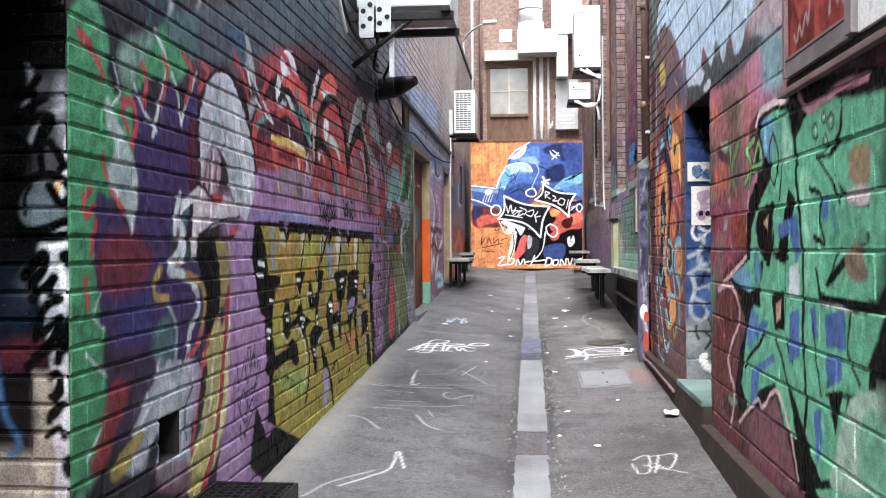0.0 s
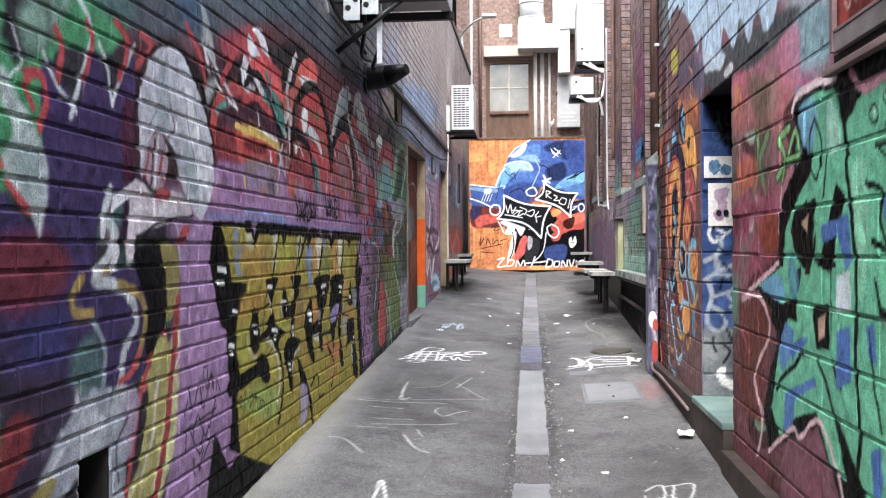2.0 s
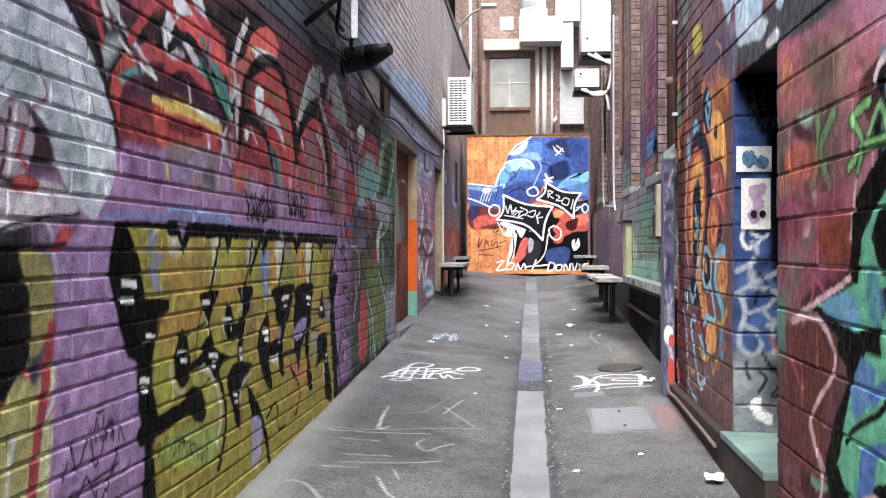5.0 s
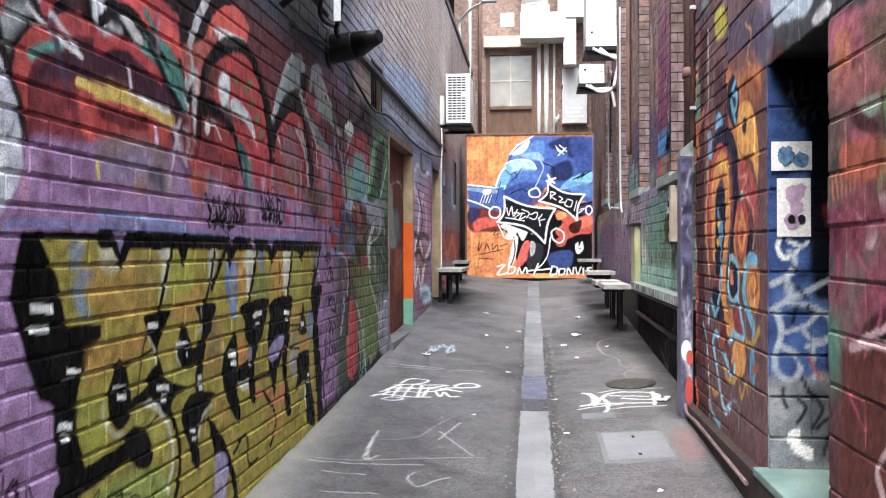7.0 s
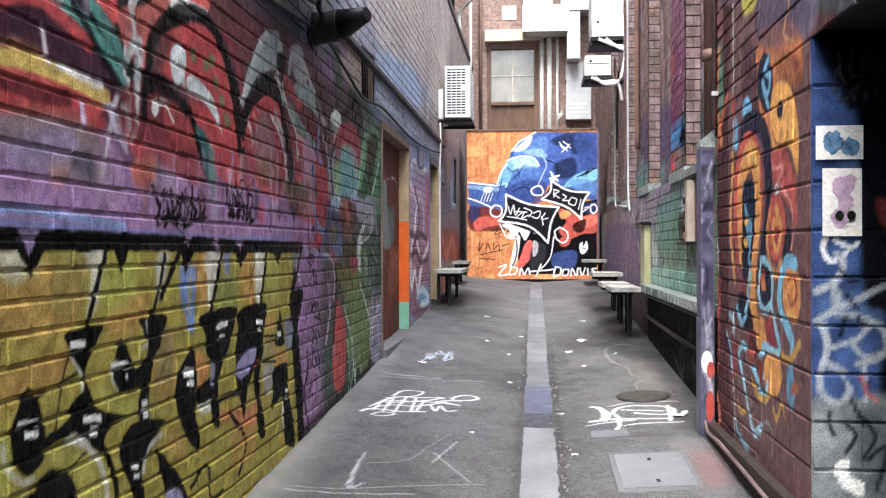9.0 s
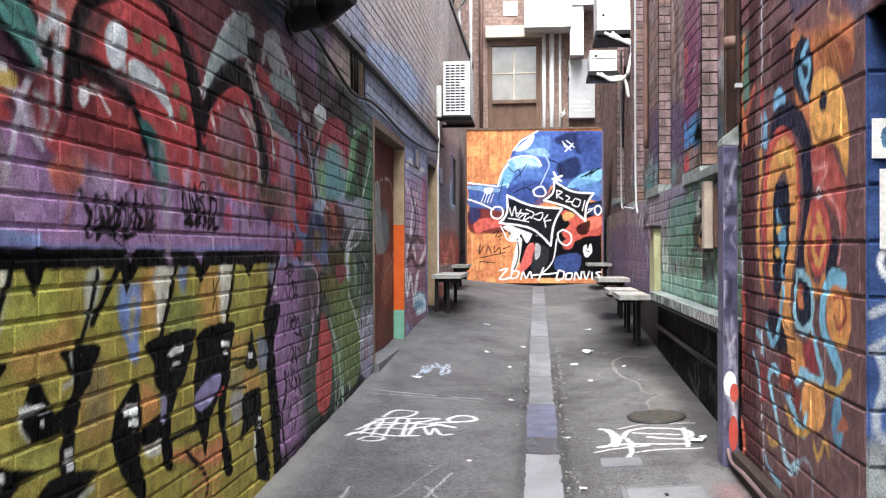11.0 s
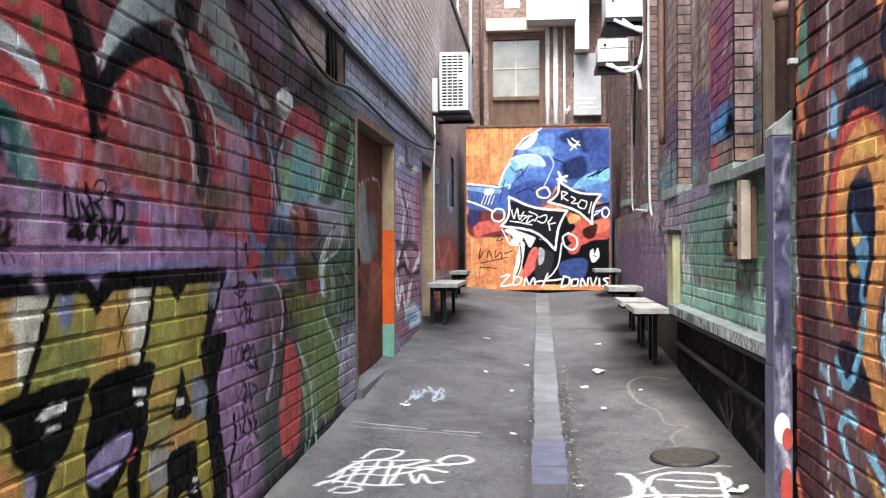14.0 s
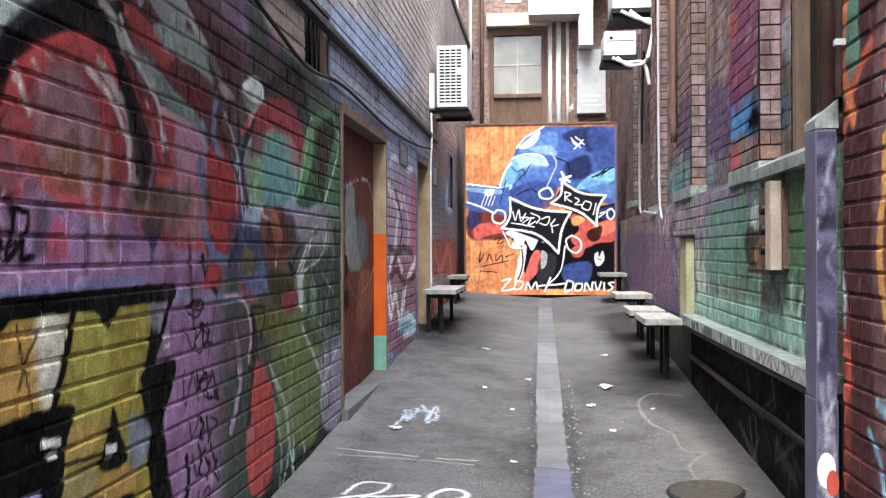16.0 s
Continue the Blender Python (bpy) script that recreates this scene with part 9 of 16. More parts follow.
LEFT.line("#8a2430", .04, (7.064, 2.731, 7.226, 2.634, 7.294, 2.51), .014, alpha=0.92)
LEFT.line("#141417", .05, (7.293, 2.291, 7.401, 2.473, 7.693, 2.623, 8.024, 2.699), .014, alpha=0.92)
LEFT.line("#d0b8d0", .03, (5.696, 2.194, 5.707, 2.142), .014, alpha=0.92)
LEFT.line("#d8c8d0", .02, (5.462, 2.377, 5.477, 2.299, 5.493, 2.286), .014, alpha=0.92)
LEFT.line("#7f94c0", .03, (5.247, 1.847, 5.415, 1.851, 5.641, 1.838, 5.997, 1.821), .014, alpha=0.92)
LEFT.line("#6a1e28", .05, (5.248, 2.192, 5.416, 2.182, 5.608, 2.197), .014, alpha=0.92)
# white arch
LEFT.line("#141216", .05, (4.226, 2.371, 4.265, 2.474, 4.432, 2.458, 4.618, 2.357, 4.728, 2.142, 4.759, 1.994), .014, alpha=0.92)
# left wall: arches and drips
LEFT.fill("#8a5a50", (7.24, 2.255, 7.743, 2.333, 7.964, 2.239, 7.612, 2.103, 7.239, 2.103), .1, alpha=0.8)
LEFT.fill("#5a4a50", (7.467, 2.336, 7.645, 2.448, 7.814, 2.43, 7.813, 2.343, 7.466, 2.282), .05, alpha=0.9)
LEFT.fill("#8a2a38", (7.778, 2.44, 7.925, 2.432, 8.067, 2.307, 8.131, 2.181, 7.963, 2.075, 7.812, 2.101, 7.849, 2.244), .05, alpha=0.9)
LEFT.fill("#8a5f40", (7.582, 2.26, 7.743, 2.29, 7.777, 2.201, 7.551, 2.115, 7.494, 2.141), .08, alpha=0.8)
LEFT.fill("#9c6c9c", (7.709, 2.327, 7.85, 2.349, 7.886, 2.266, 7.777, 2.244), .04, alpha=0.8)
LEFT.fill("#a0506a", (7.36, 2.216, 7.494, 2.233, 7.465, 2.077, 7.359, 2.07), .08, alpha=0.7)
LEFT.fill("#3a4a58", (7.492, 1.895, 7.507, 2.018, 7.566, 2.037, 7.565, 1.911), .04, alpha=0.85)
LEFT.fill("#b03a5a", (7.565, 1.887, 7.596, 1.999, 7.659, 1.976, 7.681, 1.886), .03, alpha=0.85)
LEFT.fill("#4a4060", (8.175, 2.009, 8.368, 2.016, 8.277, 1.912), .012, alpha=0.9)
LEFT.fill("#9a5a34", (7.923, 1.974, 8.002, 1.976, 7.982, 1.912, 7.903, 1.92), .03, alpha=0.85)
LEFT.fill("#44503e", (8.269, 2.113, 8.646, 2.159, 8.645, 2.058, 8.368, 2.036), .04, alpha=0.9)
LEFT.fill("#b03028", (8.368, 2.011, 8.529, 2.053, 8.706, 2.122, 8.705, 2.015), .02, alpha=0.95)
LEFT.fill("#9a7438", (8.13, 2.094, 8.245, 2.101, 8.231, 2.041, 8.108, 2.074), .03, alpha=0.85)
LEFT.fill("#8a6a94", (7.962, 2.002, 8.108, 2.083, 8.174, 1.912, 7.982, 1.912), .06, alpha=0.8)
LEFT.fill("#7fa896", (8.534, 2.736, 8.681, 2.77, 8.838, 2.677, 8.905, 2.607, 8.71, 2.64, 8.533, 2.638), .03, alpha=0.9)
LEFT.fill("#6f2430", (8.533, 2.562, 8.838, 2.571, 8.904, 2.523, 8.85, 2.455, 8.589, 2.484), .02, alpha=0.9)
LEFT.fill("#b890a8", (8.504, 2.406, 8.771, 2.375, 8.738, 2.211, 8.502, 2.192), .04, alpha=0.85)
LEFT.fill("#b01c24", (8.802, 2.286, 8.869, 2.316, 9.044, 2.26, 9.18, 2.195, 9.155, 2.041, 9.041, 1.939, 8.97, 2.035, 8.833, 2.031), .012, alpha=1)
LEFT.fill("#5a4a34", (8.801, 2.169, 9.043, 2.174, 9.006, 2.098, 8.82, 2.077), .03, alpha=0.9)
LEFT.fill("#a9b8b0", (9.28, 2.595, 9.297, 2.676, 9.408, 2.736, 9.561, 2.723, 9.616, 2.606, 9.364, 2.581), .015, alpha=0.95)
LEFT.fill("#8a2a44", (9.541, 2.567, 9.837, 2.654, 10.171, 2.611, 10.355, 2.505, 10.168, 2.358, 9.942, 2.489, 9.733, 2.551), .02, alpha=0.95)
LEFT.fill("#8a9478", (9.447, 2.214, 9.467, 2.406, 9.634, 2.51, 9.942, 2.519, 10.11, 2.384, 10.107, 2.197, 9.536, 2.137), .03, alpha=0.9)
LEFT.fill("#6f9aa8", (9.538, 2.331, 9.94, 2.398, 10.074, 2.319, 9.993, 2.19, 9.583, 2.167), .05, alpha=0.9)
LEFT.fill("#7a3a2c", (9.583, 2.111, 9.884, 2.169, 10.048, 2.039, 9.99, 1.916, 9.628, 1.943), .03, alpha=0.9)
LEFT.fill("#3f7a50", (10.19, 2.201, 10.487, 2.553, 11.169, 2.783, 11.167, 2.595, 10.693, 2.299, 10.416, 2.181), .015, alpha=0.95)
LEFT.fill("#9ab8a8", (10.557, 2.663, 10.698, 2.699, 10.726, 2.581, 10.527, 2.456), .02, alpha=0.9)
LEFT.fill("#6a4a3c", (10.697, 2.578, 11.003, 2.65, 10.843, 2.417, 10.622, 2.329), .03, alpha=0.9)
LEFT.fill("#2f5a48", (10.841, 2.31, 11.34, 2.576, 11.429, 2.468, 11.333, 2.073, 10.84, 2.203), .02, alpha=0.95)
LEFT.fill("#9a94a4", (10.166, 2.137, 10.996, 2.174, 10.992, 1.918, 10.286, 1.981), .06, alpha=0.7)
LEFT.fill("#b02428", (8.766, 1.764, 8.885, 1.866, 8.954, 1.89, 8.954, 1.793, 8.831, 1.745), .012, alpha=1)
LEFT.fill("#34303c", (8.832, 1.96, 8.934, 1.962, 8.934, 1.89, 8.845, 1.89), .02, alpha=0.9)
LEFT.fill("#34303c", (9.274, 2.019, 9.535, 1.998, 9.581, 1.915, 9.357, 1.915), .03, alpha=0.9)
LEFT.fill("#7f90c0", (9.272, 1.797, 9.534, 1.86, 9.626, 1.746, 9.486, 1.696), .03, alpha=0.85)
LEFT.fill("#54603a", (9.273, 1.888, 9.444, 1.915, 9.533, 1.832, 9.356, 1.782), .02, alpha=0.9)
LEFT.fill("#3a3028", (9.675, 1.744, 9.933, 1.765, 10.16, 1.696, 10.042, 1.578, 9.825, 1.621), .012, alpha=0.95)
LEFT.fill("#8a4a40", (9.987, 1.657, 10.22, 1.662, 10.256, 1.58, 10.02, 1.579), .02, alpha=0.85)
LEFT.fill("#6a7a4a", (9.625, 1.576, 10.409, 1.587, 10.679, 1.225, 10.822, .925, 10.398, .765, 9.925, 1.015, 9.72, 1.339), .06, alpha=0.7)
LEFT.fill("#b8322a", (9.482, 1.231, 9.621, 1.28, 9.768, 1.101, 9.755, .871, 9.522, .755, 9.435, .994), .012, alpha=0.95)
LEFT.fill("#7a5a6a", (9.038, 1.593, 9.354, 1.595, 9.352, 1.383, 9.036, 1.42), .05, alpha=0.6)
LEFT.fill("#2a2a30", (9.735, 2.754, 10.175, 2.895, 10.424, 2.777, 10.293, 2.563, 9.999, 2.709), .03, alpha=0.85)
LEFT.line("#1c181c", .13, (7.286, 2.262, 7.413, 2.445, 7.584, 2.57, 7.779, 2.629, 7.966, 2.567, 8.089, 2.462, 8.177, 2.321, 8.232, 2.19, 8.176, 2.126), .014, alpha=0.92)
LEFT.line("#b8202a", .06, (7.31, 2.266, 7.439, 2.384, 7.583, 2.475, 7.744, 2.527, 7.888, 2.523, 7.965, 2.476), .014, alpha=0.92)
LEFT.line("#b8b4b0", .04, (7.869, 2.493, 7.985, 2.425, 8.067, 2.363, 8.131, 2.258, 8.167, 2.164, 8.109, 2.125), .014, alpha=0.92)
LEFT.line("#c0b8b4", .035, (7.889, 2.683, 7.986, 2.645, 8.056, 2.549), .014, alpha=0.92)
LEFT.line("#8a2a38", .05, (8.055, 2.531, 8.155, 2.454, 8.261, 2.332, 8.344, 2.199), .014, alpha=0.92)
LEFT.line("#b8b4b0", .03, (8.215, 2.563, 8.296, 2.458, 8.37, 2.326, 8.406, 2.288), .014, alpha=0.92)
LEFT.line("#b8202a", .07, (8.134, 2.71, 8.249, 2.649, 8.398, 2.6), .014, alpha=0.92)
LEFT.line("#8fa098", .05, (8.201, 2.56, 8.371, 2.512, 8.532, 2.454, 8.648, 2.449), .014, alpha=0.92)
LEFT.line("#d0c8c4", .02, (7.399, 2.354, 7.453, 2.326, 7.48, 2.285), .014, alpha=0.92)
LEFT.line("#d0c8c4", .02, (7.495, 2.417, 7.523, 2.376, 7.529, 2.339), .014, alpha=0.92)
LEFT.line("#d0c8c4", .02, (7.568, 2.456, 7.598, 2.438), .014, alpha=0.92)
LEFT.line("#c9a8c8", .03, (7.613, 2.288, 7.625, 2.258), .014, alpha=0.92)
LEFT.line("#c9a8c8", .03, (7.905, 2.229, 7.909, 2.201), .014, alpha=0.92)
LEFT.line("#c9a8c8", .025, (7.576, 2.188, 7.588, 2.165), .014, alpha=0.92)
LEFT.line("#d0c8cc", .02, (7.831, 2.303, 7.871, 2.299, 7.864, 2.245), .014, alpha=0.92)
LEFT.line("#6a86b0", .06, (8.738, 2.256, 8.781, 2.006, 8.899, 1.89, 9.04, 1.864), .014, alpha=0.92)
LEFT.line("#7088b0", .05, (8.939, 2.564, 8.89, 2.39, 9.044, 2.26), .014, alpha=0.92)
LEFT.line("#2a2428", .05, (9.342, 2.127, 9.261, 2.305, 9.362, 2.448, 9.636, 2.623, 10.056, 2.719, 10.356, 2.57), .014, alpha=0.92)
LEFT.line("#2a2428", .03, (9.199, 2.53, 9.237, 2.329, 9.18, 2.195), .014, alpha=0.92)
LEFT.line("#d8d8d4", .02, (9.18, 2.221, 9.179, 2.093, 9.079, 1.989), .014, alpha=0.92)
LEFT.line("#c8ccc8", .025, (10.69, 2.056, 10.479, 1.951, 10.347, 1.852, 10.221, 1.757, 10.345, 1.689, 10.408, 1.554), .014, alpha=0.92)
LEFT.line("#c8ccc8", .02, (11.076, 2.141, 10.836, 1.882, 10.546, 1.816), .014, alpha=0.92)
LEFT.line("#a9c0ac", .03, (9.7, 1.313, 9.98, 1.065, 10.057, .837, 9.921, .655), .014, alpha=0.92)
LEFT.line("#3a2a2a", .05, (9.405, 1.592, 9.439, 1.427, 9.394, 1.271, 9.349, 1.091), .014, alpha=0.92)
LEFT.line("#c9b0c4", .025, (9.039, 1.704, 9.271, 1.68, 9.396, 1.539, 9.352, 1.383), .014, alpha=0.92)
LEFT.line("#b8c4cc", .03, (10.342, 1.461, 10.679, 1.225, 10.9, 1.019), .014, alpha=0.92)
LEFT.line("#b8c4cc", .03, (11.321, 1.265, 10.824, 1.031, 10.852, .848), .014, alpha=0.92)
LEFT.line("#c8b8b0", .016, (9.538, 2.303, 9.631, 2.198, 9.582, 2.083, 9.83, 2.034, 9.807, 1.828), .014, alpha=0.92)
LEFT.line("#d0d4d0", .02, (10.315, 2.306, 10.421, 2.545, 10.585, 2.701), .014, alpha=0.92)
LEFT.line("#2c2a30", .04, (11.341, 2.614, 11.079, 2.326, 10.994, 2.064), .014, alpha=0.92)
LEFT.line("#2c2a30", .03, (10.689, 2.022, 10.285, 1.917, 10.103, 1.792), .014, alpha=0.92)
# the pale cowled figure and its surroundings
LEFT.fill("#489468", (2.797, 2.349, 3.012, 2.341, 3.085, 2.184, 3.304, 2.255, 3.571, 2.544, 4.002, 2.661, 3.941, 2.531, 3.717, 2.328, 3.366, 2.267, 3.292, 1.962, 3.074, 1.817, 2.979, 1.81, 2.996, 1.523, 3.034, 1.33, 2.787, 1.335), .03)
LEFT.fill("#489468", (2.787, 1.327, 3, 1.269, 3.073, 1.172, 3.017, 1.027, 2.9, .929, 2.782, .905), .025)
LEFT.fill("#5a6a74", (3.721, 2.627, 6.539, 3.427, 6.534, 3.195, 5.307, 2.799, 4.638, 2.565, 4.403, 2.541, 3.94, 2.44), .06, .85)
LEFT.fill("#3f5f7c", (4.332, 2.701, 4.641, 2.754, 4.723, 2.638, 4.403, 2.592), .04, .7)
LEFT.fill("#b4b8b8", (4.6, 2.743, 4.724, 2.665, 4.808, 2.489, 4.679, 2.546), .02, .8)
LEFT.fill("#483866", (3.303, 2.236, 3.495, 2.124, 3.616, 2.318, 3.757, 2.163, 3.892, 2.374, 3.947, 2.169, 3.846, 1.889, 3.659, 1.809, 3.597, 1.579, 3.927, 1.579, 4.045, 1.345, 3.921, 1.173, 3.417, 1.235, 3.068, 1.326, 2.983, 1.524, 2.965, 1.692, 3.013, 1.833, 3.219, 1.726, 3.283, 1.83, 3.269, 2.071), .012)
LEFT.fill("#7a2838", (3.024, 1.673, 3.257, 1.706, 3.444, 1.625, 3.356, 1.51, 3.087, 1.481, 2.983, 1.558), .06, .85)
LEFT.fill("#3a3c7c", (3.177, 1.444, 3.398, 1.47, 3.41, 1.333, 3.176, 1.327), .05, .7)
LEFT.fill("#4a3460", (3.542, 2.111, 3.822, 2.173, 3.764, 1.927, 3.562, 1.849), .05, .6)
LEFT.fill("#5a2438", (3.822, 2.173, 3.947, 2.169, 3.921, 1.963, 3.829, 1.888), .025, .8)
LEFT.fill("#bfc6c8", (3.071, 2.161, 3.141, 2.088, 3.23, 2.014, 3.307, 1.888, 3.265, 1.695, 3.219, 1.749, 3.067, 1.882, 3.118, 1.993, 3.056, 2.072), .02, .85)
LEFT.fill("#8fa4a4", (3.147, 1.964, 3.26, 1.922, 3.239, 1.791, 3.145, 1.857), .04, .7)
LEFT.line("#ccd0d4", .023, (3.477, 2.479, 3.593, 2.385, 3.548, 2.274, 3.445, 2.073), .012, .9)
LEFT.line("#ccd0d4", .018, (3.641, 2.344, 3.706, 2.262, 3.736, 2.156), .012, .9)
LEFT.line("#ccd0d4", .019, (3.736, 2.156, 3.852, 2.31, 3.927, 2.403), .012, .9)
LEFT.line("#ccd0d4", .016, (3.283, 2.241, 3.364, 2.162, 3.481, 2.092), .012, .9)
LEFT.line("#ccd0d4", .012, (3.114, 2.296, 3.168, 2.2, 3.112, 2.137), .012, .9)
LEFT.line("#ccd0d4", .02, (4.679, 2.546, 4.898, 2.449, 5.089, 2.364), .012, .9)
LEFT.line("#ccd0d4", .009, (3.002, 1.489, 2.953, 1.425, 3.034, 1.367), .012, .9)
LEFT.line("#ccd0d4", .012, (3.136, 1.091, 2.997, 1.032, 2.901, .954), .012, .9)
LEFT.line("#ccd0d4", .012, (2.904, 1.297, 3.067, 1.191, 3.101, 1.097), .012, .9)
LEFT.line("#b42f3a", .031, (3.186, 2.164, 3.263, 2.171, 3.302, 2.11, 3.261, 2.011), .012)
LEFT.line("#b42f3a", .026, (3.223, 2.065, 3.185, 2.122, 3.216, 2.164), .012)
LEFT.line("#b42f3a", .032, (3.354, 2.328, 3.404, 2.285, 3.369, 2.182), .012)
LEFT.line("#b42f3a", .029, (3.559, 2.394, 3.597, 2.341, 3.538, 2.211), .012)
LEFT.line("#b42f3a", .034, (3.772, 2.447, 3.87, 2.398, 3.801, 2.257), .012)
LEFT.line("#b42f3a", .032, (3.987, 2.455, 4.073, 2.427, 3.938, 2.326), .012)
LEFT.line("#b42f3a", .022, (3.027, 1.959, 3.061, 1.882), .012)
LEFT.line("#b42f3a", .025, (3.091, 1.839, 3.204, 1.767), .012)
LEFT.line("#b42f3a", .025, (2.941, 1.838, 2.894, 1.805, 2.909, 1.748, 2.973, 1.785), .012)
LEFT.line("#b42f3a", .026, (2.972, 1.729, 2.939, 1.625), .012)
LEFT.line("#b42f3a", .025, (2.907, 1.543, 2.912, 1.453), .012)
LEFT.line("#b42f3a", .033, (2.87, 2.337, 2.962, 2.295, 3.037, 2.218), .012)
LEFT.line("#b42f3a", .033, (4.441, 2.6, 4.596, 2.503, 4.676, 2.383), .012)
LEFT.line("#b42f3a", .05, (4.898, 2.449, 5.146, 2.672, 5.304, 2.643), .012)
LEFT.line("#b42f3a", .046, (5.307, 2.799, 5.655, 2.68, 5.916, 2.661), .012)
LEFT.fill("#c8c8d2", (3.97, 2.058, 3.96, 2.217, 4.085, 2.401, 4.231, 2.459, 4.387, 2.461, 4.601, 2.317, 4.732, 2.145, 4.772, 1.956, 4.641, 1.807, 4.56, 1.788, 4.392, 1.903, 4.322, 2.024, 4.198, 2.109, 4.12, 2.123, 4.03, 2.019, 3.98, 1.917), .012)
LEFT.fill("#a4b0b4", (4.223, 2.416, 4.268, 2.216, 4.198, 2.109, 4.12, 2.159, 4.162, 2.344), .025, .8)
LEFT.fill("#dfe0e4", (4.415, 2.364, 4.615, 2.185, 4.694, 1.95, 4.585, 1.889, 4.471, 2.09), .03, .8)
LEFT.fill("#8fa6a6", (4.433, 2.111, 4.563, 1.994, 4.561, 1.862, 4.431, 1.957), .03, .6)
LEFT.line("#3a2830", .017, (3.934, 2.027, 3.936, 2.213, 4.06, 2.401, 4.231, 2.469, 4.416, 2.477, 4.65, 2.298, 4.8, 2.042), .008)
LEFT.line("#8a6a74", .014, (4.255, 2.238, 4.309, 2.147, 4.218, 2.099), .008)
LEFT.line("#868c96", .01, (4.224, 2.433, 4.161, 2.248, 4.043, 2.102), .008, .9)
LEFT.line("#868c96", .011, (4.413, 2.288, 4.472, 2.141, 4.563, 1.994), .008, .9)
LEFT.line("#868c96", .011, (4.513, 2.303, 4.614, 2.132), .008, .9)
LEFT.fill("#b4a2ae", (4.043, 2.062, 4.158, 2.109, 4.231, 2.039, 4.195, 1.915, 4.09, 1.883, 3.998, 1.942), .012)
LEFT.line("#9a2c3a", .016, (4.055, 2.04, 4.01, 1.92), .008)
LEFT.line("#a8303c", .02, (4.184, 2.03, 4.156, 1.96, 4.195, 1.91), .008)
LEFT.line("#5a2434", .016, (4.106, 2.074, 4.079, 1.953, 4.04, 1.869), .008)
LEFT.line("#e6e4ea", .017, (4.139, 2.092, 4.117, 1.98, 4.091, 1.895), .008)
LEFT.fill("#d4c8d0", (3.92, 1.913, 4.116, 1.857, 4.249, 1.889, 4.407, 1.874, 4.481, 1.8, 4.248, 1.766, 4.114, 1.738, 3.941, 1.71, 3.905, 1.62, 3.837, 1.642, 3.872, 1.78), .012)
LEFT.fill("#b02a34", (4.142, 1.892, 4.263, 1.883, 4.221, 1.838, 4.115, 1.847), .008)
LEFT.fill("#c0323c", (4.405, 1.756, 4.527, 1.702, 4.331, 1.679), .012)
LEFT.line("#241c22", .013, (3.917, 1.66, 4.114, 1.752, 4.497, 1.796), .008)
LEFT.line("#241c22", .014, (3.929, 1.703, 4.179, 1.692, 4.495, 1.702), .008)
LEFT.fill("#e4e0e4", (4.148, 1.839, 4.305, 1.848, 4.248, 1.791, 4.147, 1.792), .015, .9)
LEFT.line("#1c181e", .013, (3.905, 1.624, 3.988, 1.659, 4.037, 1.643), .008)
LEFT.fill("#151318", (3.917, 1.651, 4.178, 1.677, 4.215, 1.429, 4.146, 1.289, 4.012, 1.25, 4.021, 1.439, 3.939, 1.556), .012)
LEFT.fill("#a3965c", (4.152, 1.672, 4.33, 1.649, 4.327, 1.444, 4.214, 1.369, 4.21, 1.527), .012)
LEFT.fill("#5a7f78", (3.44, 1.31, 3.604, 1.377, 3.651, 1.206, 3.483, 1.187), .04, .7)
LEFT.line("#ccd0d4", .042, (3.721, 1.859, 3.679, 1.768, 3.761, 1.706, 3.687, 1.62, 3.596, 1.559, 3.748, 1.534, 3.88, 1.479, 3.924, 1.387, 3.832, 1.305, 3.787, 1.19, 3.721, 1.087), .015, .9)
LEFT.line("#a88f50", .034, (3.52, 1.564, 3.456, 1.506, 3.473, 1.456, 3.585, 1.444), .012)
LEFT.line("#a88f50", .035, (3.786, 1.533, 3.961, 1.483, 4.008, 1.366, 3.922, 1.236), .012)
LEFT.line("#c2323c", .025, (3.781, 1.19, 3.893, 1.221, 3.958, 1.283), .012)
LEFT.line("#9fb0b4", .026, (3.595, 1.419, 3.678, 1.308, 3.64, 1.166, 3.6, 1.089), .015, .8)
LEFT.fill("#aa86b2", (4.389, 1.662, 4.624, 1.771, 4.902, 1.623, 5.02, 1.273, 4.964, .873, 4.771, .349, 4.161, .52, 4.304, .927, 4.354, 1.322), .02)
LEFT.fill("#b08ab4", (4.419, 1.215, 4.616, 1.302, 4.783, 1.068, 4.61, .929), .05, .6)
LEFT.fill("#b8ae6c", (4.146, 1.318, 4.253, 1.231, 4.181, .997, 4.074, .779, 3.936, .582, 3.779, .626, 3.916, .813, 4.009, 1.024, 4.043, 1.205), .012)
LEFT.line("#a82a34", .051, (4.327, 1.444, 4.289, 1.277, 4.252, 1.133, 4.208, .944, 4.099, .726, 3.948, .579), .01)
LEFT.line("#b03038", .029, (4.056, 1.25, 3.968, 1.145, 3.907, .973, 3.825, .767), .01)
LEFT.line("#ded8dc", .02, (4.118, 1.149, 4.07, .967, 3.963, .803), .012, .8)
LEFT.fill("#b4a0bc", (3.864, 1.158, 3.95, 1.101, 3.872, .912, 3.794, .971), .02, .8)
LEFT.fill("#463852", (3.061, 1.278, 3.439, 1.24, 3.393, 1.04, 3.209, .928, 3.093, 1.025), .025, .95)
LEFT.fill("#8a2430", (3.073, 1.172, 3.212, 1.168, 3.173, 1.048, 3.136, 1.038, 3.029, .901, 2.919, .913, 2.977, .985), .025, .9)
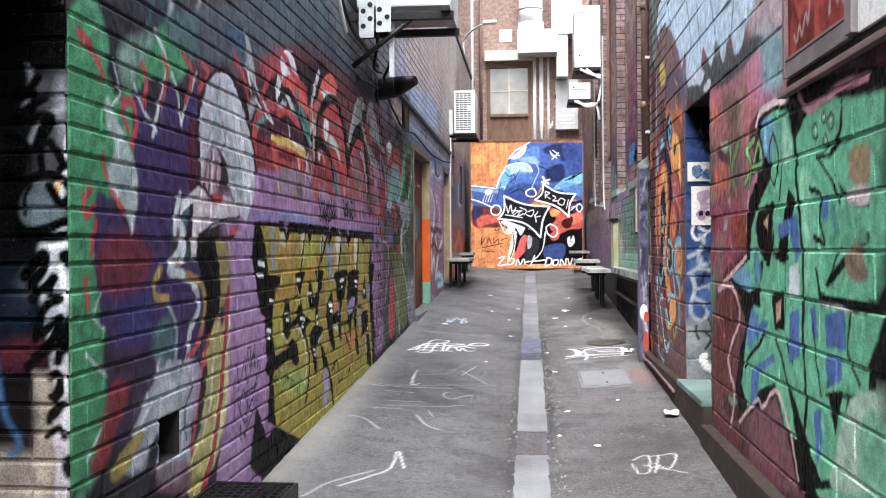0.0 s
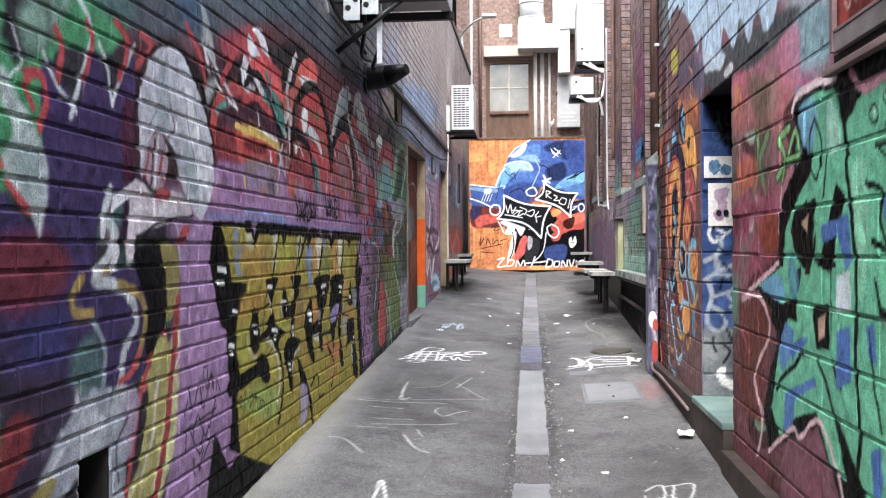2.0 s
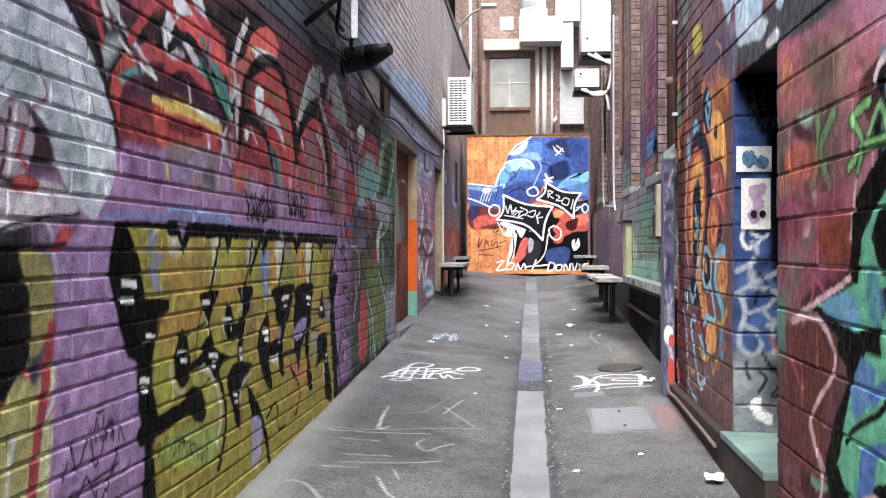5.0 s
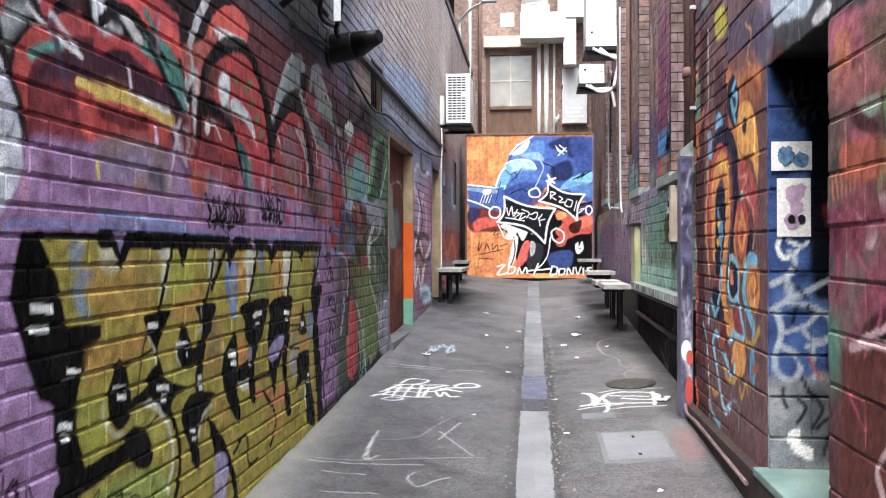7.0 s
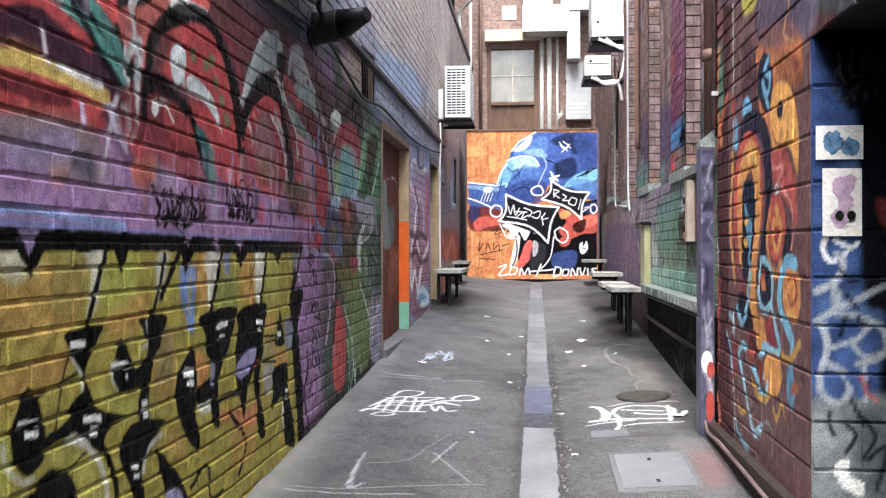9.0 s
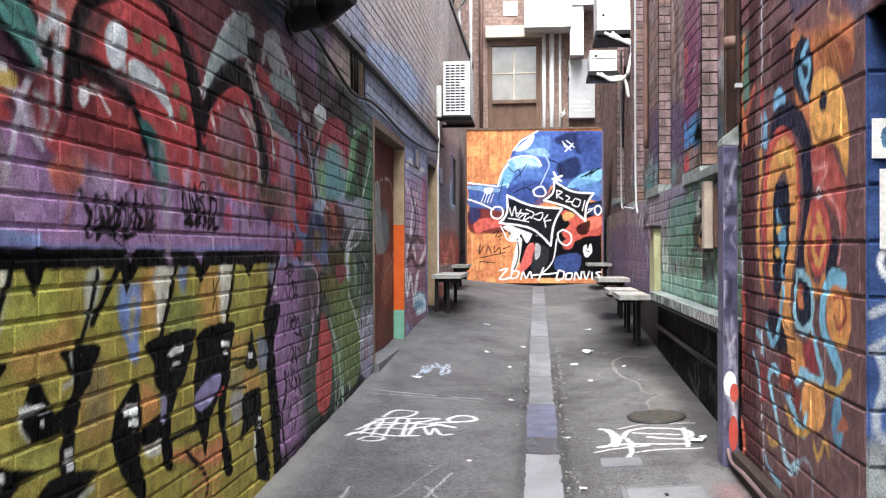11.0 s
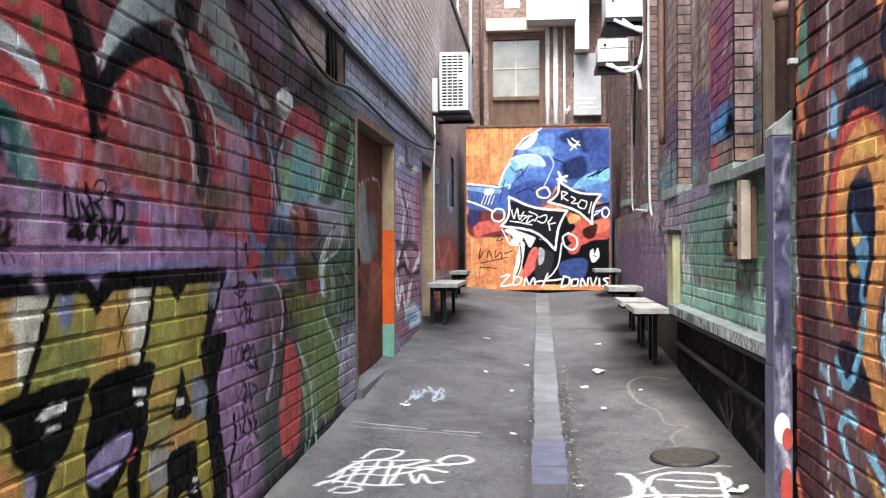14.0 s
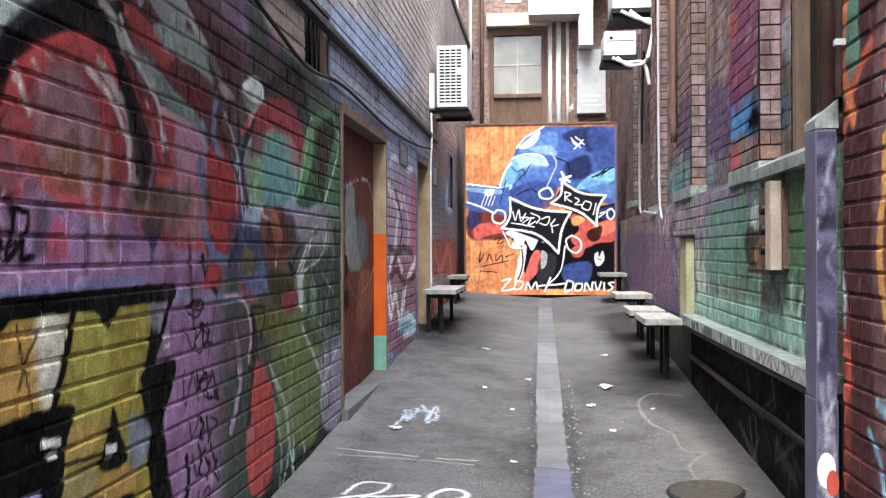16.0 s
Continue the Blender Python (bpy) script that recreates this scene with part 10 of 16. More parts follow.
LEFT.fill("#a9acb8", (3.407, 1.115, 3.592, 1.197, 3.711, 1.088, 3.817, 1.05, 3.825, .833, 3.737, .681, 3.478, .75, 3.48, .929, 3.336, .86, 3.24, .95, 3.33, 1.056), .02)
LEFT.fill("#c8ccd4", (3.529, 1.12, 3.675, 1.098, 3.648, .956, 3.481, .958), .03, .8)
LEFT.line("#d2d4d8", .021, (3.247, .831, 3.288, .97, 3.415, 1.059), .012, .9)
LEFT.fill("#a89850", (3.288, .97, 3.337, .94, 3.208, .859, 3.098, .834, 3.081, .891), .015, .95)
LEFT.line("#3a3450", .015, (3.862, 1.069, 3.751, .957, 3.776, .844), .01, .8)
LEFT.fill("#8f7080", (3.501, .804, 3.802, .74, 3.8, .62, 3.477, .711), .03, .8)
LEFT.line("#2c2030", .011, (4.454, 1.057, 4.491, .974, 4.572, 1.067, 4.611, .955, 4.696, 1.065), .006)
LEFT.line("#2c2030", .011, (4.436, .905, 4.61, .915, 4.781, .929), .006)
LEFT.line("#2c2030", .011, (4.489, .844, 4.546, .939, 4.65, .828, 4.737, .936), .006)
LEFT.line("#2c2030", .011, (4.39, .811, 4.436, .905, 4.567, .763, 4.626, .873), .006)
LEFT.line("#2c2030", .011, (4.607, .769, 4.566, .698, 4.709, .804, 4.759, .684), .006)
LEFT.line("#2c2030", .011, (4.488, .766, 4.51, .683), .006)
LEFT.line("#2c2030", .012, (4.736, .909, 4.782, .985), .006)
LEFT.line("#2c2030", .012, (4.706, .64, 4.774, .57), .006)
LEFT.line("#2c2030", .011, (4.392, .963, 4.423, 1.01), .006)
LEFT.fill("#08080a", (4.761, .827, 4.959, .608, 5.266, .665, 5.716, .72, 6.01, .584, 5.372, .401, 4.862, .408, 4.645, .519), .01, 1, False)
# yellow letters
LEFT.fill("#08080a", (4.77, 1.785, 5.41, 1.789, 5.958, 1.78, 7.124, 1.765, 8.321, 1.777, 8.305, 1.486, 8.407, 1.092, 8.478, .888, 8.514, .535, 6.363, .224, 4.975, .694, 5.006, .904, 4.956, 1.099, 4.938, 1.261, 4.858, 1.294, 4.79, 1.406, 4.744, 1.512, 4.709, 1.597, 4.731, 1.697), .012, 1, False)
LEFT.line("#6f83b8", .025, (4.699, 1.793, 4.796, 1.806, 5.41, 1.81, 5.958, 1.801, 7.124, 1.79, 8.205, 1.806), .015, .7)
LEFT.fill("#a29434", (4.865, 1.758, 5.178, 1.759, 5.925, 1.746, 7.124, 1.737, 8.288, 1.746, 8.172, 1.415, 8.238, 1.108, 8.305, .872, 8.373, .552, 6.363, .224, 5.135, .64, 5.077, .923, 5.135, 1.024, 5.102, 1.107, 5.085, 1.185, 5.085, 1.261, 5.118, 1.332, 5.186, 1.402, 5.249, 1.44, 5.249, 1.48, 5.029, 1.497, 5.006, 1.53, 4.968, 1.641), .008, 1, False)
LEFT.fill("#b98f34", (5.135, 1.676, 5.46, 1.714, 5.678, 1.624, 5.621, 1.493, 5.313, 1.491, 5.178, 1.558), .05, .7)
LEFT.fill("#7f94b8", (5.033, 1.742, 5.127, 1.748, 5.118, 1.676, 5.2, 1.655, 5.135, 1.599, 5.178, 1.51, 5.102, 1.524, 5.053, 1.602, 5.094, 1.657, 5.045, 1.673), .04, .7)
LEFT.fill("#c4bf8e", (5.323, 1.745, 5.471, 1.693, 5.29, 1.654, 5.222, 1.734), .04, .7)
LEFT.fill("#9a8a4a", (5.593, 1.736, 5.737, 1.714, 5.678, 1.579, 5.539, 1.541, 5.512, 1.65), .05, .7)
LEFT.fill("#d8d6c8", (5.678, 1.759, 5.86, 1.743, 5.81, 1.575, 5.725, 1.532, 5.761, 1.668), .03, .7)
LEFT.fill("#b98a30", (5.156, 1.405, 5.41, 1.422, 5.621, 1.449, 5.566, 1.344, 5.313, 1.329, 5.178, 1.286), .05, .7)
LEFT.fill("#a4a83c", (5.094, 1.241, 5.267, 1.235, 5.29, 1.131, 5.244, 1.059, 5.135, 1.081), .05, .7)
LEFT.fill("#9fae58", (5.267, .935, 5.678, .905, 5.86, .795, 5.737, .706, 5.178, .855), .06, .9)
LEFT.fill("#b7b04a", (5.471, 1.131, 5.678, 1.119, 5.828, .966, 5.797, .88, 5.678, .995), .05, .7)
LEFT.fill("#a9ab3e", (5.828, 1.687, 6.088, 1.722, 6.087, 1.542, 5.868, 1.517), .05, .7)
LEFT.fill("#b98a34", (5.868, 1.517, 6.184, 1.577, 6.134, 1.458, 5.909, 1.438), .05, .7)
LEFT.fill("#b58c3a", (6.234, 1.407, 6.451, 1.409, 6.45, 1.186, 6.259, 1.194), .05, .7)
LEFT.fill("#a8a84a", (5.807, 1.283, 5.908, 1.249, 6.086, 1.211, 6.062, 1.145, 5.908, 1.182), .05, .7)
LEFT.fill("#b08a38", (6.338, 1.052, 6.508, .996, 6.568, .916, 6.449, .919), .05, .7)
LEFT.fill("#c8c6ac", (5.415, 1.734, 5.342, 1.648, 5.247, 1.682, 5.247, 1.742), .04, .7)
LEFT.fill("#7088b8", (6.571, 1.467, 6.481, 1.608, 6.523, 1.675, 6.666, 1.649, 6.665, 1.46, 6.62, 1.394), .03, .85)
LEFT.fill("#6f8cc4", (6.537, 1.669, 6.595, 1.616, 6.655, 1.671, 6.703, 1.634, 6.644, 1.511, 6.66, 1.407, 6.6, 1.413, 6.562, 1.487, 6.506, 1.558, 6.518, 1.622), .03, .85)
LEFT.fill("#b0a044", (6.601, 1.616, 6.644, 1.613, 6.61, 1.481, 6.575, 1.519), .03, .7)
LEFT.fill("#6f8cc4", (7.035, 1.716, 7.125, 1.729, 7.097, 1.61, 7.043, 1.633), .03, .7)
LEFT.fill("#c08c34", (6.697, 1.712, 6.844, 1.725, 6.843, 1.508, 6.696, 1.523), .05, .7)
LEFT.fill("#a7a238", (6.384, 1.693, 6.5, 1.703, 6.469, 1.53, 6.329, 1.545), .05, .7)
LEFT.fill("#d2d0c0", (6.799, 1.718, 6.983, 1.718, 6.883, 1.522, 6.828, 1.495, 6.813, 1.601), .03, .9)
LEFT.fill("#d6d4c6", (7.498, 1.711, 7.667, 1.725, 7.615, 1.498, 7.519, 1.484), .03, .9)
LEFT.fill("#c9cbbc", (6.277, 1.715, 6.384, 1.717, 6.313, 1.577, 6.277, 1.565), .03, .9)
LEFT.fill("#8f9a4e", (6.923, 1.593, 7.2, 1.614, 7.199, 1.472, 6.923, 1.472), .05, .7)
LEFT.fill("#c4933c", (7.291, 1.692, 7.486, 1.707, 7.496, 1.464, 7.315, 1.481), .05, .7)
LEFT.fill("#b3b04c", (7.724, 1.724, 7.93, 1.732, 7.927, 1.423, 7.702, 1.433), .05, .7)
LEFT.fill("#8f9ea4", (8.24, 1.752, 8.423, 1.758, 8.368, 1.641, 8.264, 1.632), .03, .7)
LEFT.fill("#c9a24a", (7.657, 1.38, 7.856, 1.381, 7.834, 1.287, 7.657, 1.292), .05, .7)
LEFT.fill("#8a94a8", (8.076, 1.358, 8.236, 1.288, 8.226, 1.183, 8.097, 1.176), .03, .9)
LEFT.fill("#c48e3c", (7.833, 1.191, 8.074, 1.179, 8.096, 1.099, 7.853, 1.091), .05, .7)
LEFT.fill("#c0822e", (6.694, 1.299, 6.785, 1.283, 6.841, 1.2, 6.693, 1.162), .03, .9)
LEFT.fill("#c8763a", (7.047, 1.004, 7.337, .952, 7.562, .964, 7.502, .84, 6.92, .995), .03, .8)
LEFT.fill("#9f9468", (7.656, 1.242, 7.834, 1.239, 7.819, 1.121, 7.655, 1.127), .03, .7)
LEFT.fill("#a8a8b4", (7.655, 1.115, 7.832, 1.107, 7.804, .98, 7.686, .982), .03, .7)
LEFT.fill("#8a7f52", (6.276, 1.433, 6.397, 1.43, 6.439, 1.251, 6.327, 1.23, 6.275, 1.243), .04, .7)
LEFT.fill("#d5d4c8", (6.729, 1.102, 6.841, 1.11, 6.864, 1.032, 6.728, 1.046), .02, .9)
LEFT.fill("#c9ccc0", (8.048, .903, 8.125, .783, 8.148, .669, 8.046, .696, 7.995, .84), .02, .9)
LEFT.line("#08080a", .067, (5.247, 1.766, 5.606, 1.766, 6.396, 1.765, 7.222, 1.754, 8.451, 1.752), .008, 1, False)
LEFT.fill("#08080a", (5.284, 1.772, 5.4, 1.658, 5.501, 1.768), .006, 1, False)
LEFT.fill("#08080a", (5.902, 1.761, 5.974, 1.653, 6.051, 1.758), .006, 1, False)
LEFT.fill("#08080a", (6.488, 1.747, 6.565, 1.637, 6.68, 1.748), .006, 1, False)
LEFT.fill("#08080a", (7.171, 1.749, 7.272, 1.646, 7.416, 1.749), .006, 1, False)
LEFT.fill("#08080a", (7.794, 1.75, 7.926, 1.657, 8.054, 1.751), .006, 1, False)
LEFT.fill("#9a83a8", (5.339, 1.792, 5.391, 1.723, 5.451, 1.794), .012, .9, False)
LEFT.fill("#9a83a8", (6.563, 1.796, 6.595, 1.753, 6.635, 1.796), .012, .9, False)
LEFT.fill("#9a83a8", (7.201, 1.786, 7.271, 1.734, 7.344, 1.785), .012, .9, False)
LEFT.line("#08080a", .029, (5.869, 1.742, 5.781, 1.597, 5.723, 1.488), .008)
LEFT.line("#08080a", .025, (6.351, 1.717, 6.286, 1.573, 6.224, 1.479), .008)
LEFT.line("#08080a", .034, (6.494, 1.727, 6.412, 1.645, 6.318, 1.561), .008)
LEFT.line("#08080a", .035, (7, 1.721, 6.944, 1.61, 6.851, 1.467), .008)
LEFT.line("#08080a", .033, (7.711, 1.747, 7.659, 1.587, 7.59, 1.455), .008)
LEFT.line("#08080a", .036, (8.45, 1.763, 8.368, 1.627, 8.229, 1.474), .008)
LEFT.line("#08080a", .009, (7.413, 1.709, 7.451, 1.577, 7.484, 1.465), .008)
LEFT.line("#08080a", .01, (7.521, 1.684, 7.44, 1.589, 7.417, 1.536), .008)
LEFT.line("#08080a", .014, (7.656, 1.283, 7.89, 1.27), .008)
LEFT.fill("#08080a", (5.385, 1.352, 5.44, 1.294, 5.471, 1.205, 5.46, 1.133, 5.375, 1.105, 5.313, 1.157, 5.29, 1.241, 5.332, 1.307), .008)
LEFT.line("#08080a", .075, (4.975, .982, 5.156, .996, 5.351, 1.009, 5.502, 1.034), .008)
LEFT.fill("#08080a", (5.44, 1.083, 5.539, 1.091, 5.632, 1.037, 5.666, .964, 5.621, .918, 5.502, .954, 5.435, 1.021), .008)
LEFT.line("#08080a", .034, (5.678, 1.171, 5.828, 1.095, 5.911, .986, 5.938, .873, 5.898, .762, 5.828, .662), .008)
LEFT.line("#08080a", .01, (5.649, 1.48, 5.577, 1.343, 5.523, 1.198), .008)
LEFT.line("#08080a", .012, (5.361, 1.313, 5.512, 1.328, 5.678, 1.355), .008)
LEFT.line("#08080a", .01, (5.767, 1.116, 5.649, 1.079, 5.577, 1.054), .008)
LEFT.line("#cfcec0", .03, (5.593, 1.165, 5.725, 1.123, 5.822, 1.026, 5.86, .913, 5.81, .784), .012, .9)
LEFT.line("#c6c4b4", .018, (5.258, 1.216, 5.276, 1.153, 5.342, 1.097, 5.41, 1.089), .012, .8)
LEFT.fill("#08080a", (5.592, 1.486, 5.82, 1.493, 5.808, 1.445, 5.719, 1.364, 5.757, 1.272, 5.811, 1.22, 6.021, 1.156, 5.875, 1.134, 5.842, 1.073, 5.787, 1.092, 5.675, 1.166, 5.538, 1.169, 5.413, 1.147, 5.455, 1.19, 5.598, 1.225, 5.619, 1.263, 5.704, 1.298, 5.69, 1.357, 5.612, 1.429), .008)
LEFT.fill("#08080a", (5.973, 1.432, 6.04, 1.376, 6.086, 1.311, 6.114, 1.237, 5.973, 1.246, 5.909, 1.302, 5.917, 1.361), .008)
LEFT.fill("#08080a", (6.115, 1.49, 6.35, 1.461, 6.318, 1.416, 6.244, 1.322, 6.207, 1.202, 6.202, 1.109, 6.133, 1.108, 6.105, 1.174, 6.134, 1.234, 6.086, 1.301, 6.153, 1.333, 6.193, 1.395), .008)
LEFT.fill("#08080a", (6.349, 1.082, 6.263, 1.041, 6.212, .993, 6.142, .947, 6.171, .796, 6.084, .82, 6.039, .912, 5.968, 1.003, 5.968, 1.065, 6.021, 1.109, 6.114, 1.127), .008)
LEFT.fill("#08080a", (6.263, .99, 6.392, .914, 6.519, .813, 6.592, .679, 6.392, .735, 6.326, .871), .008)
LEFT.fill("#08080a", (6.633, 1.327, 6.671, 1.247, 6.671, 1.153, 6.607, 1.112, 6.709, .98, 6.709, .88, 6.569, .98, 6.479, 1.088, 6.456, 1.185, 6.509, 1.268), .008)
LEFT.line("#d0cfc2", .018, (6.134, 1.38, 6.203, 1.41, 6.174, 1.475), .01, .8)
LEFT.line("#d0cfc2", .015, (5.633, 1.404, 5.697, 1.344, 5.697, 1.299), .01, .8)
LEFT.line("#d0cfc2", .021, (6.316, 1.035, 6.192, 1.008, 6.152, .934), .01, .8)
LEFT.line("#c9c9bc", .014, (5.93, 1.36, 5.9, 1.307, 5.951, 1.257), .01, .7)
LEFT.fill("#08080a", (6.276, 1.499, 6.372, 1.479, 6.328, 1.425, 6.286, 1.365, 6.201, 1.359, 6.202, 1.509), .008)
LEFT.fill("#08080a", (6.653, 1.327, 6.68, 1.268, 6.679, 1.148, 6.658, 1.034, 6.479, 1.083, 6.498, 1.206, 6.545, 1.277, 6.593, 1.309), .008)
LEFT.fill("#08080a", (6.731, 1.458, 7.199, 1.468, 7.179, 1.393, 7.094, 1.282, 7.014, 1.219, 6.962, 1.138, 6.961, .95, 6.879, .973, 6.856, 1.097, 6.841, 1.164, 6.901, 1.207, 6.842, 1.264, 6.796, 1.302, 6.785, 1.372), .008)
LEFT.fill("#08080a", (6.872, 1.179, 6.686, 1.143, 6.707, 1.086, 6.888, 1.095), .008)
LEFT.fill("#08080a", (7.263, 1.449, 7.69, 1.457, 7.663, 1.356, 7.644, 1.243, 7.459, 1.118, 7.392, 1.067, 7.348, .97, 7.326, .908, 7.26, 1.012, 7.197, 1.128, 7.188, 1.251, 7.228, 1.346), .008)
LEFT.fill("#9a8fb8", (7.227, 1.208, 7.505, 1.242, 7.47, 1.164, 7.297, 1.116, 7.207, 1.142), .012)
LEFT.fill("#8a84a0", (6.865, 1.247, 6.921, 1.221, 6.888, 1.136, 6.857, 1.161), .015, .9)
LEFT.fill("#08080a", (7.656, 1.242, 7.6, 1.155, 7.575, 1.051, 7.598, .955, 7.659, .849, 7.658, .757, 7.56, .784, 7.532, .948, 7.486, 1.047, 7.487, 1.135, 7.564, 1.206), .008)
LEFT.fill("#08080a", (7.956, 1.408, 8.007, 1.315, 8.059, 1.207, 7.868, 1.22, 7.926, 1.325), .008)
LEFT.fill("#08080a", (7.846, 1.092, 8.096, 1.088, 8.119, .991, 8.158, .88, 8.239, .756, 8.288, .583, 8.069, .644, 8.032, .831, 7.988, .916, 7.803, .88, 7.831, .974), .008)
LEFT.fill("#08080a", (8.172, 1.484, 8.457, 1.495, 8.428, 1.375, 8.338, 1.275, 8.285, 1.148, 8.362, 1.049, 8.292, 1.017, 8.226, 1.151, 8.261, 1.285, 8.195, 1.398), .008)
LEFT.line("#08080a", .037, (8.585, 1.103, 8.603, .985, 8.525, .885, 8.562, .735, 8.638, .544), .008)
LEFT.line("#08080a", .012, (8.326, 1.006, 8.274, .908, 8.359, .754, 8.414, .88, 8.361, .972), .008)
LEFT.line("#08080a", .026, (6.97, 1.061, 7.139, 1.06, 7.261, 1.049), .008)
LEFT.line("#08080a", .014, (7.594, 1.16, 7.888, 1.121), .008)
LEFT.line("#b83a34", .019, (7.493, 1.145, 7.552, 1.163), .01)
LEFT.line("#08080a", .052, (6.315, .92, 6.531, .748, 6.639, .583, 6.676, .432), .008)
LEFT.line("#08080a", .028, (7.124, .966, 7.358, .801, 7.238, .662), .008)
LEFT.line("#08080a", .021, (6.62, .757, 6.81, .806, 6.859, .649, 7.015, .645), .008)
LEFT.fill("#a49abc", (6.379, .806, 6.531, .748, 6.497, .563, 6.379, .539, 6.347, .707), .02, .9)
LEFT.line("#c8703a", .008, (7.147, .893, 7.508, .877), .006, .8, False)
LEFT.line("#c8703a", .008, (7.147, .865, 7.508, .846), .006, .8, False)
LEFT.line("#c8703a", .008, (7.147, .837, 7.508, .816), .006, .8, False)
LEFT.line("#c8703a", .008, (7.147, .809, 7.508, .786), .006, .8, False)
LEFT.line("#c8703a", .008, (7.147, .781, 7.508, .756), .006, .8, False)
LEFT.line("#c8703a", .008, (7.147, .752, 7.508, .726), .006, .8, False)
LEFT.line("#c8703a", .008, (7.147, .724, 7.508, .695), .006, .8, False)
LEFT.fill("#e2e2de", (4.81, 1.574, 4.938, 1.57, 4.938, 1.541, 4.81, 1.547), .006, 1, False)
LEFT.fill("#e2e2de", (4.803, 1.515, 4.916, 1.509, 4.916, 1.484, 4.803, 1.491), .006, 1, False)
LEFT.fill("#e2e2de", (5.014, 1.363, 5.11, 1.354, 5.11, 1.335, 5.014, 1.345), .006, 1, False)
LEFT.fill("#e2e2de", (4.968, 1.205, 5.053, 1.193, 5.053, 1.17, 4.968, 1.183), .006, 1, False)
LEFT.fill("#e2e2de", (4.983, 1.168, 5.045, 1.159, 5.045, 1.136, 4.983, 1.146), .006, 1, False)
LEFT.fill("#e2e2de", (5.323, 1.267, 5.435, 1.254, 5.435, 1.238, 5.323, 1.251), .006, 1, False)
LEFT.fill("#e2e2de", (5.361, 1.229, 5.435, 1.221, 5.435, 1.202, 5.361, 1.211), .006, 1, False)
LEFT.fill("#e2e2de", (5.615, 1.456, 5.713, 1.451, 5.713, 1.431, 5.615, 1.436), .006, 1, False)
LEFT.fill("#e2e2de", (5.701, 1.215, 5.822, 1.201, 5.822, 1.178, 5.701, 1.192), .006, 1, False)
LEFT.fill("#e2e2de", (5.743, 1.173, 5.803, 1.166, 5.803, 1.136, 5.743, 1.143), .006, 1, False)
LEFT.fill("#e2e2de", (5.898, 1.36, 6.033, 1.35, 6.033, 1.328, 5.898, 1.338), .006, 1, False)
LEFT.fill("#e2e2de", (5.978, 1.346, 6.068, 1.337, 6.068, 1.325, 5.977, 1.335), .006, 1, False)
LEFT.fill("#e2e2de", (6.004, 1.308, 6.031, 1.306, 6.031, 1.287, 6.004, 1.288), .006, 1, False)
LEFT.fill("#e2e2de", (6.545, 1.249, 6.645, 1.239, 6.645, 1.211, 6.545, 1.222), .006, 1, False)
LEFT.fill("#e2e2de", (6.582, 1.199, 6.645, 1.192, 6.645, 1.173, 6.582, 1.18), .006, 1, False)
LEFT.fill("#e2e2de", (6.143, 1.191, 6.192, 1.186, 6.192, 1.161, 6.143, 1.167), .006, 1, False)
LEFT.fill("#e2e2de", (6.153, 1.149, 6.192, 1.144, 6.192, 1.123, 6.153, 1.129), .006, 1, False)
LEFT.fill("#e2e2de", (6.057, .983, 6.113, .972, 6.113, .956, 6.057, .967), .006, 1, False)
LEFT.fill("#e2e2de", (6.076, .946, 6.123, .937, 6.123, .921, 6.076, .93), .006, 1, False)
LEFT.fill("#e2e2de", (6.914, 1.393, 6.947, 1.408, 7.086, 1.409, 7.077, 1.387, 6.947, 1.381), .006, 1, False)
LEFT.fill("#e2e2de", (6.963, 1.36, 7.05, 1.35, 7.05, 1.33, 6.963, 1.341), .006, 1, False)
LEFT.fill("#e2e2de", (7.53, 1.381, 7.626, 1.372, 7.626, 1.349, 7.53, 1.358), .006, 1, False)
LEFT.fill("#e2e2de", (7.565, 1.341, 7.613, 1.337, 7.613, 1.316, 7.565, 1.32), .006, 1, False)
LEFT.fill("#e2e2de", (7.911, 1.287, 7.984, 1.28, 7.984, 1.25, 7.911, 1.257), .006, 1, False)
LEFT.fill("#e2e2de", (6.554, 1.266, 6.652, 1.247, 6.652, 1.217, 6.554, 1.236), .006, 1, False)
LEFT.fill("#e2e2de", (6.599, 1.207, 6.645, 1.198, 6.645, 1.178, 6.599, 1.187), .006, 1, False)
LEFT.fill("#e2e2de", (8.368, 1.603, 8.43, 1.603, 8.43, 1.583, 8.367, 1.584), .006, 1, False)
LEFT.fill("#e2e2de", (8.367, 1.562, 8.421, 1.562, 8.421, 1.542, 8.367, 1.543), .006, 1, False)
LEFT.fill("#e2e2de", (8.072, .949, 8.134, .939, 8.134, .919, 8.072, .929), .006, 1, False)
LEFT.fill("#e2e2de", (8.079, .907, 8.126, .9, 8.126, .881, 8.079, .889), .006, 1, False)
LEFT.line("#08080a", .007, (5.114, .971, 5.085, .902, 5.156, .922, 5.135, .87), .008)
LEFT.line("#08080a", .007, (5.2, .873, 5.231, .934, 5.178, .917), .008)
LEFT.line("#08080a", .007, (5.267, .875, 5.323, .902, 5.29, .839, 5.361, .872, 5.351, .813), .008)
LEFT.line("#08080a", .008, (5.41, .901, 5.39, .802), .008)
LEFT.line("#08080a", .008, (5.37, .88, 5.471, .861), .008)
LEFT.line("#08080a", .008, (5.512, .791, 5.471, .845, 5.539, .832, 5.566, .766), .008)
LEFT.line("#08080a", .008, (5.632, .804, 5.61, .744, 5.678, .793, 5.666, .729), .008)
LEFT.line("#08080a", .007, (5.033, 1.602, 5.053, 1.606), .008)
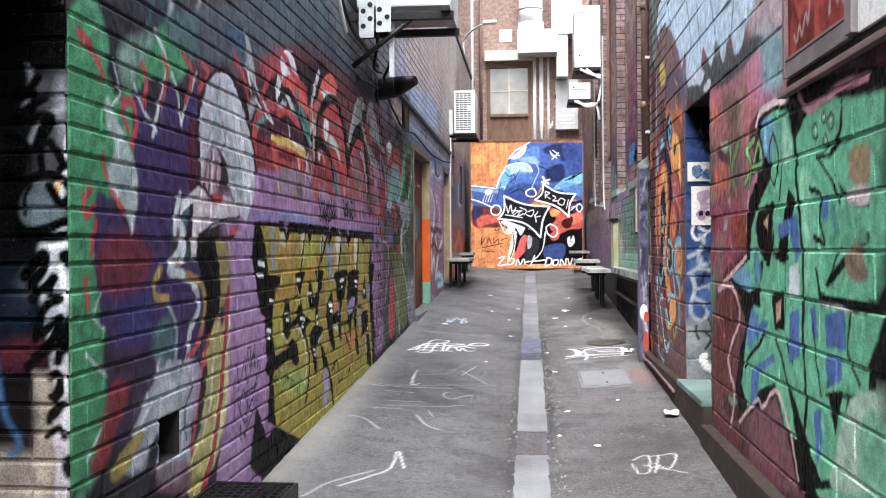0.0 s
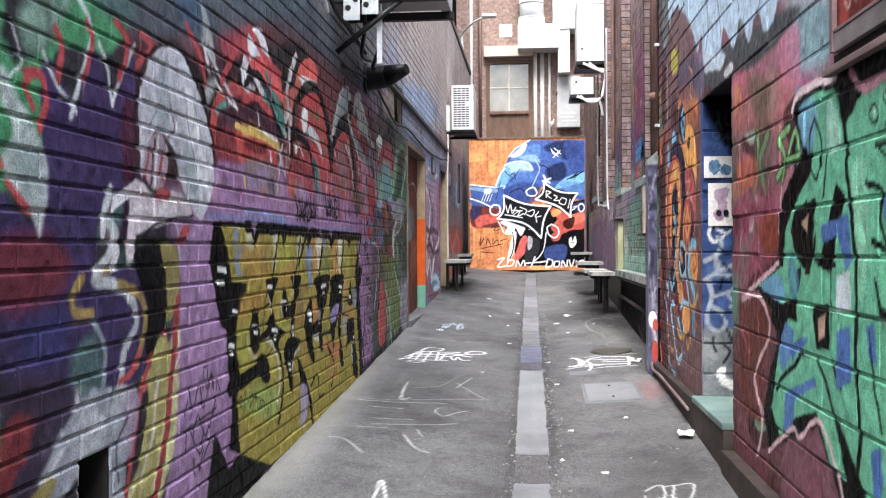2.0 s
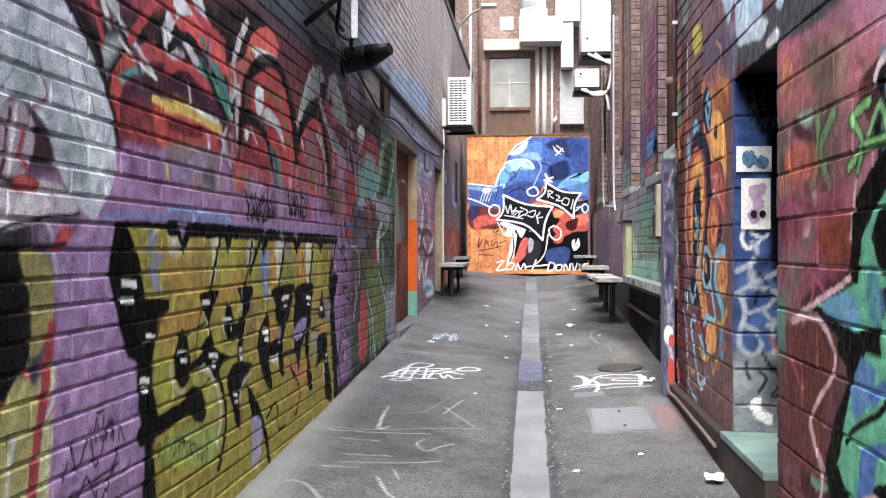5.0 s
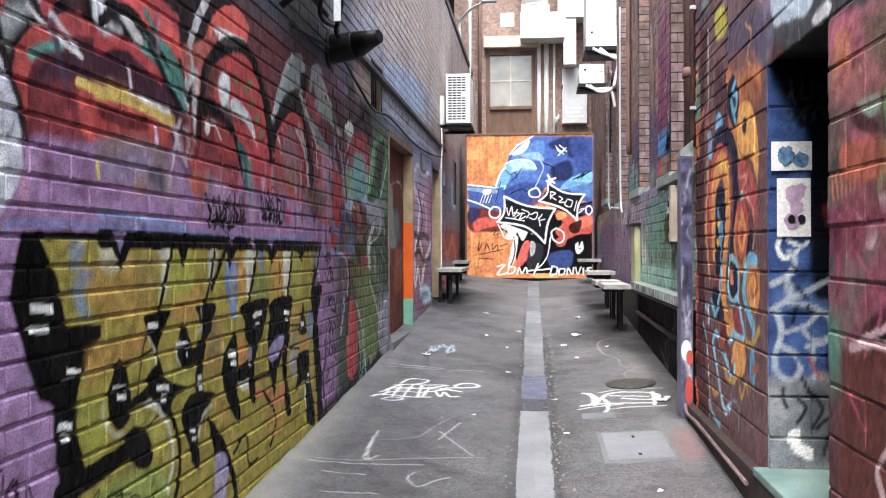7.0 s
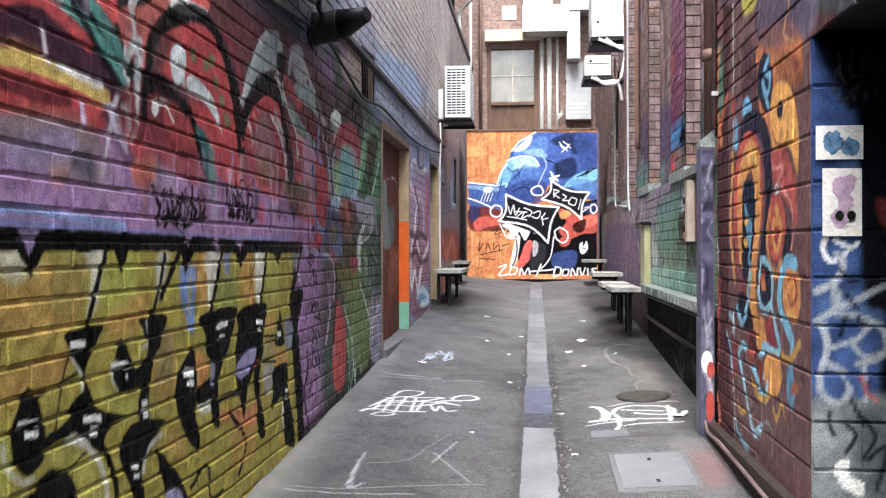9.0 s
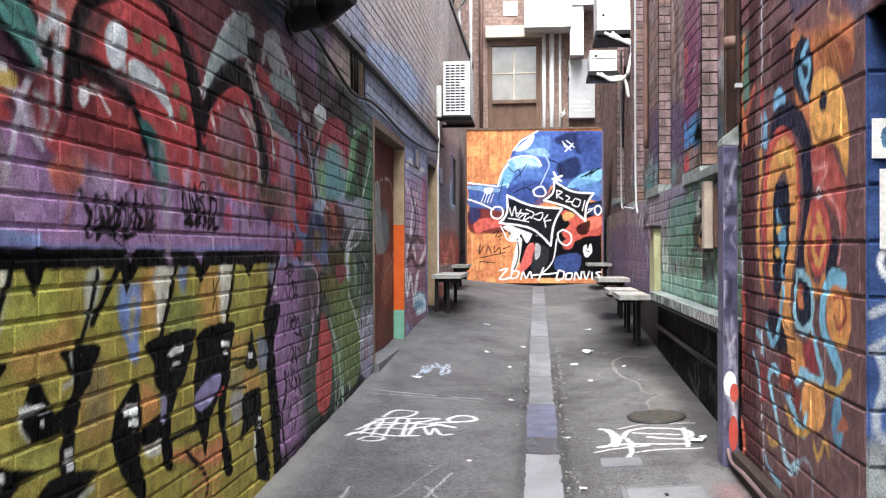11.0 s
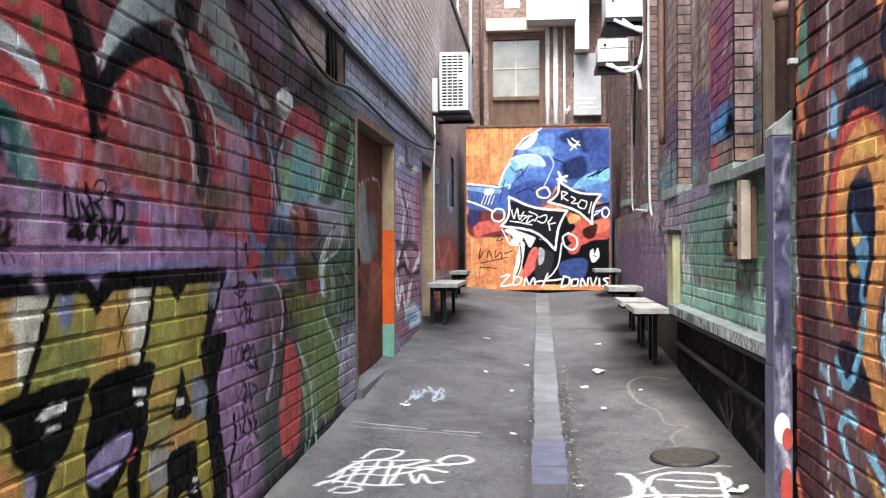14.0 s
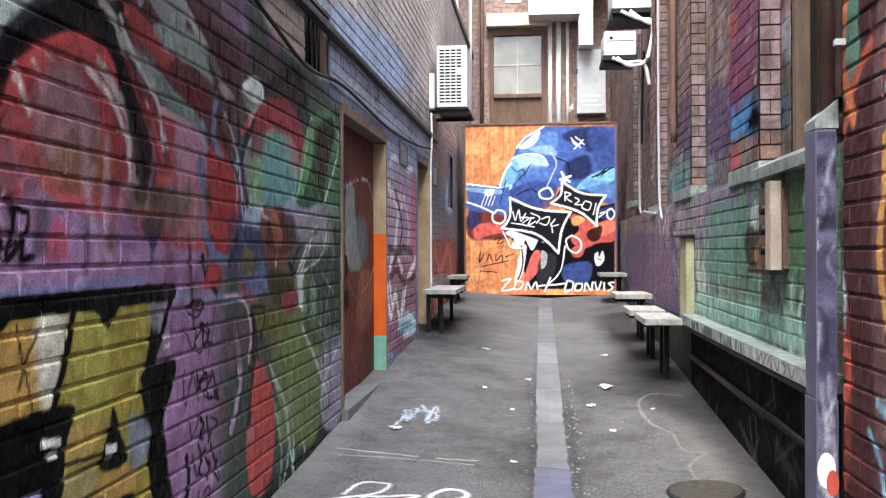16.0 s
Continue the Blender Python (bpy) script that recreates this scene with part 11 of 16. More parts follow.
# red arches, the wall towards the door and past it
LEFT.fill("#8a2430", (5.977, 2.274, 6.172, 2.344, 6.172, 2.184, 6.142, 2.133, 5.977, 2.134), .05, .8)
LEFT.fill("#4a3f40", (6.203, 2.48, 6.298, 2.538, 6.437, 2.575, 6.298, 2.404, 6.203, 2.35), .04, .8)
LEFT.fill("#ad2026", (6.55, 2.605, 6.852, 2.686, 7, 2.599, 7.134, 2.478, 7.191, 2.333, 7.249, 2.207, 7.23, 2.115, 6.948, 2.122, 6.629, 2.195, 6.589, 2.319, 6.55, 2.459), .02, .95)
LEFT.fill("#7a1f28", (6.202, 2.286, 6.436, 2.311, 6.671, 2.219, 6.78, 2.096, 6.472, 2.121, 6.233, 2.144), .05, .85)
LEFT.fill("#a02a2c", (6.365, 2.298, 6.589, 2.264, 6.692, 2.165, 6.51, 2.162, 6.365, 2.213), .03, .9)
LEFT.line("#101014", .053, (6.172, 2.216, 6.178, 2.329, 6.265, 2.372, 6.436, 2.372, 6.609, 2.304, 6.714, 2.187, 6.78, 2.077), .02)
LEFT.line("#0e0e12", .049, (6.91, 2.701, 7.053, 2.612, 7.151, 2.481, 7.22, 2.338, 7.254, 2.207), .015)
LEFT.line("#101014", .039, (6.218, 2.516, 6.203, 2.415, 6.178, 2.337), .02, .9)
LEFT.fill("#d5d8d8", (6.418, 2.465, 6.437, 2.531, 6.511, 2.562, 6.566, 2.526, 6.55, 2.44, 6.473, 2.392, 6.429, 2.415), .015)
LEFT.fill("#c4cac8", (6.581, 2.443, 6.693, 2.461, 6.851, 2.424, 6.949, 2.36, 7.015, 2.255, 6.958, 2.299, 6.804, 2.366, 6.651, 2.377, 6.589, 2.393), .012)
LEFT.fill("#5e4a50", (6.436, 2.381, 6.589, 2.403, 6.63, 2.364, 6.804, 2.366, 6.63, 2.345, 6.473, 2.353), .03, .8)
LEFT.fill("#e0e0dc", (6.233, 2.259, 6.249, 2.294, 6.285, 2.301, 6.291, 2.26, 6.259, 2.233), .012, .9)
LEFT.line("#d8d6d4", .01, (6.291, 2.285, 6.365, 2.29, 6.436, 2.24), .01)
LEFT.fill("#2f6f6c", (6.663, 2.256, 6.804, 2.227, 6.908, 2.108, 6.908, 2.026, 6.803, 2.059, 6.736, 2.17), .015, .95)
LEFT.fill("#8fa09c", (6.827, 2.18, 6.889, 2.188, 6.957, 1.926, 6.907, 1.883, 6.85, 2.022), .03, .6)
LEFT.fill("#5f7f5a", (6.626, 2.567, 6.677, 2.572, 6.685, 2.532, 6.634, 2.52), .015, .8)
LEFT.fill("#5f7f5a", (6.778, 2.556, 6.833, 2.561, 6.842, 2.519, 6.786, 2.507), .015, .8)
LEFT.fill("#5f7f5a", (6.895, 2.502, 6.954, 2.506, 6.964, 2.462, 6.904, 2.451), .015, .8)
LEFT.fill("#5f7f5a", (6.969, 2.434, 7.031, 2.437, 7.042, 2.392, 6.979, 2.382), .015, .8)
LEFT.fill("#5f7f5a", (7.047, 2.363, 7.112, 2.365, 7.123, 2.319, 7.057, 2.309), .015, .8)
LEFT.fill("#5f7f5a", (6.847, 2.592, 6.905, 2.598, 6.915, 2.555, 6.856, 2.542), .015, .8)
LEFT.fill("#9aa5a6", (7.405, 2.552, 7.553, 2.727, 7.72, 2.862, 7.853, 2.906, 8.002, 2.831, 7.959, 2.74, 7.758, 2.698, 7.539, 2.578, 7.372, 2.453), .015, .9)
LEFT.fill("#a9b0b0", (8.2, 2.876, 8.325, 2.963, 8.478, 2.956, 8.585, 2.812, 8.563, 2.747, 8.374, 2.741, 8.228, 2.798), .015, .85)
LEFT.fill("#141216", (7.901, 2.807, 8.072, 2.847, 8.107, 2.758, 7.959, 2.714), .015)
LEFT.line("#16141a", .084, (7.309, 2.305, 7.372, 2.43, 7.538, 2.566, 7.757, 2.646, 7.958, 2.579, 8.087, 2.409, 8.177, 2.168), .02, .9)
LEFT.fill("#9c2a30", (7.34, 2.263, 7.47, 2.398, 7.645, 2.512, 7.835, 2.506, 7.957, 2.365, 7.999, 2.181, 7.755, 2.083, 7.469, 2.136), .03, .75)
LEFT.fill("#8a7078", (7.503, 2.355, 7.718, 2.461, 7.874, 2.275, 7.755, 2.135, 7.537, 2.166), .05, .7)
LEFT.line("#c9bdb8", .028, (7.795, 2.46, 7.957, 2.392, 8.069, 2.269, 8.086, 2.133), .012)
LEFT.line("#b8aaa8", .021, (7.404, 2.388, 7.469, 2.279), .012)
LEFT.line("#cfc8c4", .021, (8.018, 2.672, 8.133, 2.555, 8.322, 2.426, 8.371, 2.272), .012)
LEFT.fill("#7f9290", (8.274, 2.549, 8.476, 2.506, 8.753, 2.435, 8.812, 2.379, 8.583, 2.415, 8.372, 2.433), .015, .8)
LEFT.fill("#b02a30", (8.089, 2.713, 8.294, 2.696, 8.424, 2.617, 8.274, 2.607, 8.134, 2.638), .015, .9)
LEFT.fill("#9fa8a4", (8.294, 2.711, 8.53, 2.771, 8.79, 2.694, 8.874, 2.612, 8.639, 2.638, 8.374, 2.653), .015, .8)
LEFT.fill("#b02428", (8.835, 2.253, 9.037, 2.303, 9.169, 2.179, 9.141, 1.939, 8.957, 1.902, 8.871, 2.094), .02, .9)
LEFT.fill("#b08a94", (8.371, 2.125, 8.694, 2.209, 8.809, 1.995, 8.472, 1.953), .05, .6)
LEFT.line("#4f5a78", .041, (8.936, 2.556, 9.198, 2.387, 9.266, 2.116, 9.195, 1.872), .02, .7)
LEFT.line("#c8c4c0", .021, (9.038, 2.503, 9.225, 2.286, 9.28, 2.013), .01, .7)
LEFT.fill("#b44a38", (6.084, 2.048, 6.142, 2.061, 6.233, 2.03, 6.201, 1.962, 6.098, 1.964), .03, .7)
LEFT.fill("#8a6a40", (7.607, 2.197, 7.915, 2.253, 7.956, 2.124, 7.642, 2.076), .04, .5)
LEFT.fill("#6a5a48", (8.086, 2.133, 8.581, 2.109, 8.526, 1.984, 8.13, 1.998), .04, .6)
LEFT.line("#9fb0b0", .023, (5.978, 2.363, 6.03, 2.436, 6.1, 2.485), .02, .6)
LEFT.line("#9fb0b0", .023, (5.977, 2.23, 6.025, 2.216, 6.043, 2.166), .02, .6)
LEFT.fill("#c9d0d0", (6.08, 2.479, 6.149, 2.498, 6.143, 2.401, 6.128, 2.272, 6.113, 2.191, 6.085, 2.249, 6.091, 2.358), .02, .8)
LEFT.line("#a486a8", .036, (6.707, 2.109, 6.705, 2.051, 6.722, 1.981), .03, .5)
LEFT.line("#8a5a6a", .038, (6.734, 2.019, 6.732, 1.961, 6.722, 1.893), .03, .5)
LEFT.line("#b89ab4", .04, (7.149, 2.199, 7.164, 2.135, 7.13, 2.042), .03, .5)
LEFT.line("#7a5068", .049, (7.974, 2.108, 7.963, 2.027, 7.941, 1.915), .03, .5)
LEFT.line("#c4a8bc", .032, (7.926, 2.253, 7.92, 2.173, 7.918, 2.049), .03, .5)
LEFT.line("#6f4a58", .023, (8.432, 2.356, 8.468, 2.271, 8.47, 2.063), .03, .5)
LEFT.line("#a486a8", .041, (6.931, 1.94, 6.92, 1.878, 6.942, 1.748), .03, .5)
LEFT.line("#8a5a6a", .027, (7.503, 2.12, 7.494, 2.047, 7.484, 1.968), .03, .5)
LEFT.line("#b89ab4", .042, (7.297, 2.182, 7.275, 2.112, 7.321, 1.984), .03, .5)
LEFT.line("#7a5068", .058, (8.444, 2.028, 8.45, 1.938, 8.393, 1.761), .03, .5)
LEFT.line("#c4a8bc", .029, (6.449, 2.093, 6.45, 2.04, 6.446, 1.92), .03, .5)
LEFT.line("#6f4a58", .025, (7.36, 2.17, 7.378, 2.102, 7.358, 1.958), .03, .5)
LEFT.line("#a486a8", .029, (6.764, 2.154, 6.775, 2.097, 6.748, 1.974), .03, .5)
LEFT.line("#8a5a6a", .055, (8.435, 2.067, 8.394, 1.977, 8.447, 1.787), .03, .5)
LEFT.line("#b89ab4", .018, (6.269, 2.081, 6.27, 2.032, 6.266, 1.951), .03, .5)
LEFT.line("#7a5068", .022, (7.865, 2.353, 7.841, 2.271, 7.834, 2.185), .03, .5)
LEFT.line("#c4a8bc", .027, (8.683, 2.058, 8.682, 1.965, 8.66, 1.832), .03, .5)
LEFT.line("#6f4a58", .03, (6.762, 2.022, 6.757, 1.963, 6.748, 1.879), .03, .5)
LEFT.line("#a486a8", .029, (6.375, 2.019, 6.372, 1.967, 6.361, 1.903), .03, .5)
LEFT.line("#8a5a6a", .036, (6.805, 2.038, 6.801, 1.978, 6.819, 1.87), .03, .5)
LEFT.line("#b89ab4", .029, (6.926, 2.118, 6.933, 2.057, 6.921, 1.938), .03, .5)
LEFT.line("#7a5068", .031, (6.989, 2.164, 6.997, 2.102, 6.967, 2.002), .03, .5)
LEFT.line("#c4a8bc", .041, (6.913, 1.961, 6.908, 1.9, 6.932, 1.774), .03, .5)
LEFT.line("#6f4a58", .017, (6.599, 2.062, 6.609, 2.007, 6.605, 1.885), .03, .5)
LEFT.line("#a486a8", .046, (7.92, 2.094, 7.924, 2.015, 7.887, 1.872), .03, .5)
LEFT.line("#8a5a6a", .029, (6.208, 2.106, 6.197, 2.056, 6.195, 2.002), .03, .5)
LEFT.line("#b89ab4", .022, (8.259, 2.327, 8.285, 2.243, 8.222, 2.056), .03, .5)
LEFT.line("#7a5068", .049, (7.533, 2.007, 7.537, 1.934, 7.553, 1.858), .03, .5)
LEFT.line("#c4a8bc", .045, (7.833, 2.149, 7.808, 2.07, 7.852, 1.896), .03, .5)
LEFT.line("#6f4a58", .025, (6.285, 2.07, 6.293, 2.021, 6.276, 1.957), .03, .5)
LEFT.line("#a486a8", .033, (6.578, 2.018, 6.574, 1.963, 6.572, 1.878), .03, .5)
LEFT.line("#8a5a6a", .017, (6.761, 2.089, 6.76, 2.031, 6.781, 1.941), .03, .5)
LEFT.line("#b89ab4", .043, (7.766, 2.279, 7.782, 2.203, 7.779, 2.073), .03, .5)
LEFT.line("#7a5068", .041, (7.04, 2.043, 7.025, 1.978, 7.018, 1.852), .03, .5)
LEFT.line("#141116", .008, (6.347, 1.92, 6.323, 1.852, 6.29, 1.826), .006)
LEFT.line("#141116", .008, (6.337, 1.923, 6.371, 1.956, 6.392, 1.966), .006)
LEFT.line("#141116", .008, (6.33, 1.877, 6.399, 1.897, 6.371, 1.861, 6.435, 1.871), .006)
LEFT.line("#141116", .008, (6.435, 1.933, 6.427, 1.862, 6.464, 1.851, 6.472, 1.926), .006)
LEFT.line("#141116", .009, (6.517, 1.946, 6.49, 1.855, 6.54, 1.847, 6.556, 1.938), .006)
LEFT.line("#141116", .009, (6.588, 1.94, 6.579, 1.853), .006)
LEFT.line("#141116", .009, (6.588, 1.94, 6.637, 1.929, 6.604, 1.904, 6.653, 1.854, 6.637, 1.942), .006)
LEFT.line("#141116", .009, (6.679, 1.935, 6.67, 1.855, 6.722, 1.869), .006)
LEFT.line("#141116", .009, (6.722, 1.937, 6.735, 1.889, 6.803, 1.92), .006)
LEFT.line("#141116", .009, (6.735, 1.889, 6.766, 1.821), .006)
LEFT.line("#141116", .009, (6.78, 1.87, 6.811, 1.825), .006)
LEFT.line("#141116", .009, (6.357, 1.852, 6.435, 1.84, 6.547, 1.801, 6.532, 1.828), .006)
LEFT.line("#141116", .01, (7.094, 2.039, 7.116, 1.975, 7.149, 1.9, 7.206, 1.98, 7.23, 2.014), .006)
LEFT.line("#141116", .01, (7.248, 2.049, 7.278, 2.074, 7.339, 2.067, 7.308, 2.019, 7.23, 2.003), .006)
LEFT.line("#141116", .01, (7.371, 2.034, 7.402, 1.966), .006)
LEFT.line("#141116", .01, (7.278, 2.006, 7.326, 1.94, 7.277, 1.933), .006)
LEFT.line("#141116", .01, (7.16, 1.885, 7.247, 1.903, 7.308, 1.882), .006)
LEFT.line("#141116", .01, (7.37, 1.953, 7.415, 1.92, 7.37, 1.876, 7.326, 1.905, 7.415, 1.924), .006)
LEFT.line("#141116", .01, (7.206, 1.953, 7.277, 1.965), .006)
LEFT.fill("#3a2a2c", (8.907, 2.846, 10.175, 2.959, 10.423, 2.744, 9.199, 2.556, 8.905, 2.607), .06, .7)
LEFT.fill("#c2c8c4", (9.281, 2.673, 9.408, 2.736, 9.524, 2.744, 9.617, 2.691, 9.588, 2.63, 9.407, 2.615, 9.322, 2.641), .012, .9)
LEFT.fill("#a8a09c", (8.94, 2.613, 9.047, 2.632, 9.16, 2.588, 9.047, 2.57), .015, .7)
LEFT.line("#1c1a1e", .066, (9.636, 2.694, 9.838, 2.802, 10.175, 2.895, 10.424, 2.81, 10.488, 2.587), .02, .8)
LEFT.fill("#8a2436", (9.495, 2.574, 9.636, 2.657, 9.944, 2.716, 10.233, 2.683, 10.421, 2.545, 10.353, 2.341, 10.23, 2.491, 9.942, 2.565, 9.634, 2.496, 9.539, 2.359, 9.431, 2.402), .02, .95)
LEFT.fill("#6f5a62", (9.362, 2.394, 9.634, 2.51, 9.538, 2.303, 9.359, 2.154, 9.293, 2.282), .03, .7)
LEFT.fill("#5f8f92", (9.634, 2.453, 9.942, 2.534, 10.169, 2.453, 10.167, 2.216, 9.728, 2.118, 9.537, 2.192, 9.557, 2.333), .03, .85)
LEFT.fill("#7fa878", (9.361, 2.314, 9.557, 2.36, 9.583, 2.167, 9.402, 2.13), .03, .7)
LEFT.fill("#9a8a8a", (9.942, 2.519, 10.23, 2.491, 10.265, 2.302, 10.109, 2.353), .03, .6)
LEFT.fill("#34553a", (10.422, 2.611, 10.698, 2.699, 10.845, 2.559, 10.692, 2.195, 10.226, 2.172, 10.353, 2.341), .02, .9)
LEFT.fill("#6a9a6c", (10.421, 2.578, 10.64, 2.657, 10.553, 2.391, 10.314, 2.208, 10.227, 2.235), .015, .8)
LEFT.fill("#3a2622", (10.772, 2.692, 11.169, 2.765, 11.165, 2.482, 10.84, 2.238, 10.724, 2.441), .02, .85)
LEFT.fill("#4f7f5a", (11.167, 2.633, 11.342, 2.692, 11.369, 2.074, 10.916, 2.134, 10.919, 2.315), .02, .8)
LEFT.line("#c4cec8", .022, (11.307, 2.726, 11.305, 2.572, 11.03, 2.323, 10.902, 2.206), .012)
LEFT.line("#b8c4bc", .015, (10.488, 2.62, 10.42, 2.446, 10.227, 2.204), .012)
LEFT.fill("#7f8688", (10.286, 1.981, 10.691, 2.16, 11.161, 2.219, 11.37, 2.152, 10.69, 2.056, 10.479, 1.951), .02, .7)
LEFT.fill("#a8181e", (8.902, 2.224, 9.081, 2.288, 9.18, 2.195, 9.155, 2.016, 9.005, 1.938, 8.899, 1.914), .02, .95)
LEFT.fill("#b8c4ca", (10.221, 1.757, 10.347, 1.786, 10.518, 1.816, 10.346, 1.721, 10.475, 1.567, 10.306, 1.567), .01, .9)
LEFT.line("#2a2028", .031, (9.134, 2.293, 9.227, 2.173, 9.194, 1.966, 9.077, 1.839), .015, .8)
LEFT.fill("#4a2c28", (9.629, 2.028, 9.83, 2.093, 10.165, 2.09, 10.163, 1.916, 9.726, 1.887), .03, .8)
LEFT.fill("#b0603c", (9.728, 2.074, 9.851, 2.093, 9.935, 1.946, 9.787, 1.93), .02, .6)
LEFT.fill("#3a4a72", (9.117, 2.065, 9.358, 2.048, 9.628, 1.915, 9.724, 1.685, 9.192, 1.761, 9.078, 1.889), .04, .6)
LEFT.fill("#4a4428", (9.675, 1.801, 10.161, 1.759, 10.043, 1.608, 9.774, 1.624), .02, .9)
LEFT.fill("#7a6a3a", (9.273, 1.914, 9.444, 1.888, 9.399, 1.78, 9.272, 1.81), .02, .7)
LEFT.fill("#8a3448", (9.932, 1.675, 10.22, 1.678, 10.219, 1.582, 9.986, 1.551), .02, .9)
LEFT.fill("#6f6a34", (9.486, 1.627, 9.931, 1.6, 10.041, 1.455, 9.53, 1.5), .03, .8)
LEFT.fill("#2f4a3c", (10.477, 1.784, 11.329, 1.842, 11.357, 1.3, 10.472, 1.383), .04, .6)
LEFT.line("#a8b0ac", .015, (10.69, 2.056, 10.479, 1.884, 10.684, 1.64, 10.611, 1.507), .01, .6)
LEFT.line("#16141a", .02, (9.397, 1.633, 9.439, 1.481), .012)
LEFT.line("#16141a", .021, (9.397, 1.633, 9.625, 1.61, 9.548, 1.471), .012)
LEFT.line("#1e2a24", .021, (11.24, 1.793, 11.3, 1.696, 11.151, 1.588), .012, .6)
LEFT.line("#5f7a68", .022, (10.632, 2, 10.59, 1.914, 10.57, 1.813), .012, .6)
LEFT.line("#8fa89c", .018, (11.01, 1.51, 11.062, 1.414, 10.985, 1.311), .012, .6)
LEFT.line("#3f5f4c", .017, (11.175, 1.748, 11.098, 1.658, 11.045, 1.549), .012, .6)
LEFT.line("#1e2a24", .014, (10.817, 1.886, 10.782, 1.798, 10.772, 1.693), .012, .6)
LEFT.line("#5f7a68", .033, (11.099, 2.045, 11.092, 1.952, 11.123, 1.841), .012, .6)
LEFT.line("#8fa89c", .028, (10.803, 1.599, 10.815, 1.509, 10.796, 1.405), .012, .6)
LEFT.line("#3f5f4c", .02, (11.04, 1.572, 11.1, 1.476, 11.159, 1.359), .012, .6)
LEFT.line("#1e2a24", .016, (10.807, 1.984, 10.859, 1.895, 10.847, 1.788), .012, .6)
LEFT.line("#5f7a68", .017, (11.281, 1.56, 11.194, 1.471, 11.211, 1.356), .012, .6)
LEFT.line("#8fa89c", .028, (10.561, 1.691, 10.65, 1.601, 10.505, 1.508), .012, .6)
LEFT.line("#3f5f4c", .021, (11.189, 1.932, 11.251, 1.837, 11.075, 1.728), .012, .6)
LEFT.line("#1e2a24", .016, (10.483, 1.616, 10.451, 1.534, 10.498, 1.431), .012, .6)
LEFT.line("#5f7a68", .018, (11.004, 2.133, 10.986, 2.041, 10.997, 1.932), .012, .6)
LEFT.line("#8fa89c", .03, (10.581, 1.763, 10.556, 1.679, 10.588, 1.576), .012, .6)
LEFT.line("#3f5f4c", .023, (10.509, 1.953, 10.425, 1.869, 10.591, 1.766), .012, .6)
LEFT.line("#1e2a24", .033, (11.237, 2.08, 11.2, 1.985, 11.31, 1.871), .012, .6)
LEFT.line("#5f7a68", .026, (11.081, 1.944, 11.12, 1.851, 11.16, 1.738), .012, .6)
LEFT.line("#8fa89c", .03, (10.626, 1.658, 10.664, 1.57, 10.632, 1.469), .012, .6)
LEFT.line("#3f5f4c", .017, (10.502, 1.82, 10.549, 1.735, 10.539, 1.634), .012, .6)
LEFT.fill("#a9bede", (11.095, 3.442, 12.167, 3.754, 14.031, 3.82, 14.284, 3.506, 12.395, 3.362), .06, .85)
LEFT.fill("#d6cac4", (11.19, 4.183, 17.961, 6.185, 17.533, 3.988, 13.855, 3.864, 11.356, 3.624), .1, .6)
LEFT.fill("#b09a90", (9.641, 3.163, 10.431, 3.375, 10.427, 3.043, 9.947, 3.003, 9.64, 3.049), .05, .7)
LEFT.fill("#c0b4ac", (9.844, 3.336, 10.431, 3.375, 10.429, 3.176, 9.949, 3.185), .05, .5)
LEFT.fill("#b4bfd2", (11.351, 3.274, 13.846, 3.431, 16.553, 3.264, 16.547, 3.053, 13.504, 3.01, 11.347, 3.002), .05, .7)
LEFT.line("#2c2a38", .013, (11.442, 3.27, 11.394, 3.202, 11.479, 3.145), .01, .75)
LEFT.line("#3f3d4c", .013, (11.539, 3.271, 11.49, 3.198, 11.63, 3.148), .01, .75)
LEFT.line("#5a5a70", .013, (11.64, 3.272, 11.58, 3.196, 11.742, 3.147), .01, .75)
LEFT.line("#2c2a38", .014, (11.743, 3.274, 11.715, 3.23, 11.801, 3.189), .01, .75)
LEFT.line("#3f3d4c", .014, (11.85, 3.276, 11.858, 3.213, 11.892, 3.14), .01, .75)
LEFT.line("#5a5a70", .014, (11.96, 3.277, 11.927, 3.214, 11.892, 3.134), .01, .75)
LEFT.line("#2c2a38", .014, (12.073, 3.279, 12.112, 3.25, 12.146, 3.199), .01, .75)
LEFT.line("#3f3d4c", .014, (12.191, 3.28, 12.234, 3.225, 12.164, 3.131), .01, .75)
LEFT.line("#5a5a70", .015, (12.312, 3.282, 12.289, 3.23, 12.421, 3.183), .01, .75)
LEFT.line("#2c2a38", .015, (12.438, 3.284, 12.438, 3.248, 12.38, 3.179), .01, .75)
LEFT.line("#3f3d4c", .015, (12.568, 3.286, 12.537, 3.2, 12.53, 3.103), .01, .75)
LEFT.line("#5a5a70", .016, (12.702, 3.288, 12.71, 3.23, 12.793, 3.163), .01, .75)
LEFT.line("#2c2a38", .016, (12.841, 3.29, 12.917, 3.245, 12.737, 3.138), .01, .75)
LEFT.line("#3f3d4c", .016, (12.986, 3.292, 12.895, 3.224, 12.878, 3.146), .01, .75)
LEFT.line("#5a5a70", .016, (13.136, 3.294, 13.188, 3.215, 13.045, 3.09), .01, .75)
LEFT.line("#2c2a38", .017, (13.291, 3.297, 13.27, 3.243, 13.387, 3.187), .01, .75)
LEFT.line("#3f3d4c", .017, (13.452, 3.299, 13.514, 3.215, 13.496, 3.102), .01, .75)
LEFT.line("#5a5a70", .017, (13.62, 3.301, 13.593, 3.248, 13.524, 3.164), .01, .75)
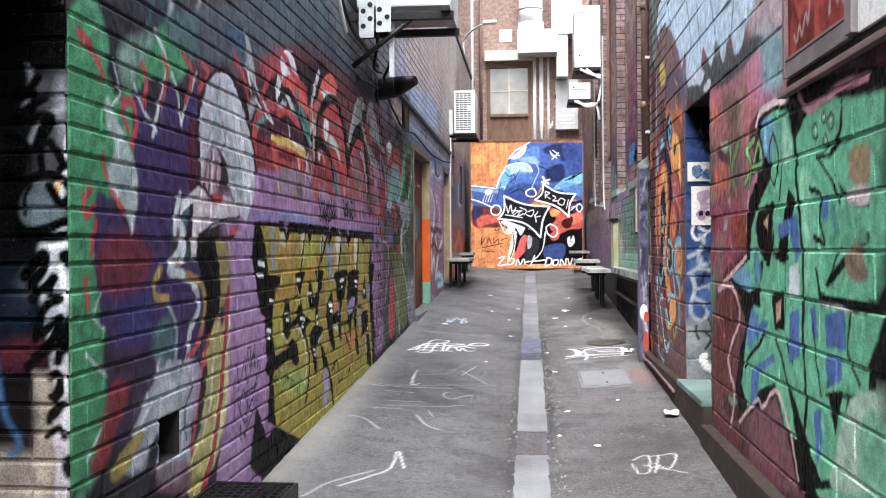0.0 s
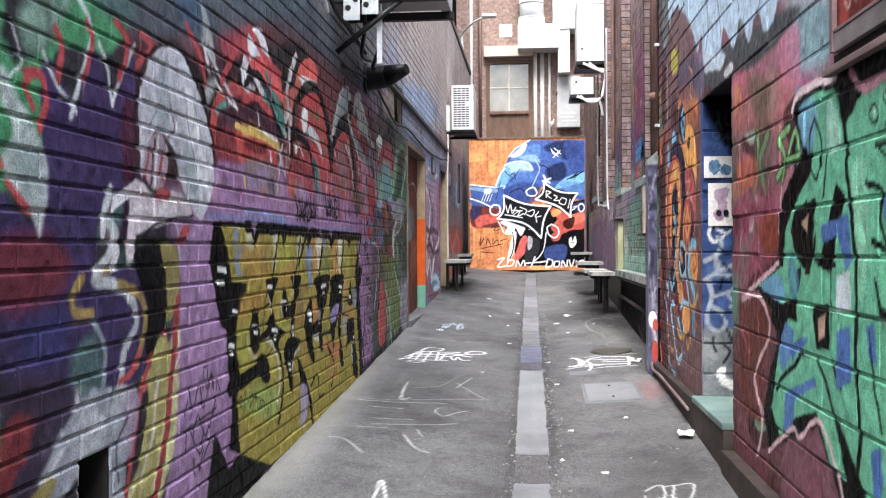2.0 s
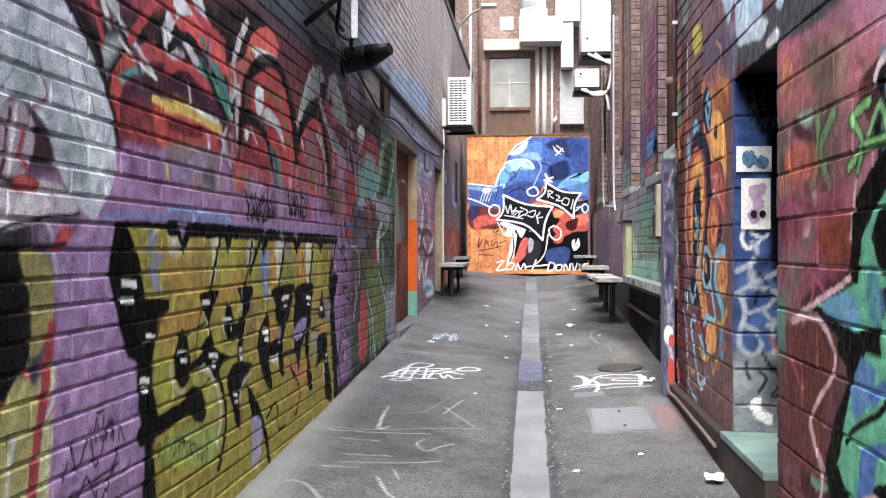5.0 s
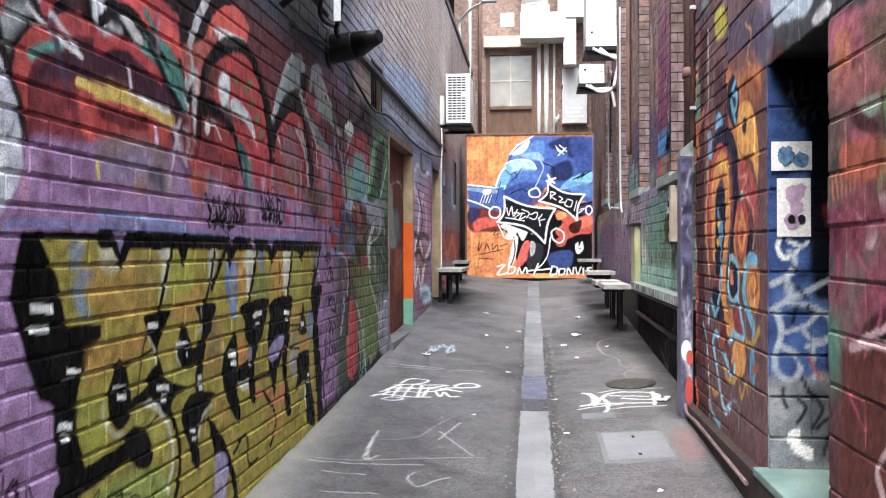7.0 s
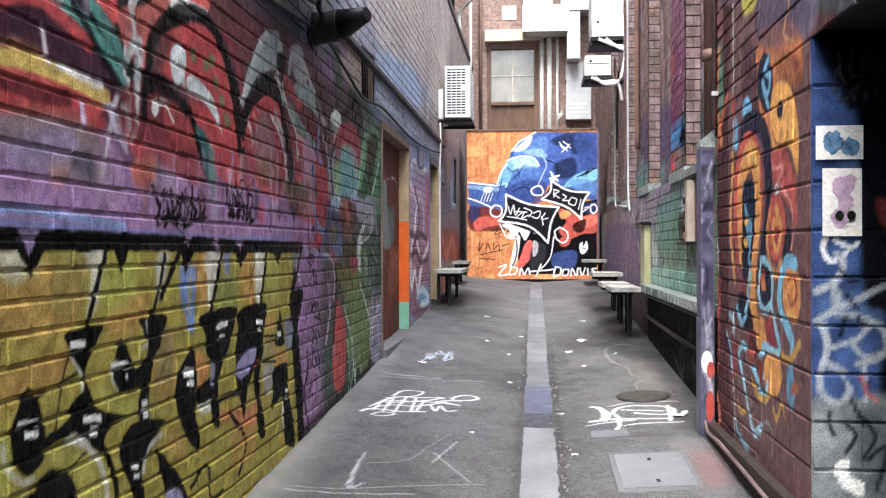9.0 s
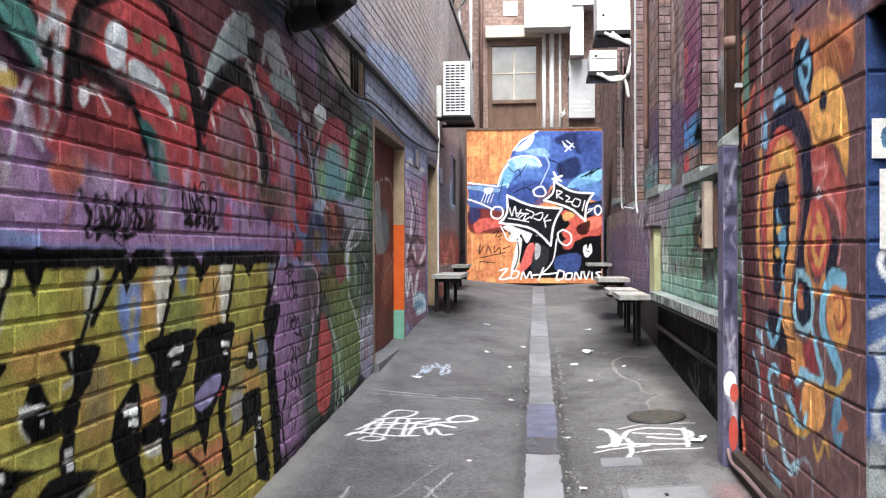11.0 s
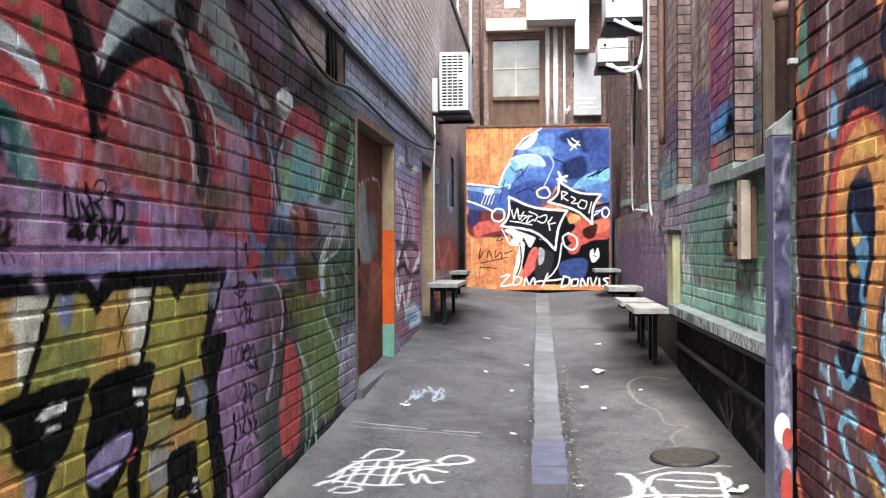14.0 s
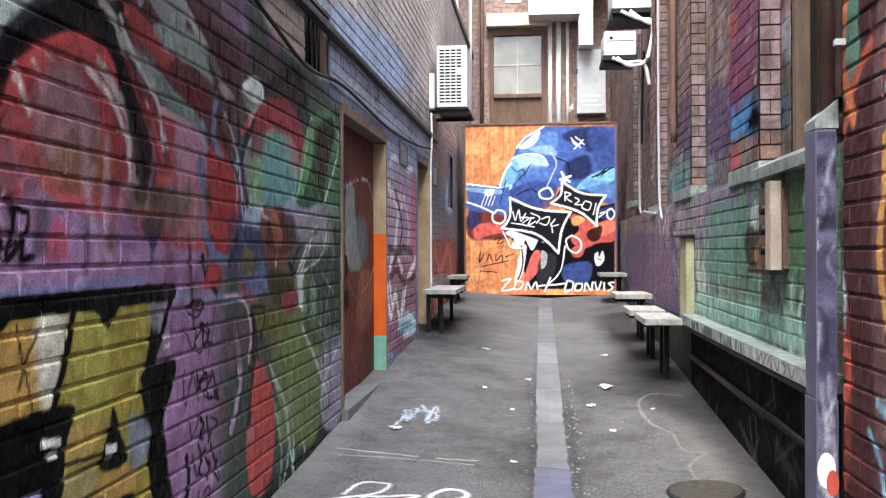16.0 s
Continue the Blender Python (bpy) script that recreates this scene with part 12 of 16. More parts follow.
LEFT.line("#2c2a38", .018, (13.795, 3.304, 13.812, 3.23, 13.697, 3.116), .01, .75)
LEFT.line("#3f3d4c", .018, (13.977, 3.307, 14.057, 3.26, 13.81, 3.141), .01, .75)
LEFT.line("#5a5a70", .019, (14.166, 3.309, 14.282, 3.225, 14.369, 3.116), .01, .75)
LEFT.line("#2c2a38", .019, (14.364, 3.312, 14.379, 3.243, 14.415, 3.153), .01, .75)
LEFT.line("#3f3d4c", .019, (14.57, 3.315, 14.725, 3.245, 14.67, 3.123), .01, .75)
LEFT.line("#5a5a70", .02, (14.786, 3.318, 14.908, 3.268, 14.795, 3.158), .01, .75)
LEFT.line("#2c2a38", .02, (15.011, 3.322, 15.09, 3.239, 14.789, 3.086), .01, .75)
LEFT.line("#3f3d4c", .021, (15.247, 3.325, 15.305, 3.223, 15.26, 3.087), .01, .75)
LEFT.line("#dfe4ec", .036, (12.867, 3.677, 12.948, 3.574), .03, .5)
LEFT.line("#5f7ab0", .031, (11.842, 3.625, 11.903, 3.535), .03, .5)
LEFT.line("#c9ced8", .03, (11.443, 3.591, 11.498, 3.506), .03, .5)
LEFT.line("#a8744a", .038, (13.329, 3.703, 13.42, 3.594), .03, .5)
LEFT.line("#dfe4ec", .037, (13.024, 3.834, 13.109, 3.73), .03, .5)
LEFT.line("#5f7ab0", .043, (14.441, 3.67, 14.558, 3.546), .03, .5)
LEFT.line("#c9ced8", .041, (13.96, 3.803, 14.065, 3.687), .03, .5)
LEFT.line("#a8744a", .03, (11.476, 3.56, 11.531, 3.474), .03, .5)
LEFT.line("#dfe4ec", .032, (11.95, 3.518, 12.013, 3.425), .03, .5)
LEFT.line("#5f7ab0", .036, (12.925, 3.817, 13.007, 3.715), .03, .5)
LEFT.line("#c9ced8", .033, (12.213, 3.741, 12.281, 3.648), .03, .5)
LEFT.line("#a8744a", .039, (13.526, 3.619, 13.622, 3.507), .03, .5)
LEFT.line("#dfe4ec", .043, (14.275, 3.819, 14.387, 3.699), .03, .5)
LEFT.line("#5f7ab0", .044, (14.629, 3.885, 14.75, 3.761), .03, .5)
LEFT.line("#c9ced8", .04, (13.721, 3.696, 13.82, 3.583), .03, .5)
LEFT.line("#a8744a", .041, (14.028, 3.91, 14.135, 3.795), .03, .5)
LEFT.fill("#a884a4", (13.343, 2.837, 15.097, 2.848, 15.056, 1.194, 13.308, 1.115), .02, .6)
LEFT.fill("#b8a4c0", (13.371, 2.687, 14.007, 2.747, 13.974, 1.27, 13.34, 1.213), .03, .6)
LEFT.fill("#8fa4cc", (13.346, 2.964, 15.239, 3.035, 15.234, 2.83, 13.342, 2.786), .02, .9)
LEFT.line("#f0ecf0", .014, (14.671, 2.287, 14.796, 2.113, 14.652, 1.934, 14.499, 1.761), .01, .85)
LEFT.line("#5a3f6a", .012, (13.485, 2.574, 13.369, 2.412, 13.309, 2.257, 13.475, 2.109), .01, .85)
LEFT.line("#d84a7a", .014, (14.406, 2.173, 14.366, 2.001, 14.493, 1.829, 14.318, 1.661), .01, .85)
LEFT.line("#e8e0ea", .013, (14.046, 1.946, 14, 1.781, 13.857, 1.622, 14.182, 1.444), .01, .85)
LEFT.line("#6a4a7c", .014, (14.443, 2.35, 14.378, 2.176, 14.453, 2.006, 14.469, 1.834), .01, .85)
LEFT.line("#f0ecf0", .013, (13.725, 2.665, 13.605, 2.497, 13.874, 2.354, 13.596, 2.183), .01, .85)
LEFT.line("#5a3f6a", .013, (14.052, 2.502, 13.924, 2.331, 13.858, 2.166, 14.007, 2.006), .01, .85)
LEFT.line("#d84a7a", .012, (13.65, 2.635, 13.494, 2.467, 13.471, 2.31, 13.637, 2.161), .01, .85)
LEFT.line("#e8e0ea", .012, (13.508, 2.627, 13.485, 2.471, 13.455, 2.314, 13.564, 2.163), .01, .85)
LEFT.line("#6a4a7c", .012, (13.49, 2.272, 13.447, 2.116, 13.248, 1.96, 13.631, 1.806), .01, .85)
LEFT.line("#f0ecf0", .013, (13.717, 2.576, 13.703, 2.417, 13.533, 2.251, 13.748, 2.1), .01, .85)
LEFT.line("#5a3f6a", .013, (13.892, 2.561, 13.703, 2.388, 14.014, 2.241, 13.803, 2.073), .01, .85)
LEFT.line("#d84a7a", .014, (14.549, 2.253, 14.76, 2.082, 14.414, 1.904, 14.437, 1.732), .01, .85)
LEFT.line("#e8e0ea", .013, (13.765, 1.889, 13.815, 1.728, 13.675, 1.573, 13.619, 1.418), .01, .85)
LEFT.line("#6a4a7c", .014, (14.37, 1.729, 14.409, 1.557, 14.063, 1.405, 14.179, 1.231), .01, .85)
LEFT.line("#f0ecf0", .012, (13.545, 2.492, 13.365, 2.327, 13.313, 2.173, 13.586, 2.025), .01, .85)
LEFT.line("#5a3f6a", .014, (14.742, 2.542, 14.983, 2.375, 14.718, 2.186, 14.858, 2.01), .01, .85)
LEFT.line("#d84a7a", .014, (14.751, 1.754, 14.517, 1.584, 14.613, 1.405, 14.784, 1.218), .01, .85)
LEFT.line("#e8e0ea", .014, (14.823, 2.668, 14.714, 2.483, 15.06, 2.32, 14.648, 2.127), .01, .85)
LEFT.line("#6a4a7c", .013, (13.948, 2.359, 14.022, 2.198, 14.191, 2.036, 13.824, 1.87), .01, .85)
LEFT.line("#7cc4dc", .022, (14.487, 1.253, 14.689, 1.151, 14.364, 1.063), .01, .85)
LEFT.line("#2a2438", .022, (14.66, 1.294, 14.869, 1.191, 14.532, 1.1), .01, .85)
LEFT.line("#f0f0f0", .022, (14.824, 1.341, 15.04, 1.237, 14.692, 1.142), .01, .85)
LEFT.line("#c8487a", .02, (13.951, 1.427, 14.131, 1.334, 13.841, 1.245), .01, .85)
LEFT.line("#7cc4dc", .022, (14.559, 1.322, 14.764, 1.22, 14.434, 1.129), .01, .85)
LEFT.line("#2a2438", .02, (13.73, 1.455, 13.9, 1.365, 13.625, 1.277), .01, .85)
LEFT.line("#f0f0f0", .022, (14.454, 1.292, 14.655, 1.191, 14.332, 1.102), .01, .85)
LEFT.line("#c8487a", .022, (14.438, 1.356, 14.638, 1.257, 14.317, 1.165), .01, .85)
LEFT.line("#7cc4dc", .021, (14.066, 1.442, 14.251, 1.348, 13.954, 1.257), .01, .85)
LEFT.line("#2a2438", .022, (14.441, 1.46, 14.641, 1.363, 14.319, 1.268), .01, .85)
LEFT.line("#f0f0f0", .021, (14.03, 1.278, 14.213, 1.181, 13.919, 1.096), .01, .85)
LEFT.line("#c8487a", .021, (14.383, 1.442, 14.58, 1.345, 14.262, 1.251), .01, .85)
LEFT.line("#1c141e", .011, (8.651, 1.709, 8.742, 1.671, 8.67, 1.638, 8.591, 1.676, 8.651, 1.709), .006)
LEFT.line("#1c141e", .011, (8.571, 1.59, 8.649, 1.514, 8.69, 1.591), .006)
LEFT.line("#1c141e", .012, (8.731, 1.598, 8.814, 1.549, 8.729, 1.494, 8.669, 1.542, 8.751, 1.582), .006)
LEFT.line("#1c141e", .011, (8.55, 1.435, 8.568, 1.305, 8.647, 1.413, 8.707, 1.305), .006)
LEFT.line("#1c141e", .012, (8.708, 1.378, 8.855, 1.38, 8.769, 1.313, 8.898, 1.285), .006)
LEFT.line("#1c141e", .011, (8.606, 1.243, 8.645, 1.166, 8.727, 1.244, 8.788, 1.147), .006)
LEFT.line("#1c141e", .012, (8.832, 1.216, 8.919, 1.175, 8.831, 1.132), .006)
LEFT.line("#1c141e", .012, (8.644, 1.094, 8.683, 1, 8.766, 1.081, 8.829, .991), .006)
LEFT.line("#1c141e", .012, (8.703, .938, 8.661, .844, 8.807, .934, 8.849, .821), .006)
LEFT.line("#1c141e", .012, (8.895, 1.026, 8.961, .923), .006)
LEFT.line("#1c141e", .011, (8.641, .804, 8.743, .813, 8.7, .719), .006)
LEFT.line("#1c141e", .012, (8.827, .795, 8.784, .745), .006)
LEFT.line("#241a28", .01, (4.614, 1.041, 4.623, 1.119, 4.662, 1.037, 4.674, 1.115), .006)
LEFT.line("#241a28", .01, (4.693, 1.037, 4.705, 1.084, 4.737, 1.085, 4.731, 1.028), .006)
LEFT.line("#241a28", .01, (4.75, 1.09, 4.744, 1.016), .006)
LEFT.line("#241a28", .01, (4.718, 1.078, 4.783, 1.069), .006)
LEFT.line("#241a28", .01, (4.783, 1.015, 4.796, 1.063, 4.824, 1.005), .006)
LEFT.line("#241a28", .01, (4.62, 1.135, 4.668, 1.133), .006)
# left wall past the door
LEFT.fill("#8f9ab8", (13.316, 3.036, 15.382, 3.076, 15.37, 2.621, 13.307, 2.58), .1, alpha=0.75)
LEFT.fill("#a88ea8", (13.305, 2.504, 15.369, 2.59, 15.347, 1.739, 13.29, 1.772), .08, alpha=0.8)
LEFT.fill("#9a6474", (13.29, 1.772, 15.345, 1.677, 15.324, .862, 13.276, 1.068), .08, alpha=0.75)
LEFT.fill("#b84a68", (14.915, 2.65, 15.466, 2.628, 15.347, 1.739, 14.98, 1.745), .05, alpha=0.7)
LEFT.fill("#6aa8c8", (14.083, 1.263, 15.057, 1.243, 15.142, 1.016, 14.227, 1.051), .05, alpha=0.85)
LEFT.fill("#8a8488", (16.664, 2.994, 21.056, 3.305, 21.004, 2.038, 16.635, 2.001), .1, alpha=0.8)
LEFT.fill("#9a4a44", (16.635, 2.001, 20.046, 2.048, 20.024, 1.483, 16.622, 1.564), .08, alpha=0.8)
LEFT.fill("#a8a0a4", (16.622, 1.564, 20.024, 1.483, 20.015, 1.255, 16.616, 1.366), .06, alpha=0.8)
LEFT.fill("#a8c8dc", (18.627, 2.887, 19.503, 2.994, 19.485, 2.509, 18.614, 2.514), .04, alpha=0.8)
LEFT.line("#e6e2e6", .09, (13.429, 2.488, 13.962, 2.306, 13.814, 1.978, 13.477, 1.718, 13.6, 1.401), .03, alpha=0.9)
LEFT.line("#e6e2e6", .08099999999999999, (14.414, 2.441, 13.887, 2.141, 13.882, 1.898, 14.242, 1.712), .03, alpha=0.9)
LEFT.line("#f0eef0", .09, (13.348, 1.568, 13.532, 1.301, 13.804, 1.496, 14.082, 1.23, 14.313, 1.473), .03, alpha=0.9)
LEFT.line("#f0eef0", .09, (14.31, 1.332, 14.553, 1.578, 15.07, 1.744, 15.302, 1.834), .03, alpha=0.9)
LEFT.line("#d0a8c0", .09, (13.491, 2.389, 14.259, 2.421, 14.732, 2.163, 14.479, 1.868), .03, alpha=0.9)
LEFT.line("#4a3440", .08099999999999999, (13.418, 1.924, 13.953, 1.892, 14.402, 1.926, 14.984, 1.879), .03, alpha=0.9)
LEFT.line("#4a3440", .07200000000000001, (13.825, 2.461, 14.253, 2.151, 14.025, 1.925, 13.674, 1.766), .03, alpha=0.9)
LEFT.line("#3a2c34", .07200000000000001, (13.476, 1.666, 13.948, 1.707, 14.394, 1.583, 15.157, 1.619), .03, alpha=0.9)
LEFT.line("#d8eaf2", .09, (14.008, 1.186, 14.626, 1.224, 15.235, 1.07, 14.381, 1.059), .03, alpha=0.9)
LEFT.line("#c86a60", .18, (17.133, 1.932, 17.812, 1.622, 18.759, 1.936, 19.451, 1.586), .03, alpha=0.9)
LEFT.line("#d8d4d8", .07200000000000001, (13.497, 2.699, 13.832, 2.784, 14.265, 2.714, 15.006, 2.779), .03, alpha=0.9)
# dust and stains on the asphalt, with darker patches by the drain and benches
GROUND.fill("#a8a498", (-1.50, 3.2, -1.36, 3.2, -1.40, 6.0, -1.42, 9.0, -1.50, 9.0), .14, alpha=0.5)
GROUND.fill("#9c9890", (.80, 9.5, .99, 9.5, .97, 13, .86, 13), .2, alpha=0.3)
GROUND.fill("#1a191b", (.05, 6.5, .09, 6.5, .10, 12.0, .05, 12.0), .05, alpha=0.55)
GROUND.fill("#1a191b", (-.21, 5.5, -.175, 5.5, -.175, 14, -.20, 14), .05, alpha=0.5)
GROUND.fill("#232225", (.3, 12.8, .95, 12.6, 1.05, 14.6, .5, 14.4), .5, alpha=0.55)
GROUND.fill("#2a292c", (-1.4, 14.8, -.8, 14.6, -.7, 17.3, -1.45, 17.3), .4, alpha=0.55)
GROUND.fill("#9a968e", (-.2, 16.4, .4, 16.4, .4, 17.4, -.2, 17.4), .4, alpha=0.25)
GROUND.fill("#232225", (-1.2, 7.2, -.7, 7.0, -.6, 8.6, -1.1, 8.8), .5, alpha=0.3)
GROUND.fill("#232225", (.3, 5.2, .8, 5.0, .8, 6.6, .4, 6.4), .4, alpha=0.3)
# hoarding: creature mural
MURAL.line("#b8601c", .017, (-1.093, 3.901, -1.102, 3.419, -1.089, 2.91), .02, .5)
MURAL.line("#f0b060", .009, (-.752, 3.895, -.781, 3.415, -.731, 2.906), .02, .5)
MURAL.line("#c8701f", .012, (-1.074, 3.9, -1.048, 3.418, -1.08, 2.91), .02, .5)
MURAL.line("#e8a850", .016, (-.568, 3.892, -.562, 3.412, -.597, 2.904), .02, .5)
MURAL.line("#b8601c", .023, (-.744, 3.895, -.744, 3.414, -.73, 2.906), .02, .5)
MURAL.line("#f0b060", .009, (-.712, 3.894, -.699, 3.413, -.709, 2.906), .02, .5)
MURAL.line("#c8701f", .008, (-1.037, 3.9, -1.018, 3.418, -1.043, 2.909), .02, .5)
MURAL.line("#e8a850", .024, (-.67, 3.893, -.66, 3.413, -.643, 2.905), .02, .5)
MURAL.line("#b8601c", .022, (-.955, 3.898, -.959, 3.417, -.926, 2.908), .02, .5)
MURAL.line("#f0b060", .009, (-.53, 3.891, -.552, 3.411, -.555, 2.904), .02, .5)
MURAL.line("#c8701f", .015, (-.455, 3.89, -.45, 3.41, -.473, 2.903), .02, .5)
MURAL.line("#e8a850", .015, (-.856, 3.896, -.866, 3.416, -.853, 2.907), .02, .5)
MURAL.line("#b8601c", .024, (-.788, 3.895, -.78, 3.415, -.76, 2.906), .02, .5)
MURAL.line("#f0b060", .026, (-.55, 3.891, -.542, 3.411, -.578, 2.904), .02, .5)
MURAL.line("#c8701f", .025, (-.546, 3.891, -.526, 3.411, -.545, 2.904), .02, .5)
MURAL.line("#e8a850", .011, (-.675, 3.893, -.658, 3.413, -.673, 2.905), .02, .5)
MURAL.line("#b8601c", .009, (-1.051, 3.9, -1.033, 3.418, -1.019, 2.909), .02, .5)
MURAL.line("#f0b060", .022, (-1.224, 3.903, -1.231, 3.421, -1.254, 2.911), .02, .5)
MURAL.line("#c8701f", .022, (-1.043, 3.9, -1.024, 3.418, -1.081, 2.91), .02, .5)
MURAL.line("#e8a850", .008, (-.762, 3.895, -.751, 3.414, -.778, 2.906), .02, .5)
MURAL.line("#b8601c", .025, (-.529, 3.891, -.53, 3.411, -.496, 2.903), .02, .5)
MURAL.line("#f0b060", .009, (-1.03, 3.899, -1.026, 3.418, -1.068, 2.909), .02, .5)
MURAL.line("#b8601c", .015, (-1.116, 2.076, -1.112, 1.66, -1.145, 1.271), .02, .5)
MURAL.line("#f2b868", .023, (-1.246, 2.077, -1.258, 1.66, -1.214, 1.271), .02, .5)
MURAL.line("#c8701f", .014, (-.535, 2.074, -.539, 1.659, -.537, 1.271), .02, .5)
MURAL.line("#b8601c", .018, (-.745, 2.075, -.743, 1.659, -.739, 1.271), .02, .5)
MURAL.line("#f2b868", .017, (-.499, 2.074, -.504, 1.659, -.486, 1.272), .02, .5)
MURAL.line("#c8701f", .013, (-1.083, 2.076, -1.058, 1.66, -1.084, 1.271), .02, .5)
MURAL.line("#b8601c", .008, (-.824, 2.075, -.83, 1.659, -.821, 1.271), .02, .5)
MURAL.line("#f2b868", .019, (-1.264, 2.077, -1.259, 1.66, -1.3, 1.271), .02, .5)
MURAL.line("#c8701f", .016, (-.758, 2.075, -.75, 1.659, -.772, 1.271), .02, .5)
MURAL.line("#b8601c", .021, (-.692, 2.074, -.72, 1.659, -.728, 1.271), .02, .5)
MURAL.line("#f2b868", .025, (-.718, 2.075, -.733, 1.659, -.724, 1.271), .02, .5)
MURAL.line("#c8701f", .013, (-.787, 2.075, -.796, 1.659, -.804, 1.271), .02, .5)
MURAL.line("#b8601c", .018, (-.973, 2.076, -.986, 1.66, -.985, 1.271), .02, .5)
MURAL.line("#f2b868", .008, (-.638, 2.074, -.636, 1.659, -.624, 1.271), .02, .5)
MURAL.line("#c8701f", .012, (-1.022, 2.076, -1.007, 1.66, -1.045, 1.271), .02, .5)
MURAL.line("#b8601c", .015, (-1.125, 2.076, -1.115, 1.66, -1.157, 1.271), .02, .5)
MURAL.fill("#2f5fae", (-.095, 3.92, 1.066, 3.9, 1.061, 2.614, .629, 2.754, .176, 2.942, -.283, 2.487, -1.298, 2.495, -1.334, 2.959, -.787, 2.971, -.601, 3.366, -.508, 3.595, -.37, 3.778), .01, 1, False)
MURAL.fill("#1c2c58", (.27, 3.813, .633, 3.898, .949, 3.756, .903, 3.556, .632, 3.505, .542, 3.625, .269, 3.675), .05, .9)
MURAL.fill("#16244c", (.268, 3.308, .631, 3.441, .675, 3.12, .358, 3.05), .06, .85)
MURAL.fill("#244a94", (.633, 3.853, 1.039, 3.8, 1.037, 3.207, .811, 3.21), .06, .8)
MURAL.fill("#4f86c8", (-.37, 3.685, .088, 3.843, .132, 3.567, -.188, 3.517, -.463, 3.502), .04, .8)
MURAL.fill("#dfe6ee", (-.481, 3.576, -.278, 3.758, -.131, 3.847, -.187, 3.682, -.325, 3.574), .015)
MURAL.fill("#8fb8dc", (-.316, 3.574, .041, 3.605, .132, 3.448, -.142, 3.479), .03, .8)
MURAL.fill("#a9d2ea", (-.601, 3.394, -.371, 3.483, -.115, 3.451, -.024, 3.257, -.28, 3.223, -.51, 3.18), .03, .95)
MURAL.fill("#6fb4dc", (-.712, 3.229, -.555, 3.393, -.464, 3.226, -.603, 2.951, -.759, 2.971), .03, .95)
MURAL.fill("#3f74bc", (-.464, 3.226, -.051, 3.267, .039, 3.036, -.099, 2.807, -.511, 2.95), .05, .8)
MURAL.fill("#1e3f86", (-.603, 2.905, -.189, 3.038, .13, 2.943, .038, 2.622, -.283, 2.579, -.558, 2.673), .05, .8)
MURAL.fill("#7cc4e4", (.675, 3.12, 1.046, 3.225, 1.045, 3.024, .72, 2.936, .448, 2.894), .02, .95)
MURAL.fill("#4f8fd0", (.539, 3.03, 1.045, 2.979, 1.044, 2.751, .719, 2.799), .04, .7)
MURAL.fill("#3b5f9f", (-1.297, 2.726, -.742, 2.583, -.789, 2.444, -1.298, 2.569), .04, .9)
MURAL.fill("#8fb4d8", (-1.334, 2.94, -.787, 2.897, -.834, 2.815, -1.334, 2.884), .015, .9)
MURAL.fill("#7f2a22", (-1.298, 2.513, -.651, 2.443, -.606, 2.12, -1.021, 2.076, -1.3, 2.124), .04)
MURAL.fill("#d8492a", (-1.206, 2.309, -.836, 2.352, -.725, 2.213, -1.021, 2.141, -1.188, 2.077), .03)
MURAL.fill("#2a3a6a", (-1.298, 2.541, -1.113, 2.493, -1.16, 2.308, -1.299, 2.263), .04, .9)
MURAL.fill("#16161c", (-.605, 2.351, 1.062, 2.659, 1.056, 1.273, -.333, 1.272, -.424, 1.659, -.377, 1.935, -.606, 2.074), .02, 1, False)
MURAL.fill("#c8401f", (.337, 2.436, .537, 2.526, .718, 2.342, 1.061, 2.404, 1.059, 2.066, .807, 2.022, .535, 1.931, .354, 2.07, .491, 2.252), .02)
MURAL.fill("#f06a3c", (.718, 2.296, 1.043, 2.367, 1.042, 2.203, .807, 2.131), .02, .9)
MURAL.fill("#e8a040", (.374, 2.409, .537, 2.481, .573, 2.371, .41, 2.298), .015, .9)
MURAL.fill("#d2452a", (.372, 1.932, .581, 2.023, .535, 1.822, .399, 1.794), .02, .9)
MURAL.fill("#2f4f92", (.262, 1.657, .67, 1.702, .624, 1.382, .261, 1.401), .03, .9)
MURAL.fill("#101014", (.627, 2.205, .853, 2.296, .807, 2.067, .644, 2.068), .02, .9)
MURAL.fill("#28407e", (.809, 2.552, 1.061, 2.614, 1.061, 2.431, .862, 2.405), .02, .8)
MURAL.fill("#e2e2e6", (-.688, 2.213, -.56, 2.074, -.606, 1.982, -.423, 1.953, -.376, 2.073, -.267, 1.898, -.147, 2.118, -.102, 2.026, -.01, 2.071, -.146, 2.256), .01)
MURAL.fill("#d84a38", (-.267, 1.842, -.148, 1.897, -.121, 1.658, -.241, 1.474, -.379, 1.382, -.397, 1.474), .01)
MURAL.fill("#e8e4e0", (-.45, 1.935, -.358, 1.953, -.415, 1.566, -.507, 1.382, -.563, 1.382), .008)
MURAL.fill("#3a3a40", (-.102, 1.842, .126, 1.795, .061, 1.474, -.104, 1.336, -.195, 1.474), .02, .9)
MURAL.fill("#c9c9cc", (-.12, 1.888, -.029, 1.842, -.048, 1.658, -.121, 1.612), .012, .8)
MURAL.line("#101014", .022, (-.441, 1.972, -.424, 1.659, -.517, 1.382), .006)
MURAL.line("#f2f2f0", .022, (-.744, 2.213, -.67, 2.074, -.606, 1.954, -.377, 1.935), .006)
MURAL.line("#f2f2f0", .022, (.263, 1.978, .216, 1.657, .125, 1.474, -.031, 1.336), .006)
MURAL.line("#f4f4f2", .03, (-1.334, 2.996, -1.018, 2.955, -.787, 2.925), .006)
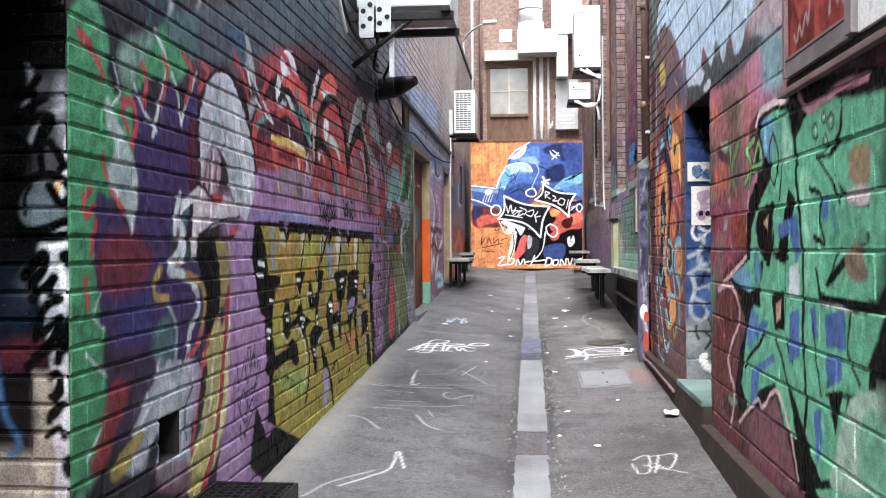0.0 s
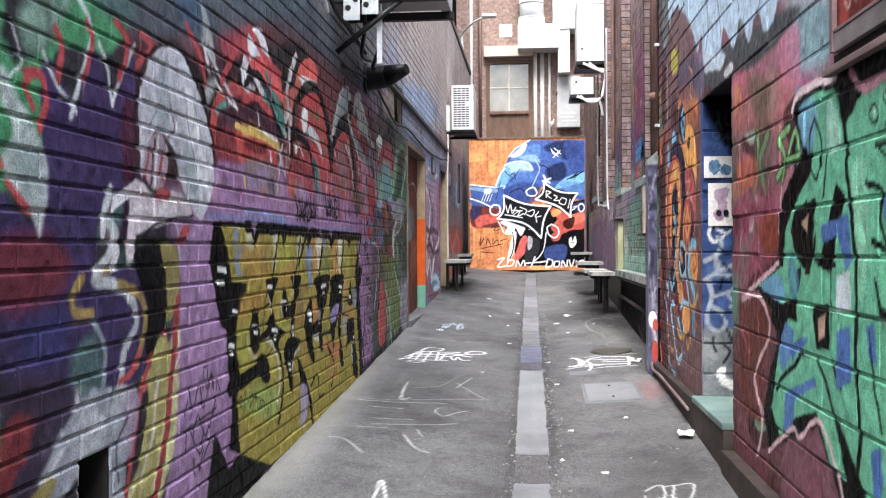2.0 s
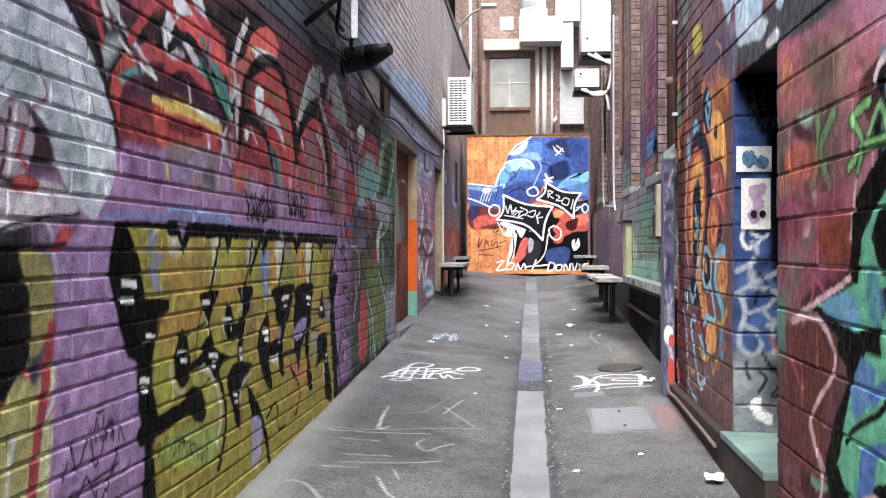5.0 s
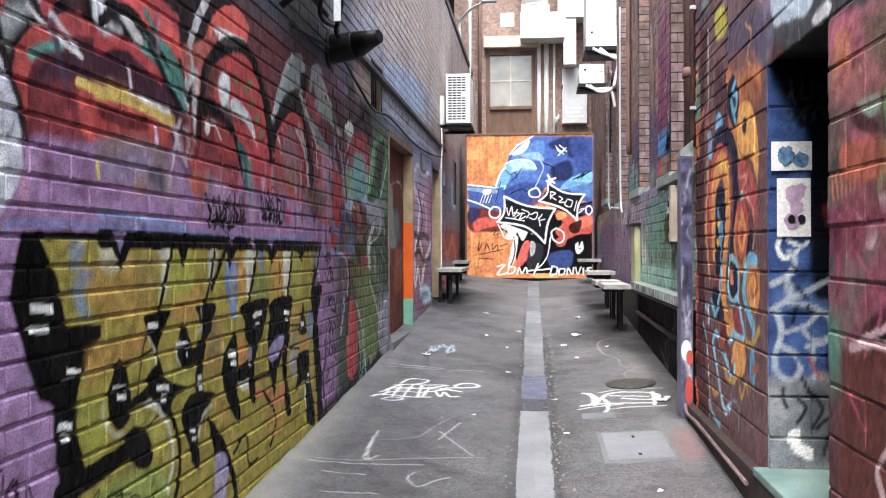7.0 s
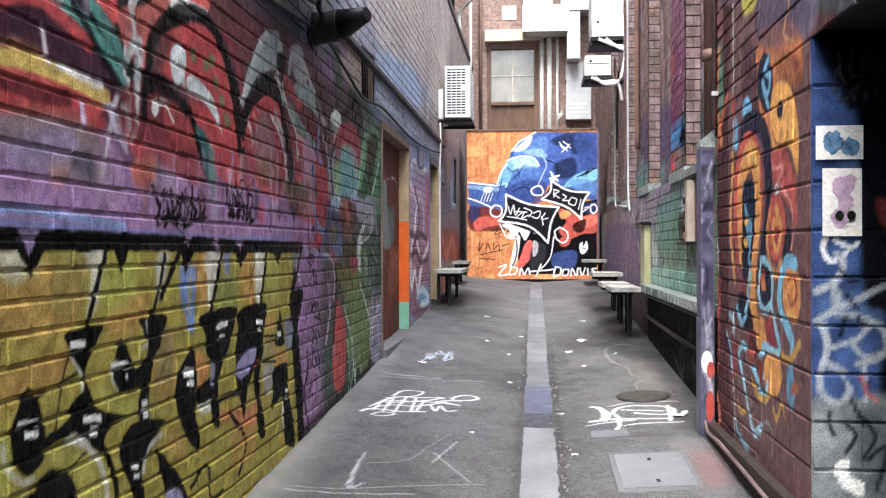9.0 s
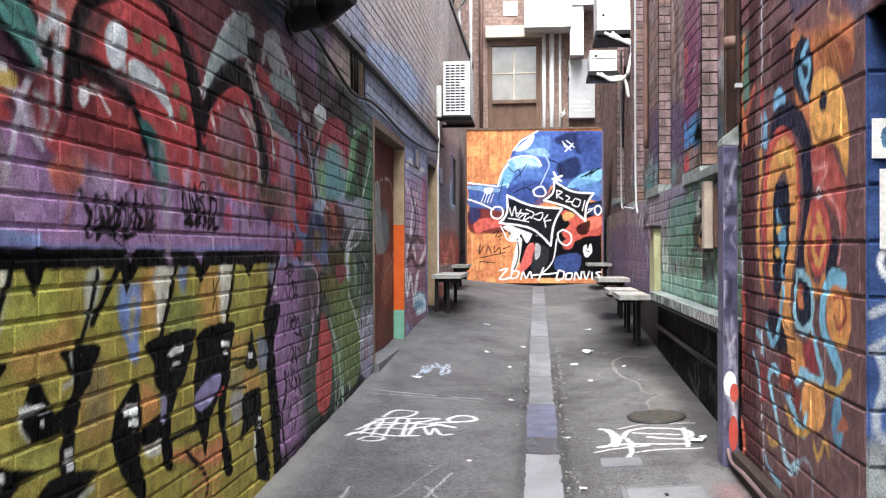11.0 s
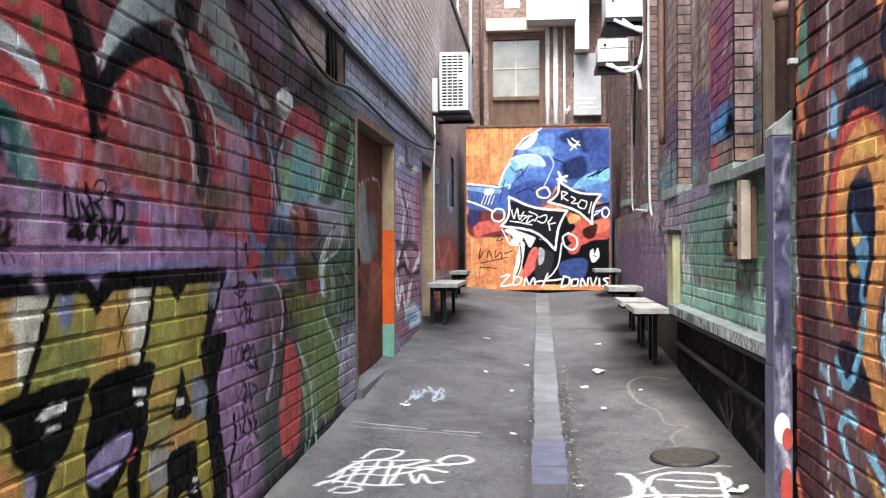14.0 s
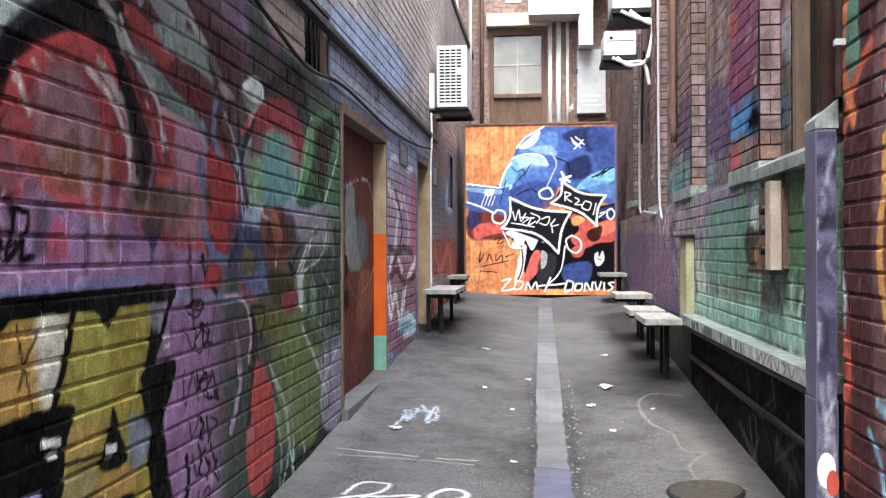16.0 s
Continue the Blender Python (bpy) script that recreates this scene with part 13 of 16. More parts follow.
MURAL.line("#a8d4ee", .022, (-.787, 2.925, -.603, 2.969, -.631, 2.905), .006)
MURAL.line("#f4f4f2", .03, (-1.335, 2.699, -1.112, 2.623, -.881, 2.51), .006)
MURAL.line("#f4f4f2", .03, (-.787, 2.953, -.713, 3.183, -.601, 3.32), .006)
MURAL.line("#f4f4f2", .022, (-.601, 3.394, -.371, 3.473, -.115, 3.442, -.006, 3.294), .006)
MURAL.line("#f4f4f2", .029, (-.509, 3.577, -.389, 3.732, -.232, 3.821, -.076, 3.92), .006)
MURAL.line("#1c2440", .015, (-.602, 3.274, -.51, 3.18, -.418, 3.225, -.373, 3.086), .006)
MURAL.line("#1c2440", .015, (-.28, 3.316, -.372, 3.179, -.483, 3.06), .006)
MURAL.line("#1c2440", .015, (-.695, 3.044, -.788, 2.675), .006)
MURAL.line("#14203c", .022, (.132, 3.402, .313, 3.308, .34, 3.124), .006)
MURAL.line("#14203c", .022, (-.511, 2.811, -.281, 2.901, -.099, 2.761), .006)
MURAL.line("#a9bfe4", .022, (.041, 3.495, .131, 3.31, .039, 3.082, -.025, 2.944), .006)
MURAL.line("#2a3c74", .015, (-.373, 2.856, -.098, 2.991), .006)
MURAL.line("#f4f4f2", .03, (-.835, 2.565, -.724, 2.536, -.706, 2.416, -.78, 2.343, -.891, 2.38, -.909, 2.492, -.835, 2.565), .006)
MURAL.line("#f4f4f2", .029, (-.098, 2.899, .011, 2.917, .066, 2.806, .011, 2.742, -.117, 2.762, -.153, 2.835, -.098, 2.899), .006)
MURAL.line("#f4f4f2", .029, (.373, 2.143, .499, 2.069, .517, 1.931, .426, 1.859, .317, 1.932, .282, 2.07, .373, 2.143), .006)
MURAL.line("#f4f4f2", .029, (.944, 2.541, 1.007, 2.568, 1.061, 2.495, 1.007, 2.404, .944, 2.441, .944, 2.541), .006)
MURAL.fill("#23232b", (-.604, 2.692, .338, 2.5, .172, 1.933, -.725, 2.287), .006, 1, False)
MURAL.fill("#23232b", (.221, 2.96, .9, 2.77, .745, 2.342, .065, 2.668), .006, 1, False)
MURAL.line("#f4f4f2", .037, (-.622, 2.766, -.191, 2.578, .356, 2.519), .006)
MURAL.line("#f4f4f2", .037, (.356, 2.519, .219, 2.254, .153, 1.859), .006)
MURAL.line("#f4f4f2", .037, (.153, 1.859, -.193, 2.164, -.762, 2.269), .006)
MURAL.line("#f4f4f2", .037, (-.762, 2.269, -.632, 2.443, -.622, 2.766), .006)
MURAL.line("#f4f4f2", .037, (.221, 3.015, .539, 2.829, .918, 2.788), .006)
MURAL.line("#f4f4f2", .037, (.918, 2.788, .791, 2.57, .772, 2.296), .006)
MURAL.line("#f4f4f2", .037, (.772, 2.296, .492, 2.527, .038, 2.668), .006)
MURAL.line("#f4f4f2", .037, (.038, 2.668, .193, 2.804, .221, 3.015), .006)
MURAL.line("#f4f4f2", .019, (-.577, 2.535, -.54, 2.397, -.485, 2.562, -.449, 2.377, -.375, 2.506), .006)
MURAL.line("#f4f4f2", .019, (-.421, 2.35, -.283, 2.441, -.329, 2.321, -.21, 2.376), .006)
MURAL.line("#f4f4f2", .019, (-.605, 2.351, -.421, 2.322, -.238, 2.284), .006)
MURAL.line("#f4f4f2", .019, (-.283, 2.505, -.146, 2.44, -.192, 2.348), .006)
MURAL.line("#f4f4f2", .019, (-.118, 2.412, .01, 2.448, -.027, 2.319, -.146, 2.348), .006)
MURAL.line("#f4f4f2", .019, (.037, 2.347, .063, 2.19), .006)
MURAL.line("#f4f4f2", .019, (.101, 2.41, .036, 2.301, .155, 2.318), .006)
MURAL.line("#f4f4f2", .019, (-.467, 2.442, -.237, 2.431), .006)
MURAL.line("#f4f4f2", .019, (.266, 2.85, .266, 2.712), .006)
MURAL.line("#f4f4f2", .019, (.266, 2.85, .357, 2.812, .284, 2.758, .375, 2.684), .006)
MURAL.line("#f4f4f2", .019, (.429, 2.756, .493, 2.71, .429, 2.646, .538, 2.645), .006)
MURAL.line("#f4f4f2", .019, (.574, 2.682, .538, 2.591, .646, 2.553, .683, 2.662, .592, 2.7), .006)
MURAL.line("#f4f4f2", .019, (.764, 2.662, .718, 2.479), .006)
MURAL.line("#f4f4f2", .019, (.808, 2.433, .917, 2.523, .827, 2.497), .006)
MURAL.line("#f4f4f2", .016, (.378, 3.692, .451, 3.599, .542, 3.653, .469, 3.709), .006)
MURAL.line("#f4f4f2", .016, (.36, 3.729, .523, 3.561), .006)
MURAL.line("#f4f4f2", .016, (.56, 3.689, .414, 3.545), .006)
MURAL.line("#f4f4f2", .016, (.433, 3.746, .578, 3.615), .006)
MURAL.line("#f4f4f2", .037, (.213, 3.171, .267, 3.07, .34, 3.014), .006)
MURAL.line("#f4f4f2", .037, (.194, 3.052, .358, 3.105), .006)
MURAL.line("#f4f4f2", .037, (.267, 3.07, .249, 2.997), .006)
MURAL.line("#14141a", .022, (.702, 3.083, 1.046, 3.243), .006)
MURAL.line("#14141a", .022, (.775, 3.091, .92, 3.227), .006)
MURAL.line("#14141a", .022, (.847, 3.118, .992, 3.226), .006)
MURAL.line("#f4f4f2", .015, (-1.037, 2.789, -1.094, 2.641), .006)
MURAL.line("#f4f4f2", .015, (-.982, 2.788, -1.038, 2.641), .006)
MURAL.line("#f4f4f2", .015, (-.926, 2.788, -.982, 2.64), .006)
MURAL.line("#f4f4f2", .015, (-.871, 2.787, -.927, 2.64), .006)
MURAL.fill("#f4f4f2", (-1.019, 2.9, -.88, 2.898, -.908, 2.806, -1.037, 2.807), .006)
MURAL.fill("#f4f4f2", (.734, 1.821, .788, 1.876, .806, 1.784, .861, 1.894, .896, 1.766, .824, 1.656, .751, 1.675), .006)
MURAL.line("#16161c", .015, (.788, 1.766, .842, 1.748), .006)
MURAL.line("#4a2c22", .018, (-1.115, 1.891, -1.134, 1.706, -1.059, 1.845), .006)
MURAL.line("#4a2c22", .018, (-1.004, 1.734, -.967, 1.845, -.912, 1.715), .006)
MURAL.line("#4a2c22", .018, (-.856, 1.844, -.856, 1.733, -.764, 1.825, -.746, 1.715), .006)
MURAL.line("#4a2c22", .018, (-.699, 1.798, -.579, 1.843), .006)
MURAL.line("#4a2c22", .018, (-1.097, 1.641, -.838, 1.696, -.653, 1.733), .006)
MURAL.line("#4a2c22", .018, (-.883, 2.075, -.781, 2.121, -.837, 2.01, -.726, 2.047), .006)
MURAL.line("#4a2c22", .018, (-1.116, 1.567, -.838, 1.548), .006)
MURAL.line("#f4f4f2", .03, (-.765, 1.401, -.618, 1.437, -.766, 1.253, -.581, 1.271), .006)
MURAL.line("#f4f4f2", .029, (-.526, 1.382, -.563, 1.271, -.453, 1.29, -.415, 1.382, -.507, 1.401), .006)
MURAL.line("#f4f4f2", .029, (-.379, 1.253, -.342, 1.382, -.287, 1.272, -.214, 1.382, -.178, 1.272), .006)
MURAL.line("#f4f4f2", .029, (-.196, 1.318, .279, 1.364), .006)
MURAL.line("#f4f4f2", .029, (.024, 1.456, -.068, 1.235), .006)
MURAL.line("#f4f4f2", .029, (.297, 1.41, .26, 1.235, .369, 1.272, .388, 1.382, .297, 1.41), .006)
MURAL.line("#f4f4f2", .029, (.433, 1.355, .424, 1.254, .515, 1.263, .533, 1.355, .433, 1.355), .006)
MURAL.line("#f4f4f2", .029, (.578, 1.245, .596, 1.373, .677, 1.254, .705, 1.382), .006)
MURAL.line("#f4f4f2", .029, (.741, 1.382, .786, 1.254, .841, 1.391), .006)
MURAL.line("#f4f4f2", .029, (.886, 1.373, .894, 1.245), .006)
MURAL.line("#f4f4f2", .029, (1.039, 1.382, .958, 1.364, 1.029, 1.3, .948, 1.245), .006)
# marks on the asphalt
# dark fills under the benches: their shade and dirt put into one colour
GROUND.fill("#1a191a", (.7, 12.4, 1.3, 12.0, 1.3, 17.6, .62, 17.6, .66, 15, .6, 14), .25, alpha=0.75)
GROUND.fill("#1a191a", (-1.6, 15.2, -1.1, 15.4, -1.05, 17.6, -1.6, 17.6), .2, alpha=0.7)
# darker band along the base wall's foot
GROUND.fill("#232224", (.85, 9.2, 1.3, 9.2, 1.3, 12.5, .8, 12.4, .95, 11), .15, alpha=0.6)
GROUND.fill("#c9c8c6", (-1.6, 4.0, -1.25, 4.2, -1.28, 8, -1.36, 11.3, -1.6, 11.3), .12, alpha=0.13)
GROUND.fill("#2b2a2c", (-.35, 5, .0, 6, .3, 9, .2, 12, -.1, 14, -.3, 10), .25, alpha=0.25)
GROUND.line("#a9a994", .018, (.614, 12.085, .63, 12.513, .785, 12.782, .973, 12.635), alpha=0.5)
GROUND.line("#a9a994", .018, (.614, 12.085, .646, 11.809, .749, 11.52, .757, 11.102, .888, 10.99), alpha=0.5)
GROUND.line("#a9a994", .018, (.888, 10.99, .741, 10.729, .77, 10.378, .973, 10.267), alpha=0.5)
GROUND.line("#c9c9c9", .014, (-1.343, 10.588, -.969, 10.64, -.544, 10.669), alpha=0.5)
GROUND.line("#c9c9c9", .012, (-1.322, 7.583, -1.092, 7.611, -.848, 7.74, -.355, 7.964), alpha=0.5)
GROUND.line("#dcdcdc", .014, (-1.083, 8.331, -1.076, 7.983, -1.039, 7.669, -.995, 7.754), alpha=0.5)
GROUND.line("#b5b5b5", .01, (-1.036, 8.111, -.829, 8.252, -.737, 8.603, -.629, 8.959), alpha=0.5)
GROUND.line("#b9cbe0", .012, (-.944, 11.654, -.953, 11.976, -.921, 11.585, -.939, 11.604, -.951, 11.784), alpha=0.95)
GROUND.line("#b9cbe0", .012, (-1.132, 11.886, -1.064, 11.621, -1.046, 11.958, -1.067, 11.947, -1.051, 11.955), alpha=0.95)
GROUND.line("#b9cbe0", .012, (-1.127, 11.433, -1.106, 11.707, -1.079, 11.614, -1.128, 11.75, -1.068, 11.561), alpha=0.95)
GROUND.line("#b9cbe0", .012, (-.904, 11.862, -.909, 11.915, -.867, 11.692, -.901, 11.649, -.873, 11.823), alpha=0.95)
GROUND.line("#b9cbe0", .012, (-.931, 11.794, -.936, 11.684, -.933, 11.766, -.926, 12.104, -.89, 11.952), alpha=0.95)
GROUND.line("#b9cbe0", .012, (-1.024, 11.857, -1.022, 11.941, -.962, 11.888, -1.034, 12.108, -.988, 11.931), alpha=0.95)
GROUND.line("#b9cbe0", .012, (-1.108, 11.87, -1.082, 11.883, -1.072, 11.644, -1.076, 11.776, -1.029, 11.692), alpha=0.95)
GROUND.line("#d9d9d9", .016, (-1.336, 6.42, -1.23, 6.399, -1.081, 6.161), alpha=0.5)
GROUND.line("#d9d9d9", .016, (-1.236, 4.685, -1.147, 4.964, -.954, 5.24), alpha=0.5)
GROUND.line("#d6d6d6", .012, (-1.355, 7.516, -1.027, 7.556, -.713, 7.66), alpha=0.65)
GROUND.line("#d6d6d6", .012, (-1.233, 7.342, -.999, 7.361), alpha=0.65)
GROUND.line("#d6d6d6", .012, (-1.17, 7., -.88, 7.061), alpha=0.65)
GROUND.line("#d6d6d6", .012, (-1.212, 6.735, -1.027, 6.769), alpha=0.65)
GROUND.line("#d6d6d6", .012, (-1.14, 6.835, -.861, 6.921, -.581, 7.066), alpha=0.65)
GROUND.line("#d6d6d6", .012, (-1.095, 8.169, -1.067, 7.684, -1.023, 7.667), alpha=0.65)
GROUND.line("#d6d6d6", .012, (-.739, 7.509, -.765, 7.379, -.693, 7.248, -.609, 7.397, -.536, 7.478), alpha=0.65)
GROUND.line("#d6d6d6", .012, (-.83, 6.821, -.771, 6.643), alpha=0.65)
GROUND.line("#d6d6d6", .012, (-.896, 6.659, -.789, 6.387, -.696, 6.305), alpha=0.65)
GROUND.line("#d6d6d6", .012, (-.682, 8.261, -.582, 8.762), alpha=0.65)
GROUND.line("#d6d6d6", .012, (-.7, 8.471, -.444, 7.968), alpha=0.65)
GROUND.line("#e6e6e6", .014, (-1.095, 4.911, -.976, 5.106, -.88, 5.304, -.882, 5.664, -.802, 5.333), alpha=0.8)
GROUND.line("#e6e6e6", .014, (.538, 5.688, .631, 5.759, .608, 5.444, .541, 5.421, .529, 5.605), alpha=0.8)
GROUND.line("#e6e6e6", .014, (.644, 5.732, .801, 5.768, .725, 5.482, .658, 5.585), alpha=0.8)
GROUND.line("#e6e6e6", .014, (.59, 5.561, .804, 5.381), alpha=0.8)
GROUND.line("#e6e6e6", .014, (.697, 5.748, .635, 5.406), alpha=0.8)
GROUND.fill("#b9b7b4", (.74, 8.897, .944, 8.864, .914, 7.729, .75, 7.748), .05, alpha=0.15)
GROUND.fill("#c84a4a", (.84, 8.552, .963, 8.597, .948, 8.032, .814, 7.948), .12, alpha=0.16)
GROUND.fill("#d9d8d6", (-1.479, 5.453, -1.408, 6.725, -1.337, 6.899, -1.297, 5.516), .1, alpha=0.1)

GROUND.line("#f4f4f4", .02, (-1.162, 9.884, -1.11, 10.103, -.96, 10.138, -1.007, 9.962, -1.2, 9.801), .01, .95)
GROUND.line("#f4f4f4", .023, (-1.231, 9.609, -1.137, 9.841, -.932, 9.939, -.786, 9.999, -.908, 9.842, -1.168, 9.634), .01, .95)
GROUND.line("#f4f4f4", .022, (-1.27, 9.472, -1.179, 9.693, -.978, 9.774, -.81, 9.817, -.659, 9.801), .01, .95)
GROUND.line("#f4f4f4", .022, (-1.297, 9.3, -1.155, 9.566, -.955, 9.621, -.767, 9.834), .01, .95)
GROUND.line("#f4f4f4", .024, (-1.297, 9.3, -1.25, 9.41, -1.087, 9.416, -.959, 9.432, -.869, 9.489), .01, .95)
GROUND.line("#f4f4f4", .018, (-1.212, 9.235, -1.174, 9.326, -1.073, 9.343, -1.09, 9.26, -1.184, 9.224), .01, .95)
GROUND.line("#f4f4f4", .019, (-1.207, 9.694, -1.229, 9.372), .01, .95)
GROUND.line("#f4f4f4", .019, (-1.144, 9.785, -1.156, 9.367), .01, .95)
GROUND.line("#f4f4f4", .019, (-1.056, 9.887, -1.079, 9.374), .01, .95)
GROUND.line("#f4f4f4", .019, (-.985, 9.89, -.967, 9.44), .01, .95)
GROUND.line("#f4f4f4", .019, (-.91, 9.854, -.934, 9.441), .01, .95)
GROUND.line("#f4f4f4", .019, (-.855, 9.71, -.803, 9.538, -.781, 9.715, -.727, 9.568, -.659, 9.618), .01, .95)
GROUND.line("#f4f4f4", .026, (-.659, 9.801, -.822, 9.851), .01, .95)
GROUND.line("#f4f4f4", .027, (-.79, 9.877, -.657, 9.958, -.53, 10.078, -.581, 10.168, -.673, 10.13, -.725, 9.997, -.656, 9.945), .01, .95)
GROUND.line("#f2f2f2", .045, (.336, 9.944, .389, 9.886, .407, 9.692, .383, 9.538, .303, 9.484), .01, .92)
GROUND.line("#f2f2f2", .032, (.375, 9.888, .436, 9.688, .398, 9.493), .01, .92)
GROUND.line("#f2f2f2", .032, (.462, 9.685, .521, 9.867, .662, 9.921, .88, 9.827, .895, 9.659, .803, 9.604, .63, 9.685), .01, .92)
GROUND.line("#f2f2f2", .031, (.427, 9.533, .606, 9.509, .849, 9.477), .01, .92)
GROUND.line("#f2f2f2", .026, (.541, 9.803, .828, 9.715), .01, .92)
GROUND.line("#f2f2f2", .025, (.884, 9.888, .838, 9.416), .01, .92)
GROUND.line("#f2f2f2", .025, (.485, 9.659, .509, 9.479), .01, .92)
GROUND.line("#f2f2f2", .018, (.263, 9.374, .411, 9.438, .601, 9.467), .01, .92)
GROUND.line("#f2f2f2", .018, (.522, 9.332, .648, 9.367, .913, 9.365), .01, .92)
GROUND.line("#f2f2f2", .024, (.484, 9.482, .483, 9.317, .422, 9.168), .01, .92)
GROUND.line("#f2f2f2", .013, (.454, 9.927, .673, 10.048, .972, 10.001), .01, .92)
GROUND.line("#d4d4d2", .015, (-1.375, 10.715, -1.131, 10.72, -.889, 10.726), .01, .7)
GROUND.line("#d4d4d2", .015, (-.768, 10.729, -.53, 10.767), .01, .6)
GREEN.fill("#4f7a5c", (10.511, 2.354, 9.731, 2.341, 9.646, 1.799, 10.392, 1.813), .06, .8)
GREEN.fill("#8fc4b4", (12.765, 1.548, 9.839, 1.572, 9.842, 1.404, 12.769, 1.365), .05, .6)
GREEN.fill("#6a5880", (19.127, 2.095, 13.991, 1.968, 14.01, 1.278, 19.163, 1.252), .06, .7)
GREEN.fill("#5f9484", (12.494, 2.175, 11.095, 2.192, 11.103, 1.767, 12.505, 1.692), .06, .7)
GREEN.fill("#3f3a2c", (11.066, 2.032, 10.49, 2.041, 10.418, 1.788, 11.038, 1.803), .015, .9)
GREEN.fill("#a87838", (10.853, 1.908, 10.68, 1.921, 10.655, 1.809, 10.825, 1.807), .01, .8)
GREEN.fill("#c4ccc8", (10.938, 2.167, 10.648, 2.176, 10.623, 2.038, 10.91, 2.039), .012, .7)
UPPER.fill("#7f3a68", (12.169, 3.293, 11.273, 3.167, 11.28, 2.766, 12.115, 2.929), .03, .8)
UPPER.fill("#3a86c8", (12.135, 2.977, 11.343, 2.794, 11.236, 2.604, 11.612, 2.68, 11.864, 2.783), .012, .95)
UPPER.fill("#b04a38", (12.205, 3.595, 11.379, 3.468, 11.302, 3.301, 12.106, 3.405), .05, .6)
UPPER.fill("#5f4a72", (13.741, 3.251, 12.214, 3.133, 12.182, 2.666, 13.601, 2.723), .06, .6)
UPPER.fill("#b0b4b8", (10.731, 3.235, 10.368, 3.208, 10.349, 2.987, 10.608, 3.01), .03, .5)
UPPER.fill("#4a9a98", (15.006, 2.625, 13.758, 2.542, 13.92, 2.439, 15.01, 2.496), .02, .7)
# drips and faded strokes on the side wall
rng = random.Random(9)
for k in range(90):
    y0, z0 = rng.uniform(9.0, 16.5), rng.uniform(1.6, 2.35)
    GREEN.line(("#9fd0c0", "#2f4438", "#d0e0dc", "#5a4a6a", "#3f6a58", "#7ab89c", "#c87a90")[k % 7], rng.uniform(0.008, 0.04), (y0, z0, y0 + rng.uniform(-0.06, 0.06), z0 - 0.12, y0 + rng.uniform(-0.1, 0.1), z0 - rng.uniform(0.2, 0.45)), 0.012, 0.55)
for k in range(80):
    y0, z0 = rng.uniform(9.0, 17.5), rng.uniform(2.5, 4.6)
    UPPER.line(("#c8b8b4", "#3a2c34", "#8a7a9c", "#a86a58", "#5f8a94", "#d8d0cc")[k % 6], rng.uniform(0.012, 0.04), (y0, z0, y0 + rng.uniform(-0.1, 0.1), z0 - 0.15, y0 + rng.uniform(-0.15, 0.15), z0 - 0.35), 0.012, 0.6)
DOOR.fill("#7a4034", (11.837, 2.922, 14.166, 3.042, 14.124, 1.037, 11.81, 1.09), 0.05, 0.6)
DOOR.fill("#8f9696", (12.068, 2.352, 12.371, 2.416, 12.457, 2.149, 12.818, 2.113, 12.688, 1.782, 12.271, 1.753, 12.061, 1.878), 0.015, 0.9)
DOOR.fill("#6a7478", (12.457, 2.149, 12.82, 2.185, 12.996, 1.923, 12.688, 1.782), 0.02, 0.8)
DOOR.line("#d0d0cc", 0.01, (11.868, 2.36, 12.954, 2.505, 13.33, 2.127, 13.209, 1.724, 12.684, 1.548), 0.008)
DOOR.fill("#1c1614", (11.935, 1.583, 12.14, 1.595, 12.138, 1.464, 11.933, 1.456), 0.01, 0.9)
DOOR.line("#b4a49c", 0.009, (12.018, 1.75, 12.335, 1.564, 12.933, 1.343), 0.01, 0.6)
DOOR.line("#2a1a18", 0.009, (12.515, 2.838, 12.548, 2.014), 0.008, 0.8)
DOOR.fill("#a06a50", (12.687, 1.735, 13.263, 1.622, 12.931, 1.247, 12.444, 1.332), 0.05, 0.5)

# ---- the walls of the lane ----
LX, RX, GX = -1.5, 1.06, 1.15          # faces of the left wall, the block wall and the brick wall past it
on_left = lambda y, z, out: np.stack([LX + out, y, z], 1)
on_right = lambda y, z, out: np.stack([RX - out, y, z], 1)
on_green = lambda y, z, out: np.stack([GX - out, y, z], 1)
on_upper = lambda y, z, out: np.stack([1.27 - out, y, z], 1)

holes_left = [(11.39, 13.27, 0.55, 2.93), (15.27, 16.34, 0.55, 2.97), (10.43, 11.08, 3.02, 3.43), (18.84, 19.7, 2.56, 3.36), (3.49, 3.71, 0.80, 0.98)]
bm = bmesh.new()
solid(bm, 2.8, 24.0, -0.6, 5.8, holes_left, lambda b, u, v, p, q: box(b, LX - 0.4, LX - 0.012, u, v, p, q))
wall_left = tagged(part("wall_west", bm, "render_dark"), "long brick lane wall covered in layered graffiti", "wall", kind="structure")

bm = bmesh.new()
box(bm, LX - 0.4, LX, -9, 1.35, -1.5, 4.6)
box(bm, LX - 1.0, LX - 0.8, 1.35, 2.82, -1.0, 4.6)
box(bm, LX - 0.8, LX - 0.4, 1.2, 1.35, -1.0, 4.6)
box(bm, LX - 0.8, LX - 0.02, 1.35, 2.8, 2.5, 4.6)
tagged(part("wall_west_near", bm, "render_dark"), "dark rendered wall with a deep shaded doorway", "wall", kind="structure")
bm = boxed(LX - 0.8, LX - 0.014, 2.815, 3.2, -0.6, 5.8)
wall_jamb = tagged(part("wall_west_end", bm, "render_dark"), "brick end of the lane wall with black and white tags", "wall", kind="structure")

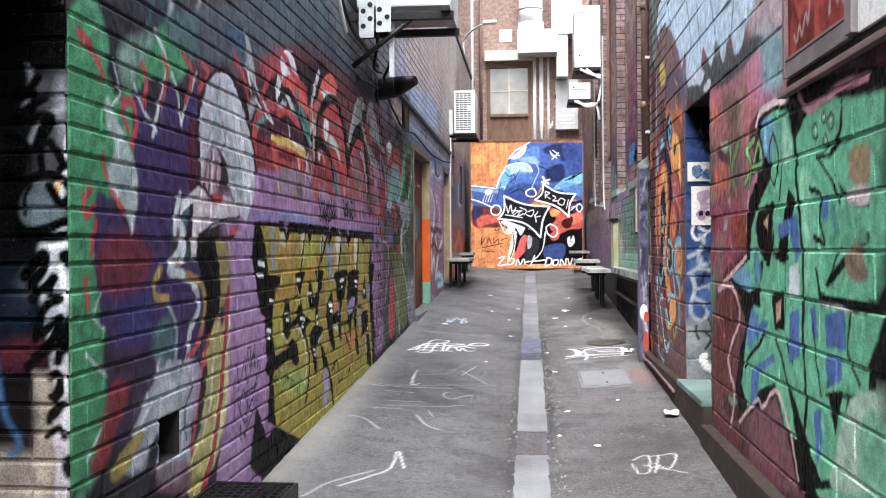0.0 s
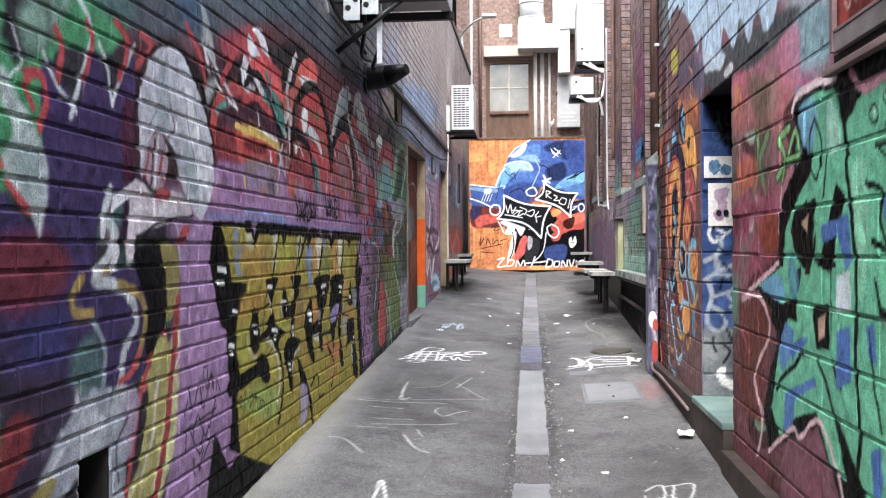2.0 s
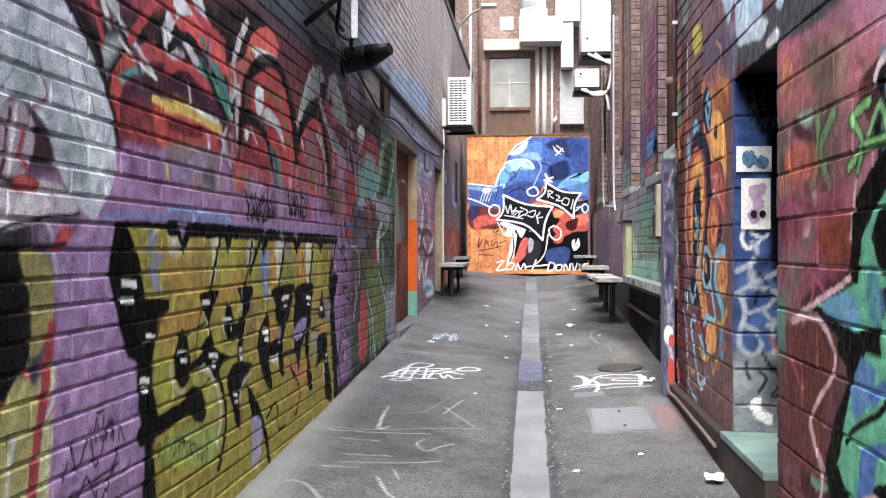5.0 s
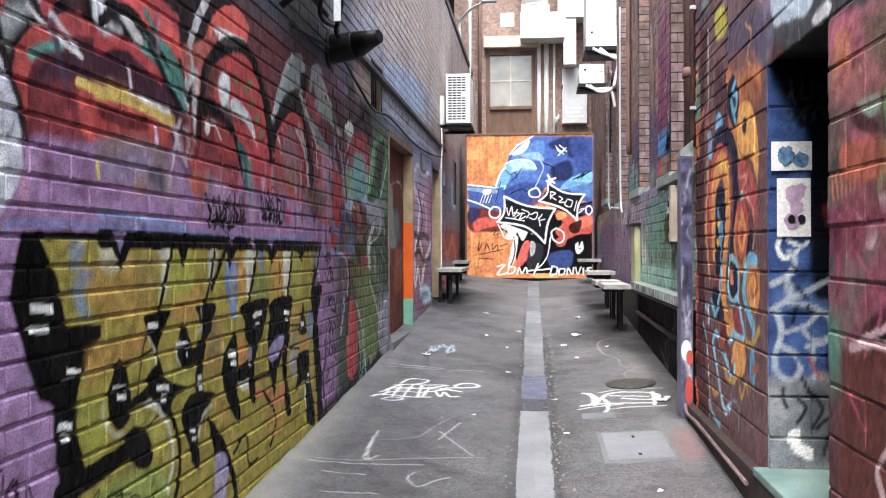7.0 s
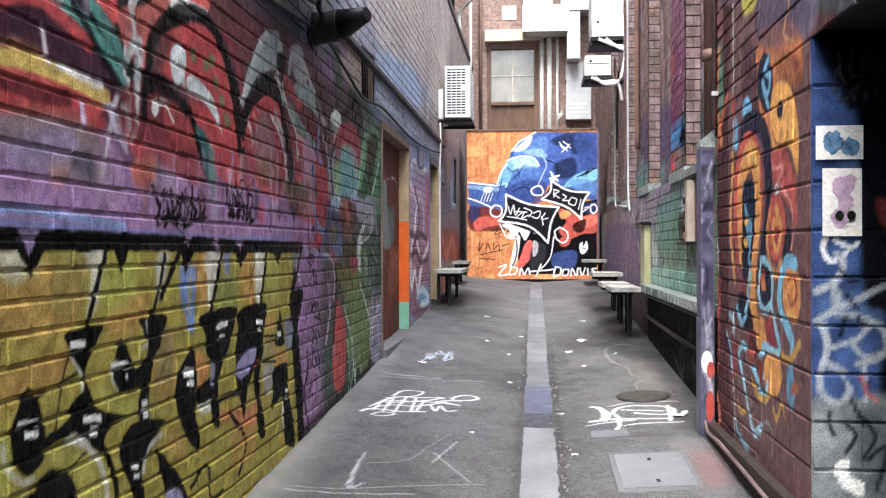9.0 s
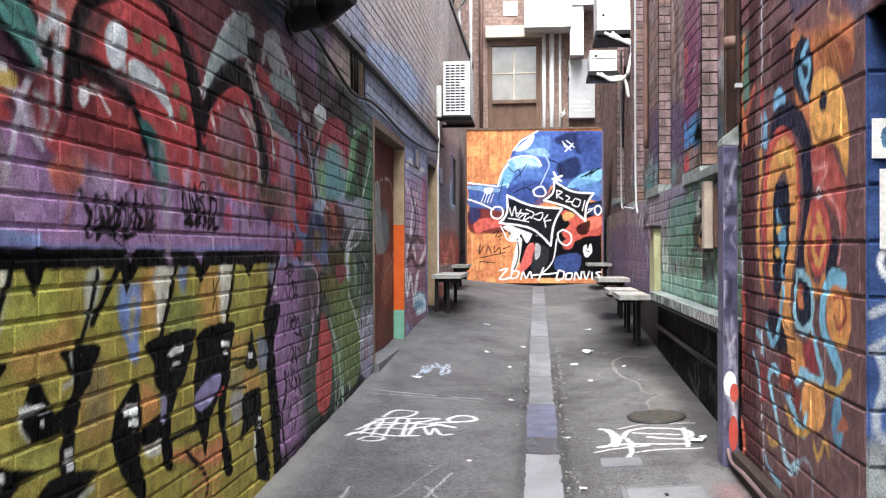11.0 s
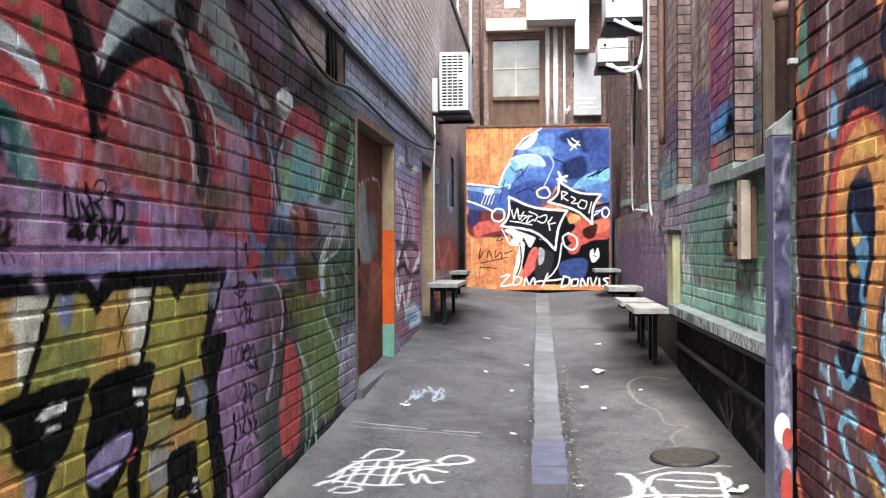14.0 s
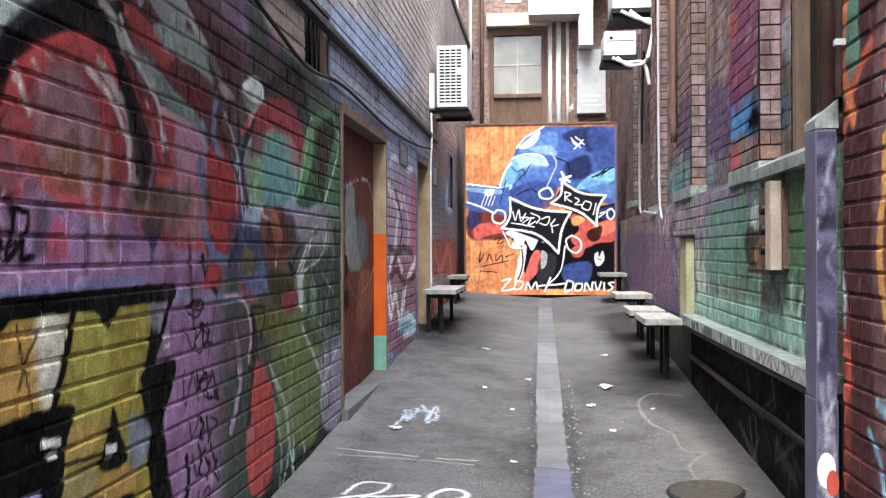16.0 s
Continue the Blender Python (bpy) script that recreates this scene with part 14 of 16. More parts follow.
bm = bmesh.new()
holes_right = [(5.99, 6.93, 0.2, 2.65)]
solid(bm, -9.0, 8.93, -1.5, 4.6, holes_right, lambda b, u, v, p, q: box(b, RX + 0.012, RX + 0.55, u, v, p, q))
box(bm, RX + 0.5, RX + 0.62, 5.9, 7.0, 0, 2.8)
wall_right = tagged(part("wall_east_blocks", bm, "render_dark"), "painted concrete block wall with large green lettering", "wall", kind="structure")

bm = boxed(GX + 0.012, GX + 0.5, 8.93, 24.0, 1.28, 2.36)
wall_green = tagged(part("wall_east", bm, "render_dark"), "brick lane wall washed in green and violet paint", "wall", kind="structure")
bm = boxed(GX - 0.02, GX + 0.5, 8.93, 24.0, -0.4, 1.279)
tagged(part("wall_east_base", bm, "render_dark"), "blackened base wall under the ledge", "wall", kind="structure")
holes_upper = [(9.35, 10.5, 2.45, 4.6)]
bm = bmesh.new()
solid(bm, 8.93, 24.0, 2.362, 7.0, holes_upper, lambda b, u, v, p, q: box(b, 1.282, 1.7, u, v, p, q))
wall_upper = tagged(part("wall_east_upper", bm, "render_dark"), "upper brown brick wall behind piers", "wall", kind="structure")

holes_end = [(-1.16, -0.01, 4.35, 6.36)]
bm = bmesh.new()
solid(bm, -4.0, 4.0, 0.5, 12.0, holes_end, lambda b, u, v, p, q: box(b, u, v, 24.012, 24.4, p, q))
wall_end = tagged(part("wall_north", bm, "render_dark"), "tall brown brick wall closing the lane", "wall", kind="structure")
bm = boxed(-4.4, -1.9, 14.0, 24.0, 5.8, 11.0)
tagged(part("wall_west_tower", bm, M["brown_brick"]), "pinkish brick building rising behind the lane wall", "wall", kind="structure")
# unseen wall added to close the lane's start; kept low to let sky light in
bm = boxed(-12, 12, -22.4, -22, -2, 4)
tagged(part("wall_south", bm, "concrete"), "plain wall added out of view beyond the lane's start", "wall", kind="structure")

# ---- the ground ----
gx = np.concatenate([[-60, -20, -6, -2.4], np.arange(-1.66, 1.36, 0.014), [2.4, 6, 20, 60]])
gy = np.concatenate([[-60, -25, -10, -3, 0, 2, 3.2], np.arange(4.0, 12.0, 0.016), np.arange(12.0, 20.4, 0.03), [21, 23, 30, 60, 90]])
A, B = np.meshgrid(gx, gy, indexing="ij")
flat = np.stack([A.ravel(), B.ravel()], 1)
dips = (cloud(flat[:, 0] * 1.3, flat[:, 1] * 1.3, 2) - 0.5) * 0.008 + (cloud(flat[:, 0] * 14, flat[:, 1] * 14, 6) - 0.5) * 0.004
verts = np.stack([flat[:, 0], flat[:, 1], ground_z(flat[:, 0], flat[:, 1]) + np.where(np.abs(flat[:, 0]) < 1.7, dips, 0)], 1)
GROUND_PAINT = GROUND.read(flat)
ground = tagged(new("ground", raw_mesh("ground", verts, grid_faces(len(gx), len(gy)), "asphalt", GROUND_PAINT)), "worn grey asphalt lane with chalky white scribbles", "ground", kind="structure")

# concrete drain down the middle, slab by slab
drain = empty("drain_channel", "pale concrete drain strip along the lane", "drain", kind="structure")
rng = random.Random(7)
slabs = [(3.6, 5.86, 0), (5.87, 6.45, 2), (6.46, 9.32, 0), (9.33, 9.75, 2), (9.76, 10.1, 3), (10.11, 10.75, 3), (10.76, 11.1, 1), (11.11, 11.9, 1), (11.91, 13.1, 0), (13.11, 14.3, 1), (14.31, 15.6, 0), (15.61, 17.5, 1), (17.51, 18.9, 0), (18.91, 20.2, 1)]
M["wet"] = surface("damp_patch", "#29282c", "#47464b", 5, 0.16, grime=0.5)
M["slate_paint"] = surface("slate_blue_slab", "#484a5c", "#626479", 6, 0.5, grime=0.4)
kinds = ("pale_concrete", "concrete", "wet", "slate_paint")
for y0, y1, kind in slabs:
    bm = bmesh.new()
    x0, x1 = -0.175 + 0.006 * rng.uniform(-1, 1), 0.045 + 0.006 * rng.uniform(-1, 1)
    n = max(2, int((y1 - y0) / 0.05))
    rows = []
    for i in range(n + 1):
        yy = y0 + (y1 - y0) * i / n
        a, b = x0 + rng.choice((0, 0, 0.003, 0.002, 0.009)), x1 - rng.choice((0, 0, 0.003, 0.002, 0.012))
        rows.append([bm.verts.new((a, yy, gz(-0.06, yy) - 0.01)), bm.verts.new((a + 0.006, yy, gz(-0.06, yy) + 0.015)), bm.verts.new(((a + b) / 2, yy, gz(-0.06, yy) + 0.011)), bm.verts.new((b - 0.006, yy, gz(-0.06, yy) + 0.015)), bm.verts.new((b, yy, gz(-0.06, yy) - 0.01))])
    for r, s in zip(rows[:-1], rows[1:]):
        for k in range(4):
            bm.faces.new((r[k], r[k + 1], s[k + 1], s[k]))
    for r in (rows[0], rows[-1]):
        bm.faces.new(r)
    part("slab", bm, kinds[kind], drain)

# ---- the painted hoarding across the end ----
MY, MX0, MX1, MZ0, MZ1 = 20.3, -1.35, 1.07, 1.18, 3.95
hoard = empty("painted_hoarding", "plywood hoarding with a blue creature mural and white tags", "hoarding", (-0.14, MY, MZ0 - 0.03))
nx, nz = 240, 290
A, B = np.meshgrid(np.linspace(MX0, MX1, nx), np.linspace(MZ0, MZ1, nz), indexing="ij")
flat = np.stack([A.ravel(), B.ravel()], 1)
me = raw_mesh("panel", np.stack([flat[:, 0], MY + 0.002 * (cloud(flat[:, 0] * 2, flat[:, 1] * 2) - 0.5), flat[:, 1]], 1), grid_faces(nx, nz), "board", MURAL.read(flat))
ob = new("panel", me)
ob.parent, ob.matrix_parent_inverse = hoard, Matrix.Translation(-hoard.location)
part("backing", boxed(MX0, MX1, MY + 0.004, MY + 0.9, MZ0, MZ1 - 0.01, 0.004), "frame_wood", hoard)
part("top_rail", boxed(MX0 - 0.01, MX1 + 0.01, MY - 0.02, MY + 0.06, MZ1, MZ1 + 0.03, 0.004), "frame_wood", hoard)
part("edge_post", boxed(MX1, MX1 + 0.03, MY - 0.015, MY + 0.06, MZ0, MZ1, 0.004), "violet", hoard)
part("edge_post", boxed(MX0 - 0.03, MX0, MY - 0.015, MY + 0.06, MZ0, MZ1, 0.004), "tan_wood", hoard)
# black board set back under the panel, standing in for the unlit gap
part("gap_board", boxed(MX0, MX1, MY + 0.05, MY + 0.16, gz(0, MY) - 0.05, MZ0 - 0.001, 0.004), "black_steel", hoard)

# ---- left side: doors, grilles, units ----
D0, D1, DZ0, DZ1 = 11.39, 13.27, 0.72, 2.93
door = empty("double_door", "brown painted timber double door with faded graffiti, shut", "door", (LX - 0.1, 12.3, DZ0))
for k, (u, v) in enumerate(((D0 + 0.05, 12.02), (12.035, D1 - 0.02))):
    part("leaf", boxed(LX - 0.165, LX - 0.112, u, v, DZ0 + 0.1, DZ1 - 0.06, 0.004), "door_brown", door)
sheet(door, "painted_face", D0 + 0.055, D1 - 0.028, DZ0 + 0.1, DZ1 - 0.08, 0.025, DOOR, lambda y, z, out: np.stack([np.full_like(y, LX - 0.108), y, z], 1), "doorface")
part("handle", piped([(LX - 0.12, 11.93, 1.72), (LX - 0.08, 11.93, 1.72), (LX - 0.08, 11.93, 1.86), (LX - 0.12, 11.93, 1.86)], 0.008, 8), "black_steel", door, "black pull handle")
part("frame_head", boxed(LX - 0.17, LX + 0.012, D0, D1, DZ1 - 0.07, DZ1, 0.004), "frame_wood", door, "bare worn timber head")
part("frame_post", boxed(LX - 0.17, LX + 0.012, D0, D0 + 0.05, DZ0 + 0.08, DZ1 - 0.071, 0.004), "frame_wood", door)
part("frame_post", boxed(LX - 0.17, LX + 0.010, D1 - 0.02, D1, DZ0 + 0.08, DZ1 - 0.071, 0.004), "frame_wood", door)
part("reveal", boxed(LX - 0.119, LX + 0.004, D1 - 0.026, D1 - 0.021, 1.15, 2.05), "orange", door, "orange painted reveal")
M["mint"] = surface("mint_paint", "#5f9d86", "#8cbfa8", 6, 0.5)
part("reveal", boxed(LX - 0.119, LX + 0.004, D1 - 0.026, D1 - 0.021, DZ0 + 0.1, 1.149), "mint", door, "mint painted reveal")
M["ochre"] = surface("ochre_paint", "#9a8468", "#c0a888", 6, 0.5)
part("reveal", boxed(LX - 0.119, LX + 0.004, D1 - 0.026, D1 - 0.021, 2.051, DZ1 - 0.08), "ochre", door, "faded ochre reveal")
part("threshold", boxed(LX - 0.2, LX + 0.05, D0, D1, gz(LX, 11.4) - 0.12, DZ0 + 0.09, 0.01), "concrete", door, "pale concrete threshold")

side = empty("side_door", "narrow open doorway with a dark inside and a peeling white jamb", "door", (LX - 0.1, 15.8, 0.9))
# near-black panel closing the opening; its colour imitates the unlit inside
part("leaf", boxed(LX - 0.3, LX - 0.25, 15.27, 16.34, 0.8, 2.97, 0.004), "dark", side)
part("jamb", boxed(LX - 0.25, LX + 0.03, 16.26, 16.34, 0.9, 2.97, 0.004), "ochre", side, "peeling painted jamb")
part("jamb", boxed(LX - 0.25, LX + 0.012, 15.27, 15.34, 0.9, 2.97, 0.004), "violet", side)
part("head", boxed(LX - 0.25, LX + 0.02, 15.341, 16.259, 2.9, 2.97, 0.004), "black_steel", side)
part("step", boxed(LX - 0.3, LX + 0.06, 15.3, 16.5, 0.7, 0.94, 0.01), "concrete", side)


def louvre(name, y0, y1, z0, z1, label, n=7, depth=0.025):
    g = empty(name, label, "vent", (LX, (y0 + y1) / 2, z0))
    part("backing", boxed(LX + 0.001, LX + 0.006, y0, y1, z0, z1), "dark", g)
    for u, v, p, q in ((y0, y1, z0, z0 + 0.015), (y0, y1, z1 - 0.015, z1), (y0, y0 + 0.015, z0 + 0.015, z1 - 0.015), (y1 - 0.015, y1, z0 + 0.015, z1 - 0.015)):
        part("frame", boxed(LX + 0.001, LX + depth, u, v, p, q, 0.002), "violet", g)
    for k in range(n):
        z = z0 + 0.02 + (z1 - z0 - 0.04) * (k + 0.5) / n
        part("slat", boxed(-0.002, 0.002, y0 + 0.016, y1 - 0.016, -0.014, 0.014, m=pose(LX + 0.014, 0, z, 0, 35, 0)), "grey_metal", g)
    return g


louvre("wall_vent", 14.06, 14.48, 2.75, 2.97, "small louvred vent painted violet")
louvre("wall_vent", 16.75, 17.3, 2.74, 3.0, "small louvred vent on the brick wall")
high = empty("high_window", "small dark barred window high in the wall", "window", (LX, 10.75, 3.02))
part("pane", boxed(LX - 0.14, LX - 0.12, 10.43, 11.08, 3.02, 3.43), "dark", high)
part("lining", boxed(LX - 0.119, LX - 0.02, 11.05, 11.08, 3.02, 3.43), "frame_wood", high)
for k in range(5):
    part("bar", piped([(LX - 0.05, 10.53 + 0.11 * k, 3.021), (LX - 0.05, 10.53 + 0.11 * k, 3.429)], 0.008, 6), "black_steel", high)
far = empty("far_window", "narrow dark window with a violet frame", "window", (LX, 19.27, 2.56))
part("pane", boxed(LX - 0.1, LX - 0.08, 18.84, 19.7, 2.56, 3.36), "dark", far)
part("frame", boxed(LX - 0.08, LX + 0.02, 18.84, 18.92, 2.56, 3.36, 0.004), "violet", far)
hole = empty("drain_hole", "dark square hole where bricks are missing", "hole", (LX - 0.1, 3.6, 0.8))
part("cavity", boxed(LX - 0.3, LX - 0.2, 3.44, 3.76, 0.76, 1.02), "dark", hole)

# ledge and cable along the left wall
ledge = tagged(part("trim", boxed(LX - 0.005, LX + 0.05, 9.2, 17.2, 3.30, 3.345, 0.006), "roof_metal"), "thin dark flashing strip across the bricks", "trim", kind="structure")
cable = tagged(part("cable", piped([(LX + 0.02, 7.6, 3.05), (LX + 0.03, 8.9, 3.14), (LX + 0.03, 9.6, 3.06), (LX + 0.025, 10.4, 2.97), (LX + 0.02, 11.4, 3.04), (LX + 0.02, 13.2, 3.0), (LX + 0.02, 15.0, 3.05), (LX + 0.03, 16.4, 3.15)], 0.012, 6), "rubber"), "black cable sagging along the brick wall", "cable")
cable = tagged(part("cable", piped([(LX + 0.03, 16.5, 3.6), (LX + 0.04, 16.45, 3.3), (LX + 0.03, 16.42, 2.9), (LX + 0.03, 16.4, 2.4), (LX + 0.03, 16.42, 1.3)], 0.014, 6), "white_plastic"), "pale cable dropping from the cooling unit", "cable")
parapet = tagged(part("parapet", boxed(LX - 0.42, LX + 0.03, 2.8, 24.0, 5.8, 5.9, 0.01), "roof_metal"), "dark metal parapet capping", "parapet", kind="structure")

spout = empty("wall_spout", "dark horn-shaped metal spout jutting from the wall", "spout", (LX, 8.75, 3.25))
part("body", piped([(LX, 8.72, 3.14), (LX + 0.12, 8.70, 3.15), (LX + 0.2, 8.68, 3.16)], (0.105, 0.095), 18), "black_steel", spout)
bm = bmesh.new()
tube(bm, [(LX + 0.2, 8.68, 3.16), (LX + 0.38, 8.6, 3.2)], (0.096, 0.045), 18)
part("mouth", bm, "black_steel", spout)
part("flange", piped([(LX - 0.004, 8.72, 3.14), (LX + 0.02, 8.72, 3.14)], 0.13, 18), "black_steel", spout)

rack = empty("unit_bracket", "white perforated steel bracket under a cooling unit", "bracket", (LX, 7.4, 3.35))
part("plate", boxed(-1.41, -1.29, 7.30, 7.308, 3.31, 3.62, 0.003), "galvanised", rack)
part("plate", boxed(-1.28, -1.16, 7.34, 7.348, 3.36, 3.62, 0.003), "galvanised", rack)
for hx, hy, hz in ((-1.375, 7.30, 3.40), (-1.375, 7.30, 3.52), (-1.32, 7.30, 3.46), (-1.32, 7.30, 3.57), (-1.25, 7.34, 3.43), (-1.25, 7.34, 3.54), (-1.19, 7.34, 3.48)):
    part("bolt_hole", piped([(hx, hy - 0.004, hz), (hx, hy + 0.002, hz)], 0.021, 12), "dark", rack)
part("arm", boxed(-1.5, -0.66, 7.36, 7.42, 3.46, 3.52, 0.004), "black_steel", rack)
part("arm", boxed(-1.5, -0.66, 7.95, 8.01, 3.46, 3.52, 0.004), "black_steel", rack)
part("strut", piped([(LX + 0.02, 7.39, 3.1), (-1.0, 7.39, 3.47)], 0.022, 8), "black_steel", rack)
part("rail", boxed(-0.76, -0.68, 7.2, 8.1, 3.523, 3.56, 0.004), "galvanised", rack)
part("rail", boxed(-1.42, -1.34, 7.36, 8.1, 3.523, 3.56, 0.004), "galvanised", rack)
part("upright", boxed(-1.19, -1.15, 7.44, 7.46, 3.02, 3.458, 0.003), "galvanised", rack)
high_unit = empty("cooling_unit", "cooling unit on a wall bracket, seen from below", "air conditioner", (-1.1, 7.65, 3.56))
part("casing", boxed(-1.44, -0.68, 7.36, 8.1, 3.563, 4.2, 0.02), "grey_metal", high_unit)
for pts, mat in (([(LX + 0.1, 6.4, 3.55), (LX + 0.1, 6.5, 3.38), (LX + 0.1, 6.72, 3.22)], "white_plastic"), ([(-1.3, 7.5, 3.55), (-1.36, 7.9, 3.4), (LX + 0.06, 8.2, 3.25), (LX + 0.04, 8.7, 3.3)], "rubber"), ([(-1.2, 7.4, 3.56), (-1.25, 7.95, 3.3), (-1.38, 8.4, 3.2), (-1.42, 8.7, 3.24)], "rubber"), ([(LX + 0.08, 6.2, 3.6), (LX + 0.1, 6.9, 3.32), (LX + 0.09, 7.5, 3.3), (LX + 0.06, 8.4, 3.3)], "rubber")):
    tagged(part("cable", piped(pts, 0.016, 6), mat), "white cable end hanging by the bracket" if mat == "white_plastic" else "black cable hanging by the bracket", "cable")

unit = empty("cooling_unit", "white outdoor cooling unit with a slotted grille on wall brackets", "air conditioner", (-1.22, 16.8, 3.69))
part("casing", boxed(-1.412, -1.034, 16.6, 17.4, 3.69, 4.455, 0.015), "white_metal", unit)
for c in range(4):
    for r in range(17):
        if not (c == 3 and r in (9, 10)):
            x0, z0 = -1.375 + c * 0.071, 3.745 + r * 0.04
            part("slot", boxed(x0, x0 + 0.056, 16.597, 16.605, z0, z0 + 0.02), "dark", unit)
part("tray", boxed(-1.43, -1.02, 16.58, 17.42, 3.655, 3.685, 0.004), "black_steel", unit)
part("bracket", boxed(-1.5, -1.0, 16.62, 16.66, 3.61, 3.652, 0.003), "black_steel", unit)
part("bracket", boxed(-1.5, -1.0, 17.3, 17.34, 3.61, 3.652, 0.003), "black_steel", unit)
part("side_duct", boxed(-1.497, -1.43, 16.5, 16.6, 3.66, 4.1, 0.006), "white_plastic", unit, "white duct cover")

# ---- right side ----
sill = empty("long_sill", "concrete ledge with chipped pale paint along the wall", "ledge", (GX, 11.1, 1.275))
part("sill", boxed(1.035, GX + 0.02, 9.2, 13.05, 1.285, 1.365, 0.012), "sill_paint", sill)
part("drip", boxed(1.04, GX, 9.2, 13.05, 1.255, 1.284), "render_dark", sill)
sheet(sill, "painted_face", 9.21, 13.04, 1.292, 1.358, 0.011, SILL, lambda y, z, out: np.stack([np.full_like(y, 1.0335), y, z], 1), "doorface", True)
face = tagged(new("trim", None), "blackened base wall face with faint scrawls", "wall", kind="structure")
sheet(face, "scrawled_face", 9.18, 13.1, 0.35, 1.25, 0.02, SCRAWL, lambda y, z, out: np.stack([np.full_like(y, GX - 0.024), y, z], 1), "blackened", True)
rail = tagged(part("base_pipe", piped([(1.105, 9.3, 0.98), (1.105, 13.0, 1.02)], 0.022, 8), "black_steel"), "dark pipe along the blackened base wall", "pipe")

def disc(cx, cz, rx, rz, back, front, n=24, rough=None):
    """A flat rounded patch facing the lane's start."""
    bm = bmesh.new()
    ring = [((cx + rx * math.cos(a) * (rough() if rough else 1)), cz + rz * math.sin(a) * (rough() if rough else 1)) for a in np.linspace(0, 2 * math.pi, n + 1)[:-1]]
    f = [bm.verts.new((x, front, z)) for x, z in ring]
    k = [bm.verts.new((x, back, z)) for x, z in ring]
    bm.faces.new(f)
    bm.faces.new(k[::-1])
    for i in range(n):
        bm.faces.new((f[i], k[i], k[(i + 1) % n], f[(i + 1) % n]))
    return bm


post = empty("downpipe_cover", "violet painted steel cover round a downpipe", "pipe cover", (1.0, 8.98, gz(1, 8.95)))
low = part("cover", boxed(0.957, 1.045, 8.94, 9.10, gz(1, 8.95), 1.3, 0.006), "violet", post)
for name, cx, cz, r, tall, shade in (("white_spot", 0.997, 1.02, 0.036, 2.0, "white_metal"), ("red_spot", 1.02, 0.97, 0.024, 2.2, "red_paint"), ("red_spot", 1.015, 0.74, 0.025, 4.0, "red_paint")):
    M["red_paint"] = M.get("red_paint") or surface("red_spray", "#a83a32", "#c65a4c", 8, 0.5, grime=0.2)
    bm = disc(cx, cz, r, r * tall, 8.9385, 8.936 if shade == "white_metal" else 8.934)
    part(name, bm, shade, low)
part("cover", boxed(0.96, 1.042, 8.944, 9.096, 1.304, 2.38, 0.006), "violet", post)
bm = bmesh.new()
vs = box(bm, 0.96, 1.05, 8.944, 9.096, 2.384, 2.5)
for v in vs:
    if v.co.z > 2.45 and v.co.x < 1:
        v.co.z -= 0.08
part("cap", bm, "sill_paint", post, "sloped pale cap")
sheet(post, "painted_face", 0.964, 1.038, 0.72, 2.37, 0.011, POST, lambda x, z, out: np.stack([x, np.full_like(x, 8.9393), z], 1), "doorface", False)
pipe = empty("downpipe", "brown round downpipe with collars", "pipe", (1.08, 9.05, 2.45))
part("pipe", piped([(1.05, 9.05, 2.46), (1.05, 9.05, 4.2), (1.05, 9.05, 7.5)], 0.05, 14, False), "pipe_brown", pipe)
for z in (2.95, 3.9, 4.9):
    part("collar", piped([(1.05, 9.05, z), (1.05, 9.05, z + 0.07)], 0.06, 14), "pipe_brown", pipe)
slim = empty("slim_pipe", "slim pinkish pipe with clamps beside the downpipe", "pipe", (1.035, 8.89, 2.5))
part("pipe", piped([(1.035, 8.89, 2.5), (1.035, 8.89, 7.4)], 0.014, 10), "pipe_pink", slim)
for z in (2.7, 3.4, 4.1, 4.8):
    part("clamp", boxed(1.018, 1.058, 8.872, 8.908, z, z + 0.025, 0.003), "galvanised", slim)
pipe2 = empty("downpipe", "brown bent downpipe against the piers", "pipe", (1.2, 10.0, 2.6))
part("pipe", piped([(1.2, 9.3, 2.4), (1.19, 9.35, 3.0), (1.16, 9.6, 3.5), (1.15, 9.75, 4.0), (1.15, 9.75, 7.5)], 0.055, 12), "pipe_brown", pipe2)
base = tagged(part("base_pipe", piped([(0.99, 9.0, gz(1, 8.9) + 0.16), (0.985, 8.85, gz(1, 8.8) + 0.06), (0.985, 8.4, 0.60), (0.985, 7.05, 0.56)], 0.012, 8), "pipe_pink"), "pink painted pipe along the foot of the wall", "pipe")

# plinth along the block wall
plinth = tagged(part("plinth", boxed(0.985, RX - 0.002, -9, 5.97, -1.2, 0.52, 0.01), "plinth"), "rough brown plinth at the wall's foot", "plinth", kind="structure")
plinth2 = tagged(part("plinth", boxed(1.0, RX - 0.002, 6.95, 8.92, -0.2, 0.64, 0.01), "plinth"), "rough brown plinth at the wall's foot", "plinth", kind="structure")
tagged(part("plinth", boxed(1.0, RX + 0.3, 5.972, 6.948, 0.0, 0.625, 0.008), "plinth"), "rough brown plinth under the doorstep", "plinth", kind="structure")
step = tagged(part("door_step", boxed(0.992, RX + 0.5, 5.974, 6.946, 0.627, 0.668, 0.01), "turquoise"), "worn turquoise painted doorstep", "step", kind="structure")
recess = empty("recess_door", "dark door at the back of a deep painted doorway", "door", (RX + 0.48, 6.46, 0.67))
# leaf in the near-black void colour, for the unlit back of the recess
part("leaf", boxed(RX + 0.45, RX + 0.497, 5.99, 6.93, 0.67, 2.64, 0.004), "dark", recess)

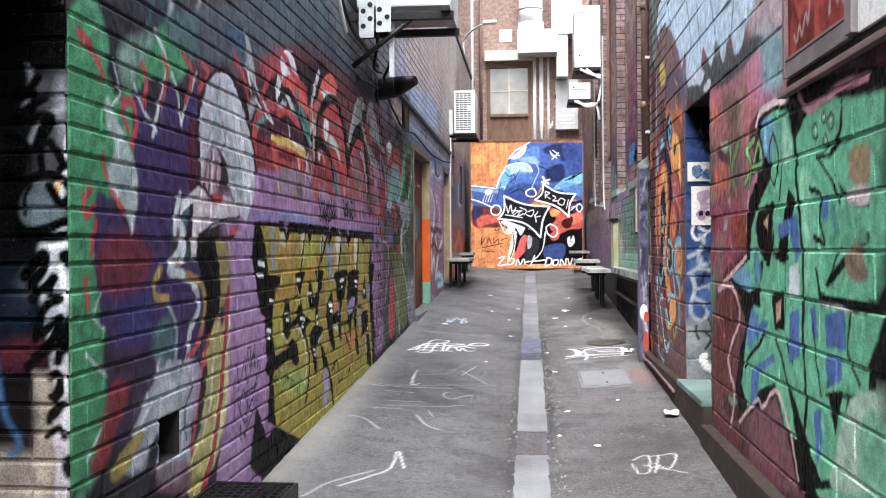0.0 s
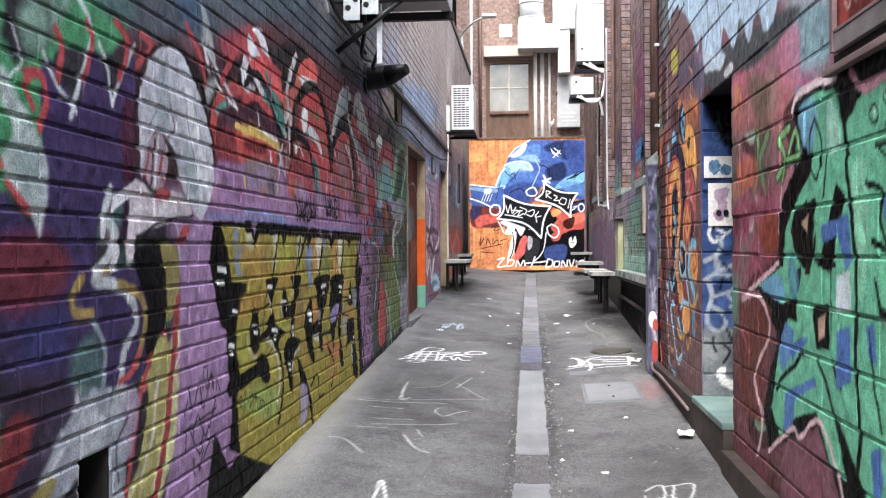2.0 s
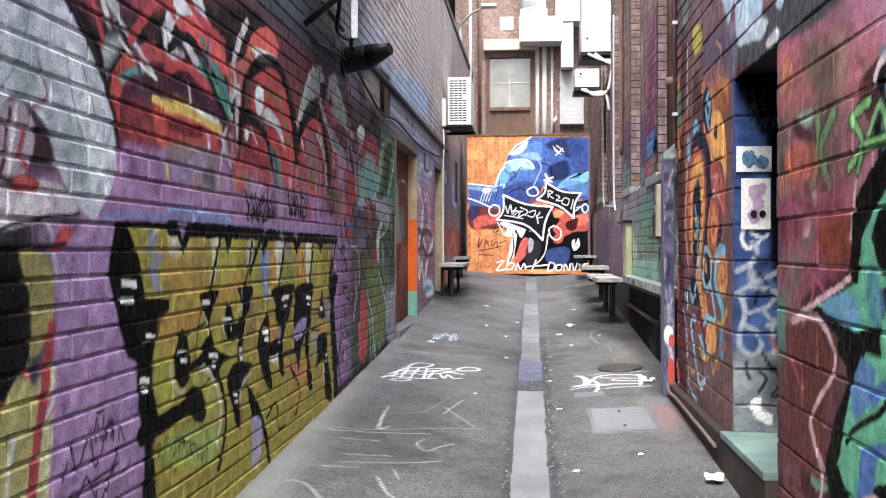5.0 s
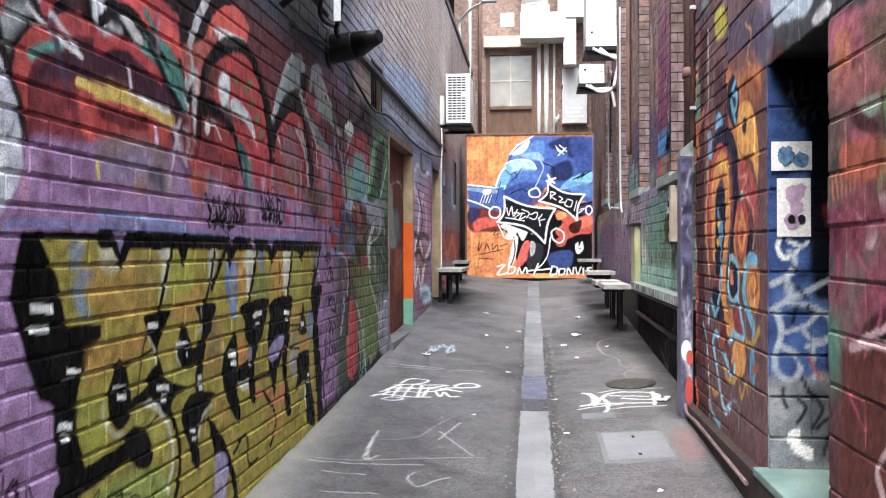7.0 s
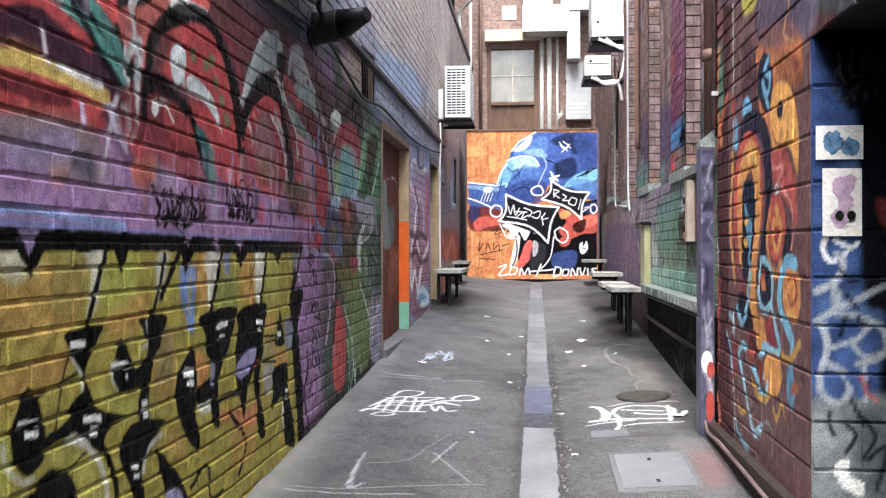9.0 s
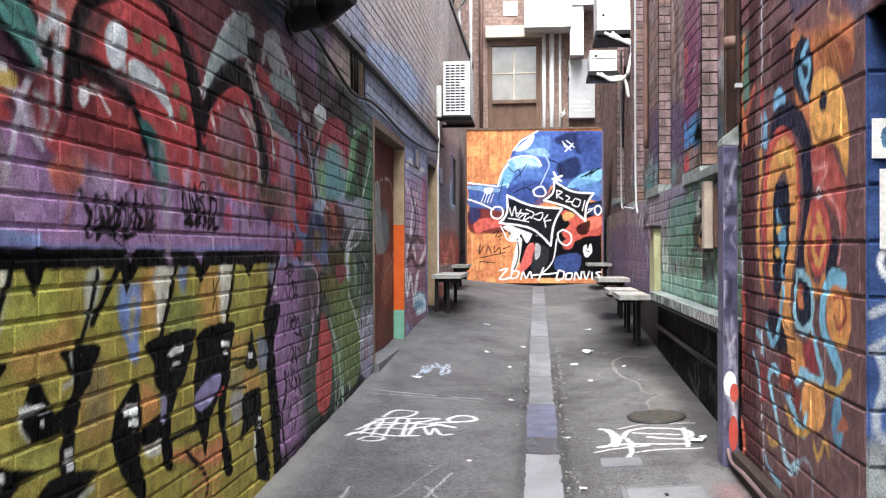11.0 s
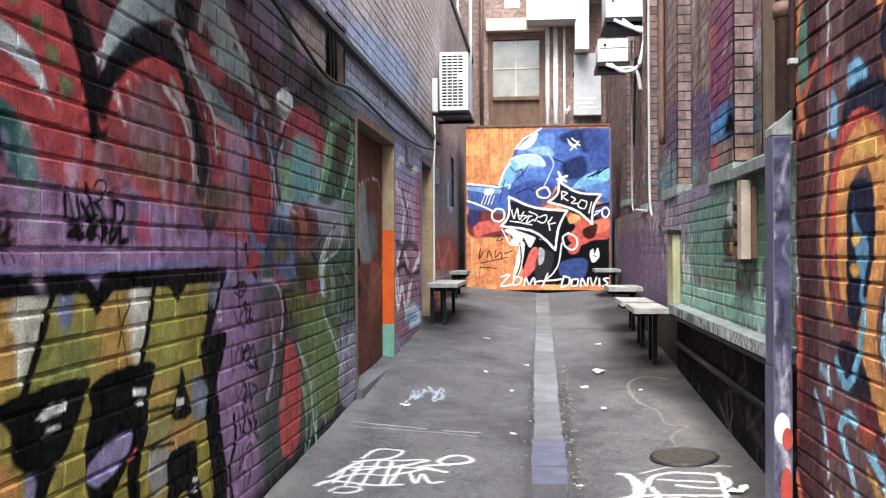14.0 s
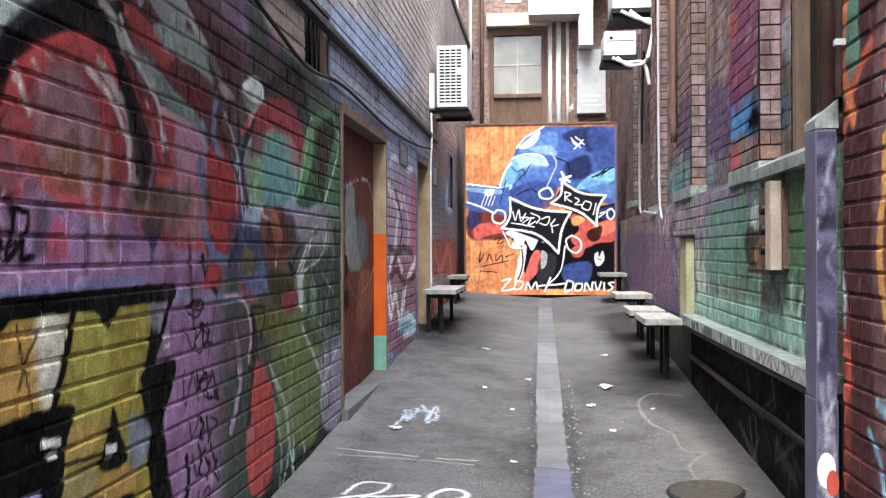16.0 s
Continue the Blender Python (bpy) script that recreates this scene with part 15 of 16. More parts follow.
# red notice board in a steel frame
board = empty("wall_hatch", "red painted panel in a grey steel frame with a ledge", "panel", (RX, 3.7, 2.4))
M["red_panel"] = surface("red_panel", "#a02a22", "#c23a2c", 4, 0.5, grime=0.35)
part("panel", boxed(RX - 0.012, RX - 0.005, 3.36, 4.15, 2.44, 3.4), "red_panel", board)
sheet(board, "painted_face", 3.362, 4.148, 2.442, 3.1, 0.012, HATCH, lambda y, z, out: np.stack([np.full_like(y, RX - 0.0135), y, z], 1), "doorface", True)
M["dull_steel"] = surface("dull_steel", "#6a6466", "#8f888a", 9, 0.5, 0.2, 0.5, 0.2)
part("frame", boxed(RX - 0.03, RX - 0.001, 4.151, 4.185, 2.36, 3.45, 0.004), "pipe_pink", board)
part("frame", boxed(RX - 0.04, RX - 0.001, 3.29, 3.359, 2.36, 3.45, 0.006), "dull_steel", board)
part("frame", boxed(RX - 0.025, RX - 0.001, 3.36, 4.15, 2.355, 2.425, 0.004), "dull_steel", board)
part("bead", boxed(RX - 0.028, RX - 0.003, 3.36, 4.15, 2.426, 2.439, 0.003), "pipe_pink", board)
part("gap_strip", boxed(RX - 0.008, RX - 0.001, 3.0, 4.2, 2.312, 2.353), "dark", board)
part("ledge", boxed(RX - 0.036, RX - 0.001, 2.4, 4.25, 2.283, 2.31, 0.005), "pipe_pink", board, "pink steel ledge")
part("white_panel", boxed(RX - 0.02, RX - 0.003, 2.4, 3.28, 2.355, 3.4, 0.003), "white_metal", board)

# piers and window on the upper brick wall
piers = []
for y0, y1, z0 in ((10.72, 11.5, 2.42), (13.2, 14.1, 2.45), (15.6, 16.2, 2.4), (18.2, 18.9, 2.6)):
    piers.append((y0, y1, z0))
    ob = tagged(part("pier_cap", boxed(1.13, 1.28, y0 - 0.05, y1 + 0.05, z0 - 0.1, z0, 0.01), "sill_paint"), "sloped pale ledge under a brick pier", "ledge")
win = empty("side_window", "dark window with a weathered frame and sloped sill", "window", (1.27, 9.9, 2.42))
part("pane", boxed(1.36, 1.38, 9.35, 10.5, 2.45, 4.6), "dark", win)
for y0, y1 in ((9.35, 9.42), (9.9, 9.95), (10.43, 10.5)):
    part("frame", boxed(1.28, 1.36, y0, y1, 2.45, 4.6, 0.004), "frame_wood", win)
bm = bmesh.new()
vs = box(bm, 1.09, 1.30, 9.3, 10.7, 2.30, 2.46)
for v in vs:
    if v.co.z > 2.4 and v.co.x < 1.2:
        v.co.z -= 0.1
part("sill", bm, "sill_paint", win, "sloped painted sill")

meter = empty("meter_box", "rusty open meter box with a pale strip", "meter box", (1.1, 10.35, 1.8))
part("back", boxed(1.12, GX - 0.001, 10.08, 10.62, 1.80, 2.22, 0.004), "pipe_brown", meter)
part("strip", boxed(1.06, 1.118, 10.1, 10.2, 1.78, 2.26, 0.004), "stone", meter, "pale steel strip")
part("strip", boxed(1.07, 1.118, 10.21, 10.26, 1.78, 2.26, 0.004), "ochre", meter)
part("shelf", boxed(1.05, 1.118, 10.08, 10.62, 1.77, 1.795, 0.003), "black_steel", meter)
for k in range(3):
    part("fitting", piped([(1.12, 10.42, 1.9 + 0.11 * k), (1.08, 10.42, 1.9 + 0.11 * k)], 0.03, 10), "black_steel", meter)
strip = empty("wall_locker", "narrow yellow painted cupboard on the wall", "cupboard", (1.1, 13.2, 1.38))
M["yellow_green"] = surface("yellow_green_paint", "#8f9268", "#b6b692", 5, 0.5, grime=0.25)
part("body", boxed(1.08, GX - 0.001, 13.06, 13.4, 1.3, 2.0, 0.006), "yellow_green", strip)
part("top", boxed(1.03, GX - 0.001, 13.02, 13.6, 2.004, 2.03, 0.004), "black_steel", strip)

for pts, r, mat, label in (
    ([(1.1, 15.0, 5.0), (1.1, 15.0, 3.6), (1.1, 14.95, 2.5), (1.1, 14.75, 2.22)], 0.012, "grey_metal", "pale grey conduit down the brick wall"),
    ([(1.1, 16.9, 4.6), (1.1, 16.9, 3.4), (1.1, 16.85, 2.45), (1.1, 16.3, 2.36), (1.1, 15.3, 2.3)], 0.012, "grey_metal", "pale grey conduit bending along the wall"),
    ([(1.12, 16.5, 4.3), (1.1, 16.5, 3.9), (1.1, 16.6, 3.2)], 0.014, "rubber", "black cable down the brick wall"),
    ([(1.1, 13.9, 5.5), (1.1, 13.9, 4.0), (1.1, 13.9, 2.9)], 0.03, "pipe_brown", "brown conduit on the brick wall")):
    tagged(part("conduit", piped(pts, r, 8), mat), label, "pipe")


def bench_at(x0, x1, y0, y1, top, label, inner):
    """A plank seat fixed to the wall on steel legs."""
    b = empty("wall_bench", label, "bench", ((x0 + x1) / 2, (y0 + y1) / 2, gz((x0 + x1) / 2, (y0 + y1) / 2)), "benches along the lane")
    n = 3
    for k in range(n):
        u, v = x0 + (x1 - x0) * k / n, x0 + (x1 - x0) * (k + 1) / n
        part("plank", boxed(u + 0.0015, v - 0.0015, y0, y1, top - 0.05, top, 0.003), "plank", b)
    for yy in (y0 + 0.5 * (y1 - y0) if x0 > 0 else y0 + 0.12, y1 - 0.1):
        for xx in ((x1 - 0.1,) if x0 > 0 else (x0 + 0.03, x1 - 0.2)):
            part("leg", boxed(xx, xx + 0.045, yy, yy + 0.045, gz(xx, yy) - 0.03, top - 0.052, 0.003), "black_steel", b)
        part("cross_bar", boxed(x0 + 0.03, x1 - 0.03, yy + 0.046, yy + 0.07, top - 0.1, top - 0.052, 0.003), "black_steel", b)
    return b


bench_at(0.72, 1.03, 12.9, 13.72, 1.33, "grey plank bench on black steel legs by the ledge", 1)
bench_at(0.70, 1.03, 13.95, 14.75, 1.335, "grey plank bench on black steel legs", 1)
bench_at(0.66, 1.05, 15.15, 15.9, 1.43, "grey plank bench on black steel legs", 1)
bench_at(0.74, 1.13, 18.9, 19.7, 1.56, "small grey plank bench beside the hoarding", 1)
bench_at(-1.46, -1.08, 15.5, 16.9, 1.46, "grey plank bench against the brick wall", 0)
bench_at(-1.47, -1.2, 18.4, 19.2, 1.54, "small grey plank bench beside the hoarding", 0)

# cooling units on the right
for name, x0, x1, y0, y1, z0, z1 in (("big", 0.71, 1.21, 16.0, 16.8, 4.70, 5.75), ("small", 0.61, 0.97, 16.0, 16.6, 4.16, 4.44)):
    u = empty("cooling_unit", "white cooling unit hung over the lane" if name == "big" else "small white cooling unit under a larger one", "air conditioner", ((x0 + x1) / 2, y0, z0))
    part("casing", boxed(x0, x1, y0, y1, z0, z1, 0.015), "white_metal", u)
    part("tray", boxed(x0 - 0.02, x1 + 0.02, y0 - 0.02, y1, z0 - 0.06, z0 - 0.003, 0.004), "black_steel", u)
    part("lid_line", boxed(x0 + 0.02, x1 - 0.02, y0 - 0.003, y0 + 0.002, z1 - 0.12, z1 - 0.112), "dark", u)
    part("side_grille", boxed(x0 - 0.004, x0 + 0.002, y0 + 0.08, y1 - 0.08, z0 + 0.08, z1 - 0.08, 0.002), "grey_metal", u)
    part("knob", piped([(x0 + 0.08, y0 + 0.002, z0 + 0.2), (x0 + 0.08, y0 - 0.008, z0 + 0.2)], 0.018, 10), "dark", u)
    part("bracket", boxed(x0, 1.27, y0 + 0.05, y0 + 0.1, z0 - 0.12, z0 - 0.063, 0.003), "black_steel", u)
for pts in ([(0.8, 15.97, 4.66), (1.0, 15.95, 4.56), (1.15, 15.95, 4.52), (1.2, 15.98, 4.2)], [(0.9, 15.97, 4.66), (1.08, 15.94, 4.52), (1.18, 15.94, 4.5)], [(0.7, 15.97, 4.12), (0.85, 15.95, 4.06), (1.05, 15.95, 4.05), (1.12, 15.98, 3.8)], [(0.75, 15.96, 4.12), (0.9, 15.94, 4.02), (1.08, 15.94, 4.08), (1.16, 15.98, 4.4)], [(1.12, 15.98, 5.0), (1.16, 15.95, 4.7), (1.18, 15.95, 4.4)]):
    tagged(part("hose", piped(pts, 0.022, 8), "white_plastic"), "white insulated hose looping from a cooling unit", "hose")
tagged(part("junction_box", boxed(1.14, 1.24, 15.9, 16.0, 4.32, 4.5, 0.006), "white_plastic"), "small white junction box under the hoses", "box")

# ---- the end wall's fittings ----
w = empty("end_window", "large timber window with pale frosted panes", "window", (-0.585, 24.0, 4.35))
for u, v, p, q in ((-1.16, -1.07, 4.35, 6.36), (-0.1, -0.01, 4.35, 6.36), (-1.07, -0.1, 6.27, 6.36), (-1.07, -0.1, 5.0, 5.08), (-1.07, -0.1, 4.35, 4.43)):
    part("frame", boxed(u, v, 23.98, 24.1, p, q, 0.004), "tan_wood", w)
for u, v in ((-1.07, -0.6), (-0.57, -0.1)):
    for p, q in ((5.081, 5.66), (5.69, 6.269)):
        part("pane", boxed(u, v, 24.06, 24.07, p, q), "glass", w)
part("mullion", boxed(-0.6, -0.57, 24.04, 24.09, 5.081, 6.269, 0.003), "cream", w)
part("transom", boxed(-1.07, -0.1, 24.045, 24.085, 5.661, 5.689, 0.003), "cream", w)
part("lower_panel", boxed(-1.07, -0.1, 24.04, 24.07, 4.431, 4.999), "tan_wood", w)
tagged(part("lintel", boxed(-1.2, 0.05, 23.8, 24.01, 6.42, 6.68, 0.01), "cream"), "cream concrete hood over the window", "lintel", kind="structure")
g = empty("wall_grille", "small white vent grille in the brick", "vent", (-0.66, 24.0, 7.0))
part("frame", boxed(-0.82, -0.5, 23.98, 24.01, 6.93, 7.25, 0.004), "white_metal", g)
for k in range(5):
    part("slat", boxed(-0.78, -0.54, 23.975, 23.982, 6.98 + 0.05 * k, 7.0 + 0.05 * k), "grey_metal", g)
duct = empty("ventilation_duct", "large white sheet-metal duct with an elbow", "duct", (0.3, 23.5, 6.5))
part("box_run", boxed(-0.35, 0.66, 23.3, 23.95, 6.5, 7.08, 0.01), "white_metal", duct)
part("riser", boxed(-0.33, 0.3, 23.3, 23.9, 7.084, 7.25, 0.01), "white_metal", duct)
part("riser", piped([(-0.02, 23.6, 7.25), (-0.02, 23.6, 7.6), (-0.02, 23.6, 10.0)], 0.3, 20, False), "white_metal", duct)
part("riser_box", boxed(0.5, 1.25, 23.3, 23.9, 6.95, 10.0, 0.01), "white_metal", duct)
part("drop", boxed(0.62, 0.9, 23.35, 23.9, 5.9, 6.95, 0.01), "white_metal", duct)
for z in (7.25, 7.62, 8.1):
    part("band", piped([(-0.02, 23.6, z), (-0.02, 23.6, z + 0.04)], 0.315, 20), "grey_metal", duct)
cab = empty("electric_cabinet", "tall grey steel electric cabinet with faded lettering bars", "cabinet", (0.88, 23.8, 4.62))
part("casing", boxed(0.6, 1.16, 23.7, 24.0, 4.62, 5.88, 0.012), "grey_metal", cab)
for z, u, v in ((4.95, 0.68, 1.06), (4.85, 0.68, 1.0), (4.76, 0.7, 1.08)):
    part("lettering_bar", boxed(u, v, 23.696, 23.7005, z, z + 0.035), "white_metal", cab)
part("hinge", boxed(0.59, 0.61, 23.69, 23.72, 5.4, 5.5), "black_steel", cab)
for x, r in ((0.07, 0.045), (0.24, 0.055), (0.42, 0.03)):
    tagged(part("riser_pipe", piped([(x, 23.9, 3.6), (x, 23.9, 6.49)], r, 12, False), "white_plastic"), "white riser pipe on the end wall", "pipe")
tagged(part("riser_pipe", piped([(-1.3, 23.9, 3.5), (-1.3, 23.9, 9.0)], 0.04, 12, False), "pipe_brown"), "brown pipe beside the window", "pipe")
tagged(part("corner_pipe", piped([(-1.47, 23.0, 3.5), (-1.47, 23.0, 9.5)], 0.035, 10, False), "white_plastic"), "white pipe at the wall's corner", "pipe")
camera_box = empty("security_camera", "small white security camera on a bracket", "camera", (0.47, 23.8, 4.72))
part("body", piped([(0.5, 23.85, 4.75), (0.44, 23.65, 4.68)], 0.045, 12), "white_plastic", camera_box)
part("mount", piped([(0.52, 23.99, 4.85), (0.5, 23.85, 4.77)], 0.018, 8), "white_plastic", camera_box)
lamp = empty("lane_lamp", "white arm lamp high on the building", "lamp", (-1.5, 20.6, 5.9))
part("arm", piped([(-1.5, 20.6, 5.88), (-1.5, 20.6, 6.25), (-1.25, 20.3, 6.42), (-0.95, 20.0, 6.47)], 0.025, 8), "white_plastic", lamp)
part("head", boxed(-1.05, -0.75, 19.85, 20.05, 6.44, 6.5, 0.015), "white_plastic", lamp)

# ---- on the ground ----
lid = empty("access_cover", "flat steel access cover set in concrete", "cover", (0.575, 8.24, gz(0.575, 8.24)))
bm = bmesh.new()


def on_ground(bm, x0, x1, y0, y1, lift, thick, bevel=0.004):
    vs = box(bm, x0, x1, y0, y1, 0, thick, bevel)
    for v in vs:
        v.co.z += gz(v.co.x, v.co.y) + lift - thick
    return bm


part("surround", on_ground(bmesh.new(), 0.35, 0.80, 7.87, 8.62, 0.008, 0.03), "concrete", lid)
part("plate", on_ground(bmesh.new(), 0.378, 0.772, 7.92, 8.57, 0.014, 0.03), "pale_concrete", lid)
for yy in (8.0, 8.42):
    part("lifting_hole", on_ground(bmesh.new(), 0.565, 0.585, yy, yy + 0.05, 0.0155, 0.005, 0), "dark", lid)
tagged(part("small_cover", on_ground(bmesh.new(), 0.28, 0.52, 9.02, 9.2, 0.009, 0.03), "concrete"), "small ribbed drain cover", "cover")
M["iron"] = surface("worn_iron", "#38342f", "#57524b", 20, 0.5, 0.3, 0.4, 0.3)
man = empty("manhole_cover", "round worn steel manhole cover", "cover", (0.745, 10.22, gz(0.745, 10.22)))
for name, r, mat, lift in (("ring", 0.205, "black_steel", 0.010), ("lid", 0.185, "iron", 0.016)):
    bm = bmesh.new()
    z = gz(0.745, 10.22)
    tube(bm, [(0.745, 10.22, z - 0.02), (0.745, 10.22, z + lift)], r, 32)
    for v in bm.verts:
        v.co.z += gz(v.co.x, v.co.y) - z
    part(name, bm, mat, man)

crate = empty("milk_crate", "black plastic crate lying by the wall", "crate", (-1.28, 3.83, gz(-1.28, 3.83)))
cz = 0.35
for k in range(9):
    part("slat", boxed(-1.462 + 0.04 * k, -1.454 + 0.04 * k, 3.6, 4.05, cz + 0.225, cz + 0.24), "black_plastic", crate)
    part("slat", boxed(-1.47, -1.12, 3.62 + 0.05 * k, 3.628 + 0.05 * k, cz + 0.226, cz + 0.242), "black_plastic", crate)
for u, v, p, q in ((-1.48, -1.1, 3.59, 3.605), (-1.48, -1.1, 4.05, 4.065), (-1.48, -1.465, 3.605, 4.05), (-1.115, -1.1, 3.605, 4.05)):
    part("side", boxed(u, v, p, q, cz - 0.03, cz + 0.25, 0.004), "black_plastic", crate)


def scrap(x, y, size, label, seed):
    """A crumpled scrap of paper."""
    r = random.Random(seed)
    bm = bmesh.new()
    bmesh.ops.create_grid(bm, x_segments=4, y_segments=3, size=0.5)
    turn = r.uniform(0, 6)
    for v in bm.verts:
        x1, y1 = v.co.x * size * 1.4 * r.uniform(0.8, 1.1), v.co.y * size * r.uniform(0.7, 1.2)
        v.co = (x + x1 * math.cos(turn) - y1 * math.sin(turn), y + x1 * math.sin(turn) + y1 * math.cos(turn), 0)
        v.co.z = gz(v.co.x, v.co.y) + 0.012 + r.uniform(0, size * 0.3)
    r2 = bmesh.ops.solidify(bm, geom=bm.faces[:], thickness=0.0015)
    return tagged(part("paper_scrap", bm, "paper"), label, "litter", "litter on the asphalt")


for k, (x, y, size) in enumerate(((0.417, 13.05, 0.09), (-1.105, 11.3, 0.06), (0.9, 9.5, 0.05), (0.93, 6.75, 0.1), (-0.245, 13.4, 0.05), (0.25, 12.4, 0.05), (0.36, 11.6, 0.04), (-0.6, 12.9, 0.04), (0.6, 7.3, 0.03), (0.2, 7.0, 0.03), (0.15, 8.6, 0.03), (0.1, 9.7, 0.03), (-0.3, 10.8, 0.03), (-0.35, 12.2, 0.03), (0.5, 14.6, 0.05), (-0.7, 14.8, 0.05), (0.12, 6.3, 0.025), (0.35, 6.0, 0.03), (-0.5, 9.0, 0.025), (0.7, 12.2, 0.03))):
    scrap(x, y, size, "crumpled scrap of white paper on the asphalt" if size > 0.045 else "tiny pale scrap of litter on the asphalt", k)
tagged(part("paper_lump", piped([(0.93, 9.52, gz(0.93, 9.5) + 0.02), (0.97, 9.54, gz(0.97, 9.5) + 0.025)], (0.02, 0.014), 7), "paper"), "small crumpled white cup by the pipe cover", "litter")


def poster(x0, x1, z0, z1, label, seed):
    """A pasted sheet with soft printed shapes that cannot be read."""
    p = empty("poster", label, "poster", ((x0 + x1) / 2, 6.9, z0))
    part("sheet", boxed(x0, x1, 6.894, 6.897, z0, z1), "paper", p)
    r = random.Random(seed)
    M["print_blue"] = M.get("print_blue") or surface("printed_blue", "#2f4468", "#6f9cc0", 30, 0.5)
    M["print_mauve"] = M.get("print_mauve") or surface("printed_mauve", "#a486a8", "#cdb2c8", 30, 0.5)
    for k in range(5):
        cx, cz = r.uniform(x0 + 0.05, x1 - 0.05), r.uniform(z0 + 0.05, z1 - 0.05)
        bm = disc(cx, cz, 0.042, 0.046, 6.8935, 6.892 - 0.0012 * k, 14, lambda: r.uniform(0.55, 1))
        part("printed_shape", bm, "print_blue" if seed == 1 else "print_mauve", p)
    for cx in (0.42, 0.72) if seed == 2 else ():
        part("dark_spot", disc(x0 + cx * (x1 - x0), z0 + 0.085, 0.019, 0.021, 6.893, 6.8845, 14, lambda: r.uniform(0.85, 1)), "black_plastic", p)


poster(1.072, 1.261, 2.107, 2.247, "torn white poster with dark blue shapes on the jamb", 1)
poster(1.098, 1.255, 1.789, 2.07, "pasted white poster with mauve shapes on the jamb", 2)


# loose grit beside the drain
rng = np.random.default_rng(12)
n = 620
gy0 = rng.uniform(4.5, 13.5, n)
gx0 = np.where(rng.random(n) < 0.75, rng.normal(0.085, 0.03, n), rng.normal(-0.2, 0.02, n))
far_out = rng.random(n) < 0.16
gx0 = np.where(far_out, rng.uniform(-1.2, 0.95, n), gx0)
size = 0.0018 + 0.006 * rng.random(n) ** 3
cube = np.array([(-1, -1, -0.6), (1, -1, -0.6), (1, 1, -0.6), (-1, 1, -0.6), (-0.6, -0.7, 0.7), (0.7, -0.6, 0.6), (0.6, 0.7, 0.7), (-0.7, 0.6, 0.5)])
quads = np.array([(0, 3, 2, 1), (4, 5, 6, 7), (0, 1, 5, 4), (1, 2, 6, 5), (2, 3, 7, 6), (3, 0, 4, 7)])
turn = rng.uniform(0, 6.28, n)
cx = cube[None, :, 0] * np.cos(turn)[:, None] - cube[None, :, 1] * np.sin(turn)[:, None]
cy = cube[None, :, 0] * np.sin(turn)[:, None] + cube[None, :, 1] * np.cos(turn)[:, None]
pts = np.stack([gx0[:, None] + cx * size[:, None] * 1.2, gy0[:, None] + cy * size[:, None], ground_z(gx0, gy0)[:, None] + 0.004 + cube[None, :, 2] * size[:, None]], 2)
M["grit"] = surface("pale_grit", "#5f5d58", "#a8a59e", 60, 0.8, grime=0.1)
tagged(new("grit", raw_mesh("grit", pts.reshape(-1, 3), (quads[None] + (np.arange(n) * 8)[:, None, None]).reshape(-1, 4), "grit")), "loose pale grit scattered beside the drain", "grit", kind="stuff")

# ---- bricks and blocks, piece by piece ----
BZ, BH, BL = 1.769, 0.0877, 0.238
courses = lay(2.8, 24.0, 0.2, 5.8, BL, BH, holes_left, 2.9, BZ)
near_left = [q for q in courses if q[2] < 1.9 + 0.3 * q[0]]      # the courses high above stay coarse
masonry(wall_left, "brick", [q for q in courses if q[2] >= 1.9 + 0.3 * q[0]], LEFT, on_left, "left", ((99, 5, 4),))
masonry(wall_left, "brick", near_left, LEFT, on_left, "left", ((9.4, 30, 12), (11.5, 24, 10), (17.8, 16, 7), (40, 5, 4)), False, (5.0, 6.9, 0.7, 3.2))
mortar(wall_left, 2.8, 24.0, 0.0, 5.8, holes_left, LEFT, on_left, "left", 0.03, False, -0.007)
on_jamb = lambda x, z, out: np.stack([x, 2.782 - out, z], 1)
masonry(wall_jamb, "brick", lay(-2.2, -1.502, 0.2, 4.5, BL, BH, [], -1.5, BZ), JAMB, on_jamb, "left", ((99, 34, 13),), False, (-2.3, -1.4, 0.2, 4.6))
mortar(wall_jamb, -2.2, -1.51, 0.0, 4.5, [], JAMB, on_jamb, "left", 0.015)

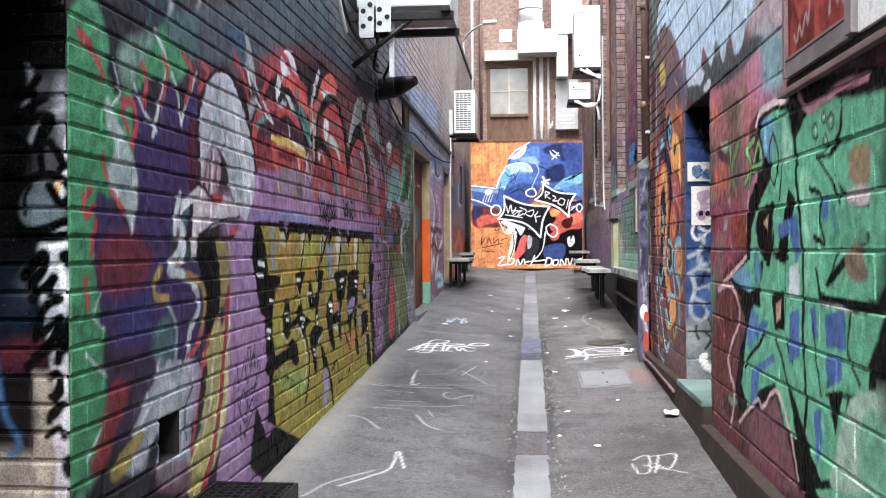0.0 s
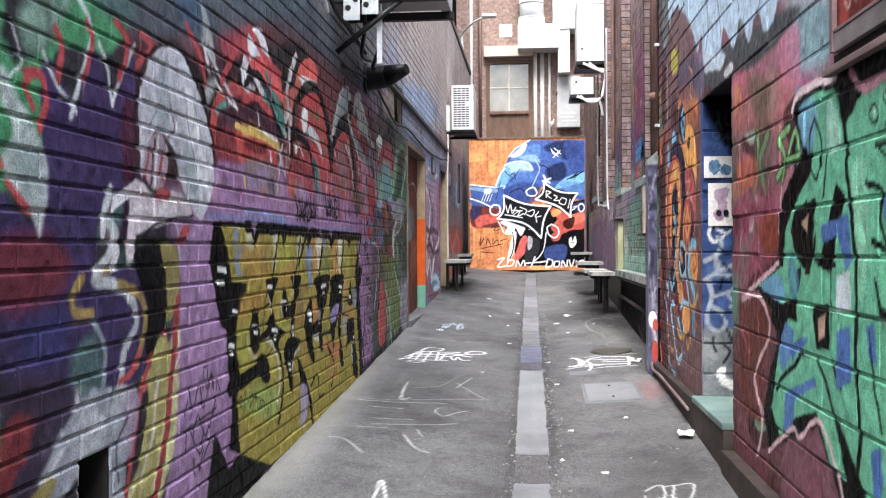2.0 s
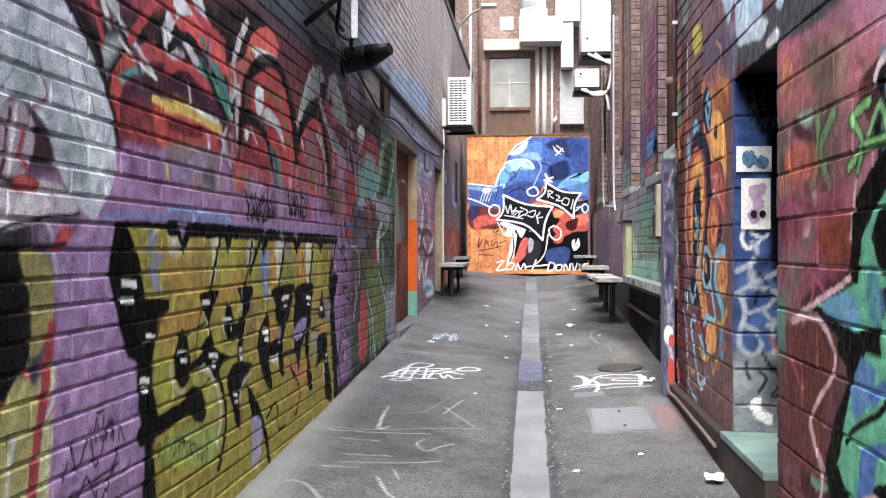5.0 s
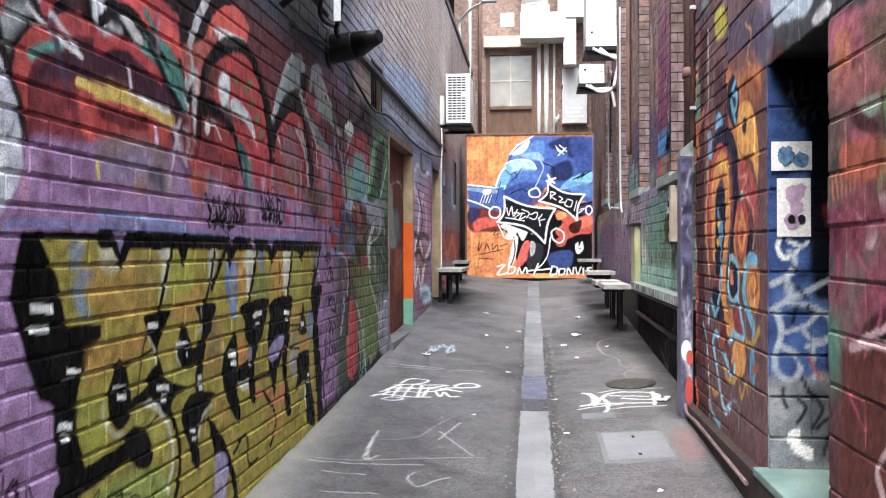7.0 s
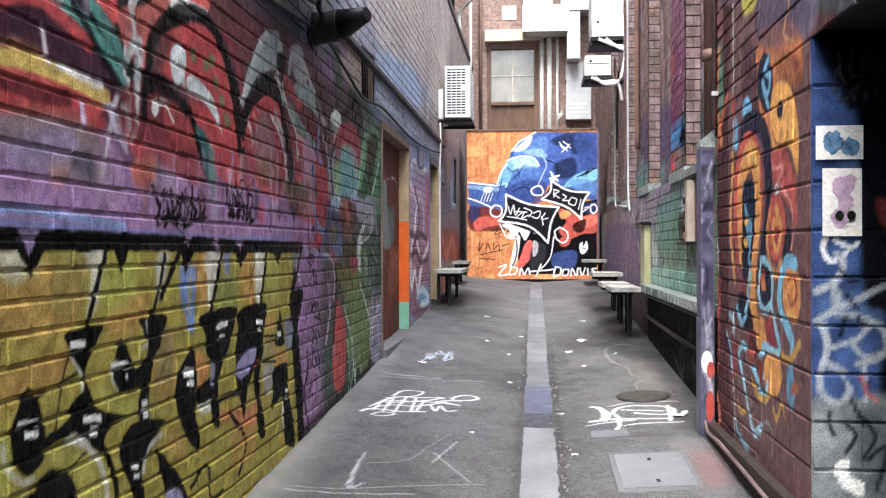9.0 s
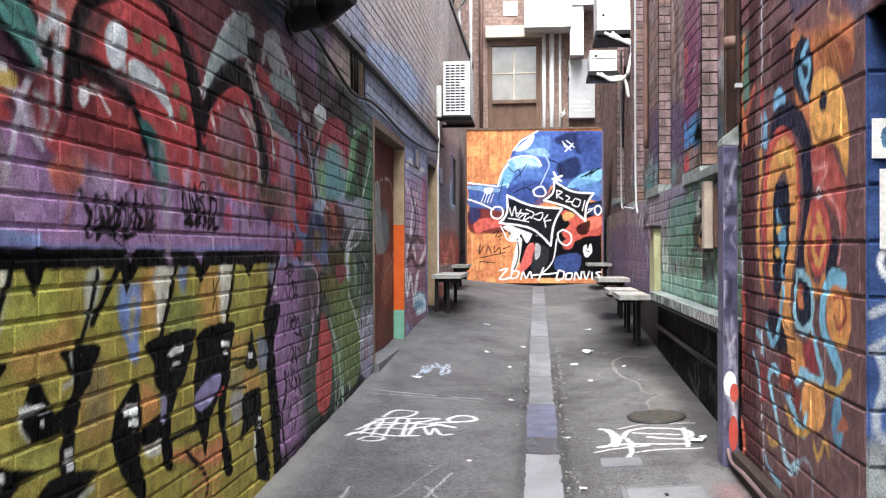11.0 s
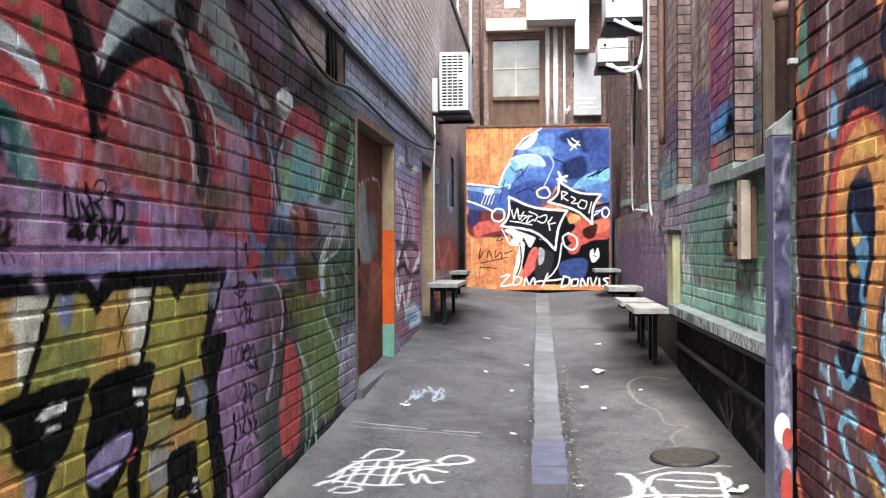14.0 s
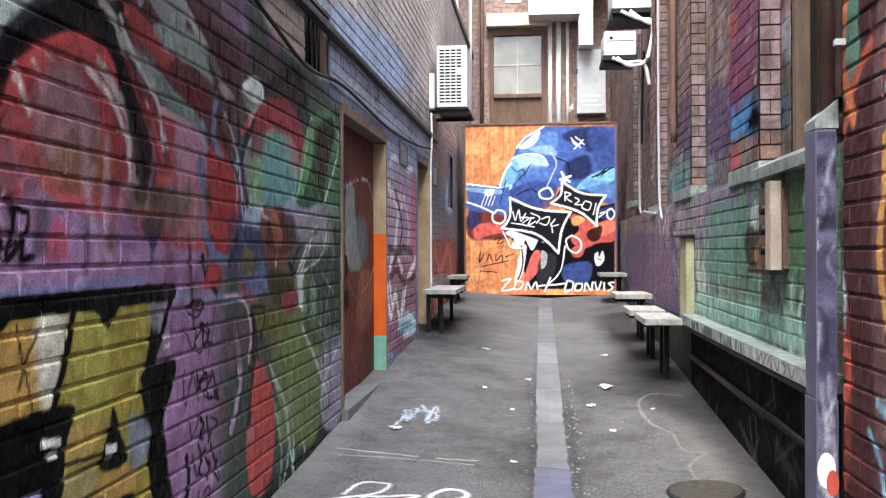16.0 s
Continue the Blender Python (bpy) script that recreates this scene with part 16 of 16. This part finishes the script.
WZ, WH, WL = 1.815, 0.2, 0.4
blocks = lay(1.2, 7.83, 0.3, 4.6, WL, WH, holes_right, 5.99, WZ)
masonry(wall_right, "block", blocks, RIGHT, on_right, "block", ((3.0, 8, 6), (6.0, 38, 19), (99, 34, 17)), True, (1.0, 7.9, 0.3, 3.9))
masonry(wall_right, "brick", lay(7.83, 8.93, 0.3, 4.6, BL, BH, [], 7.9, WZ), RIGHT, on_right, "block", ((99, 22, 9),), True, (7.0, 9.0, 0.2, 5.0))
mortar(wall_right, -3.0, 8.93, 0.0, 4.6, holes_right, RIGHT, on_right, "block", 0.03, True, -0.006)
on_niche = lambda x, z, out: np.stack([x, 6.912 - out, z], 1)
mortar(wall_right, RX, RX + 0.5, 0.66, 2.65, [], NICHE, on_niche, "block", 0.03)
masonry(wall_right, "block", lay(RX + 0.002, RX + 0.47, 0.66, 2.65, WL, WH, [], RX, WZ), NICHE, on_niche, "block", ((99, 30, 17),), False, (1.0, 1.6, 0.6, 2.7))

masonry(wall_green, "brick", lay(8.94, 24.0, 1.28, 2.36, BL, BH, [], 9.0, 1.376), GREEN, on_green, "left", ((14, 14, 6), (40, 8, 5)), True, (9.2, 12.4, 1.37, 2.3))
mortar(wall_green, 8.94, 24.0, 1.28, 2.36, [], GREEN, on_green, "left", 0.03, True, -0.004)
masonry(wall_upper, "brick", lay(8.94, 24.0, 2.362, 7.0, BL, BH, holes_upper, 9.0, 1.376), UPPER, on_upper, "brown_brick", ((14, 7, 4), (40, 4, 4)), True)
mortar(wall_upper, 8.94, 24.0, 2.362, 7.0, holes_upper, UPPER, on_upper, "brown_brick", 0.06, True, -0.0035)
for y0, y1, z0 in piers:
    bm = boxed(1.152, 1.281, y0, y1, z0, 7.0)
    pier = tagged(part("wall_pier", bm, "render_dark"), "brown brick pier on the lane wall", "pier", kind="structure")
    masonry(pier, "brick", lay(y0, y1, z0, 7.0, BL, BH, [], y0, 1.376), UPPER, lambda y, z, out: np.stack([1.14 - out, y, z], 1), "brown_brick", ((40, 6, 4),), True)
    masonry(pier, "brick", lay(1.15, 1.27, z0, 7.0, 0.12, BH, [], 1.15, 1.376), UPPER, lambda x, z, out: np.stack([x, y0 - 0.012 - out, z], 1), "brown_brick", ((40, 4, 4),))

masonry(wall_end, "brick", lay(-4.0, 4.0, 3.0, 11.0, BL, BH, holes_end, 0, 0), BARE, lambda x, z, out: np.stack([x, 24.0 - out, z], 1), "brown_brick", ((40, 4, 4),))
mortar(wall_end, -4.0, 4.0, 3.0, 11.0, holes_end, BARE, lambda x, z, out: np.stack([x, 24.0 - out, z], 1), "brown_brick", 0.1, False, -0.006)
